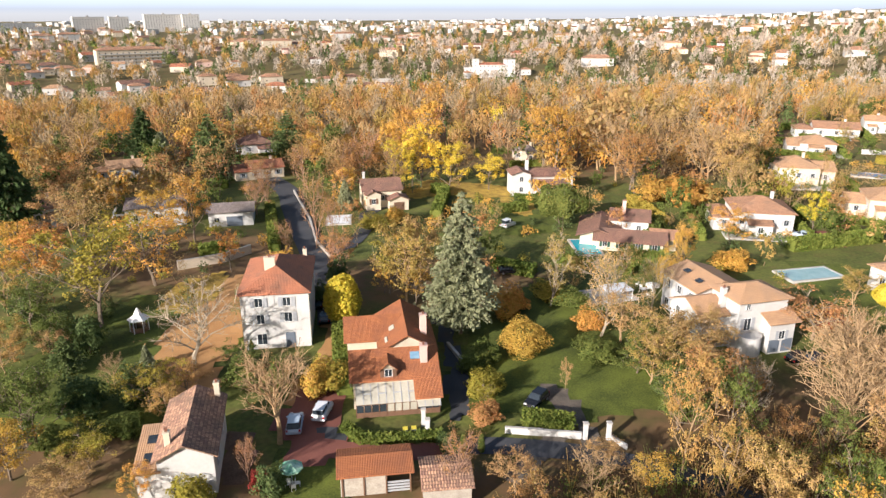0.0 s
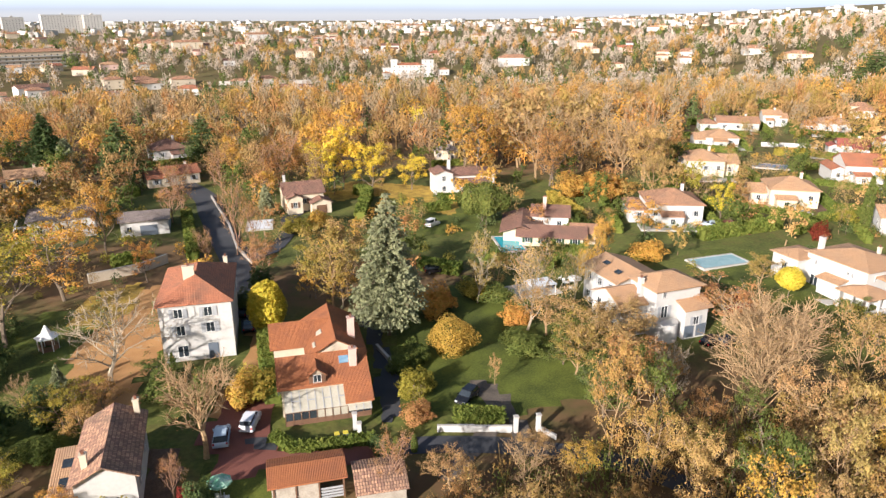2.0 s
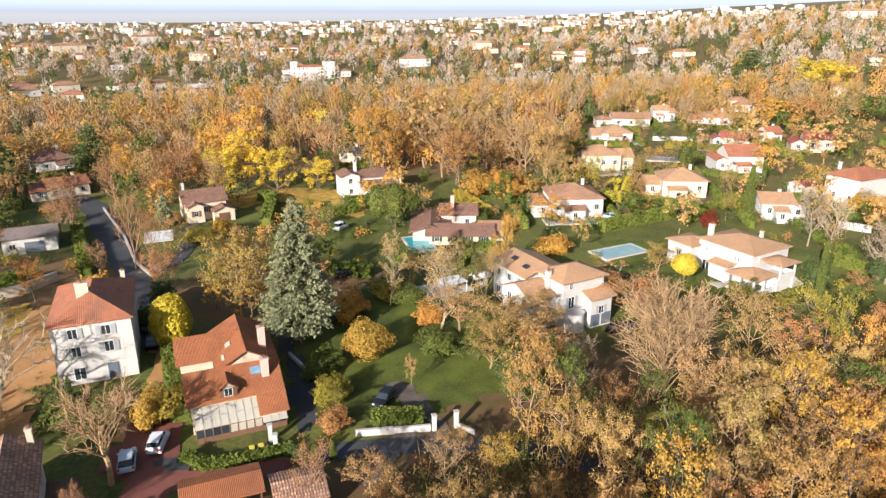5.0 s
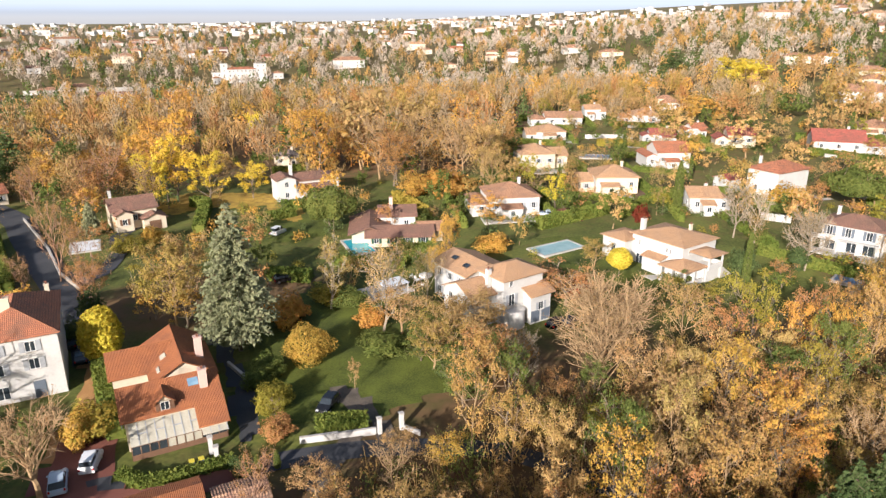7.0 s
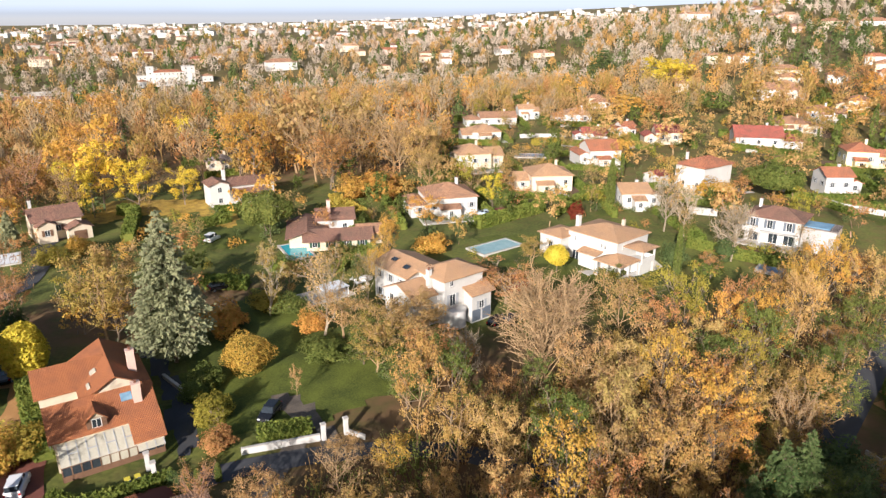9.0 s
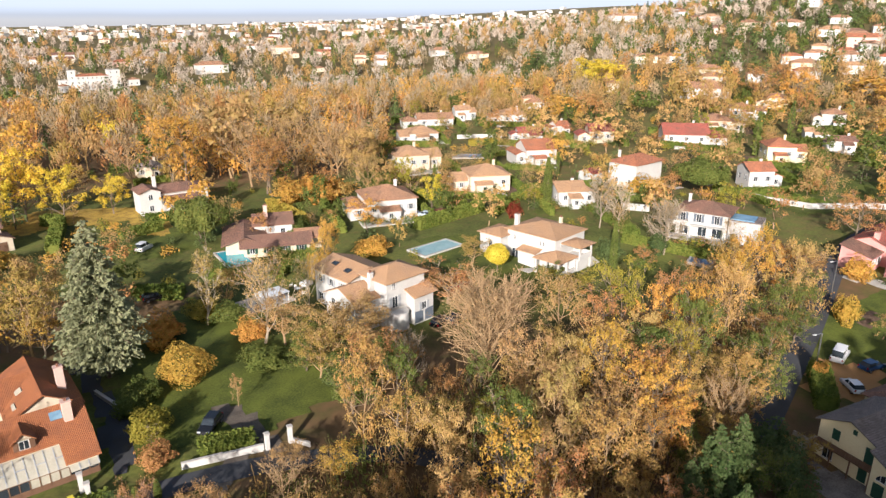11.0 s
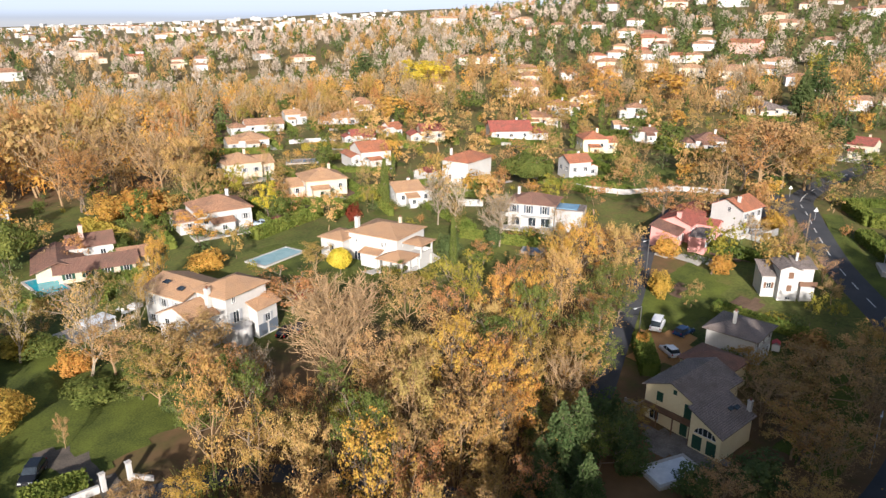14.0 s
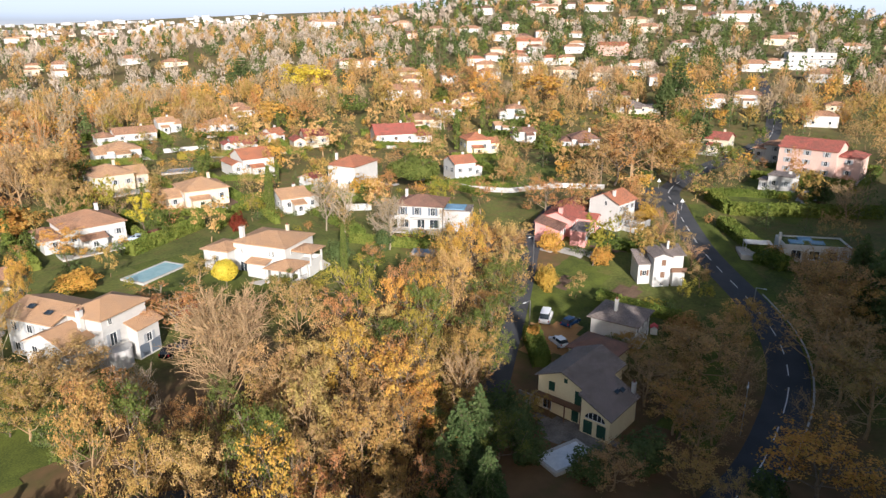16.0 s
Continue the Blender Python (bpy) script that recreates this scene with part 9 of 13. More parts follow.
tree("shrubbrown", 312.3, 85.7, 2.6, 3.8, "garden trees", mass=True)
tree("shrubbrown", 164.9, 44.5, 2.6, 2.8, "garden trees", mass=True)
tree("shrubgold", 242.9, 150.0, 2.2, 3.2, "garden trees", mass=True)
tree("green", 216.6, 156.9, 9.2, 7.3, "garden trees", mass=True)
tree("shrub", 310.7, 134.4, 1.4, 1.7, "garden trees", mass=True)
tree("bareredd", 223.8, 81.8, 5.8, 4.2, "garden trees", mass=True)
tree("shrubbrown", 263.5, 120.7, 2.5, 3.3, "garden trees", mass=True)
tree("shrub", 242.1, 119.8, 1.5, 1.6, "garden trees", mass=True)
tree("shrublime", 208.5, 152.3, 2.5, 3.6, "garden trees", mass=True)
tree("russet", 237.6, 109.8, 5.2, 3.6, "garden trees", mass=True)
tree("shrubbrown", 200.7, 94.3, 1.8, 2.1, "garden trees", mass=True)
tree("bare", 312.0, 89.8, 6.3, 4.9, "garden trees", mass=True)
tree("shrubdark", 232.4, 112.1, 2.3, 3.4, "garden trees", mass=True)
tree("shrubbrown", 153.6, 101.7, 2.3, 3.1, "garden trees", mass=True)
tree("shrublime", 266.1, 128.9, 2.3, 2.9, "garden trees", mass=True)
tree("bare", 247.7, 103.1, 9.4, 7.0, "garden trees", mass=True)
tree("pale", 272.4, 129.7, 8.1, 5.3, "garden trees", mass=True)
tree("shrubdark", 176.8, 136.9, 1.4, 1.6, "garden trees", mass=True)
tree("shrubdark", 181.6, 126.7, 2.5, 2.5, "garden trees", mass=True)
tree("olive", 257.8, 138.7, 8.7, 6.3, "garden trees", mass=True)
tree("shrubbrown", 168.5, 133.6, 2.9, 4.1, "garden trees", mass=True)
tree("orange", 281.0, 77.1, 7.8, 5.7, "garden trees", mass=True)
tree("shrub", 267.4, 96.8, 1.5, 1.9, "garden trees", mass=True)
tree("shrublime", 184.7, 139.1, 1.6, 1.8, "garden trees", mass=True)
tree("bare", 192.8, 111.7, 6.9, 4.2, "garden trees", mass=True)
tree("shrub", 289.6, 134.9, 1.5, 1.7, "garden trees", mass=True)
tree("green", 280.5, 186.3, 5.1, 3.4, "garden trees", mass=True)
tree("bareredd", 165.8, 99.2, 8.7, 6.7, "garden trees", mass=True)
tree("shrub", 280.8, 173.6, 1.5, 2.0, "garden trees", mass=True)
tree("shrubgold", 249.3, 147.0, 1.5, 1.8, "garden trees", mass=True)
tree("shrub", 321.2, 111.1, 2.2, 2.8, "garden trees", mass=True)
tree("shrublime", 252.8, 116.8, 3.0, 3.3, "garden trees", mass=True)
tree("shrublime", 254.1, 122.5, 1.5, 1.9, "garden trees", mass=True)
tree("fir", 262.2, 165.0, 8.1, 5.8, "garden trees", mass=True)
tree("bare", 211.3, 75.7, 7.7, 4.8, "garden trees", mass=True)
tree("shrub", 204.1, 56.2, 1.5, 2.1, "garden trees", mass=True)
tree("shrublime", 266.4, 114.1, 2.2, 3.1, "garden trees", mass=True)
tree("bare", 251.4, 210.4, 6.8, 4.2, "garden trees", mass=True)
tree("shrublime", 229.2, 173.3, 2.4, 3.3, "garden trees", mass=True)
tree("shrublime", 288.3, 128.5, 2.9, 3.7, "garden trees", mass=True)
tree("shrubdark", 245.4, 129.1, 1.4, 1.8, "garden trees", mass=True)
tree("shrubbrown", 160.7, 102.2, 1.7, 2.0, "garden trees", mass=True)
tree("shrubgold", 238.6, 172.5, 2.9, 4.0, "garden trees", mass=True)
tree("shrublime", 298.4, 149.3, 1.5, 1.7, "garden trees", mass=True)
tree("cypress", 197.3, 150.8, 8.1, 1.4, "garden trees", mass=True)
tree("shrubbrown", 228.6, 137.0, 1.7, 2.5, "garden trees", mass=True)
tree("shrub", 235.7, 153.0, 2.2, 2.5, "garden trees", mass=True)
tree("shrubbrown", 274.6, 89.0, 2.7, 3.9, "garden trees", mass=True)
tree("bareredd", 290.0, 90.0, 7.5, 4.7, "garden trees", mass=True)
tree("shrubdark", 214.3, 162.7, 2.3, 2.4, "garden trees", mass=True)
tree("shrub", 232.8, 176.3, 1.7, 2.3, "garden trees", mass=True)
tree("cypress", 278.8, 182.2, 6.0, 1.0, "garden trees", mass=True)
tree("bare", 179.7, 77.9, 8.2, 5.6, "garden trees", mass=True)
tree("green", 262.3, 82.2, 7.1, 5.7, "garden trees", mass=True)
tree("bare", 238.0, 127.8, 7.1, 5.2, "garden trees", mass=True)
tree("shruborange", 172.4, 97.4, 2.1, 3.1, "garden trees", mass=True)
tree("shrubdark", 197.8, 53.0, 1.6, 2.3, "garden trees", mass=True)
tree("shrub", 206.9, 78.0, 3.0, 3.6, "garden trees", mass=True)
tree("bare", 243.4, 159.9, 6.4, 4.1, "garden trees", mass=True)
tree("bare", 168.6, 139.5, 5.7, 4.4, "garden trees", mass=True)
tree("shrubbrown", 244.9, 87.4, 1.4, 1.8, "garden trees", mass=True)
tree("bare", 276.8, 196.9, 7.1, 5.2, "garden trees", mass=True)
tree("shrubdark", 256.0, 174.5, 2.5, 3.3, "garden trees", mass=True)
tree("shrubgold", 143.7, 117.8, 3.0, 4.0, "garden trees", mass=True)
tree("shrublime", 291.5, 163.9, 2.4, 2.9, "garden trees", mass=True)
tree("gold", 258.7, 153.5, 5.4, 3.9, "garden trees", mass=True)
tree("shrub", 194.1, 123.3, 2.8, 4.2, "garden trees", mass=True)
tree("shrub", 254.6, 130.8, 1.6, 2.0, "garden trees", mass=True)
tree("fir", 268.9, 82.4, 9.2, 7.1, "garden trees", mass=True)
tree("bare", 251.6, 78.6, 9.2, 5.6, "garden trees", mass=True)
tree("shrub", 298.3, 154.6, 2.7, 3.7, "garden trees", mass=True)
tree("shrubdark", 247.7, 172.1, 2.4, 2.6, "garden trees", mass=True)
tree("shrubdark", 223.3, 143.3, 1.7, 2.5, "garden trees", mass=True)
tree("pale", 280.2, 192.5, 9.7, 7.0, "garden trees", mass=True)
tree("olive", 230.3, 101.3, 10.0, 6.2, "garden trees", mass=True)
tree("shrubbrown", 248.8, 198.2, 2.4, 3.1, "garden trees", mass=True)
tree("shrubgold", 243.0, 108.8, 3.0, 3.7, "garden trees", mass=True)
tree("shrubdark", 284.0, 160.3, 2.8, 4.0, "garden trees", mass=True)
tree("pale", 183.9, 94.3, 9.7, 6.1, "garden trees", mass=True)
tree("shrub", 241.6, 112.9, 1.9, 2.0, "garden trees", mass=True)
tree("shrublime", 212.6, 79.9, 2.6, 3.6, "garden trees", mass=True)
tree("shrublime", 145.0, 114.0, 2.2, 3.3, "garden trees", mass=True)
tree("bareredd", 260.3, 86.1, 7.5, 4.5, "garden trees", mass=True)
tree("shrublime", 279.4, 109.0, 2.3, 2.8, "garden trees", mass=True)
tree("shrub", 189.2, 117.7, 1.6, 2.1, "garden trees", mass=True)
tree("shrubgold", 285.5, 76.9, 2.9, 3.3, "garden trees", mass=True)
tree("shrublime", 256.6, 170.0, 2.5, 2.8, "garden trees", mass=True)
tree("bareredd", 270.9, 87.7, 6.5, 4.5, "garden trees", mass=True)
tree("shrubdark", 196.4, 141.5, 1.9, 2.2, "garden trees", mass=True)
tree("shrublime", 163.1, 110.3, 2.0, 2.5, "garden trees", mass=True)
tree("shrubgold", 261.9, 179.9, 1.6, 2.2, "garden trees", mass=True)
tree("brown", 244.2, 80.8, 7.8, 6.0, "garden trees", mass=True)
tree("shrubdark", 279.8, 115.4, 2.5, 3.4, "garden trees", mass=True)
tree("russet", 254.6, 141.9, 6.6, 4.1, "garden trees", mass=True)
tree("bareredd", 143.8, 106.1, 5.1, 3.5, "garden trees", mass=True)
tree("shrublime", 210.3, 109.5, 1.4, 2.0, "garden trees", mass=True)
tree("shrubgold", 270.6, 197.4, 2.9, 4.0, "garden trees", mass=True)
tree("shrubdark", 267.0, 163.7, 1.7, 2.5, "garden trees", mass=True)
tree("shrub", 262.5, 147.4, 2.3, 2.6, "garden trees", mass=True)
tree("shrub", 203.6, 159.5, 2.5, 3.4, "garden trees", mass=True)
tree("pale", 285.9, 94.5, 7.9, 5.3, "garden trees", mass=True)
tree("shrubdark", 226.1, 159.3, 1.7, 2.1, "garden trees", mass=True)
tree("shrub", 254.1, 147.1, 2.2, 2.2, "garden trees", mass=True)
tree("fir", 190.1, 104.8, 9.0, 6.0, "garden trees", mass=True)
tree("brown", 172.9, 107.6, 9.9, 7.0, "garden trees", mass=True)
tree("green", 233.9, 75.4, 9.7, 5.9, "garden trees", mass=True)
tree("shrublime", 262.8, 207.0, 2.3, 2.9, "garden trees", mass=True)
tree("green", 226.5, 100.7, 7.5, 4.8, "garden trees", mass=True)
tree("pale", 188.9, 91.0, 8.6, 5.7, "garden trees", mass=True)
tree("shrubdark", 221.8, 150.9, 1.3, 1.4, "garden trees", mass=True)
tree("green", 174.9, 66.0, 8.0, 4.8, "garden trees", mass=True)
tree("pale", 284.9, 140.3, 5.6, 4.2, "garden trees", mass=True)
tree("brown", 169.0, 82.9, 8.5, 5.6, "garden trees", mass=True)
tree("shrubdark", 258.7, 125.0, 2.6, 3.8, "garden trees", mass=True)
tree("shrub", 289.0, 150.5, 2.1, 2.9, "garden trees", mass=True)
tree("cypress", 278.6, 145.2, 7.1, 1.2, "garden trees", mass=True)
tree("olive", 299.3, 131.7, 6.4, 4.0, "garden trees", mass=True)
tree("orange", 171.4, 88.0, 8.1, 5.7, "garden trees", mass=True)
tree("shrubdark", 186.0, 121.3, 1.6, 1.7, "garden trees", mass=True)
tree("shrublime", 249.4, 136.4, 2.3, 2.5, "garden trees", mass=True)
tree("fir", 265.3, 150.1, 6.4, 4.3, "garden trees", mass=True)
tree("shrubdark", 183.8, 108.6, 2.8, 3.5, "garden trees", mass=True)
tree("brown", 152.0, 86.9, 6.3, 4.5, "garden trees", mass=True)
tree("bare", 235.0, 95.6, 7.9, 6.0, "garden trees", mass=True)
tree("brown", 211.3, 70.4, 7.2, 5.4, "garden trees", mass=True)
tree("bareredd", 137.7, 93.1, 9.0, 7.0, "garden trees", mass=True)
tree("brown", 220.5, 77.5, 5.1, 3.2, "garden trees", mass=True)
tree("shrubdark", 249.0, 92.2, 2.2, 3.1, "garden trees", mass=True)
tree("shrubbrown", 187.9, 151.9, 1.9, 2.3, "garden trees", mass=True)
tree("shrub", 228.3, 152.5, 1.5, 1.6, "garden trees", mass=True)
tree("olive", 245.5, 124.9, 8.6, 5.9, "garden trees", mass=True)
tree("brown", 155.1, 98.0, 9.9, 6.6, "garden trees", mass=True)
tree("bare", 268.6, 170.3, 9.7, 7.5, "garden trees", mass=True)
tree("fir", 286.6, 180.6, 7.5, 5.0, "garden trees", mass=True)
tree("shrubbrown", 316.7, 116.5, 2.7, 2.9, "garden trees", mass=True)
tree("shrubbrown", 289.7, 140.2, 2.6, 3.1, "garden trees", mass=True)
tree("shrubdark", 199.3, 118.7, 1.6, 1.6, "garden trees", mass=True)
tree("cypress", 259.2, 104.1, 9.6, 1.6, "garden trees", mass=True)
tree("shrublime", 212.5, 98.4, 2.1, 2.8, "garden trees", mass=True)
tree("shrubdark", 211.8, 86.8, 2.9, 3.0, "garden trees", mass=True)
tree("shrublime", 265.3, 92.4, 1.3, 1.8, "garden trees", mass=True)
tree("shrublime", 281.0, 130.0, 1.5, 2.3, "garden trees", mass=True)
tree("shrublime", 193.4, 100.5, 1.7, 1.8, "garden trees", mass=True)
tree("shrubbrown", 147.7, 85.5, 2.0, 3.0, "garden trees", mass=True)
tree("pale", 234.9, 135.3, 8.5, 6.6, "garden trees", mass=True)
tree("pale", 163.9, 64.1, 8.8, 6.4, "garden trees", mass=True)
tree("pale", 237.8, 82.5, 9.8, 6.5, "garden trees", mass=True)
tree("shrub", 295.3, 107.2, 1.4, 1.9, "garden trees", mass=True)
tree("pale", 284.7, 169.3, 5.1, 4.0, "garden trees", mass=True)
tree("shrubdark", 268.4, 142.7, 2.1, 2.6, "garden trees", mass=True)
tree("shrublime", 179.8, 111.1, 2.9, 4.2, "garden trees", mass=True)
tree("shrubdark", 232.1, 180.1, 2.4, 3.3, "garden trees", mass=True)
tree("shruborange", 185.6, 77.0, 1.5, 1.6, "garden trees", mass=True)
tree("shrubdark", 231.3, 46.7, 2.2, 2.8, "garden trees", mass=True)
tree("fir", 316.1, 47.5, 8.2, 5.0, "garden trees", mass=True)
tree("shrubdark", 198.4, 10.7, 2.0, 2.7, "garden trees", mass=True)
tree("bare", 264.0, 27.3, 11.5, 9.0, "garden trees", mass=True)
tree("bare", 304.9, 37.1, 10.0, 7.0, "garden trees", mass=True)
tree("fir", 297.5, 11.2, 7.7, 4.9, "garden trees", mass=True)
tree("olive", 304.7, 48.4, 10.4, 8.1, "garden trees", mass=True)
tree("fir", 185.7, 15.8, 11.9, 8.0, "garden trees", mass=True)
tree("shrublime", 223.6, 22.4, 2.1, 2.4, "garden trees", mass=True)
tree("fir", 279.5, 46.4, 9.5, 7.2, "garden trees", mass=True)
tree("shrubdark", 231.1, 17.4, 2.7, 3.0, "garden trees", mass=True)
tree("olive", 191.7, 28.0, 9.4, 7.2, "garden trees", mass=True)
tree("fir", 207.2, 16.4, 8.5, 6.0, "garden trees", mass=True)
tree("bare", 284.7, 29.6, 7.6, 5.2, "garden trees", mass=True)
tree("fir", 332.9, 38.7, 7.4, 5.8, "garden trees", mass=True)
tree("fir", 258.7, -8.9, 10.0, 7.8, "garden trees", mass=True)
tree("shrub", 183.9, 46.8, 2.0, 2.3, "garden trees", mass=True)
tree("shrubdark", 219.7, 49.5, 2.3, 2.6, "garden trees", mass=True)
tree("bare", 287.6, 45.7, 10.4, 7.2, "garden trees", mass=True)
tree("olive", 312.7, 37.7, 9.9, 6.4, "garden trees", mass=True)
tree("olive", 196.9, -5.9, 8.9, 6.0, "garden trees", mass=True)
tree("shrubdark", 329.6, 76.5, 2.6, 3.1, "garden trees", mass=True)
tree("brown", 288.1, 21.5, 10.6, 7.6, "garden trees", mass=True)
tree("bare", 259.5, 29.5, 11.0, 7.9, "garden trees", mass=True)
tree("shrub", 283.3, 39.6, 1.6, 1.7, "garden trees", mass=True)
tree("shrubdark", 182.2, 35.7, 2.0, 2.8, "garden trees", mass=True)
tree("shrub", 217.5, -0.0, 1.4, 1.5, "garden trees", mass=True)
tree("shrubdark", 265.4, 12.4, 1.5, 1.9, "garden trees", mass=True)
tree("shrub", 243.6, 33.2, 1.9, 2.2, "garden trees", mass=True)
tree("bare", 336.4, 28.8, 10.3, 7.6, "garden trees", mass=True)
tree("shrublime", 194.8, 34.3, 2.4, 3.0, "garden trees", mass=True)
tree("olive", 292.9, 23.5, 9.5, 6.5, "garden trees", mass=True)
tree("bare", 310.7, 52.8, 11.9, 9.0, "garden trees", mass=True)
tree("shrub", 274.4, -0.4, 2.1, 3.0, "garden trees", mass=True)
tree("fir", 230.9, -0.3, 10.7, 6.9, "garden trees", mass=True)
tree("shrubdark", 284.3, 68.0, 1.8, 2.1, "garden trees", mass=True)
tree("olive", 290.7, -5.5, 7.9, 5.6, "garden trees", mass=True)
tree("bare", 194.9, 48.0, 7.2, 5.2, "garden trees", mass=True)
tree("shrubdark", 283.2, 7.2, 1.7, 1.9, "garden trees", mass=True)
tree("shrub", 293.0, 73.8, 2.2, 2.5, "garden trees", mass=True)
tree("shrub", 242.5, 22.9, 2.9, 3.0, "garden trees", mass=True)
tree("brown", 337.7, -8.5, 9.3, 7.2, "garden trees", mass=True)
tree("brown", 219.3, 12.0, 11.6, 9.2, "garden trees", mass=True)
tree("fir", 187.4, 10.8, 9.5, 6.1, "garden trees", mass=True)
tree("olive", 278.5, 50.7, 11.7, 8.5, "garden trees", mass=True)
tree("shrubdark", 305.8, 68.9, 2.5, 3.0, "garden trees", mass=True)
tree("shrubdark", 320.3, 6.1, 1.8, 2.1, "garden trees", mass=True)
tree("fir", 307.5, 26.2, 9.5, 7.6, "garden trees", mass=True)
tree("shrub", 312.1, 3.4, 2.6, 3.2, "garden trees", mass=True)
tree("shrubdark", 293.2, 52.3, 1.6, 1.7, "garden trees", mass=True)
tree("olive", 293.7, -9.2, 9.1, 7.2, "garden trees", mass=True)
tree("shrubdark", 264.1, 38.6, 1.4, 1.5, "garden trees", mass=True)
tree("olive", 278.8, -8.3, 10.7, 6.7, "garden trees", mass=True)
tree("bare", 259.0, 7.3, 9.3, 6.0, "garden trees", mass=True)
tree("shrublime", 222.9, 43.6, 1.6, 1.7, "garden trees", mass=True)
tree("olive", 219.9, -6.9, 9.7, 7.1, "garden trees", mass=True)
tree("fir", 311.9, 30.9, 9.5, 6.2, "garden trees", mass=True)
tree("shrubdark", 206.5, 29.9, 1.8, 2.2, "garden trees", mass=True)
tree("brown", 258.3, 12.4, 8.4, 6.7, "garden trees", mass=True)
tree("shrublime", 211.2, 20.4, 2.2, 2.4, "garden trees", mass=True)
tree("shrub", 191.7, 16.3, 2.6, 2.7, "garden trees", mass=True)
tree("fir", 272.4, 18.5, 9.0, 5.9, "garden trees", mass=True)
tree("shrubdark", 313.6, 81.7, 2.1, 2.5, "garden trees", mass=True)
tree("shrubdark", 250.8, 41.3, 1.6, 2.2, "garden trees", mass=True)
tree("olive", 197.4, 0.9, 7.3, 5.4, "garden trees", mass=True)
tree("brown", 233.8, -5.9, 7.2, 4.6, "garden trees", mass=True)
tree("bare", 302.2, 19.4, 10.3, 6.8, "garden trees", mass=True)
tree("brown", 256.4, 18.8, 10.5, 8.3, "garden trees", mass=True)
tree("shrub", 260.8, 17.5, 2.4, 3.6, "garden trees", mass=True)
tree("brown", 201.3, 50.5, 7.1, 5.4, "garden trees", mass=True)
tree("fir", 294.1, 28.3, 10.0, 6.9, "garden trees", mass=True)
tree("shrubdark", 248.2, 29.2, 1.7, 2.2, "garden trees", mass=True)
tree("shrub", 219.1, 33.5, 1.9, 2.5, "garden trees", mass=True)
tree("bare", 275.0, 25.5, 10.7, 7.1, "garden trees", mass=True)
tree("brown", 318.4, -8.3, 8.8, 5.8, "garden trees", mass=True)
tree("shrub", 260.6, 67.1, 2.9, 3.1, "garden trees", mass=True)
tree("shrubgold", 219.9, 29.8, 2.2, 2.7, "garden trees", mass=True)
tree("shrubdark", 332.3, 52.1, 2.8, 3.4, "garden trees", mass=True)
tree("brown", 243.6, 1.7, 11.4, 8.1, "garden trees", mass=True)
tree("bare", 228.3, -6.2, 7.6, 4.7, "garden trees", mass=True)
tree("bare", 269.8, -8.3, 11.5, 7.2, "garden trees", mass=True)
tree("fir", 311.1, 43.4, 10.9, 7.5, "garden trees", mass=True)
tree("fir", 299.9, 3.7, 11.0, 8.0, "garden trees", mass=True)
tree("shrub", 269.7, 64.2, 1.7, 2.1, "garden trees", mass=True)
tree("bare", 309.9, 47.0, 12.0, 7.4, "garden trees", mass=True)
tree("bare", 242.9, 18.8, 10.8, 8.3, "garden trees", mass=True)
tree("shrubdark", 205.1, 12.6, 2.7, 2.9, "garden trees", mass=True)
tree("bare", 203.5, -2.4, 9.6, 7.7, "garden trees", mass=True)
tree("bare", 332.2, 23.1, 7.2, 4.7, "garden trees", mass=True)
tree("fir", 303.1, 27.4, 11.9, 7.3, "garden trees", mass=True)
tree("fir", 320.8, 26.0, 8.4, 5.7, "garden trees", mass=True)
tree("shrub", 315.6, 52.3, 2.4, 2.7, "garden trees", mass=True)
tree("shrub", 273.4, 29.0, 2.2, 2.7, "garden trees", mass=True)
tree("fir", 262.1, -1.6, 7.8, 4.7, "garden trees", mass=True)
tree("shrublime", 209.8, 25.5, 2.5, 3.0, "garden trees", mass=True)
tree("bare", 244.9, 14.2, 10.3, 6.5, "garden trees", mass=True)
tree("shrubdark", 192.2, 24.0, 2.2, 2.9, "garden trees", mass=True)
tree("bare", 296.7, 76.1, 10.0, 7.8, "garden trees", mass=True)
tree("shrubdark", 269.7, 70.1, 1.5, 1.9, "garden trees", mass=True)
tree("shrub", 328.8, -2.4, 2.9, 4.2, "garden trees", mass=True)
tree("fir", 242.3, -2.9, 7.0, 4.5, "garden trees", mass=True)
tree("shrubdark", 323.3, 31.6, 2.6, 3.6, "garden trees", mass=True)
tree("bare", 321.7, 38.4, 9.5, 7.1, "garden trees", mass=True)
tree("fir", 287.9, 74.9, 9.7, 6.4, "garden trees", mass=True)
tree("shrubdark", 194.3, 19.7, 1.9, 2.1, "garden trees", mass=True)
tree("shrubdark", 321.1, 52.5, 1.6, 2.1, "garden trees", mass=True)
tree("shrubdark", 334.1, 19.0, 1.9, 2.0, "garden trees", mass=True)
tree("shrubdark", 187.6, 5.6, 2.8, 3.4, "garden trees", mass=True)
tree("brown", 299.5, 78.7, 10.5, 8.2, "garden trees", mass=True)
tree("brown", 333.3, 34.8, 7.6, 5.6, "garden trees", mass=True)
tree("gold", -47.0, 206.0, 4.2, 3.0, "garden trees", mass=True)
tree("bareredd", 1.3, 126.1, 6.8, 5.5, "garden trees", mass=True)
tree("gold", -50.0, 216.1, 7.0, 4.4, "garden trees", mass=True)
tree("olive", -79.4, 111.6, 7.2, 6.1, "garden trees", mass=True)
tree("bare", -58.7, 97.3, 6.3, 4.0, "garden trees", mass=True)
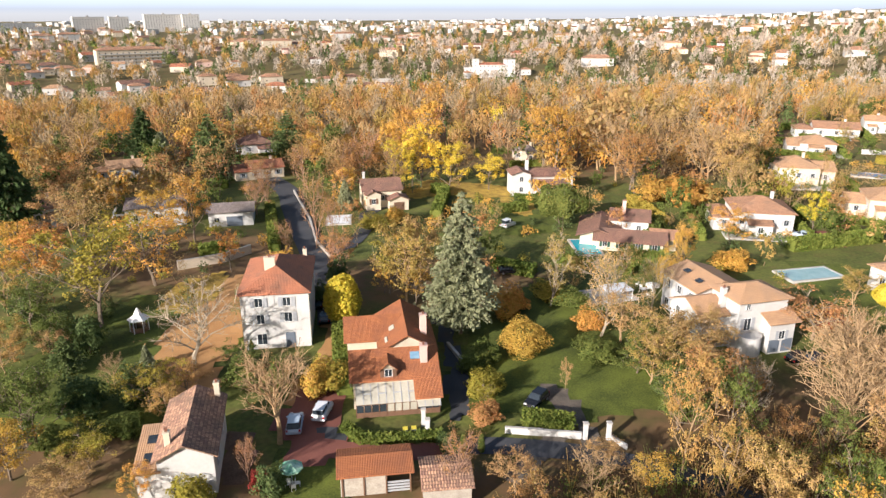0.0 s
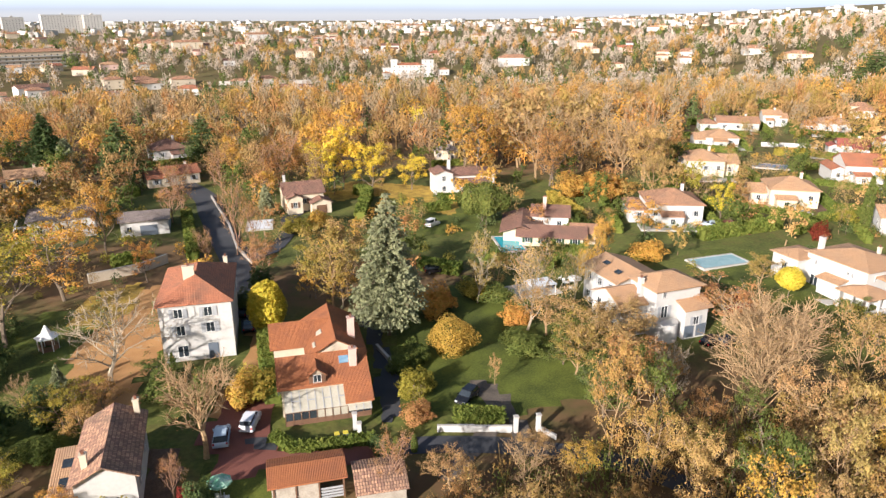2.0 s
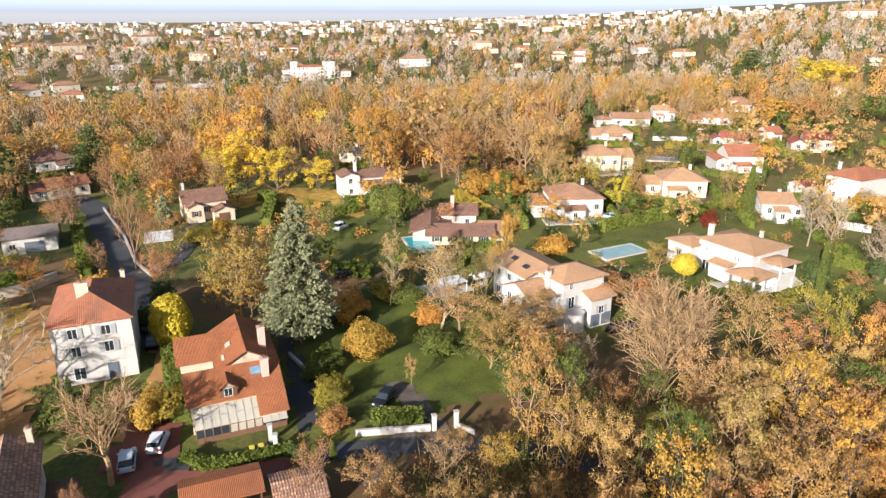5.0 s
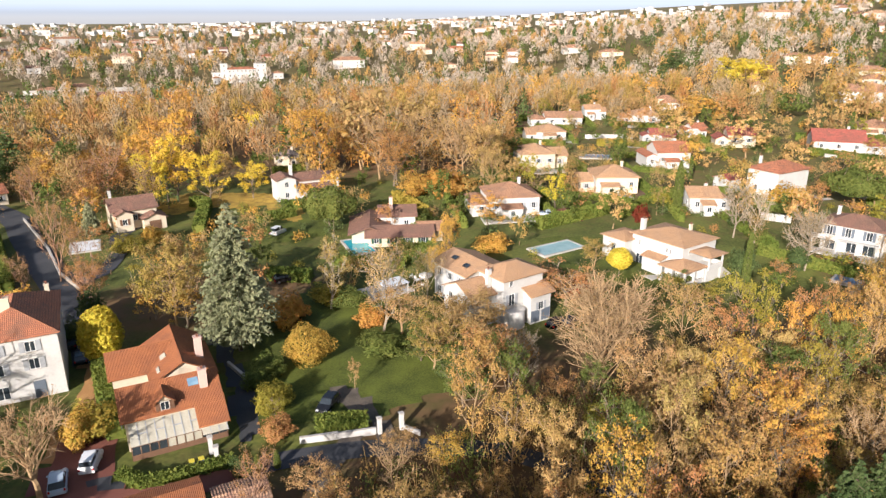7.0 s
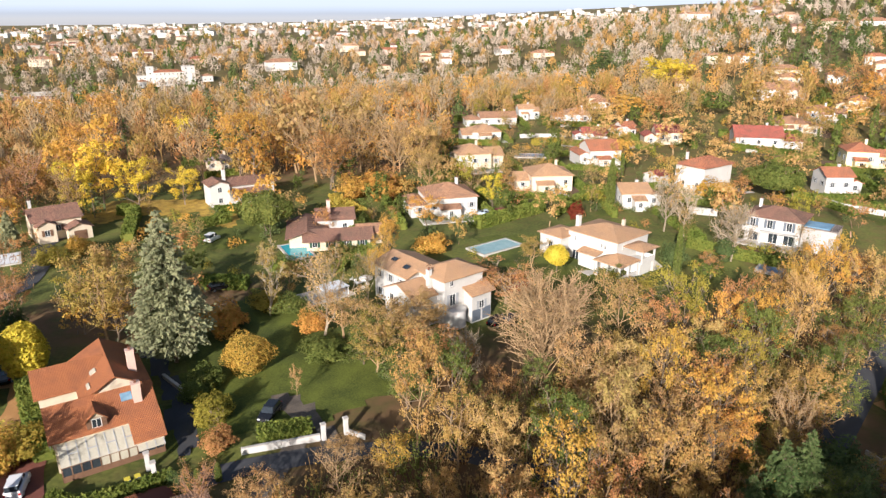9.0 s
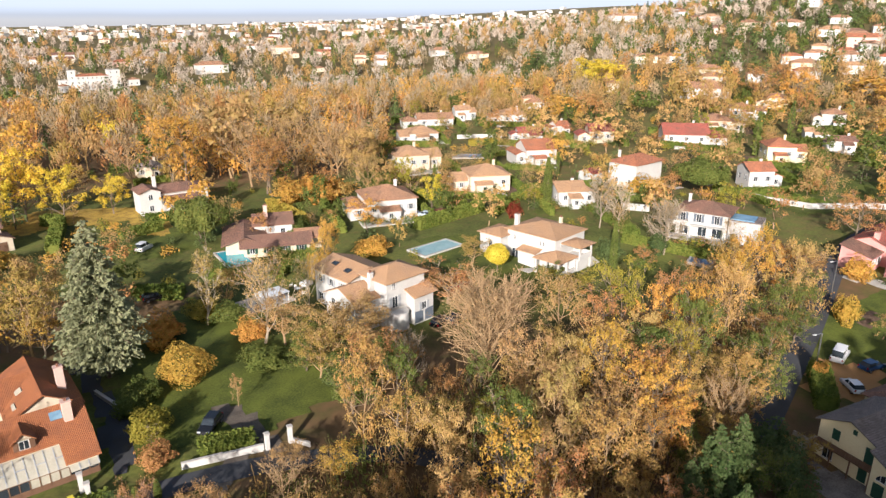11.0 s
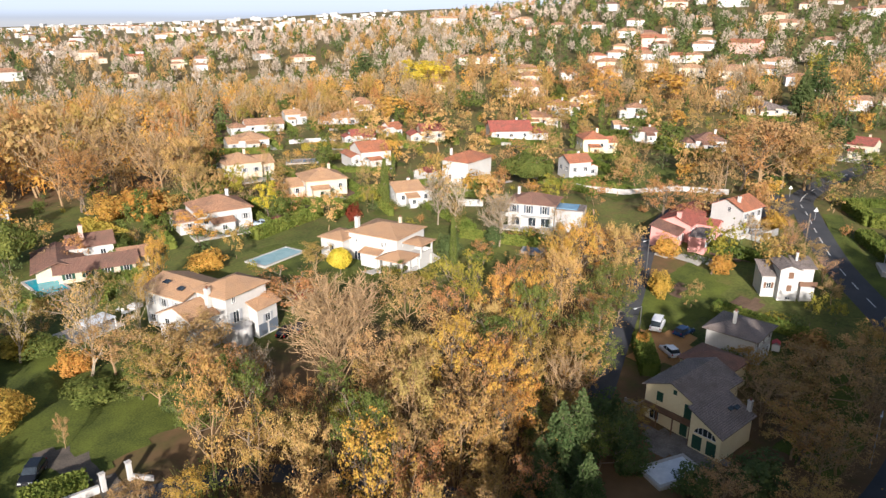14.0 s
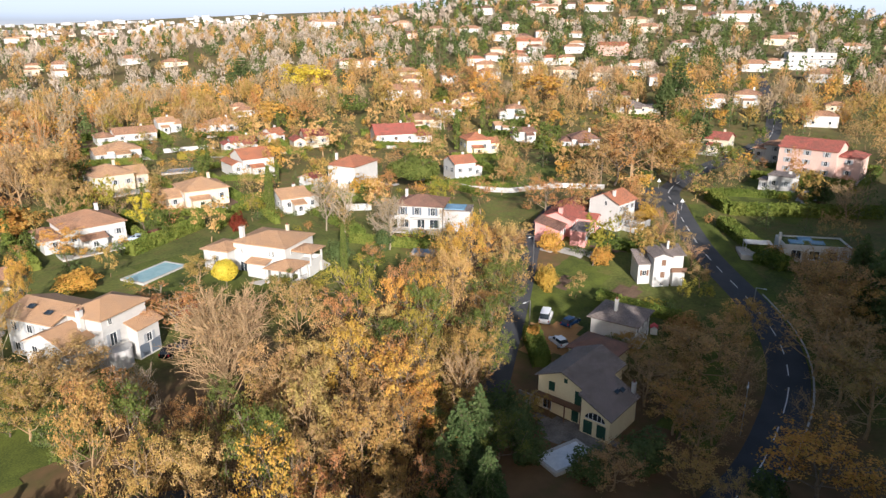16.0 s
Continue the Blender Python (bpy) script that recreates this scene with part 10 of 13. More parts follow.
tree("russet", -105.8, 161.5, 4.4, 3.0, "garden trees", mass=True)
tree("shrub", -73.8, 227.1, 2.4, 3.2, "garden trees", mass=True)
tree("shrubgold", -66.0, 126.8, 1.5, 1.5, "garden trees", mass=True)
tree("brown", -16.0, 117.0, 4.1, 2.9, "garden trees", mass=True)
tree("orange", -118.1, 185.8, 7.0, 5.8, "garden trees", mass=True)
tree("shrub", -79.0, 160.7, 2.4, 2.4, "garden trees", mass=True)
tree("shrubgold", -81.5, 175.5, 1.7, 2.1, "garden trees", mass=True)
tree("shrublime", -48.1, 132.1, 2.8, 3.3, "garden trees", mass=True)
tree("fir", 1.6, 196.6, 5.2, 4.0, "garden trees", mass=True)
tree("brown", -35.2, 236.8, 7.0, 5.6, "garden trees", mass=True)
tree("bare", -10.5, 231.9, 7.5, 4.7, "garden trees", mass=True)
tree("shrubdark", -45.8, 196.2, 1.5, 1.7, "garden trees", mass=True)
tree("bareredd", -139.6, 193.3, 6.9, 5.7, "garden trees", mass=True)
tree("shrubgold", -7.2, 149.2, 2.8, 4.0, "garden trees", mass=True)
tree("shrublime", -61.3, 114.9, 1.4, 1.7, "garden trees", mass=True)
tree("shrubgold", -14.3, 139.3, 2.1, 2.6, "garden trees", mass=True)
tree("shrub", -90.7, 131.9, 2.2, 2.7, "garden trees", mass=True)
tree("brown", -120.5, 194.2, 5.3, 3.5, "garden trees", mass=True)
tree("brown", -64.9, 162.0, 6.5, 5.0, "garden trees", mass=True)
tree("russet", -125.1, 177.2, 4.7, 3.1, "garden trees", mass=True)
tree("shrubdark", -83.6, 180.5, 2.3, 3.2, "garden trees", mass=True)
tree("brown", -77.0, 213.3, 6.2, 4.7, "garden trees", mass=True)
tree("shrubdark", -5.5, 128.1, 2.6, 3.0, "garden trees", mass=True)
tree("orange", -87.3, 158.6, 6.7, 5.3, "garden trees", mass=True)
tree("russet", -115.3, 162.6, 6.5, 4.5, "garden trees", mass=True)
tree("brown", -20.4, 221.6, 6.8, 5.7, "garden trees", mass=True)
tree("shrubgold", -76.3, 123.4, 1.7, 2.3, "garden trees", mass=True)
tree("shrublime", -53.9, 165.6, 1.6, 2.4, "garden trees", mass=True)
tree("shrubdark", -23.7, 228.2, 1.4, 2.0, "garden trees", mass=True)
tree("shrub", -112.8, 205.4, 2.4, 3.6, "garden trees", mass=True)
tree("shrub", -22.5, 237.5, 1.4, 1.9, "garden trees", mass=True)
tree("olive", -105.2, 211.5, 4.7, 3.2, "garden trees", mass=True)
tree("russet", -37.5, 207.4, 5.6, 4.1, "garden trees", mass=True)
tree("shrubgold", -64.2, 224.4, 2.7, 3.7, "garden trees", mass=True)
tree("olive", -30.7, 232.0, 6.3, 4.7, "garden trees", mass=True)
tree("shrubgold", -91.7, 193.3, 2.1, 3.1, "garden trees", mass=True)
tree("shrublime", -20.4, 202.0, 2.0, 2.9, "garden trees", mass=True)
tree("brown", -82.9, 206.0, 5.3, 3.4, "garden trees", mass=True)
tree("shrublime", -95.2, 197.5, 1.3, 1.5, "garden trees", mass=True)
tree("brown", -31.1, 212.6, 5.4, 4.5, "garden trees", mass=True)
tree("shrub", -64.3, 93.3, 1.4, 2.0, "garden trees", mass=True)
tree("shrubgold", -7.1, 144.2, 1.8, 2.1, "garden trees", mass=True)
tree("shrubgold", -60.1, 180.3, 2.4, 2.8, "garden trees", mass=True)
tree("gold", -45.5, 213.8, 5.7, 4.7, "garden trees", mass=True)
tree("orange", -26.1, 211.7, 7.2, 5.5, "garden trees", mass=True)
tree("russet", -25.2, 154.3, 5.3, 3.9, "garden trees", mass=True)
tree("fir", -118.0, 205.0, 7.5, 4.7, "garden trees", mass=True)
tree("bare", -51.2, 111.7, 6.1, 3.9, "garden trees", mass=True)
tree("bareredd", -29.6, 177.6, 5.3, 3.3, "garden trees", mass=True)
tree("shrub", -135.2, 186.4, 2.1, 3.0, "garden trees", mass=True)
tree("brown", -100.1, 217.7, 7.7, 5.1, "garden trees", mass=True)
tree("shrubdark", -11.1, 237.1, 3.0, 3.5, "garden trees", mass=True)
tree("shrub", -92.3, 166.1, 1.9, 2.2, "garden trees", mass=True)
tree("olive", -15.6, 223.2, 6.0, 4.4, "garden trees", mass=True)
tree("russet", -48.9, 223.8, 4.8, 3.9, "garden trees", mass=True)
tree("gold", -37.0, 201.7, 6.3, 4.5, "garden trees", mass=True)
tree("shrubgold", -1.1, 171.8, 1.5, 1.9, "garden trees", mass=True)
tree("shrublime", -61.0, 168.1, 2.2, 2.5, "garden trees", mass=True)
tree("orange", 0.5, 226.1, 4.1, 2.9, "garden trees", mass=True)
tree("shrub", -107.1, 188.6, 1.6, 2.2, "garden trees", mass=True)
tree("shrublime", 1.4, 143.3, 2.0, 2.5, "garden trees", mass=True)
tree("shrublime", -96.6, 144.0, 2.4, 3.5, "garden trees", mass=True)
tree("shrubdark", 4.3, 236.8, 2.1, 2.9, "garden trees", mass=True)
tree("olive", -10.1, 122.0, 5.6, 3.8, "garden trees", mass=True)
tree("shrubdark", -85.1, 125.2, 2.5, 3.3, "garden trees", mass=True)
tree("shrubdark", -9.1, 206.1, 2.7, 3.7, "garden trees", mass=True)
tree("shrublime", -22.9, 197.3, 1.9, 2.3, "garden trees", mass=True)
tree("bare", -133.2, 194.6, 7.0, 4.4, "garden trees", mass=True)
tree("shrub", -52.2, 210.6, 2.8, 3.3, "garden trees", mass=True)
tree("bareredd", -84.0, 155.2, 6.9, 5.0, "garden trees", mass=True)
tree("brown", -84.4, 216.8, 4.8, 3.6, "garden trees", mass=True)
tree("brown", -93.4, 204.0, 5.9, 4.6, "garden trees", mass=True)
tree("fir", -37.0, 100.9, 4.6, 3.8, "garden trees", mass=True)
tree("bareredd", -37.9, 213.1, 7.9, 5.8, "garden trees", mass=True)
tree("shrublime", -91.4, 187.8, 1.8, 2.1, "garden trees", mass=True)
tree("shrublime", -56.2, 116.8, 1.8, 2.7, "garden trees", mass=True)
tree("orange", -123.5, 198.1, 4.2, 3.3, "garden trees", mass=True)
tree("brown", 1.7, 207.6, 6.2, 4.5, "garden trees", mass=True)
tree("shrubgold", -102.5, 182.6, 1.6, 2.3, "garden trees", mass=True)
tree("shrublime", -56.0, 143.3, 2.9, 4.2, "garden trees", mass=True)
tree("shrublime", -39.0, 116.3, 1.4, 1.7, "garden trees", mass=True)
tree("orange", -13.9, 208.4, 4.4, 2.8, "garden trees", mass=True)
tree("brown", -32.6, 217.0, 6.4, 5.3, "garden trees", mass=True)
tree("shrubgold", -4.0, 157.8, 2.6, 3.0, "garden trees", mass=True)
tree("brown", -77.3, 206.4, 6.7, 5.6, "garden trees", mass=True)
tree("shrub", -81.6, 192.5, 2.5, 2.6, "garden trees", mass=True)
tree("shrubdark", -60.9, 187.0, 1.7, 2.3, "garden trees", mass=True)
tree("russet", 1.9, 108.1, 7.9, 5.7, "garden trees", mass=True)
tree("bareredd", -20.1, 188.0, 5.2, 3.7, "garden trees", mass=True)
tree("shrubgold", -78.4, 136.0, 1.5, 2.2, "garden trees", mass=True)
tree("shrub", -56.6, 208.5, 2.7, 2.9, "garden trees", mass=True)
tree("shrubdark", -92.7, 176.8, 2.3, 2.3, "garden trees", mass=True)
tree("shrub", 3.9, 231.3, 2.6, 2.7, "garden trees", mass=True)
tree("bareredd", -102.3, 173.0, 6.1, 4.4, "garden trees", mass=True)
tree("shrublime", -24.3, 171.0, 2.6, 3.0, "garden trees", mass=True)
tree("russet", -31.3, 154.5, 5.3, 3.3, "garden trees", mass=True)
tree("shrubdark", -85.8, 143.8, 2.3, 2.5, "garden trees", mass=True)
tree("gold", 5.5, 159.6, 4.2, 3.2, "garden trees", mass=True)
tree("shrubdark", -37.0, 171.0, 2.2, 2.3, "garden trees", mass=True)
tree("shrublime", 4.0, 168.3, 2.9, 3.5, "garden trees", mass=True)
tree("shrublime", -71.7, 169.6, 2.4, 3.0, "garden trees", mass=True)
tree("gold", -13.9, 110.5, 4.9, 4.0, "garden trees", mass=True)
tree("shrubgold", -1.5, 165.1, 2.4, 2.8, "garden trees", mass=True)
tree("russet", -109.6, 172.1, 5.4, 4.2, "garden trees", mass=True)
tree("gold", -2.9, 205.5, 5.4, 4.2, "garden trees", mass=True)
tree("orange", 1.0, 118.4, 6.2, 4.9, "garden trees", mass=True)
tree("shrublime", -56.2, 132.4, 2.5, 3.0, "garden trees", mass=True)
tree("russet", -110.4, 180.0, 6.3, 5.4, "garden trees", mass=True)
tree("shrublime", -67.9, 132.8, 2.5, 3.6, "garden trees", mass=True)
tree("shrubdark", -49.6, 119.8, 2.2, 2.9, "garden trees", mass=True)
tree("fir", -129.9, 180.4, 6.8, 4.6, "garden trees", mass=True)
tree("fir", -44.5, 99.8, 7.5, 4.6, "garden trees", mass=True)
tree("shrublime", -28.4, 190.2, 2.9, 3.7, "garden trees", mass=True)
tree("fir", -23.8, 143.0, 4.5, 3.4, "garden trees", mass=True)
tree("shrublime", -59.8, 124.1, 1.5, 2.1, "garden trees", mass=True)
tree("orange", -13.0, 199.1, 5.8, 3.9, "garden trees", mass=True)
tree("fir", -6.7, 188.5, 5.7, 3.6, "garden trees", mass=True)
tree("gold", -126.4, 185.8, 6.0, 4.6, "garden trees", mass=True)
tree("fir", -68.6, 191.5, 6.1, 3.7, "garden trees", mass=True)
tree("shrubgold", -93.4, 181.4, 1.6, 2.2, "garden trees", mass=True)
tree("brown", -99.1, 206.8, 5.2, 3.5, "garden trees", mass=True)
tree("shrubdark", -83.6, 167.2, 2.4, 3.3, "garden trees", mass=True)
tree("brown", 4.2, 150.0, 5.4, 3.4, "garden trees", mass=True)
tree("bare", -52.3, 201.4, 7.4, 6.1, "garden trees", mass=True)
tree("shrubgold", -91.3, 200.0, 2.5, 3.3, "garden trees", mass=True)
tree("shrubdark", -4.6, 212.0, 2.4, 3.3, "garden trees", mass=True)
tree("shrublime", -16.5, 151.6, 2.6, 2.9, "garden trees", mass=True)
tree("shrublime", -86.5, 184.0, 1.8, 2.5, "garden trees", mass=True)
tree("olive", 0.0, 216.4, 6.8, 4.5, "garden trees", mass=True)
tree("shrubdark", -95.5, 214.3, 2.4, 3.4, "garden trees", mass=True)
tree("bare", -22.6, 135.1, 7.0, 4.4, "garden trees", mass=True)
tree("olive", -98.5, 166.7, 7.0, 4.6, "garden trees", mass=True)
tree("orange", -38.3, 218.3, 5.0, 4.2, "garden trees", mass=True)
tree("shrubdark", -118.2, 180.7, 2.8, 3.6, "garden trees", mass=True)
tree("shrub", -49.5, 141.6, 2.0, 2.7, "garden trees", mass=True)
tree("shrubgold", -98.6, 188.7, 1.5, 1.7, "garden trees", mass=True)
tree("shrubgold", -62.9, 120.2, 2.9, 2.9, "garden trees", mass=True)
tree("orange", -30.7, 163.4, 5.2, 4.3, "garden trees", mass=True)
tree("bare", -30.5, 237.4, 8.0, 5.9, "garden trees", mass=True)
tree("gold", -25.6, 205.1, 7.2, 6.0, "garden trees", mass=True)
tree("shrublime", -89.6, 169.8, 2.6, 3.6, "garden trees", mass=True)
tree("shrub", -100.2, 177.6, 2.9, 3.1, "garden trees", mass=True)
tree("gold", -32.7, 112.3, 7.6, 6.3, "garden trees", mass=True)
tree("shrub", -104.6, 148.3, 2.7, 3.1, "garden trees", mass=True)
tree("orange", -60.2, 230.8, 4.1, 2.5, "garden trees", mass=True)
tree("russet", 3.3, 136.1, 7.1, 5.5, "garden trees", mass=True)
tree("shrubgold", -42.5, 136.3, 2.6, 3.7, "garden trees", mass=True)
tree("shrub", -66.1, 111.6, 1.4, 2.1, "garden trees", mass=True)
tree("brown", -61.8, 147.0, 4.6, 3.2, "garden trees", mass=True)
tree("fir", -5.4, 107.1, 6.9, 5.7, "garden trees", mass=True)
tree("bareredd", -27.7, 147.5, 6.2, 4.8, "garden trees", mass=True)
tree("shrublime", -93.3, 138.9, 1.8, 2.4, "garden trees", mass=True)
tree("shrub", -74.8, 140.3, 1.8, 2.2, "garden trees", mass=True)
tree("shrublime", -110.7, 193.0, 2.8, 3.7, "garden trees", mass=True)
tree("bare", -2.2, 179.2, 5.0, 3.9, "garden trees", mass=True)
tree("olive", -42.0, 221.6, 4.1, 2.8, "garden trees", mass=True)
tree("shrub", -61.9, 135.4, 1.9, 2.2, "garden trees", mass=True)
tree("brown", -35.7, 108.5, 5.9, 4.8, "garden trees", mass=True)
tree("shrub", -76.2, 118.0, 1.7, 1.9, "garden trees", mass=True)
tree("bareredd", -31.3, 196.1, 7.9, 5.1, "garden trees", mass=True)
tree("shrub", 3.5, 174.3, 2.0, 2.0, "garden trees", mass=True)
tree("shrub", -13.0, 156.8, 1.4, 2.0, "garden trees", mass=True)
tree("shrublime", -12.4, 126.2, 2.5, 2.9, "garden trees", mass=True)
tree("bareredd", -35.2, 165.0, 4.3, 3.0, "garden trees", mass=True)
tree("brown", -70.6, 105.3, 7.6, 5.5, "garden trees", mass=True)
tree("shruborange", 30.9, 195.4, 2.2, 2.9, "garden trees", mass=True)
tree("green", 68.5, 166.2, 6.9, 5.4, "garden trees", mass=True)
tree("shruborange", 34.7, 171.7, 2.5, 3.0, "garden trees", mass=True)
tree("brown", 61.9, 193.7, 7.1, 5.0, "garden trees", mass=True)
tree("shrubgold", 18.5, 213.4, 1.7, 2.0, "garden trees", mass=True)
tree("shrublime", 60.3, 140.8, 2.0, 2.7, "garden trees", mass=True)
tree("shrubdark", 53.3, 172.5, 1.9, 2.1, "garden trees", mass=True)
tree("shrubdark", 42.7, 205.2, 1.9, 2.8, "garden trees", mass=True)
tree("shrub", 37.0, 161.1, 2.7, 2.8, "garden trees", mass=True)
tree("shrubdark", 66.0, 135.3, 2.7, 3.4, "garden trees", mass=True)
tree("shrubdark", 8.1, 156.8, 2.7, 2.9, "garden trees", mass=True)
tree("shrublime", 41.0, 123.6, 1.4, 1.5, "garden trees", mass=True)
tree("olive", 59.9, 160.8, 6.0, 4.4, "garden trees", mass=True)
tree("shrubdark", 19.1, 183.2, 2.6, 2.7, "garden trees", mass=True)
tree("bare", 5.8, 140.8, 7.9, 6.3, "garden trees", mass=True)
tree("shrubgold", 14.0, 143.0, 2.5, 3.3, "garden trees", mass=True)
tree("brown", 30.5, 186.0, 6.1, 3.8, "garden trees", mass=True)
tree("shrubdark", 12.7, 167.9, 2.6, 3.1, "garden trees", mass=True)
tree("shrublime", 46.2, 138.5, 2.3, 2.9, "garden trees", mass=True)
tree("gold", 25.7, 169.9, 8.8, 6.9, "garden trees", mass=True)
tree("shrubdark", 54.1, 131.5, 2.9, 4.1, "garden trees", mass=True)
tree("shrubbrown", 67.8, 199.2, 2.0, 3.0, "garden trees", mass=True)
tree("olive", 46.1, 173.3, 5.4, 3.9, "garden trees", mass=True)
tree("shruborange", 51.0, 191.2, 2.9, 3.6, "garden trees", mass=True)
tree("shrub", 39.5, 196.0, 1.9, 2.7, "garden trees", mass=True)
tree("gold", 19.0, 163.2, 8.0, 6.2, "garden trees", mass=True)
tree("olive", 24.0, 204.3, 8.5, 5.3, "garden trees", mass=True)
tree("shrubdark", 16.0, 151.0, 1.8, 1.9, "garden trees", mass=True)
tree("shrubdark", 67.6, 187.1, 2.1, 2.6, "garden trees", mass=True)
tree("shrublime", 58.0, 117.2, 2.1, 2.3, "garden trees", mass=True)
tree("shrubdark", 12.9, 174.6, 1.8, 2.2, "garden trees", mass=True)
tree("shrubdark", 76.3, 159.5, 2.8, 3.8, "garden trees", mass=True)
tree("bare", 23.9, 193.1, 7.3, 4.4, "garden trees", mass=True)
tree("green", 46.5, 148.7, 8.9, 5.7, "garden trees", mass=True)
tree("gold", 45.8, 165.2, 5.1, 3.9, "garden trees", mass=True)
tree("bare", 37.9, 210.4, 7.7, 5.8, "garden trees", mass=True)
tree("shrublime", 42.2, 186.9, 1.5, 1.5, "garden trees", mass=True)
tree("shrub", 25.8, 127.4, 2.1, 3.1, "garden trees", mass=True)
tree("shrub", 31.1, 164.3, 2.0, 2.2, "garden trees", mass=True)
tree("shrublime", 7.4, 132.8, 1.9, 2.7, "garden trees", mass=True)
tree("shrubdark", 82.6, 185.0, 3.0, 3.1, "garden trees", mass=True)
tree("shrub", 7.8, 148.0, 2.4, 3.0, "garden trees", mass=True)
tree("shrub", 23.0, 155.2, 2.9, 3.9, "garden trees", mass=True)
tree("green", 35.8, 181.3, 5.4, 3.5, "garden trees", mass=True)
tree("brown", 61.4, 200.3, 6.8, 4.7, "garden trees", mass=True)
tree("olive", 77.3, 167.2, 7.3, 5.3, "garden trees", mass=True)
tree("shrublime", 11.9, 126.5, 2.2, 2.5, "garden trees", mass=True)
tree("shrublime", 83.2, 175.2, 1.7, 2.4, "garden trees", mass=True)
tree("shrub", 61.4, 169.1, 1.5, 1.6, "garden trees", mass=True)
tree("bare", 68.3, 179.0, 6.9, 5.0, "garden trees", mass=True)
tree("green", 54.2, 164.4, 7.9, 4.8, "garden trees", mass=True)
tree("shrub", 55.1, 150.7, 2.8, 3.8, "garden trees", mass=True)
tree("green", 5.0, 125.6, 6.2, 4.4, "garden trees", mass=True)
tree("green", 50.2, 184.3, 8.6, 6.5, "garden trees", mass=True)
tree("shrubdark", 33.9, 121.4, 2.1, 2.4, "garden trees", mass=True)
tree("green", 29.6, 210.4, 5.3, 4.2, "garden trees", mass=True)
tree("green", 9.4, 203.8, 8.5, 5.3, "garden trees", mass=True)
tree("shrublime", 90.2, 184.4, 1.9, 2.5, "garden trees", mass=True)
tree("shrubdark", 45.0, 158.3, 1.4, 1.6, "garden trees", mass=True)
tree("shrubdark", 40.8, 131.8, 2.0, 2.4, "garden trees", mass=True)
tree("shrublime", 49.2, 122.5, 2.0, 2.7, "garden trees", mass=True)
tree("olive", 52.8, 202.4, 5.1, 3.6, "garden trees", mass=True)
tree("shrubdark", 75.2, 191.9, 2.0, 2.9, "garden trees", mass=True)
tree("shrublime", 84.4, 168.7, 2.4, 3.1, "garden trees", mass=True)
tree("shrubdark", 20.9, 146.0, 1.9, 2.4, "garden trees", mass=True)
tree("shrublime", 76.8, 198.3, 2.5, 3.6, "garden trees", mass=True)
tree("olive", 31.4, 203.1, 5.8, 3.5, "garden trees", mass=True)
tree("shrublime", 18.1, 201.4, 2.0, 2.4, "garden trees", mass=True)
tree("brown", 74.0, 182.2, 5.0, 3.5, "garden trees", mass=True)
tree("shrublime", 7.7, 213.4, 2.8, 2.9, "garden trees", mass=True)
tree("shrubdark", 19.6, 176.7, 2.0, 2.5, "garden trees", mass=True)
tree("green", 87.2, 194.5, 9.0, 5.9, "garden trees", mass=True)
tree("shrub", 75.5, 174.3, 1.6, 2.0, "garden trees", mass=True)
tree("shrubgold", 18.5, 130.3, 2.2, 2.2, "garden trees", mass=True)
tree("bare", 57.8, 188.2, 5.7, 4.4, "garden trees", mass=True)
tree("shrub", 62.0, 181.2, 2.2, 2.7, "garden trees", mass=True)
tree("shrublime", 54.5, 179.2, 2.8, 3.0, "garden trees", mass=True)
tree("shrubdark", 52.1, 142.4, 1.6, 2.1, "garden trees", mass=True)
tree("olive", 58.2, 124.8, 6.2, 3.7, "garden trees", mass=True)
tree("shrubgold", 70.0, 141.8, 1.8, 2.6, "garden trees", mass=True)


# ---- drives and terraces beside the village houses ----
garden_rng = random.Random(12)
for ob in [o for o in bpy.data.objects if o.name.startswith("house") and not o.parent]:
    x, y, _ = ob.matrix_basis.translation
    if not 150 < math.hypot(x, y) < 330 or x < 40:
        continue
    side, w = garden_rng.choice([-1, 1]), garden_rng.uniform(3, 4.5)
    u, v = side * garden_rng.uniform(8, 10), garden_rng.uniform(6, 11)
    corners = [(u - w / 2, -v), (u + w / 2, -v - 1), (u + w / 2, 4), (u - w / 2, 5)]
    spots = [(ob.matrix_basis @ Vector((a, b, 0))) for a, b in corners]
    mat, text = garden_rng.choice([(GRAVEL, "ochre gravel garden drive"), (CONCRETE, "pale paved garden drive"), (EARTH, "bare brown vegetable bed"), (CONCRETE, "pale paved terrace beside a house"), (LAWN, "small green garden lawn")])
    patch("garden_bed" if mat == EARTH else "garden_drive" if mat != LAWN else "lawn", [(p.x, p.y) for p in spots], mat, 0.03 + 0.01 * garden_rng.random(), text, "drive")


# ---- woods and the far town ----
fill_rng = np.random.default_rng(21)


def inside(x, y, poly):
    hit = False
    for i in range(len(poly)):
        (x0, y0), (x1, y1) = poly[i], poly[i - 1]
        if (y0 > y) != (y1 > y) and x < (x1 - x0) * (y - y0) / (y1 - y0) + x0:
            hit = not hit
    return hit


def scatter(poly, gap, tries=6000):
    xs, ys = [p[0] for p in poly], [p[1] for p in poly]
    got = []
    for _ in range(tries):
        x, y = fill_rng.uniform(min(xs), max(xs)), fill_rng.uniform(min(ys), max(ys))
        if inside(x, y, poly) and all((x - a) ** 2 + (y - b) ** 2 > gap * gap for a, b in got):
            got.append((x, y))
    return got


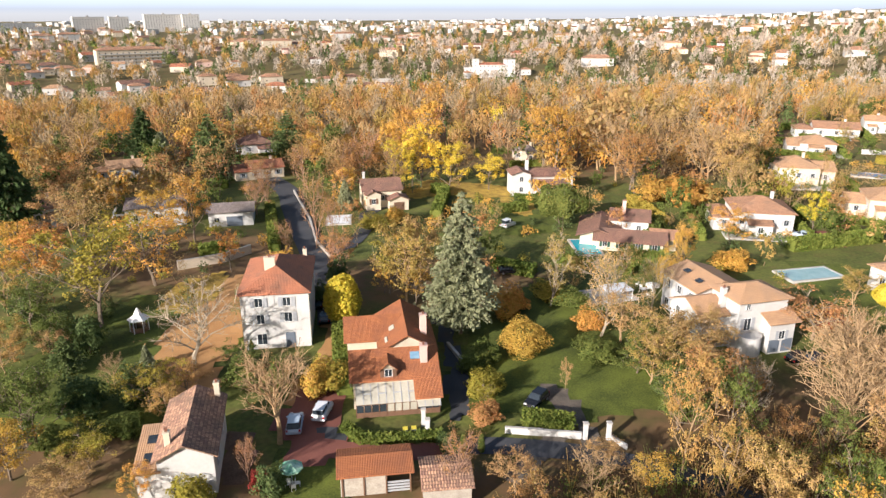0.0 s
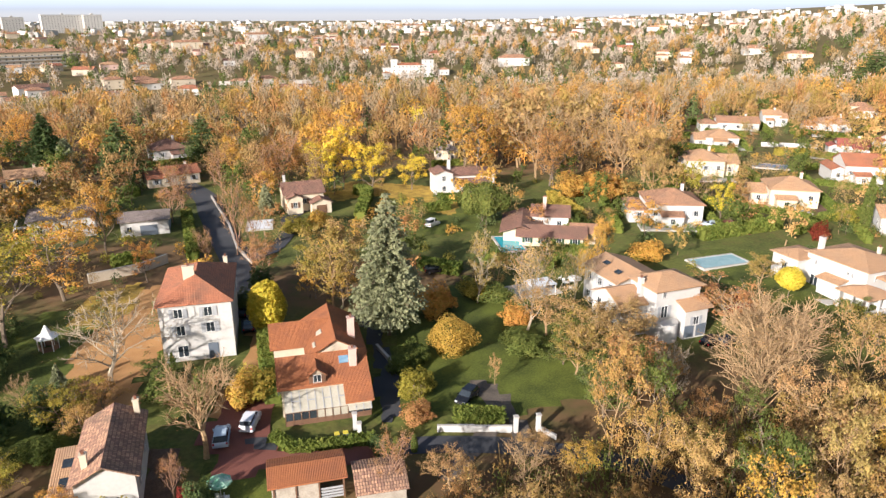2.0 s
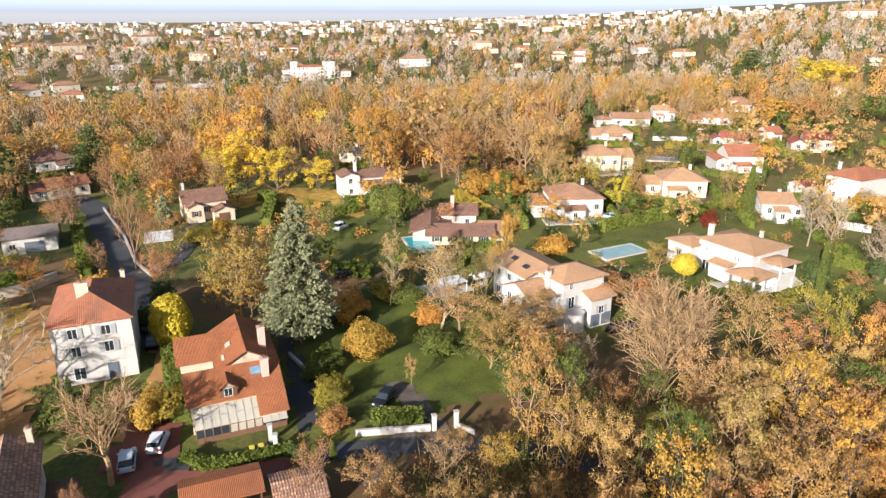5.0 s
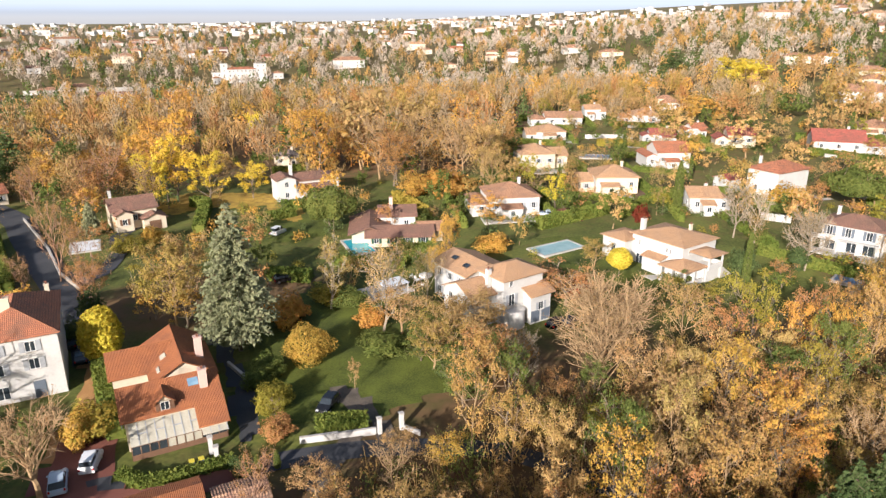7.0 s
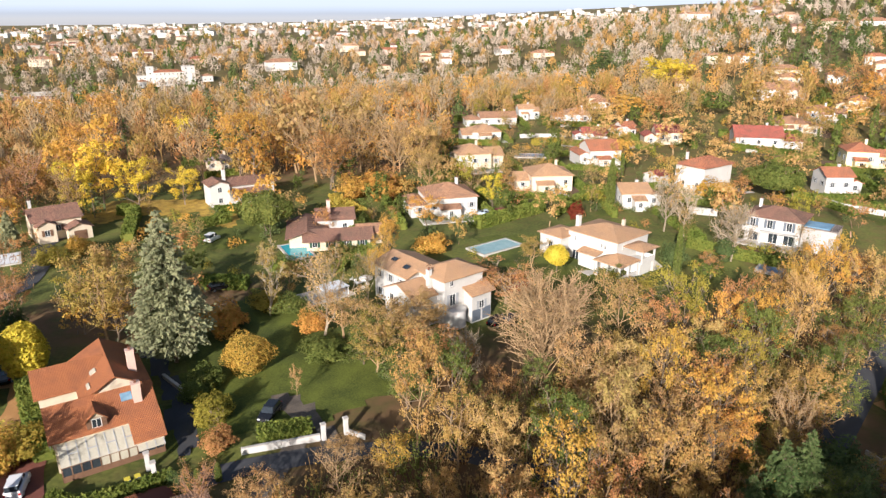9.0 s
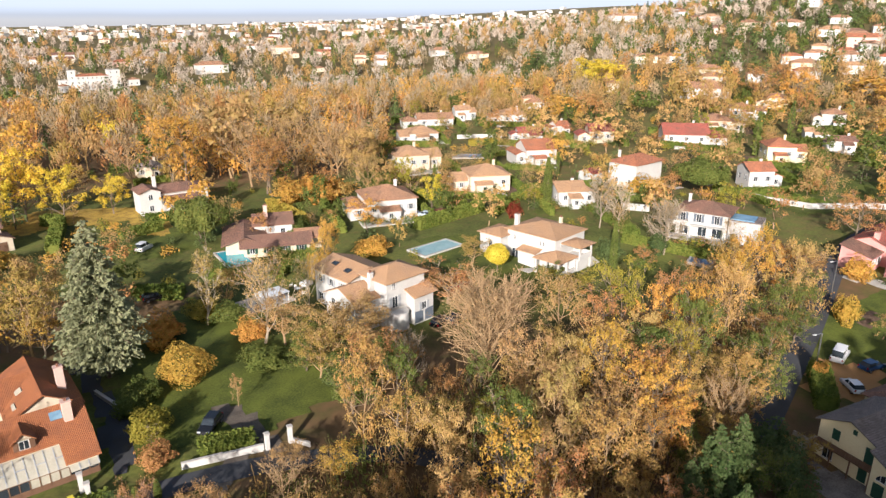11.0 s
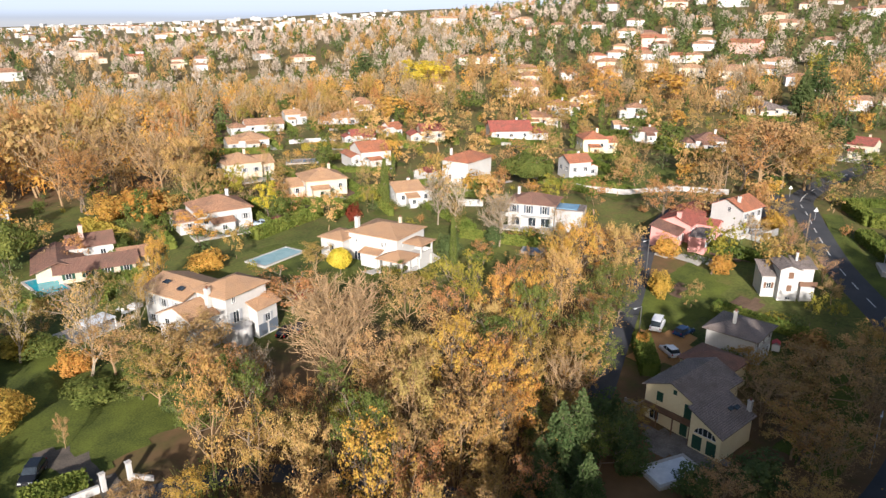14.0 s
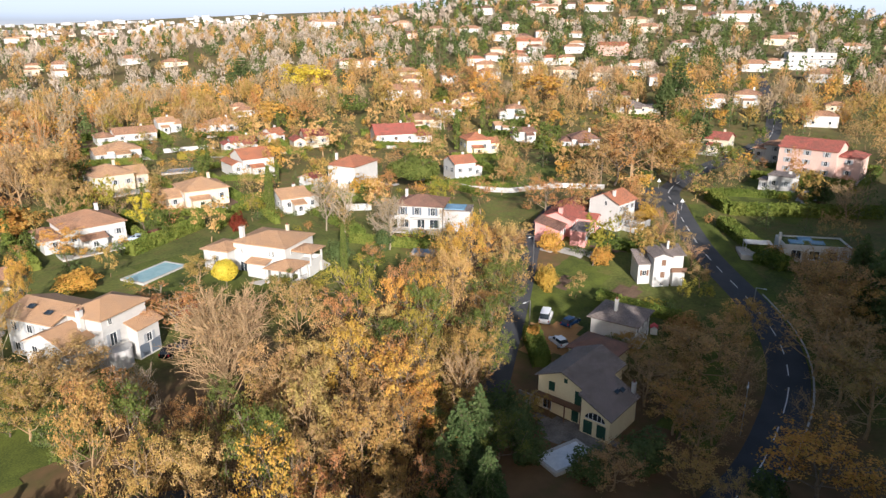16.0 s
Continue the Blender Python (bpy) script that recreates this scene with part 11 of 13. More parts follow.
WOOD = [(6, 47), (5, 60), (12, 61.5), (20, 62.5), (29, 67), (38, 70), (47, 71), (58, 73), (69, 70), (80, 69), (90, 70), (107, 74), (118, 71), (116, 66), (96, 58), (80, 51.5), (66, 45), (53, 39), (42, 33), (30, 26), (18, 34)]
mix = ["olive", "brown", "pale", "pale", "bare", "olive", "lime", "pale", "pale", "russet", "olive", "brown", "brown", "olive", "green", "russet", "gold"]


def free(x, y, gap=4.0):
    """True where no house and no road lies close by."""
    return all((x - a) ** 2 + (y - b) ** 2 > 49 for a, b in HOMES) and all((x - q.x) ** 2 + (y - q.y) ** 2 > gap * gap for fine, _ in road_lines for q in fine)


HOMES = [tuple(o.matrix_basis.translation[:2]) for o in bpy.data.objects if o.name.startswith("house") and not o.parent]
plant_rng = np.random.default_rng(33)
LOW = ["shrub", "shrub", "shrubdark", "shrublime", "shrubbrown", "shrubdark", "shrub"]
HIGH = ["bare", "brown", "green", "fir", "bare", "russet", "olive", "bareredd", "green", "cedar", "bare", "lime"]
for ob in [o for o in bpy.data.objects if o.name.startswith("house") and not o.parent]:
    x, y, _ = ob.matrix_basis.translation
    r, az = math.hypot(x, y), math.degrees(math.atan2(x, y))
    if not (128 < r < 420 and az > 8):
        continue
    ux, uy = x / r, y / r
    for kinds, count, near_by, deep, hs, ws in ((LOW, 9, (5.5, 10), 9, (1.0, 2.6), (2.0, 4.2)), (HIGH, 4, (-14, -6), 12, (6, 11), (4.5, 7.5)), (HIGH, 3, (4, 11), 16, (3.5, 6.5), (3.0, 5.0))):
        for _ in range(count):
            back, side = plant_rng.uniform(*near_by), plant_rng.uniform(-deep, deep)
            if kinds is HIGH and back > 0 and abs(side) < 6:
                side += 7 * (1 if side > 0 else -1)
            px, py = x - ux * back + uy * side, y - uy * back - ux * side
            if free(px, py) if kinds is HIGH else free(px, py, 3.0):
                tree(kinds[int(plant_rng.integers(0, len(kinds)))], px, py, float(plant_rng.uniform(*hs)), float(plant_rng.uniform(*ws)), mass=True)
    if plant_rng.uniform() < 0.55 and r < 300:
        d, w = plant_rng.uniform(9.5, 12.5), plant_rng.uniform(7, 11)
        ends = [(x - ux * d + uy * e - ux * e * 0.25, y - uy * d - ux * e - uy * e * 0.25) for e in (-w, w)]
        if all(free(*e, 5.0) for e in ends):
            hedge(ends, 1.5, float(plant_rng.uniform(1.3, 1.9)), "green", "clipped green hedge in front of a house")
# dense trees in the gardens by the lane and on the slope below the town
SLOPE = ["orange", "brown", "bareredd", "bare", "gold", "russet", "brown", "bare", "olive", "fir", "green", "bareredd"]
for _ in range(260):
    a, r = radians(plant_rng.uniform(-42, -4)), plant_rng.uniform(168, 262)
    px, py = r * math.sin(a), r * math.cos(a)
    near_house = any(-4 < math.hypot(hx, hy) - (px * hx + py * hy) / math.hypot(hx, hy) < 34 and abs(px * hy - py * hx) / math.hypot(hx, hy) < 8.5 for hx, hy in HOMES)
    if free(px, py, 6.0) and not near_house:
        tree(SLOPE[int(plant_rng.integers(0, len(SLOPE)))], px, py, float(plant_rng.uniform(7, 13)), float(plant_rng.uniform(6, 9)), mass=True)
join_mass()
for x, y in scatter(WOOD, 4.6, 2500):
    if math.hypot(x - 47.4, y - 73.9) < 6:
        continue
    kind = mix[int(fill_rng.integers(0, len(mix)))]
    edge = y - (30 + 0.42 * x)
    verge = edge < -5 and x > 40
    if verge:
        kind = ["green", "olive", "brown", "green", "russet"][int(fill_rng.integers(0, 5))]
    elif x > 46 and edge < 6 and fill_rng.uniform() < 0.5:
        kind = ["gold", "orange", "gold", "russet"][int(fill_rng.integers(0, 4))]
    elif x > 46 and fill_rng.uniform() < 0.12:
        kind = ["gold", "russet"][int(fill_rng.integers(0, 2))]
    low = 0.5 if abs(x * 0.842 - y * 0.540) < 5.5 and 62 < x * 0.540 + y * 0.842 < 89 else 0.45 if x < 22 and y > 44 else 0.55 if verge else 1.0
    tree(kind, x, y, float(fill_rng.uniform(9.5, 14.5)) * low, float(fill_rng.uniform(5, 7.5)) * (0.6 + 0.4 * low), "woodland trees")


def undergrowth(spots, col, label):
    """Brambles and saplings under the wood: tufts of leaves and thin upright stems, one mass."""
    out = []
    for x, y in spots:
        h, w, z = fill_rng.uniform(1.6, 4.2), fill_rng.uniform(2.2, 4.2), gz(x, y)
        n = 75
        d = fill_rng.normal(size=(n, 3)) * np.array([w * 0.27, w * 0.27, h * 0.22]) + np.array([x, y, z + h * 0.5])
        out.append(leaves(fill_rng, d, 0.3))
        k = fill_rng.normal(size=(9, 3)) * np.array([w * 0.3, w * 0.3, h * 0.12]) + np.array([x, y, z + h])
        out.append(triangles(ribbons(fill_rng, [[x + (e[0] - x) * 0.3, y + (e[1] - y) * 0.3, z - 0.1, *e, 0.05, 0.015] for e in k])))
    return tagged(new("undergrowth", quads_mesh("undergrowth", np.concatenate(out), LEAF[col])), label, "undergrowth", "", "stuff")


thicket = scatter(WOOD, 2.1, 5000)
for k, (col, text) in enumerate((("olive", "olive-brown brambles under the trees"), ("pale", "buff saplings and dry grass under the trees"), ("brown", "brown bracken and saplings under the trees"), ("green", "green ivy and holly under the trees"))):
    undergrowth(thicket[k::4], col, text)


def far_wood(name, spots, col, label, size, per, rise=1.0):
    """Far woods: many crowns of leaves or fanning twigs on short stems, one mass."""
    out = []
    twiggy = col in ("twig", "greytwig", "brown", "russet", "olive")
    for x, y in spots:
        h, w = fill_rng.uniform(8, 16) * rise, fill_rng.uniform(6, 11)
        z = gz(x, y)
        d = fill_rng.normal(size=(per, 3))
        d /= np.linalg.norm(d, axis=1, keepdims=True)
        if twiggy:
            d[:, 2] = np.abs(d[:, 2]) * 1.55 - 0.72
        elif col == "dark":
            d[:, :2] *= (0.75 - 0.65 * d[:, 2:])
        c = d * (fill_rng.uniform(0.15, 1, (per, 1)) ** 0.45) * np.array([w / 2, w / 2, h * 0.5]) + np.array([x, y, z + h * 0.5])
        way = d * np.array([0.7, 0.7, 0.2]) + np.array([0, 0, 0.85])
        out.append(leaves(fill_rng, c, size, along=way if twiggy else None, stretch=1.7 if twiggy else 1.0, out=None if twiggy else d))
        stems = [[x, y, z - 0.3, x, y, z + h * 0.8, 0.24, 0.06]]
        out.append(triangles(tubes(stems, 3)))
        if twiggy and per > 100:
            k = fill_rng.normal(size=(9, 3)) * np.array([w * 0.24, w * 0.24, h * 0.08]) + np.array([x, y, z + h * 0.9])
            out.append(triangles(ribbons(fill_rng, [[x, y, z + h * 0.25, *e, 0.13, 0.04] for e in k])))
    return tagged(new(name, quads_mesh(name, np.concatenate(out), LEAF[col])), label, "woods", "", "stuff")


def sector(az0, az1, r0, r1, n, keep=None):
    """Spots spread over a sector of the land, azimuth clockwise from +y in degrees."""
    got = []
    for _ in range(n):
        a, r = radians(fill_rng.uniform(az0, az1)), math.sqrt(fill_rng.uniform(r0 * r0, r1 * r1))
        got.append((r * math.sin(a), r * math.cos(a)))
    return got


# far houses, each of walls, a tiled roof and windows
HOUSE_KINDS, SEEN = {}, []


def far_house(x, y, rot, w, d, eave, kind, wall, tile):
    eave, wall = max(3.0, eave * 0.78), "cream" if wall == "white" and int(abs(x) * 3 + y) % 3 == 0 else wall
    key = (w, d, eave, kind, wall, tile)
    SEEN.append((x, y, w / 2))
    if key not in HOUSE_KINDS:
        HOUSE_KINDS[key] = (wall_mesh(w, d, eave, kind, 22, WALL[wall]), roof_mesh(w, d, kind, 22, 0.5, TILE[tile]))
    h = thing("house", x, y, rot, f"far {wall} house with {'an' if tile[0] in 'ao' else 'a'} {tile} roof", "house", "far houses")
    child("wall", HOUSE_KINDS[key][0], h)
    child("roof", HOUSE_KINDS[key][1], h, pose(0, 0, eave - 0.2))
    for u in (-w / 4, w / 4):
        for s in range(int(eave / 2.7)):
            child("window", shared_box("window", "far", [(-0.45, 0.45, -0.06, 0.02, -0.5, 0.5)], GLASS), h, on_face(0, 0, w, d, "f", u, 1.5 + 2.7 * s))


def tower_block(x, y, rot, w, d, h, label):
    SEEN.append((x, y, w / 2))
    b = thing("apartment_block", x, y, rot, label, "building", "far buildings")
    child("wall", wall_mesh(w, d, h, "flat", 0, WALL["white" if "white" in label else "cream"]), b)
    if "manor" in label or "cream" in label:
        child("roof", roof_mesh(w, d, "hip", 18, 0.5, TILE["ochre"]), b, pose(0, 0, h + 0.01))
    else:
        part("parapet", box_bm([(-w / 2 - 0.1, w / 2 + 0.1, -d / 2 - 0.1, d / 2 + 0.1, h + 0.01, h + 0.7), (-2, 2, -2, 2, h + 0.7, h + 3)]), WALL["grey"], b)
    for s in range(max(1, int(h / 2.9))):
        cols_n = max(2, int(w / 4.5))
        for c in range(cols_n):
            child("window", shared_box("window", "flat", [(-0.55, 0.55, -0.06, 0.02, -0.5, 0.5)], GLASS), b, pose((c - (cols_n - 1) / 2) * w / cols_n, -d / 2, 1.7 + 2.9 * s))
        if "balcon" in label:
            part("balcony_row", box_bm([(-w / 2 + 2, w / 2 - 2, -d / 2 - 1.2, -d / 2 - 0.07, 0.4 + 2.9 * s, 0.6 + 2.9 * s), (-w / 2 + 2, w / 2 - 2, -d / 2 - 1.2, -d / 2 - 1.1, 0.6 + 2.9 * s, 1.3 + 2.9 * s)]), WALL["white"], b)




# ---- the town in the distance ----
far_house(-229, 476, 36, 11, 7, 8.4, "hip", "white", "ochre")
far_house(-219, 478, 35, 11, 7, 5.6, "hip", "white", "ochre")
far_house(-180, 428, 33, 18, 11, 5.6, "hip", "white", "ochre")
far_house(-196, 522, 31, 14, 8, 8.4, "hip", "white", "ochre")
far_house(-178, 474, 31, 20, 12, 5.6, "hip", "white", "ochre")
far_house(-172, 521, 28, 17, 10, 5.6, "hip", "white", "ochre")
far_house(-152, 540, 26, 17, 10, 5.6, "hip", "white", "ochre")
far_house(-142, 506, 26, 8, 6, 5.6, "hip", "white", "ochre")
far_house(-328, 521, 42, 12, 7, 5.6, "hip", "white", "ochre")
far_house(-320, 549, 40, 14, 8, 5.6, "hip", "white", "ochre")
far_house(-329, 540, 41, 8, 6, 5.6, "hip", "white", "ochre")
far_house(-304, 539, 39, 10, 6, 5.6, "hip", "white", "ochre")
far_house(-203, 614, 28, 10, 6, 5.6, "hip", "white", "ochre")
far_house(-377, 571, 43, 24, 12, 5.6, "hip", "white", "ochre")
far_house(-288, 929, 27, 30, 12, 8.4, "hip", "white", "ochre")
far_house(-235, 873, 25, 35, 12, 11.2, "hip", "white", "ochre")
far_house(-186, 1070, 20, 36, 12, 11.2, "hip", "white", "ochre")
far_house(-555, 1119, 36, 19, 11, 8.4, "hip", "white", "ochre")
far_house(-581, 955, 41, 27, 12, 11.2, "hip", "white", "ochre")
far_house(-570, 1000, 40, 29, 12, 11.2, "hip", "white", "ochre")
far_house(-427, 713, 41, 22, 12, 5.6, "hip", "white", "ochre")
far_house(-93, 1067, 15, 25, 12, 5.6, "hip", "white", "ochre")
far_house(-124, 1039, 17, 24, 12, 5.6, "hip", "white", "ochre")


def manor(x, y, rot):
    """A white manor with a taller tower at each end."""
    SEEN.append((x, y, 26))
    h = thing("manor_house", x, y, rot, "large white manor with a red roof and two towers", "house", "far buildings")
    h.matrix_basis = h.matrix_basis @ Matrix.Diagonal((0.88, 0.88, 0.88, 1))
    block(h, 0, 0, 24, 11, 11.0, "hip", 16, "white", "orange", 0.5, "f", None, 3.2, storeys=3)
    block(h, 16.5, 0.5, 9.6, 11, 15.0, "flat", 0, "white", "white", 0.3, "f", None, 3.2, storeys=4)
    block(h, -14.6, 0.5, 5.4, 9, 15.5, "flat", 0, "white", "white", 0.3, "f", None, 3.2, storeys=4)
    block(h, -21.0, 0.5, 7.0, 8, 8.0, "flat", 0, "white", "white", 0.3, "f", None, 3.2, storeys=2)


manor(21, 566, 4)
far_house(113, 605, -1, 26, 12, 8.4, "hip", "white", "ochre")
far_house(204, 678, -7, 14, 8, 5.6, "hip", "white", "ochre")
far_house(233, 573, -12, 10, 6, 5.6, "hip", "white", "ochre")
far_house(264, 595, -14, 10, 6, 5.6, "hip", "white", "ochre")
far_house(243, 550, -14, 10, 6, 5.6, "hip", "white", "ochre")
far_house(308, 562, -19, 20, 12, 5.6, "hip", "white", "ochre")
far_house(49, 572, 5, 8, 6, 5.6, "hip", "white", "ochre")
far_house(2, 562, 10, 6, 6, 5.6, "hip", "white", "ochre")
far_house(190, 558, -9, 9, 6, 3.4, "hip", "white", "ochre")
far_house(39, 1606, 9, 111, 12, 5.6, "hip", "white", "ochre")
far_house(492, 1706, -6, 75, 12, 5.6, "hip", "white", "ochre")
far_house(585, 1681, -9, 82, 12, 8.4, "hip", "white", "ochre")
far_house(286, 1247, -3, 29, 12, 5.6, "hip", "white", "ochre")
far_house(-110, 542, 21, 13, 8, 3.4, "hip", "white", "ochre")
far_house(-92, 552, 19, 17, 10, 3.4, "hip", "white", "ochre")
far_house(396, 259, -47, 13, 8, 5.6, "hip", "white", "ochre")
far_house(399, 241, -49, 13, 8, 5.6, "hip", "white", "ochre")
far_house(476, 284, -49, 17, 10, 5.6, "hip", "white", "ochre")
far_house(445, 256, -50, 12, 7, 5.6, "hip", "white", "ochre")
far_house(518, 293, -50, 10, 6, 5.6, "hip", "white", "ochre")
far_house(457, 232, -53, 14, 8, 5.6, "hip", "white", "ochre")
far_house(410, 213, -53, 11, 7, 5.6, "hip", "white", "ochre")
far_house(359, 240, -46, 15, 9, 5.6, "hip", "white", "ochre")
far_house(313, 235, -43, 9, 6, 5.6, "hip", "white", "ochre")
far_house(390, 160, -58, 15, 9, 3.4, "hip", "white", "ochre")
far_house(317, 132, -57, 11, 7, 3.4, "hip", "white", "ochre")
far_house(418, 164, -59, 10, 6, 5.6, "hip", "white", "ochre")
far_house(313, 146, -55, 8, 6, 5.6, "hip", "white", "ochre")
far_house(366, 134, -60, 11, 7, 5.6, "hip", "white", "ochre")
far_house(465, 100, -68, 9, 6, 5.6, "hip", "white", "ochre")
far_house(446, 106, -67, 16, 10, 5.6, "hip", "white", "ochre")
far_house(325, 92, -64, 12, 7, 5.6, "hip", "white", "ochre")
far_house(708, 191, -65, 39, 12, 8.4, "hip", "white", "ochre")
far_house(693, 326, -55, 29, 12, 8.4, "hip", "white", "ochre")
far_house(676, 378, -51, 24, 12, 5.6, "hip", "white", "ochre")
far_house(585, 228, -59, 24, 12, 5.6, "hip", "white", "ochre")
far_house(581, 123, -68, 23, 12, 5.6, "hip", "white", "ochre")
far_house(428, 64, -71, 20, 12, 5.6, "hip", "white", "ochre")
far_house(309, 46, -71, 12, 7, 5.6, "hip", "white", "ochre")
far_house(342, 45, -72, 10, 6, 3.4, "hip", "white", "ochre")
far_house(525, 371, -45, 22, 12, 3.4, "hip", "white", "ochre")
far_house(550, 344, -48, 15, 9, 5.6, "hip", "white", "ochre")
far_house(524, 176, -61, 17, 10, 3.4, "hip", "white", "ochre")
far_house(265, 227, -39, 22, 12, 5.6, "hip", "white", "ochre")
far_house(333, 333, -35, 14, 8, 5.6, "hip", "white", "ochre")
far_house(341, 322, -37, 11, 7, 5.6, "hip", "white", "ochre")
far_house(311, 264, -40, 16, 10, 5.6, "hip", "white", "ochre")
far_house(246, 267, -33, 6, 6, 5.6, "hip", "white", "ochre")
far_house(197, 270, -26, 8, 6, 5.6, "hip", "white", "ochre")
far_house(197, 265, -27, 9, 6, 3.4, "hip", "white", "ochre")
far_house(245, 597, -12, 12, 7, 5.6, "hip", "white", "ochre")
far_house(258, 584, -14, 10, 6, 5.6, "hip", "white", "ochre")
far_house(320, 519, -22, 19, 11, 3.4, "hip", "white", "ochre")
far_house(336, 223, -46, 12, 7, 5.6, "hip", "white", "orange")
far_house(378, 262, -45, 11, 7, 5.6, "hip", "white", "orange")
far_house(413, 251, -49, 11, 7, 5.6, "hip", "white", "orange")
far_house(365, 217, -49, 11, 7, 5.6, "hip", "white", "tan")
far_house(403, 220, -51, 12, 7, 5.6, "hip", "white", "orange")
far_house(422, 273, -47, 12, 7, 5.6, "hip", "white", "tan")
far_house(469, 271, -50, 15, 9, 5.6, "hip", "white", "tan")
far_house(492, 313, -47, 18, 11, 5.6, "hip", "white", "tan")
far_house(474, 238, -53, 12, 7, 5.6, "hip", "white", "tan")
far_house(408, 166, -58, 10, 6, 5.6, "hip", "white", "tan")
tower_block(-300, 621, 38, 58, 14, 13, "long cream apartment block with rows of balconies")
tower_block(-785, 1219, 45, 57, 14, 16, "white tower block of flats")
tower_block(-687, 1277, 40, 53, 14, 26, "white tower block of flats")
tower_block(-642, 1300, 38, 34, 14, 26, "white tower block of flats")
tower_block(-571, 1333, 35, 71, 14, 30, "white tower block of flats")
tower_block(-527, 1351, 33, 31, 14, 30, "white tower block of flats")
tower_block(-755, 1238, 43, 39, 14, 9, "white tower block of flats")
tower_block(473, 82, -68, 26, 14, 9, "large white building with rows of windows")


for az0, az1, r0, r1, n in [(-38, -5, 470, 700, 24), (-38, 20, 640, 1000, 45), (-38, 36, 1000, 1500, 50), (50, 92, 460, 700, 16), (40, 92, 700, 950, 26)]:
    for x, y in sector(az0, az1, r0, r1, n):
        rot = -math.degrees(math.atan2(x, y)) + float(fill_rng.uniform(-30, 30))
        w, d, e = [(12, 8, 3.4), (14, 9, 5.4), (10, 8, 5.6), (16, 10, 5.6), (20, 10, 8.4)][int(fill_rng.integers(0, 5 if r0 > 450 else 4))]
        far_house(x, y, rot, w, d, e, ["hip", "gable"][int(fill_rng.integers(0, 2))], ["white", "white", "cream", "white", "rose"][int(fill_rng.integers(0, 5))], ["orange", "tan", "ochre", "brown"][int(fill_rng.integers(0, 4))])


# ---- far woods, thinner in front of the houses ----
cols = ["gold", "orange", "gold", "russet", "brown", "brown", "twig", "olive", "twig", "brown", "twig", "olive", "twig", "dark"]
# far mixes: the palest grey trees carry painted haze in their colour
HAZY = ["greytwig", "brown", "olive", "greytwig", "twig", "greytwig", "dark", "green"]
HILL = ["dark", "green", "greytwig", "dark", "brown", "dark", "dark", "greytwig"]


def hides(p):
    """True where a tree would stand just before a house, as seen from the path."""
    for x, y, half in SEEN:
        r = math.hypot(x, y)
        gap, off = r - (p[0] * x + p[1] * y) / r, abs(p[0] * y - p[1] * x) / r
        if -9 < gap < (18 if r < 400 else 30 if r < 700 else 45) and off < half * 0.72:
            return True
    return False


# azimuths, near and far edge in metres, trees
belts = [(-40, -14, 255, 470, 420), (-14, 4, 228, 520, 420), (4, 24, 205, 520, 520), (24, 34, 300, 520, 240), (-40, 34, 480, 700, 700), (34, 92, 400, 700, 1250), (30, 92, 300, 400, 260), (-45, 95, 700, 1000, 1900), (-45, 95, 1000, 1800, 2300)]
for ob in [o for o in bpy.data.objects if o.name.startswith("house") and not o.parent]:
    SEEN.append((ob.matrix_basis.translation.x, ob.matrix_basis.translation.y, 6.0))
pool_of = {}
for az0, az1, r0, r1, n in belts:
    for p in sector(az0, az1, r0, r1, n):
        grade = 2 if r0 >= 600 else 1 if math.hypot(*p) > 420 else 0
        az = math.degrees(math.atan2(*p))
        u = 0.5 + 0.5 * noise.noise((p[0] * 0.016, p[1] * 0.016, 3)) + 0.24 * fill_rng.normal()
        if hides(p):
            continue
        c = cols[int(np.clip(u * len(cols), 0, len(cols) - 1))]
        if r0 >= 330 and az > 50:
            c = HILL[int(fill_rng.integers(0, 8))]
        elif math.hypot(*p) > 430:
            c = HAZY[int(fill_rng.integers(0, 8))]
        pool_of.setdefault((c, grade), []).append(p)
NAMES = {"greytwig": "haze-paled bare grey", "brown": "brown", "twig": "bare grey-brown", "pale": "buff", "russet": "russet", "orange": "orange", "gold": "golden", "olive": "olive", "dark": "dark evergreen", "green": "green"}
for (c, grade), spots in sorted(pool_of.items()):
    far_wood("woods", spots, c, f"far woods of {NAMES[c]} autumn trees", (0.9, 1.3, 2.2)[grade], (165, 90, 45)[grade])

# unseen ridge woods behind the start of the road, added to shade the hollow
# below: more unseen trees under the eye, added for shade
below = [(float(fill_rng.uniform(-16, 12)), float(fill_rng.uniform(26, 34))) for _ in range(40)]
behind = below + [(float(fill_rng.uniform(-75, 170)), float(fill_rng.uniform(-62, -30))) for _ in range(330)]
tall = [p for p in behind if p[1] < 0 and -55 < p[0] < 30]
far_wood("woods", [p for p in behind if p not in tall], "olive", "unseen dense olive-brown woods added for shade", 2.5, 75, 1.1)
far_wood("woods", tall, "dark", "unseen tall dark evergreen woods added to shade the hollow", 2.6, 90, 1.2)


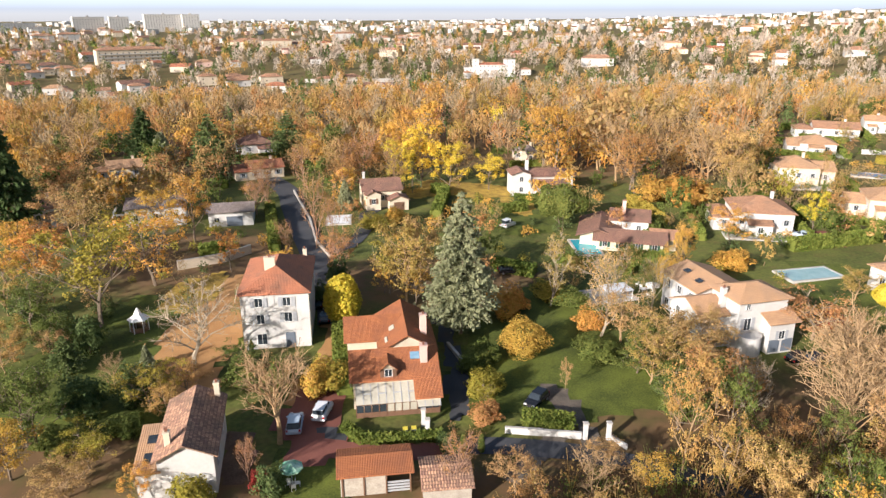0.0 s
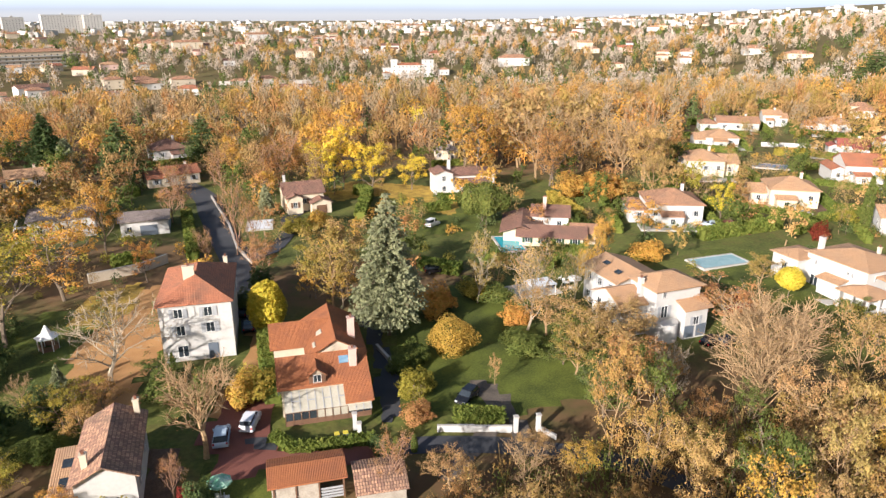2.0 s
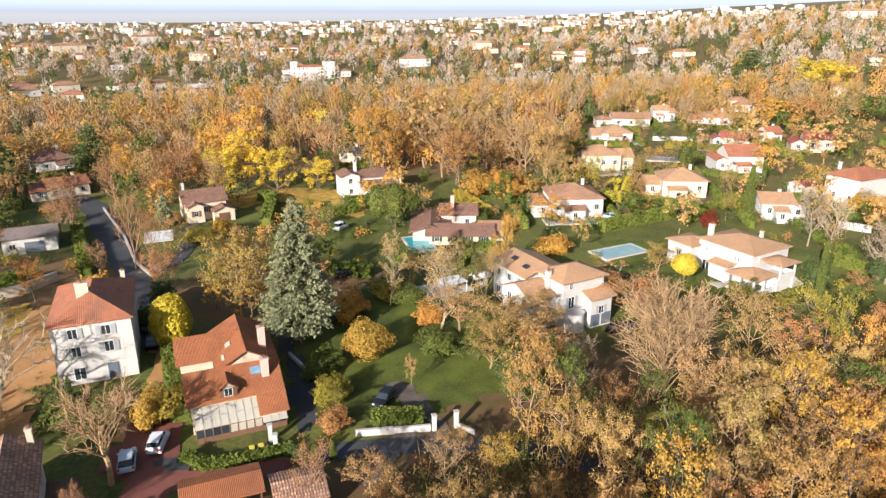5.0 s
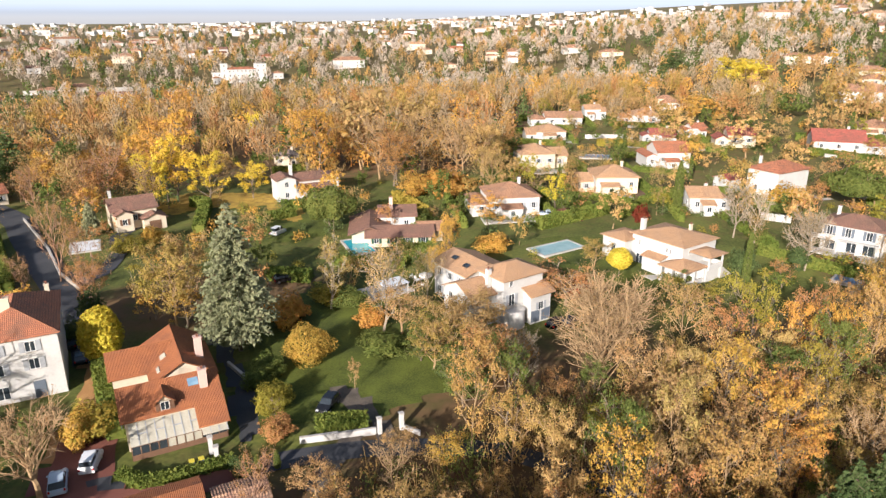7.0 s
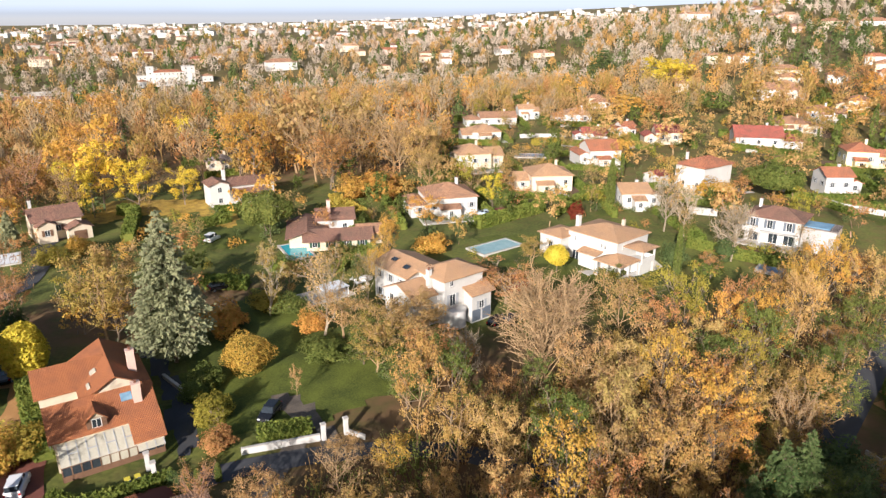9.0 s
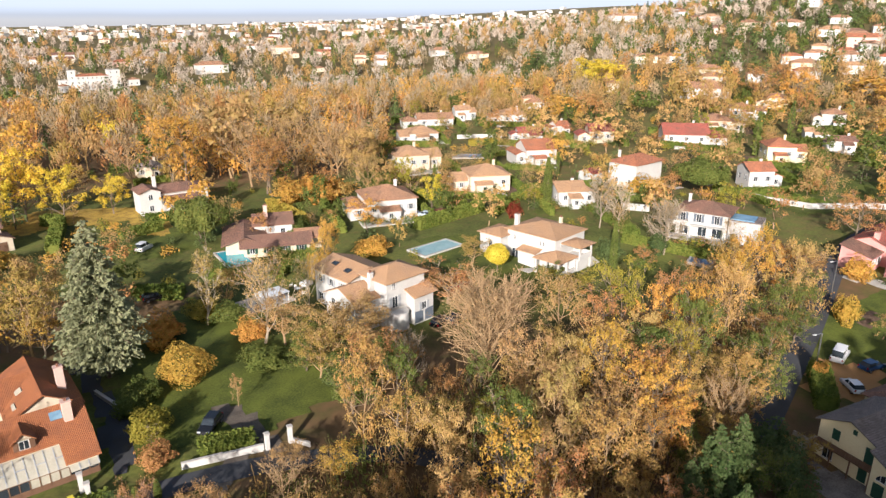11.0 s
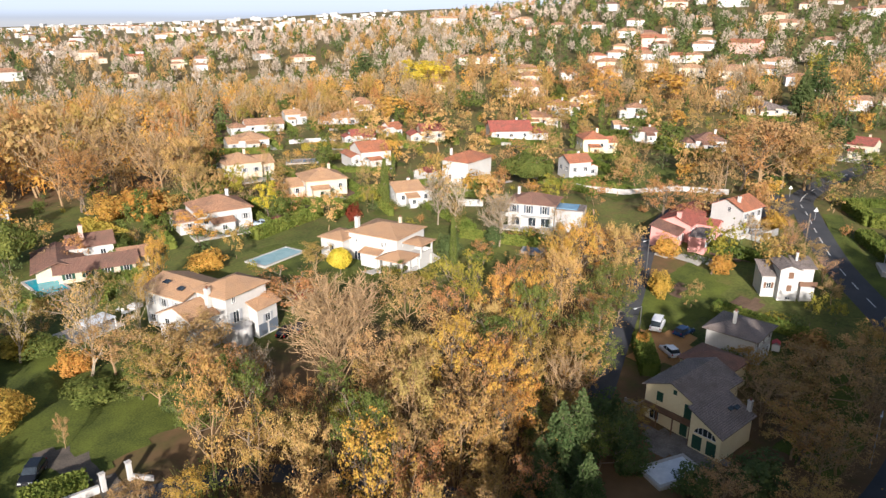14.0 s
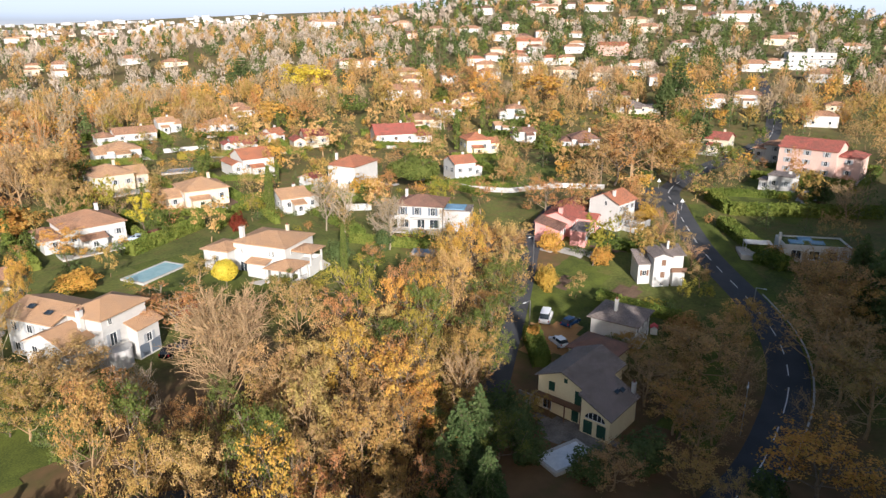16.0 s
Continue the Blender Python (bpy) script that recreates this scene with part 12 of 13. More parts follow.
def distant_town():
    """The plain beyond: hundreds of small pale buildings, too far to count."""
    quads = []
    for x, y in sector(-42, 40, 1250, 2300, 520):
        a, w, d, h = fill_rng.uniform(0, 3.14), fill_rng.uniform(8, 26), fill_rng.uniform(8, 12), fill_rng.uniform(4, 9)
        ca, sa, z = math.cos(a), math.sin(a), gz(x, y)
        p = [np.array([x + ca * u * w / 2 - sa * v * d / 2, y + sa * u * w / 2 + ca * v * d / 2, z - 1]) for u, v in ((-1, -1), (1, -1), (1, 1), (-1, 1))]
        up = np.array([0, 0, h + 1])
        quads += [[p[i], p[(i + 1) % 4], p[(i + 1) % 4] + up, p[i] + up] for i in range(4)] + [[q + up for q in p]]
    tagged(new("distant_town", quads_mesh("distant_town", np.array(quads), WALL["white"])), "pale buildings of a distant town", "town", "", "stuff")


distant_town()


def backdrop():
    """Pale sky over far hills, a glowing ring beyond the town with painted haze."""
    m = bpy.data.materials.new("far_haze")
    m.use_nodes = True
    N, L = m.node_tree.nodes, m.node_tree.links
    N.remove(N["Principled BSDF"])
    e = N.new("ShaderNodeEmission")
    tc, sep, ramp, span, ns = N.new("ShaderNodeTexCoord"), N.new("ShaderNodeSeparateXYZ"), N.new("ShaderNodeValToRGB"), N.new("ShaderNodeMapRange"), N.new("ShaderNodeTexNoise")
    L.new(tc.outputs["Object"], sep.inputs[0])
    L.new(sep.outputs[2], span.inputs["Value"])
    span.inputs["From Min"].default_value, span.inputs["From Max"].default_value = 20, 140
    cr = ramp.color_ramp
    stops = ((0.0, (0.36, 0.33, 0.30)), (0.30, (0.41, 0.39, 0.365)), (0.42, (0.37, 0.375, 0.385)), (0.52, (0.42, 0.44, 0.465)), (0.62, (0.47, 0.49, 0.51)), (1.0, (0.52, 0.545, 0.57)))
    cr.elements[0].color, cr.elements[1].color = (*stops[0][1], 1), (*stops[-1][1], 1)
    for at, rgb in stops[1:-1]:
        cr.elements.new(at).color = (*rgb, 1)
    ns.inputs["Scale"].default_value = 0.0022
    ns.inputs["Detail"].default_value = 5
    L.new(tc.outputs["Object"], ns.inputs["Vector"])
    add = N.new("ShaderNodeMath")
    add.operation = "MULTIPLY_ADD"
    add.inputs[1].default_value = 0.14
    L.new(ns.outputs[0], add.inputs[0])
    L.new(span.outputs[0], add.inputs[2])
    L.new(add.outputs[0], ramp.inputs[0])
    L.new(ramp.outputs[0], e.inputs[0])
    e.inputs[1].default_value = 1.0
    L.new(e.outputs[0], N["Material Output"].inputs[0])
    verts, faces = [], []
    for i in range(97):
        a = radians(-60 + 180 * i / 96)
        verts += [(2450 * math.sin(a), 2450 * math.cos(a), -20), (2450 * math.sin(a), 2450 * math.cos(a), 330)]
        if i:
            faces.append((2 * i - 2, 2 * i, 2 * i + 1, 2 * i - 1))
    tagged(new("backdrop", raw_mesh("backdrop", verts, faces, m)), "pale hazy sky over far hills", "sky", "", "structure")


backdrop()


# ---- pools, cars, walls and small things ----
TYRE = material("tyre_rubber", (0.015, 0.015, 0.016), (0.03, 0.03, 0.03), rough=0.8, bump=0)
RIM = material("alloy_rim", (0.35, 0.35, 0.36), (0.45, 0.45, 0.46), rough=0.35, metal=0.8, bump=0)
CARPAINT = {
    "white": material("car_white", (0.75, 0.75, 0.76), rough=0.25, bump=0, spec=0.5),
    "black": material("car_black", (0.012, 0.013, 0.016), rough=0.2, bump=0, spec=0.5),
    "blue": material("car_dark_blue", (0.02, 0.05, 0.13), rough=0.2, bump=0, spec=0.5),
    "silver": material("car_pale_blue", (0.42, 0.50, 0.58), rough=0.25, bump=0, spec=0.5),
}
LIGHTGLASS = material("lamp_glass", (0.6, 0.6, 0.58), rough=0.1, bump=0, spec=0.6)
TAIL = material("tail_light_red", (0.35, 0.01, 0.01), rough=0.15, bump=0, spec=0.6)


def car(x, y, rot, paint, label, long=4.3, wide=1.78, tall=1.5, van=False):
    """A car that heads along its own +y."""
    c = thing("van" if van else "car", x, y, rot, label, "van" if van else "car", "parked cars")
    L, W = long / 2, wide / 2
    side = [(-L, 0.35), (-L, 0.85), (-L + 0.1, 1.0 if not van else 1.5), (L - 1.0, 0.98), (L - 0.1, 0.75), (L, 0.5), (L, 0.3)]
    roof = [(-L + 0.12, 0.95), (-L + 0.45, tall), (0.35, tall), (L - 1.05, 0.95)]
    if van:
        side = [(-L, 0.35), (-L, 1.2), (L - 0.8, 1.15), (L - 0.1, 0.9), (L, 0.5), (L, 0.3)]
        roof = [(-L + 0.05, 1.15), (-L + 0.1, tall), (L - 1.5, tall), (L - 0.75, 1.13)]

    def prism(outline, half, tuck):
        bm = bmesh.new()
        rows = []
        for s in (-1, 1):
            rows.append([bm.verts.new((s * (half - tuck * (1 if z > 1.0 else 0)), yy, z)) for yy, z in outline])
        n = len(outline)
        bm.faces.new(rows[0]), bm.faces.new(rows[1][::-1])
        for i in range(n):
            j = (i + 1) % n
            bm.faces.new((rows[0][j], rows[0][i], rows[1][i], rows[1][j]))
        bmesh.ops.recalc_face_normals(bm, faces=bm.faces)
        bmesh.ops.bevel(bm, geom=bm.edges[:], offset=0.07, segments=2, affect="EDGES", clamp_overlap=True)
        return bm

    body = part("body", prism(side, W, 0.04), CARPAINT[paint], c)
    part("glazing", prism(roof, W - 0.06, 0.14), GLASS, c, "dark car glass")
    a, b = roof[1][0] + 0.1, roof[2][0] - 0.05
    part("roof", box_bm([(-W + 0.2, W - 0.2, a, b, tall - 0.03, tall + 0.035)], 0.03), CARPAINT[paint], c)
    for s in (-1, 1):
        part("pillar", box_bm([(s * (W - 0.13) - 0.03, s * (W - 0.13) + 0.03, -0.25, -0.1, 0.95, tall)]), CARPAINT[paint], c)
        part("mirror", box_bm([(s * (W + 0.08) - 0.08, s * (W + 0.08) + 0.08, L - 1.35, L - 1.2, 0.95, 1.1)], 0.02), CARPAINT[paint], c)
        part("headlight", box_bm([(s * (W - 0.3) - 0.17, s * (W - 0.3) + 0.17, L - 0.12, L + 0.02, 0.6, 0.75)]), LIGHTGLASS, c)
        part("tail_light", box_bm([(s * (W - 0.16) - 0.1, s * (W - 0.16) + 0.1, -L - 0.02, -L + 0.08, 0.75, 1.0)]), TAIL, c)
        for yy in (-L + 0.8, L - 0.85):
            if "tyre" not in SHARED:
                for key, r, d, m in (("tyre", 0.33, 0.22, TYRE), ("rim", 0.21, 0.24, RIM)):
                    bm = bmesh.new()
                    bmesh.ops.create_cone(bm, cap_ends=True, segments=16, radius1=r, radius2=r, depth=d)
                    bmesh.ops.rotate(bm, verts=bm.verts, cent=(0, 0, 0), matrix=Matrix.Rotation(math.pi / 2, 3, "Y"))
                    me = bpy.data.meshes.new(key)
                    bm.to_mesh(me)
                    bm.free()
                    me.materials.append(m)
                    SHARED[key] = me
            w = child("wheel", SHARED["tyre"], c, pose(s * (W - 0.12), yy, 0.33))
            child("rim", SHARED["rim"], w)
    return c


def pool(x, y, rot, w, d, water, label, rim=CONCRETE, edge=0.45):
    p = thing("swimming_pool", x, y, rot, label, "swimming pool")
    a, b = w / 2, d / 2
    part("pool_edge", box_bm([(-a - edge, a + edge, -b - edge, -b, -0.6, 0.24), (-a - edge, a + edge, b, b + edge, -0.6, 0.24), (-a - edge, -a, -b, b, -0.6, 0.24), (a, a + edge, -b, b, -0.6, 0.24)]), rim, p)
    part("water", box_bm([(-a, a, -b, b, -0.6, 0.17)]), water, p)
    return p


def low_wall(pts, height, thick, mat, label, cap=True, name="garden_wall"):
    for (x0, y0), (x1, y1) in zip(pts, pts[1:]):
        L = math.hypot(x1 - x0, y1 - y0)
        n = max(1, round(L / 6))
        w = thing(name, x0, y0, math.degrees(math.atan2(y1 - y0, x1 - x0)), label, "wall")
        for i in range(n):
            u0, u1 = i * L / n, (i + 1) * L / n
            um = (u0 + u1) / 2
            z = gz(x0 + (x1 - x0) * um / L, y0 + (y1 - y0) * um / L) - gz(x0, y0)
            part("wall_section", box_bm([(u0, u1 - 0.01, -thick / 2, thick / 2, z - 0.8, z + height)]), mat, w)
            if cap:
                part("coping", box_bm([(u0, u1 - 0.01, -thick / 2 - 0.05, thick / 2 + 0.05, z + height, z + height + 0.08)]), CONCRETE, w)


def lamp_post(x, y, rot, h=7.0):
    p = thing("street_lamp", x, y, rot, "grey steel street lamp beside the lane", "street lamp", "street lamps")
    part("pole", box_bm([(-0.06, 0.06, -0.06, 0.06, -0.3, h)]), RIM, p)
    part("arm", box_bm([(-1.2, 0.06, -0.04, 0.04, h, h + 0.08)]), RIM, p)
    part("lamp_head", box_bm([(-1.75, -1.15, -0.13, 0.13, h - 0.03, h + 0.12)], 0.03), LIGHTGLASS, p)


def utility_pole(x, y, h=8.0):
    p = thing("utility_pole", x, y, 30, "grey wooden utility pole with a crossbar", "utility pole")
    part("pole", box_bm([(-0.11, 0.11, -0.11, 0.11, -0.4, h)], 0.03), BARK, p)
    part("crossbar", box_bm([(-0.8, 0.8, -0.06, 0.06, h - 0.6, h - 0.48)]), BARK, p)


def warning_sign(x, y, rot):
    s = thing("road_sign", x, y, rot, "triangular road sign on a grey post", "road sign", "road signs")
    part("post", box_bm([(-0.04, 0.04, -0.04, 0.04, -0.2, 2.4)]), RIM, s)
    bm = bmesh.new()
    tri = [(-0.55, 2.1), (0.55, 2.1), (0.0, 3.05)]
    lo, hi = [bm.verts.new((a, -0.08, z)) for a, z in tri], [bm.verts.new((a, -0.05, z)) for a, z in tri]
    bm.faces.new(lo), bm.faces.new(hi[::-1])
    for i in range(3):
        bm.faces.new((lo[(i + 1) % 3], lo[i], hi[i], hi[(i + 1) % 3]))
    part("sign_plate", bm, FRAME, s)


def pavilion(x, y):
    p = thing("garden_pavilion", x, y, 20, "small white garden pavilion with a pointed roof", "pavilion")
    for i in range(6):
        a = i * math.pi / 3
        part("post", box_bm([(-0.06, 0.06, -0.06, 0.06, -0.1, 2.2)]), FRAME, p, "", pose(1.35 * math.cos(a), 1.35 * math.sin(a), 0))
        part("panel", box_bm([(-0.6, 0.6, -0.03, 0.03, 0.1, 0.9)]), SHUTTER["brown"], p, "", pose(1.17 * math.cos(a + 0.52), 1.17 * math.sin(a + 0.52), 0, 0, 0, math.degrees(a + 0.52) + 90))
    bm = bmesh.new()
    ring = [[bm.verts.new((r * math.cos(i * math.pi / 3), r * math.sin(i * math.pi / 3), z)) for i in range(6)] for r, z in ((1.75, 2.15), (0.7, 2.75), (0.12, 3.9))]
    for a, b in zip(ring, ring[1:]):
        for i in range(6):
            bm.faces.new((a[i], a[(i + 1) % 6], b[(i + 1) % 6], b[i]))
    bm.faces.new(ring[2]), bm.faces.new(ring[0][::-1])
    part("roof", bm, FRAME, p, "white pointed roof")


def parasol(x, y, mat, label):
    p = thing("parasol", x, y, 0, label, "parasol")
    part("pole", box_bm([(-0.03, 0.03, -0.03, 0.03, 0, 2.5)]), FRAME, p)
    bm = bmesh.new()
    top = bm.verts.new((0, 0, 2.6))
    ring = [bm.verts.new((1.3 * math.cos(i * math.pi / 4), 1.3 * math.sin(i * math.pi / 4), 2.05)) for i in range(8)]
    low = [bm.verts.new((1.3 * math.cos(i * math.pi / 4), 1.3 * math.sin(i * math.pi / 4), 1.9)) for i in range(8)]
    for i in range(8):
        bm.faces.new((ring[i], ring[(i + 1) % 8], top))
        bm.faces.new((low[i], low[(i + 1) % 8], ring[(i + 1) % 8], ring[i]))
    part("canopy", bm, mat, p)
    part("base", box_bm([(-0.3, 0.3, -0.3, 0.3, 0, 0.1)], 0.03), CONCRETE, p)


def garden_chair(x, y, rot):
    c = thing("garden_chair", x, y, rot, "white plastic garden chair on the terrace", "chair", "garden chairs")
    part("seat", box_bm([(-0.25, 0.25, -0.25, 0.25, 0.4, 0.45)], 0.01), FRAME, c)
    part("backrest", box_bm([(-0.25, 0.25, 0.22, 0.27, 0.45, 0.9)], 0.01), FRAME, c)
    for sx in (-0.22, 0.22):
        for sy in (-0.22, 0.22):
            part("leg", box_bm([(sx - 0.02, sx + 0.02, sy - 0.02, sy + 0.02, 0, 0.4)]), FRAME, c)


def table(x, y, rot, long=1.8):
    t = thing("garden_table", x, y, rot, "white garden table on the terrace", "table")
    part("tabletop", box_bm([(-long / 2, long / 2, -0.45, 0.45, 0.7, 0.75)], 0.01), FRAME, t)
    for sx in (-long / 2 + 0.1, long / 2 - 0.1):
        for sy in (-0.38, 0.38):
            part("leg", box_bm([(sx - 0.03, sx + 0.03, sy - 0.03, sy + 0.03, 0, 0.7)]), FRAME, t)


def bin_box(x, y, rot):
    b = thing("wheelie_bin", x, y, rot, "dark wheelie bin with a yellow lid", "bin", "bins")
    part("body", box_bm([(-0.28, 0.28, -0.32, 0.32, 0.06, 1.0)], 0.03), SHUTTER["slate"], b)
    part("lid", box_bm([(-0.3, 0.3, -0.35, 0.35, 1.0, 1.07)], 0.02), LIDYELLOW, b, "yellow lid")
    for s in (-0.2, 0.2):
        part("wheel", box_bm([(s - 0.04, s + 0.04, 0.22, 0.36, 0, 0.16)]), TYRE, b)


LIDYELLOW = material("lid_yellow", (0.6, 0.5, 0.05), rough=0.5, bump=0)
PARASOLGREEN = material("parasol_green", (0.05, 0.32, 0.16), (0.5, 0.6, 0.5), 1.2, 6, 0.8, 0)
STAINED = material("stained_paving", (0.10, 0.088, 0.075), (0.24, 0.21, 0.18), 0.5, 5, 0.9, 0.2)
TARP = material("white_pool_tarp", (0.6, 0.62, 0.64), (0.74, 0.75, 0.76), 0.8, 3, 0.6, 0.3)
BLUETARP = material("blue_pool_cover", (0.10, 0.16, 0.26), (0.14, 0.22, 0.34), 0.5, 3, 0.5, 0.15)
PLAYRED = material("toy_red", (0.5, 0.05, 0.06), rough=0.5, bump=0)
PLAYGREEN = material("toy_green", (0.05, 0.3, 0.18), rough=0.5, bump=0)

car(9.6, 76.0, 146, "black", "black estate car on the grass by the track", 4.1, 1.72, 1.5)
car(-20.0, 69.4, 8, "silver", "pale silver-blue car on the red drive", 4.2, 1.78, 1.6)
car(-17.2, 72.1, -6, "white", "small white van on the red drive", 3.9, 1.7, 1.75, van=True)
car(-24.4, 104.4, 5, "black", "dark car on the gravel path", 4.1, 1.75, 1.45)
car(-22.2, 98.9, 8, "black", "dark car beside the yellow tree", 4.1, 1.75, 1.45)
car(10.2, 149.6, -40, "white", "white van parked on a drive", 3.9, 1.8, 1.9, van=True)
car(8.8, 120.3, -80, "black", "black car beside a hedge", 4.4, 1.8, 1.5)
car(48.5, 88.6, -60, "black", "black car below the white house", 4.4, 1.8, 1.5)
car(51.1, 88.4, -60, "black", "black car below the white house", 4.3, 1.8, 1.5)
car(72.9, 141.3, 40, "silver", "silver car on a drive", 4.2, 1.78, 1.5)
car(100.0, 53.0, -70, "white", "white delivery van in the parking court", 4.9, 1.95, 2.2, van=True)
car(101.6, 48.9, -95, "blue", "dark blue car in the parking court", 4.2, 1.78, 1.5)
car(94.2, 47.3, -30, "white", "white car in the parking court", 4.0, 1.75, 1.5)
pool(25.6, 135.0, 4, 4.6, 9.6, WATER, "swimming pool with clear blue water")
pool(64.7, 120.3, 14, 10.5, 5.0, POOLCOVER, "covered swimming pool with a pale edge")
pool(-29.9, 154.7, 8, 5.2, 7.0, TARP, "swimming pool under a white ribbed cover")
pool(110.3, 89.0, -60, 4.2, 8.0, BLUETARP, "swimming pool under a blue cover")
pool(67.8, 32.0, -110, 3.4, 6.4, TARP, "small pool under a white cover in a dark garden").location.z += 0.35
pool(118.7, 195.0, -30, 12, 6, BLUETARP, "tennis-blue pool cover in a garden")
lamp_post(117.0, 65.7, -10)
lamp_post(92.3, 52.0, -10)
lamp_post(88.0, 16.1, 10, 8)
lamp_post(122.7, 23.7, 100, 6)
utility_pole(178.5, 79.4, 8)
utility_pole(204.7, 61.9, 9)
utility_pole(147.9, 47.2, 9)
warning_sign(186.5, 65.4, -60)
warning_sign(171.1, 53.5, -60)
pavilion(-50.6, 94.7)
parasol(-17.9, 59.3, PARASOLGREEN, "green and white striped parasol")
garden_chair(-18.2, 58.7, 0)
garden_chair(-17.2, 58.9, 100)
garden_chair(-17.5, 58.2, 200)
table(32.5, 111.9, 20, 2.6)
garden_chair(31.8, 113.0, 0)
garden_chair(33.7, 111.5, 80)
garden_chair(32.2, 109.7, 160)
garden_chair(31.4, 114.5, 240)
parasol(33.0, 110.3, FRAME, "closed white parasol on the terrace")
bin_box(-6.6, 68.2, 10)
bin_box(-5.6, 68.4, 10)
low_wall([(5.2, 69.5), (14.2, 68.8)], 0.75, 0.25, WALL["white"], "low white garden wall in front of a hedge", True, "garden_wall")
low_wall([(17.5, 69.2), (19.2, 67.1)], 0.45, 0.18, WALL["white"], "low white garden wall by the gate", True, "garden_wall")
low_wall([(-55.4, 121.2), (-47.6, 126.1), (-44.0, 131.2)], 1.8, 0.2, WALL["cream"], "pale panel fence along a garden", True, "fence")
low_wall([(-47.3, 181.8), (-36.9, 154.7), (-31.8, 137.9), (-26.8, 128.0)], 0.6, 0.3, WALL["stone"], "low stone wall along the lane", True, "garden_wall")
low_wall([(153.4, 135.4), (154.2, 122.7), (153.5, 107.9), (157.7, 97.4), (171.0, 89.5), (177.5, 77.7)], 1.3, 0.25, WALL["white"], "white rendered wall along the road", True, "garden_wall")
low_wall([(118.4, 121.6), (122.8, 116.8)], 1.6, 0.3, WALL["white"], "white garden wall", True, "garden_wall")
low_wall([(129.9, 224.2), (145.5, 216.4)], 1.4, 0.3, WALL["white"], "white garden wall", True, "garden_wall")
low_wall([(-124.8, 538.0), (-37.0, 546.2)], 3.0, 0.6, CONCRETE, "long pale retaining wall above the woods", True, "garden_wall")
pl = thing("gate_pillar", 14.6, 68.7, 5, "white stone gate pillar with a cap", "pillar", "gate pillars"); part("shaft", box_bm([(-0.25, 0.25, -0.25, 0.25, -0.3, 2.1)], 0.02), WALL["white"], pl); part("cap", box_bm([(-0.32, 0.32, -0.32, 0.32, 2.1, 2.25)], 0.03), CONCRETE, pl)
pl = thing("gate_pillar", 17.4, 69.0, 5, "white stone gate pillar with a cap", "pillar", "gate pillars"); part("shaft", box_bm([(-0.25, 0.25, -0.25, 0.25, -0.3, 2.1)], 0.02), WALL["white"], pl); part("cap", box_bm([(-0.32, 0.32, -0.32, 0.32, 2.1, 2.25)], 0.03), CONCRETE, pl)
pl = thing("gate_pillar", -4.6, 70.5, 5, "white stone gate pillar with a cap", "pillar", "gate pillars"); part("shaft", box_bm([(-0.25, 0.25, -0.25, 0.25, -0.3, 2.1)], 0.02), WALL["white"], pl); part("cap", box_bm([(-0.32, 0.32, -0.32, 0.32, 2.1, 2.25)], 0.03), CONCRETE, pl)
pl = thing("gate_pillar", -4.0, 68.5, 5, "white stone gate pillar with a cap", "pillar", "gate pillars"); part("shaft", box_bm([(-0.25, 0.25, -0.25, 0.25, -0.3, 2.1)], 0.02), WALL["white"], pl); part("cap", box_bm([(-0.32, 0.32, -0.32, 0.32, 2.1, 2.25)], 0.03), CONCRETE, pl)
toy = thing("playhouse", 108.3, 36.2, 20, "small plastic playhouse with a red roof", "playhouse"); part("wall", box_bm([(-0.7, 0.7, -0.6, 0.6, 0, 1.2)], 0.04), FRAME, toy); child("roof", roof_mesh(1.4, 1.2, "gable", 35, 0.1, PLAYRED, 0.06), toy, pose(0, 0, 1.15)); part("door", box_bm([(-0.3, 0.3, -0.64, -0.6, 0, 0.95)]), PLAYGREEN, toy)
toy = thing("slide", 110.6, 34.7, 60, "yellow plastic garden slide", "slide"); part("chute", box_bm([(-0.25, 0.25, -0.8, 0.8, 0.5, 0.6), (-0.3, -0.25, -0.8, 0.8, 0.5, 0.75), (0.25, 0.3, -0.8, 0.8, 0.5, 0.75)]), LIDYELLOW, toy, "", pose(0, 0, 0.15, 30, 0, 0)); part("ladder", box_bm([(-0.25, -0.2, 0.7, 0.76, 0, 1.2), (0.2, 0.25, 0.7, 0.76, 0, 1.2), (-0.2, 0.2, 0.7, 0.76, 0.3, 0.35), (-0.2, 0.2, 0.7, 0.76, 0.7, 0.75)]), PLAYRED, toy)
ter = thing("terrace", 25.2, 110.1, 16, "pale paved terrace beside the white house", "terrace"); part("slab", box_bm([(-4.2, 4.6, -3.0, 3.0, -0.6, 0.18)]), CONCRETE, ter); part("step", box_bm([(-1.2, 1.2, -3.5, -3.0, -0.6, 0.06)]), CONCRETE, ter)
aw = thing("awning", 26.3, 108.4, 16, "broad white awning over the terrace", "awning"); part("canvas", box_bm([(-2.4, 2.4, -1.8, 1.8, 2.2, 2.3)], 0.02), TARP, aw); [part("post", box_bm([(sx - 0.05, sx + 0.05, sy - 0.05, sy + 0.05, 0.15, 2.2)]), FRAME, aw) for sx in (-2.2, 2.2) for sy in (-1.6, 1.6)]
patch("leaf_litter", [(-52.0, 103.5), (-52.7, 113.5), (-46.0, 121.4), (-42.5, 109.7), (-45.4, 100.2)], LITTER, 0.05, "yellow fallen leaves under the trees", "ground", 1.2)
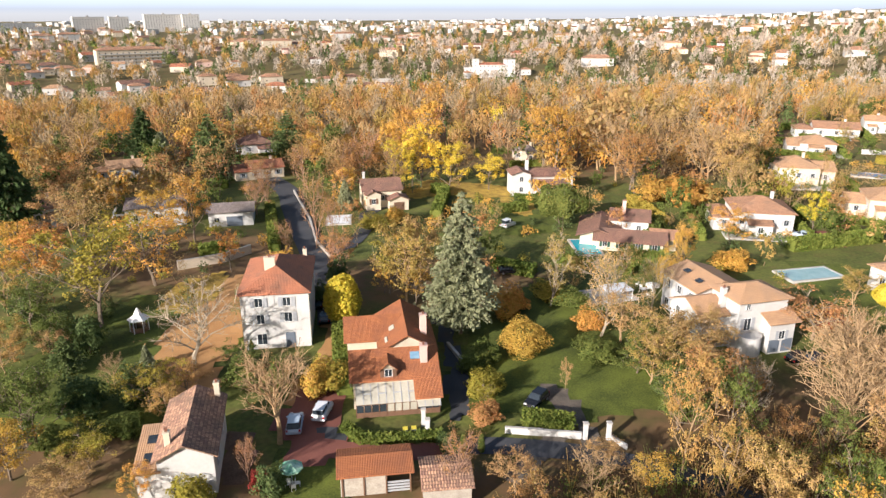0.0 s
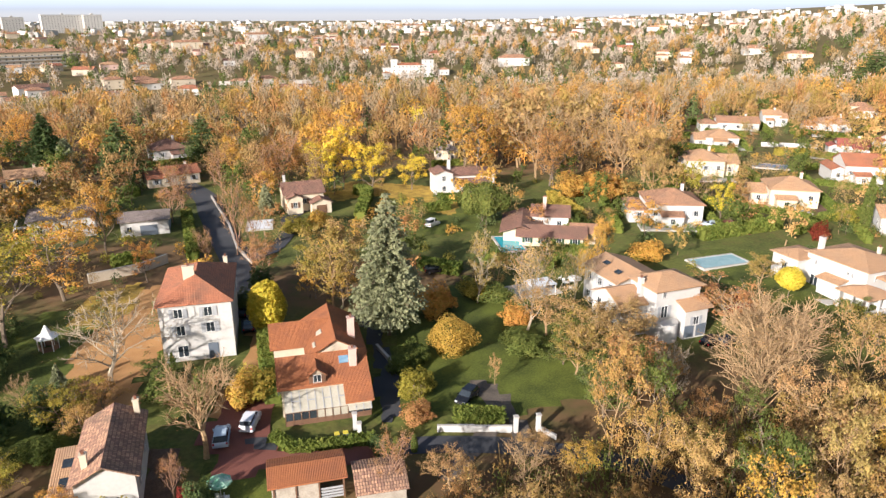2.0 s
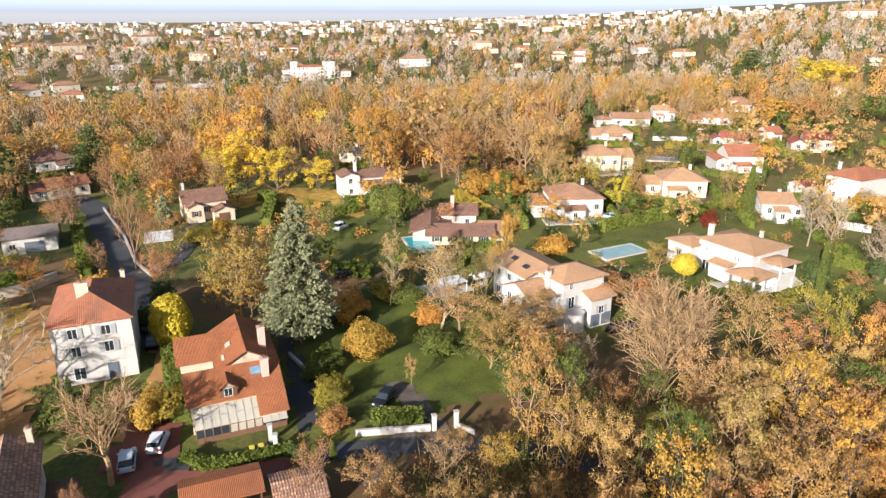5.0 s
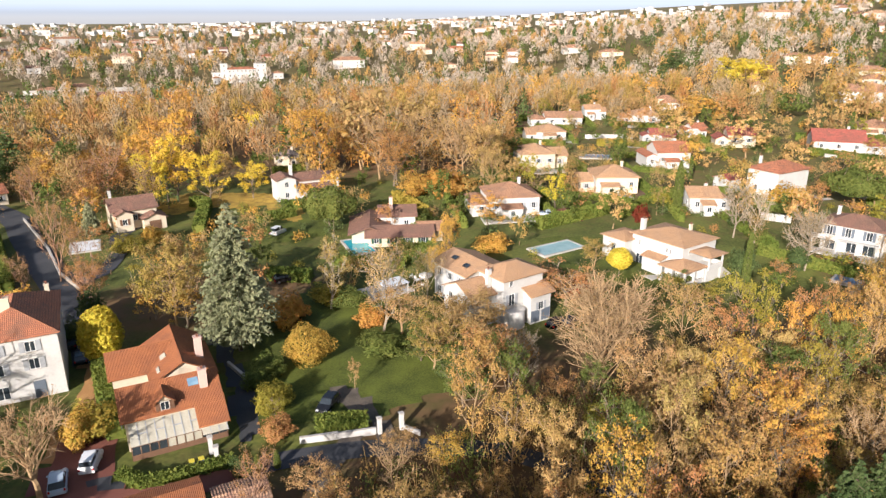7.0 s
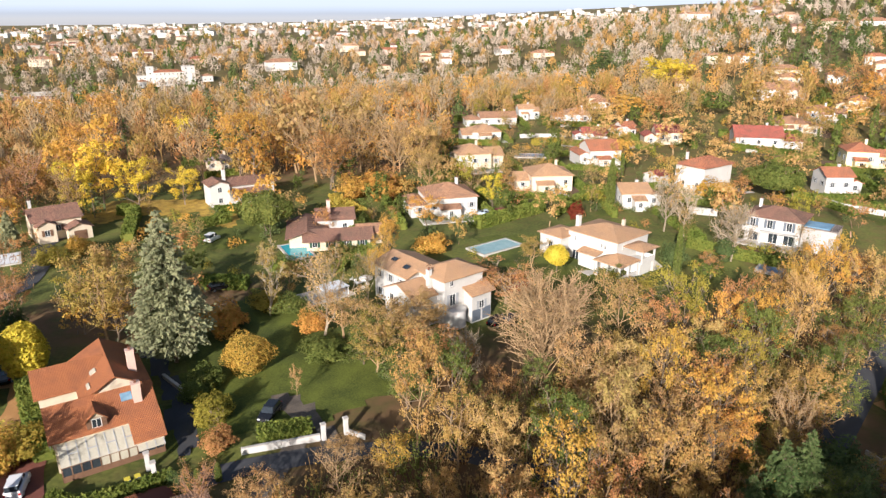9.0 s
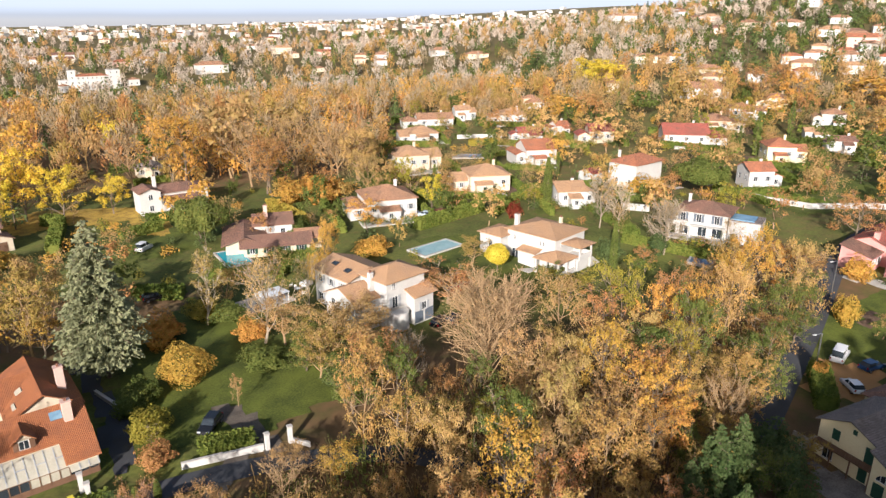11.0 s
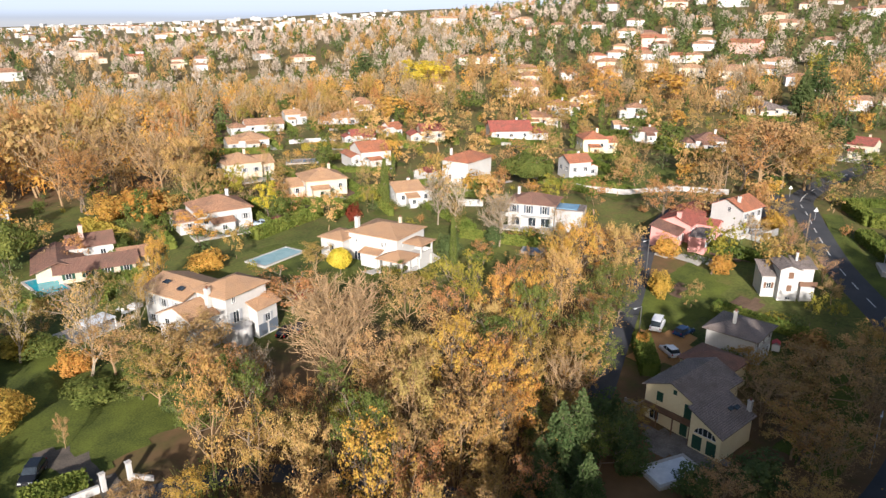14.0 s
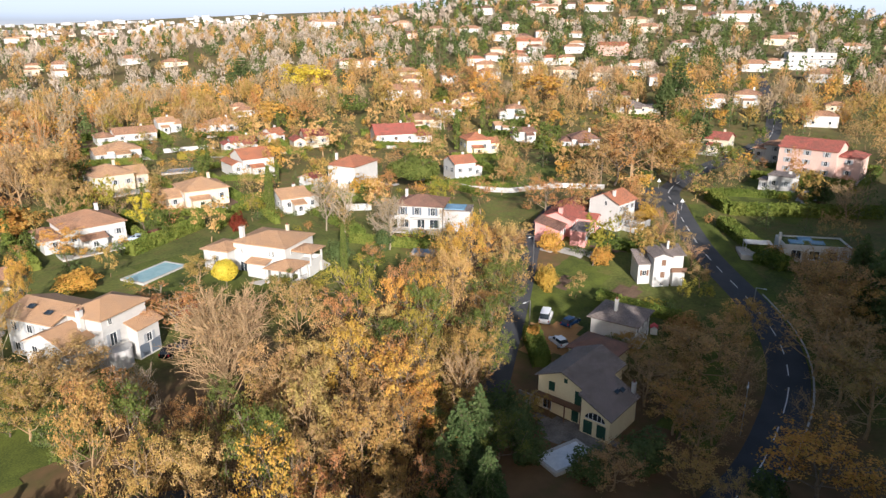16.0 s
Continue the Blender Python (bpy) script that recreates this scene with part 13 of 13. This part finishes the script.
patch("leaf_litter", [(-19.6, 188.1), (-10.3, 196.4), (12.6, 187.7), (14.2, 176.5), (2.8, 174.3), (-3.2, 178.5), (-13.7, 174.4)], LITTER, 0.05, "yellow fallen leaves under the yellow trees", "ground", 1.2)
patch("leaf_litter", [(9.6, 177.6), (19.2, 172.8), (15.8, 156.6), (9.9, 163.8)], LITTER, 0.05, "yellow fallen leaves on a garden lawn", "ground", 1.2)
patch("garden_bed", [(-27.8, 67.6), (-24.6, 69.4), (-23.5, 64.5), (-23.0, 58.7), (-25.6, 59.5)], EARTH, 0.05, "bare brown earth of a terraced garden", "ground", 1.2)
patch("garden_bed", [(117.0, 59.7), (119.1, 58.0), (112.6, 55.6), (111.3, 57.0)], EARTH, 0.06, "bare reddish garden bed", "ground", 1.2)
patch("garden_bed", [(120.3, 48.6), (123.0, 45.1), (118.3, 43.7), (116.8, 46.8)], EARTH, 0.06, "bare garden bed on a lawn", "ground", 1.2)
patch("paved_yard", [(74.4, 39.6), (77.3, 33.6), (76.1, 28.1), (70.7, 31.2), (69.9, 36.6)], STAINED, 0.06, "stained paved yard in front of the yellow house", "terrace", 1.2)
patch("paving", [(-17.2, 69.1), (-14.9, 69.5), (-14.3, 67.6), (-16.4, 67.1)], ASPHALT, 0.07, "square grey paving in the red drive", "paving", 1.2)
patch("side_path", [(-2.2, 71.5), (0.9, 72.2), (1.0, 83.1), (-1.6, 93.1), (-3.1, 101.1), (-5.0, 101.0), (-2.3, 86.1)], ASPHALT, 0.05, "dark shaded path beside the veranda house", "path", 1.2)
patch("farm_track", [(14.5, 66.3), (17.0, 67.5), (15.3, 75.5), (12.8, 81.4), (10.5, 80.6), (13.0, 74.1)], MUD, 0.055, "muddy car track to the gate", "path", 1.2)
patch("drive", [(71.0, 146.1), (79.9, 145.3), (78.8, 134.8), (69.6, 135.4)], REDDRIVE, 0.06, "reddish house drive", "drive", 1.2)
patch("yard", [(171.3, 76.5), (190.9, 64.6), (180.5, 59.2), (152.7, 58.8), (144.4, 63.8)], ASPHALT, 0.05, "dark yard beside the pink house", "drive", 1.2)
low_wall([(-2.2, 90.9), (-0.2, 86.2), (1.4, 83.1)], 0.6, 0.3, WALL["stone"], "low stone wall beside a path", True, "garden_wall")
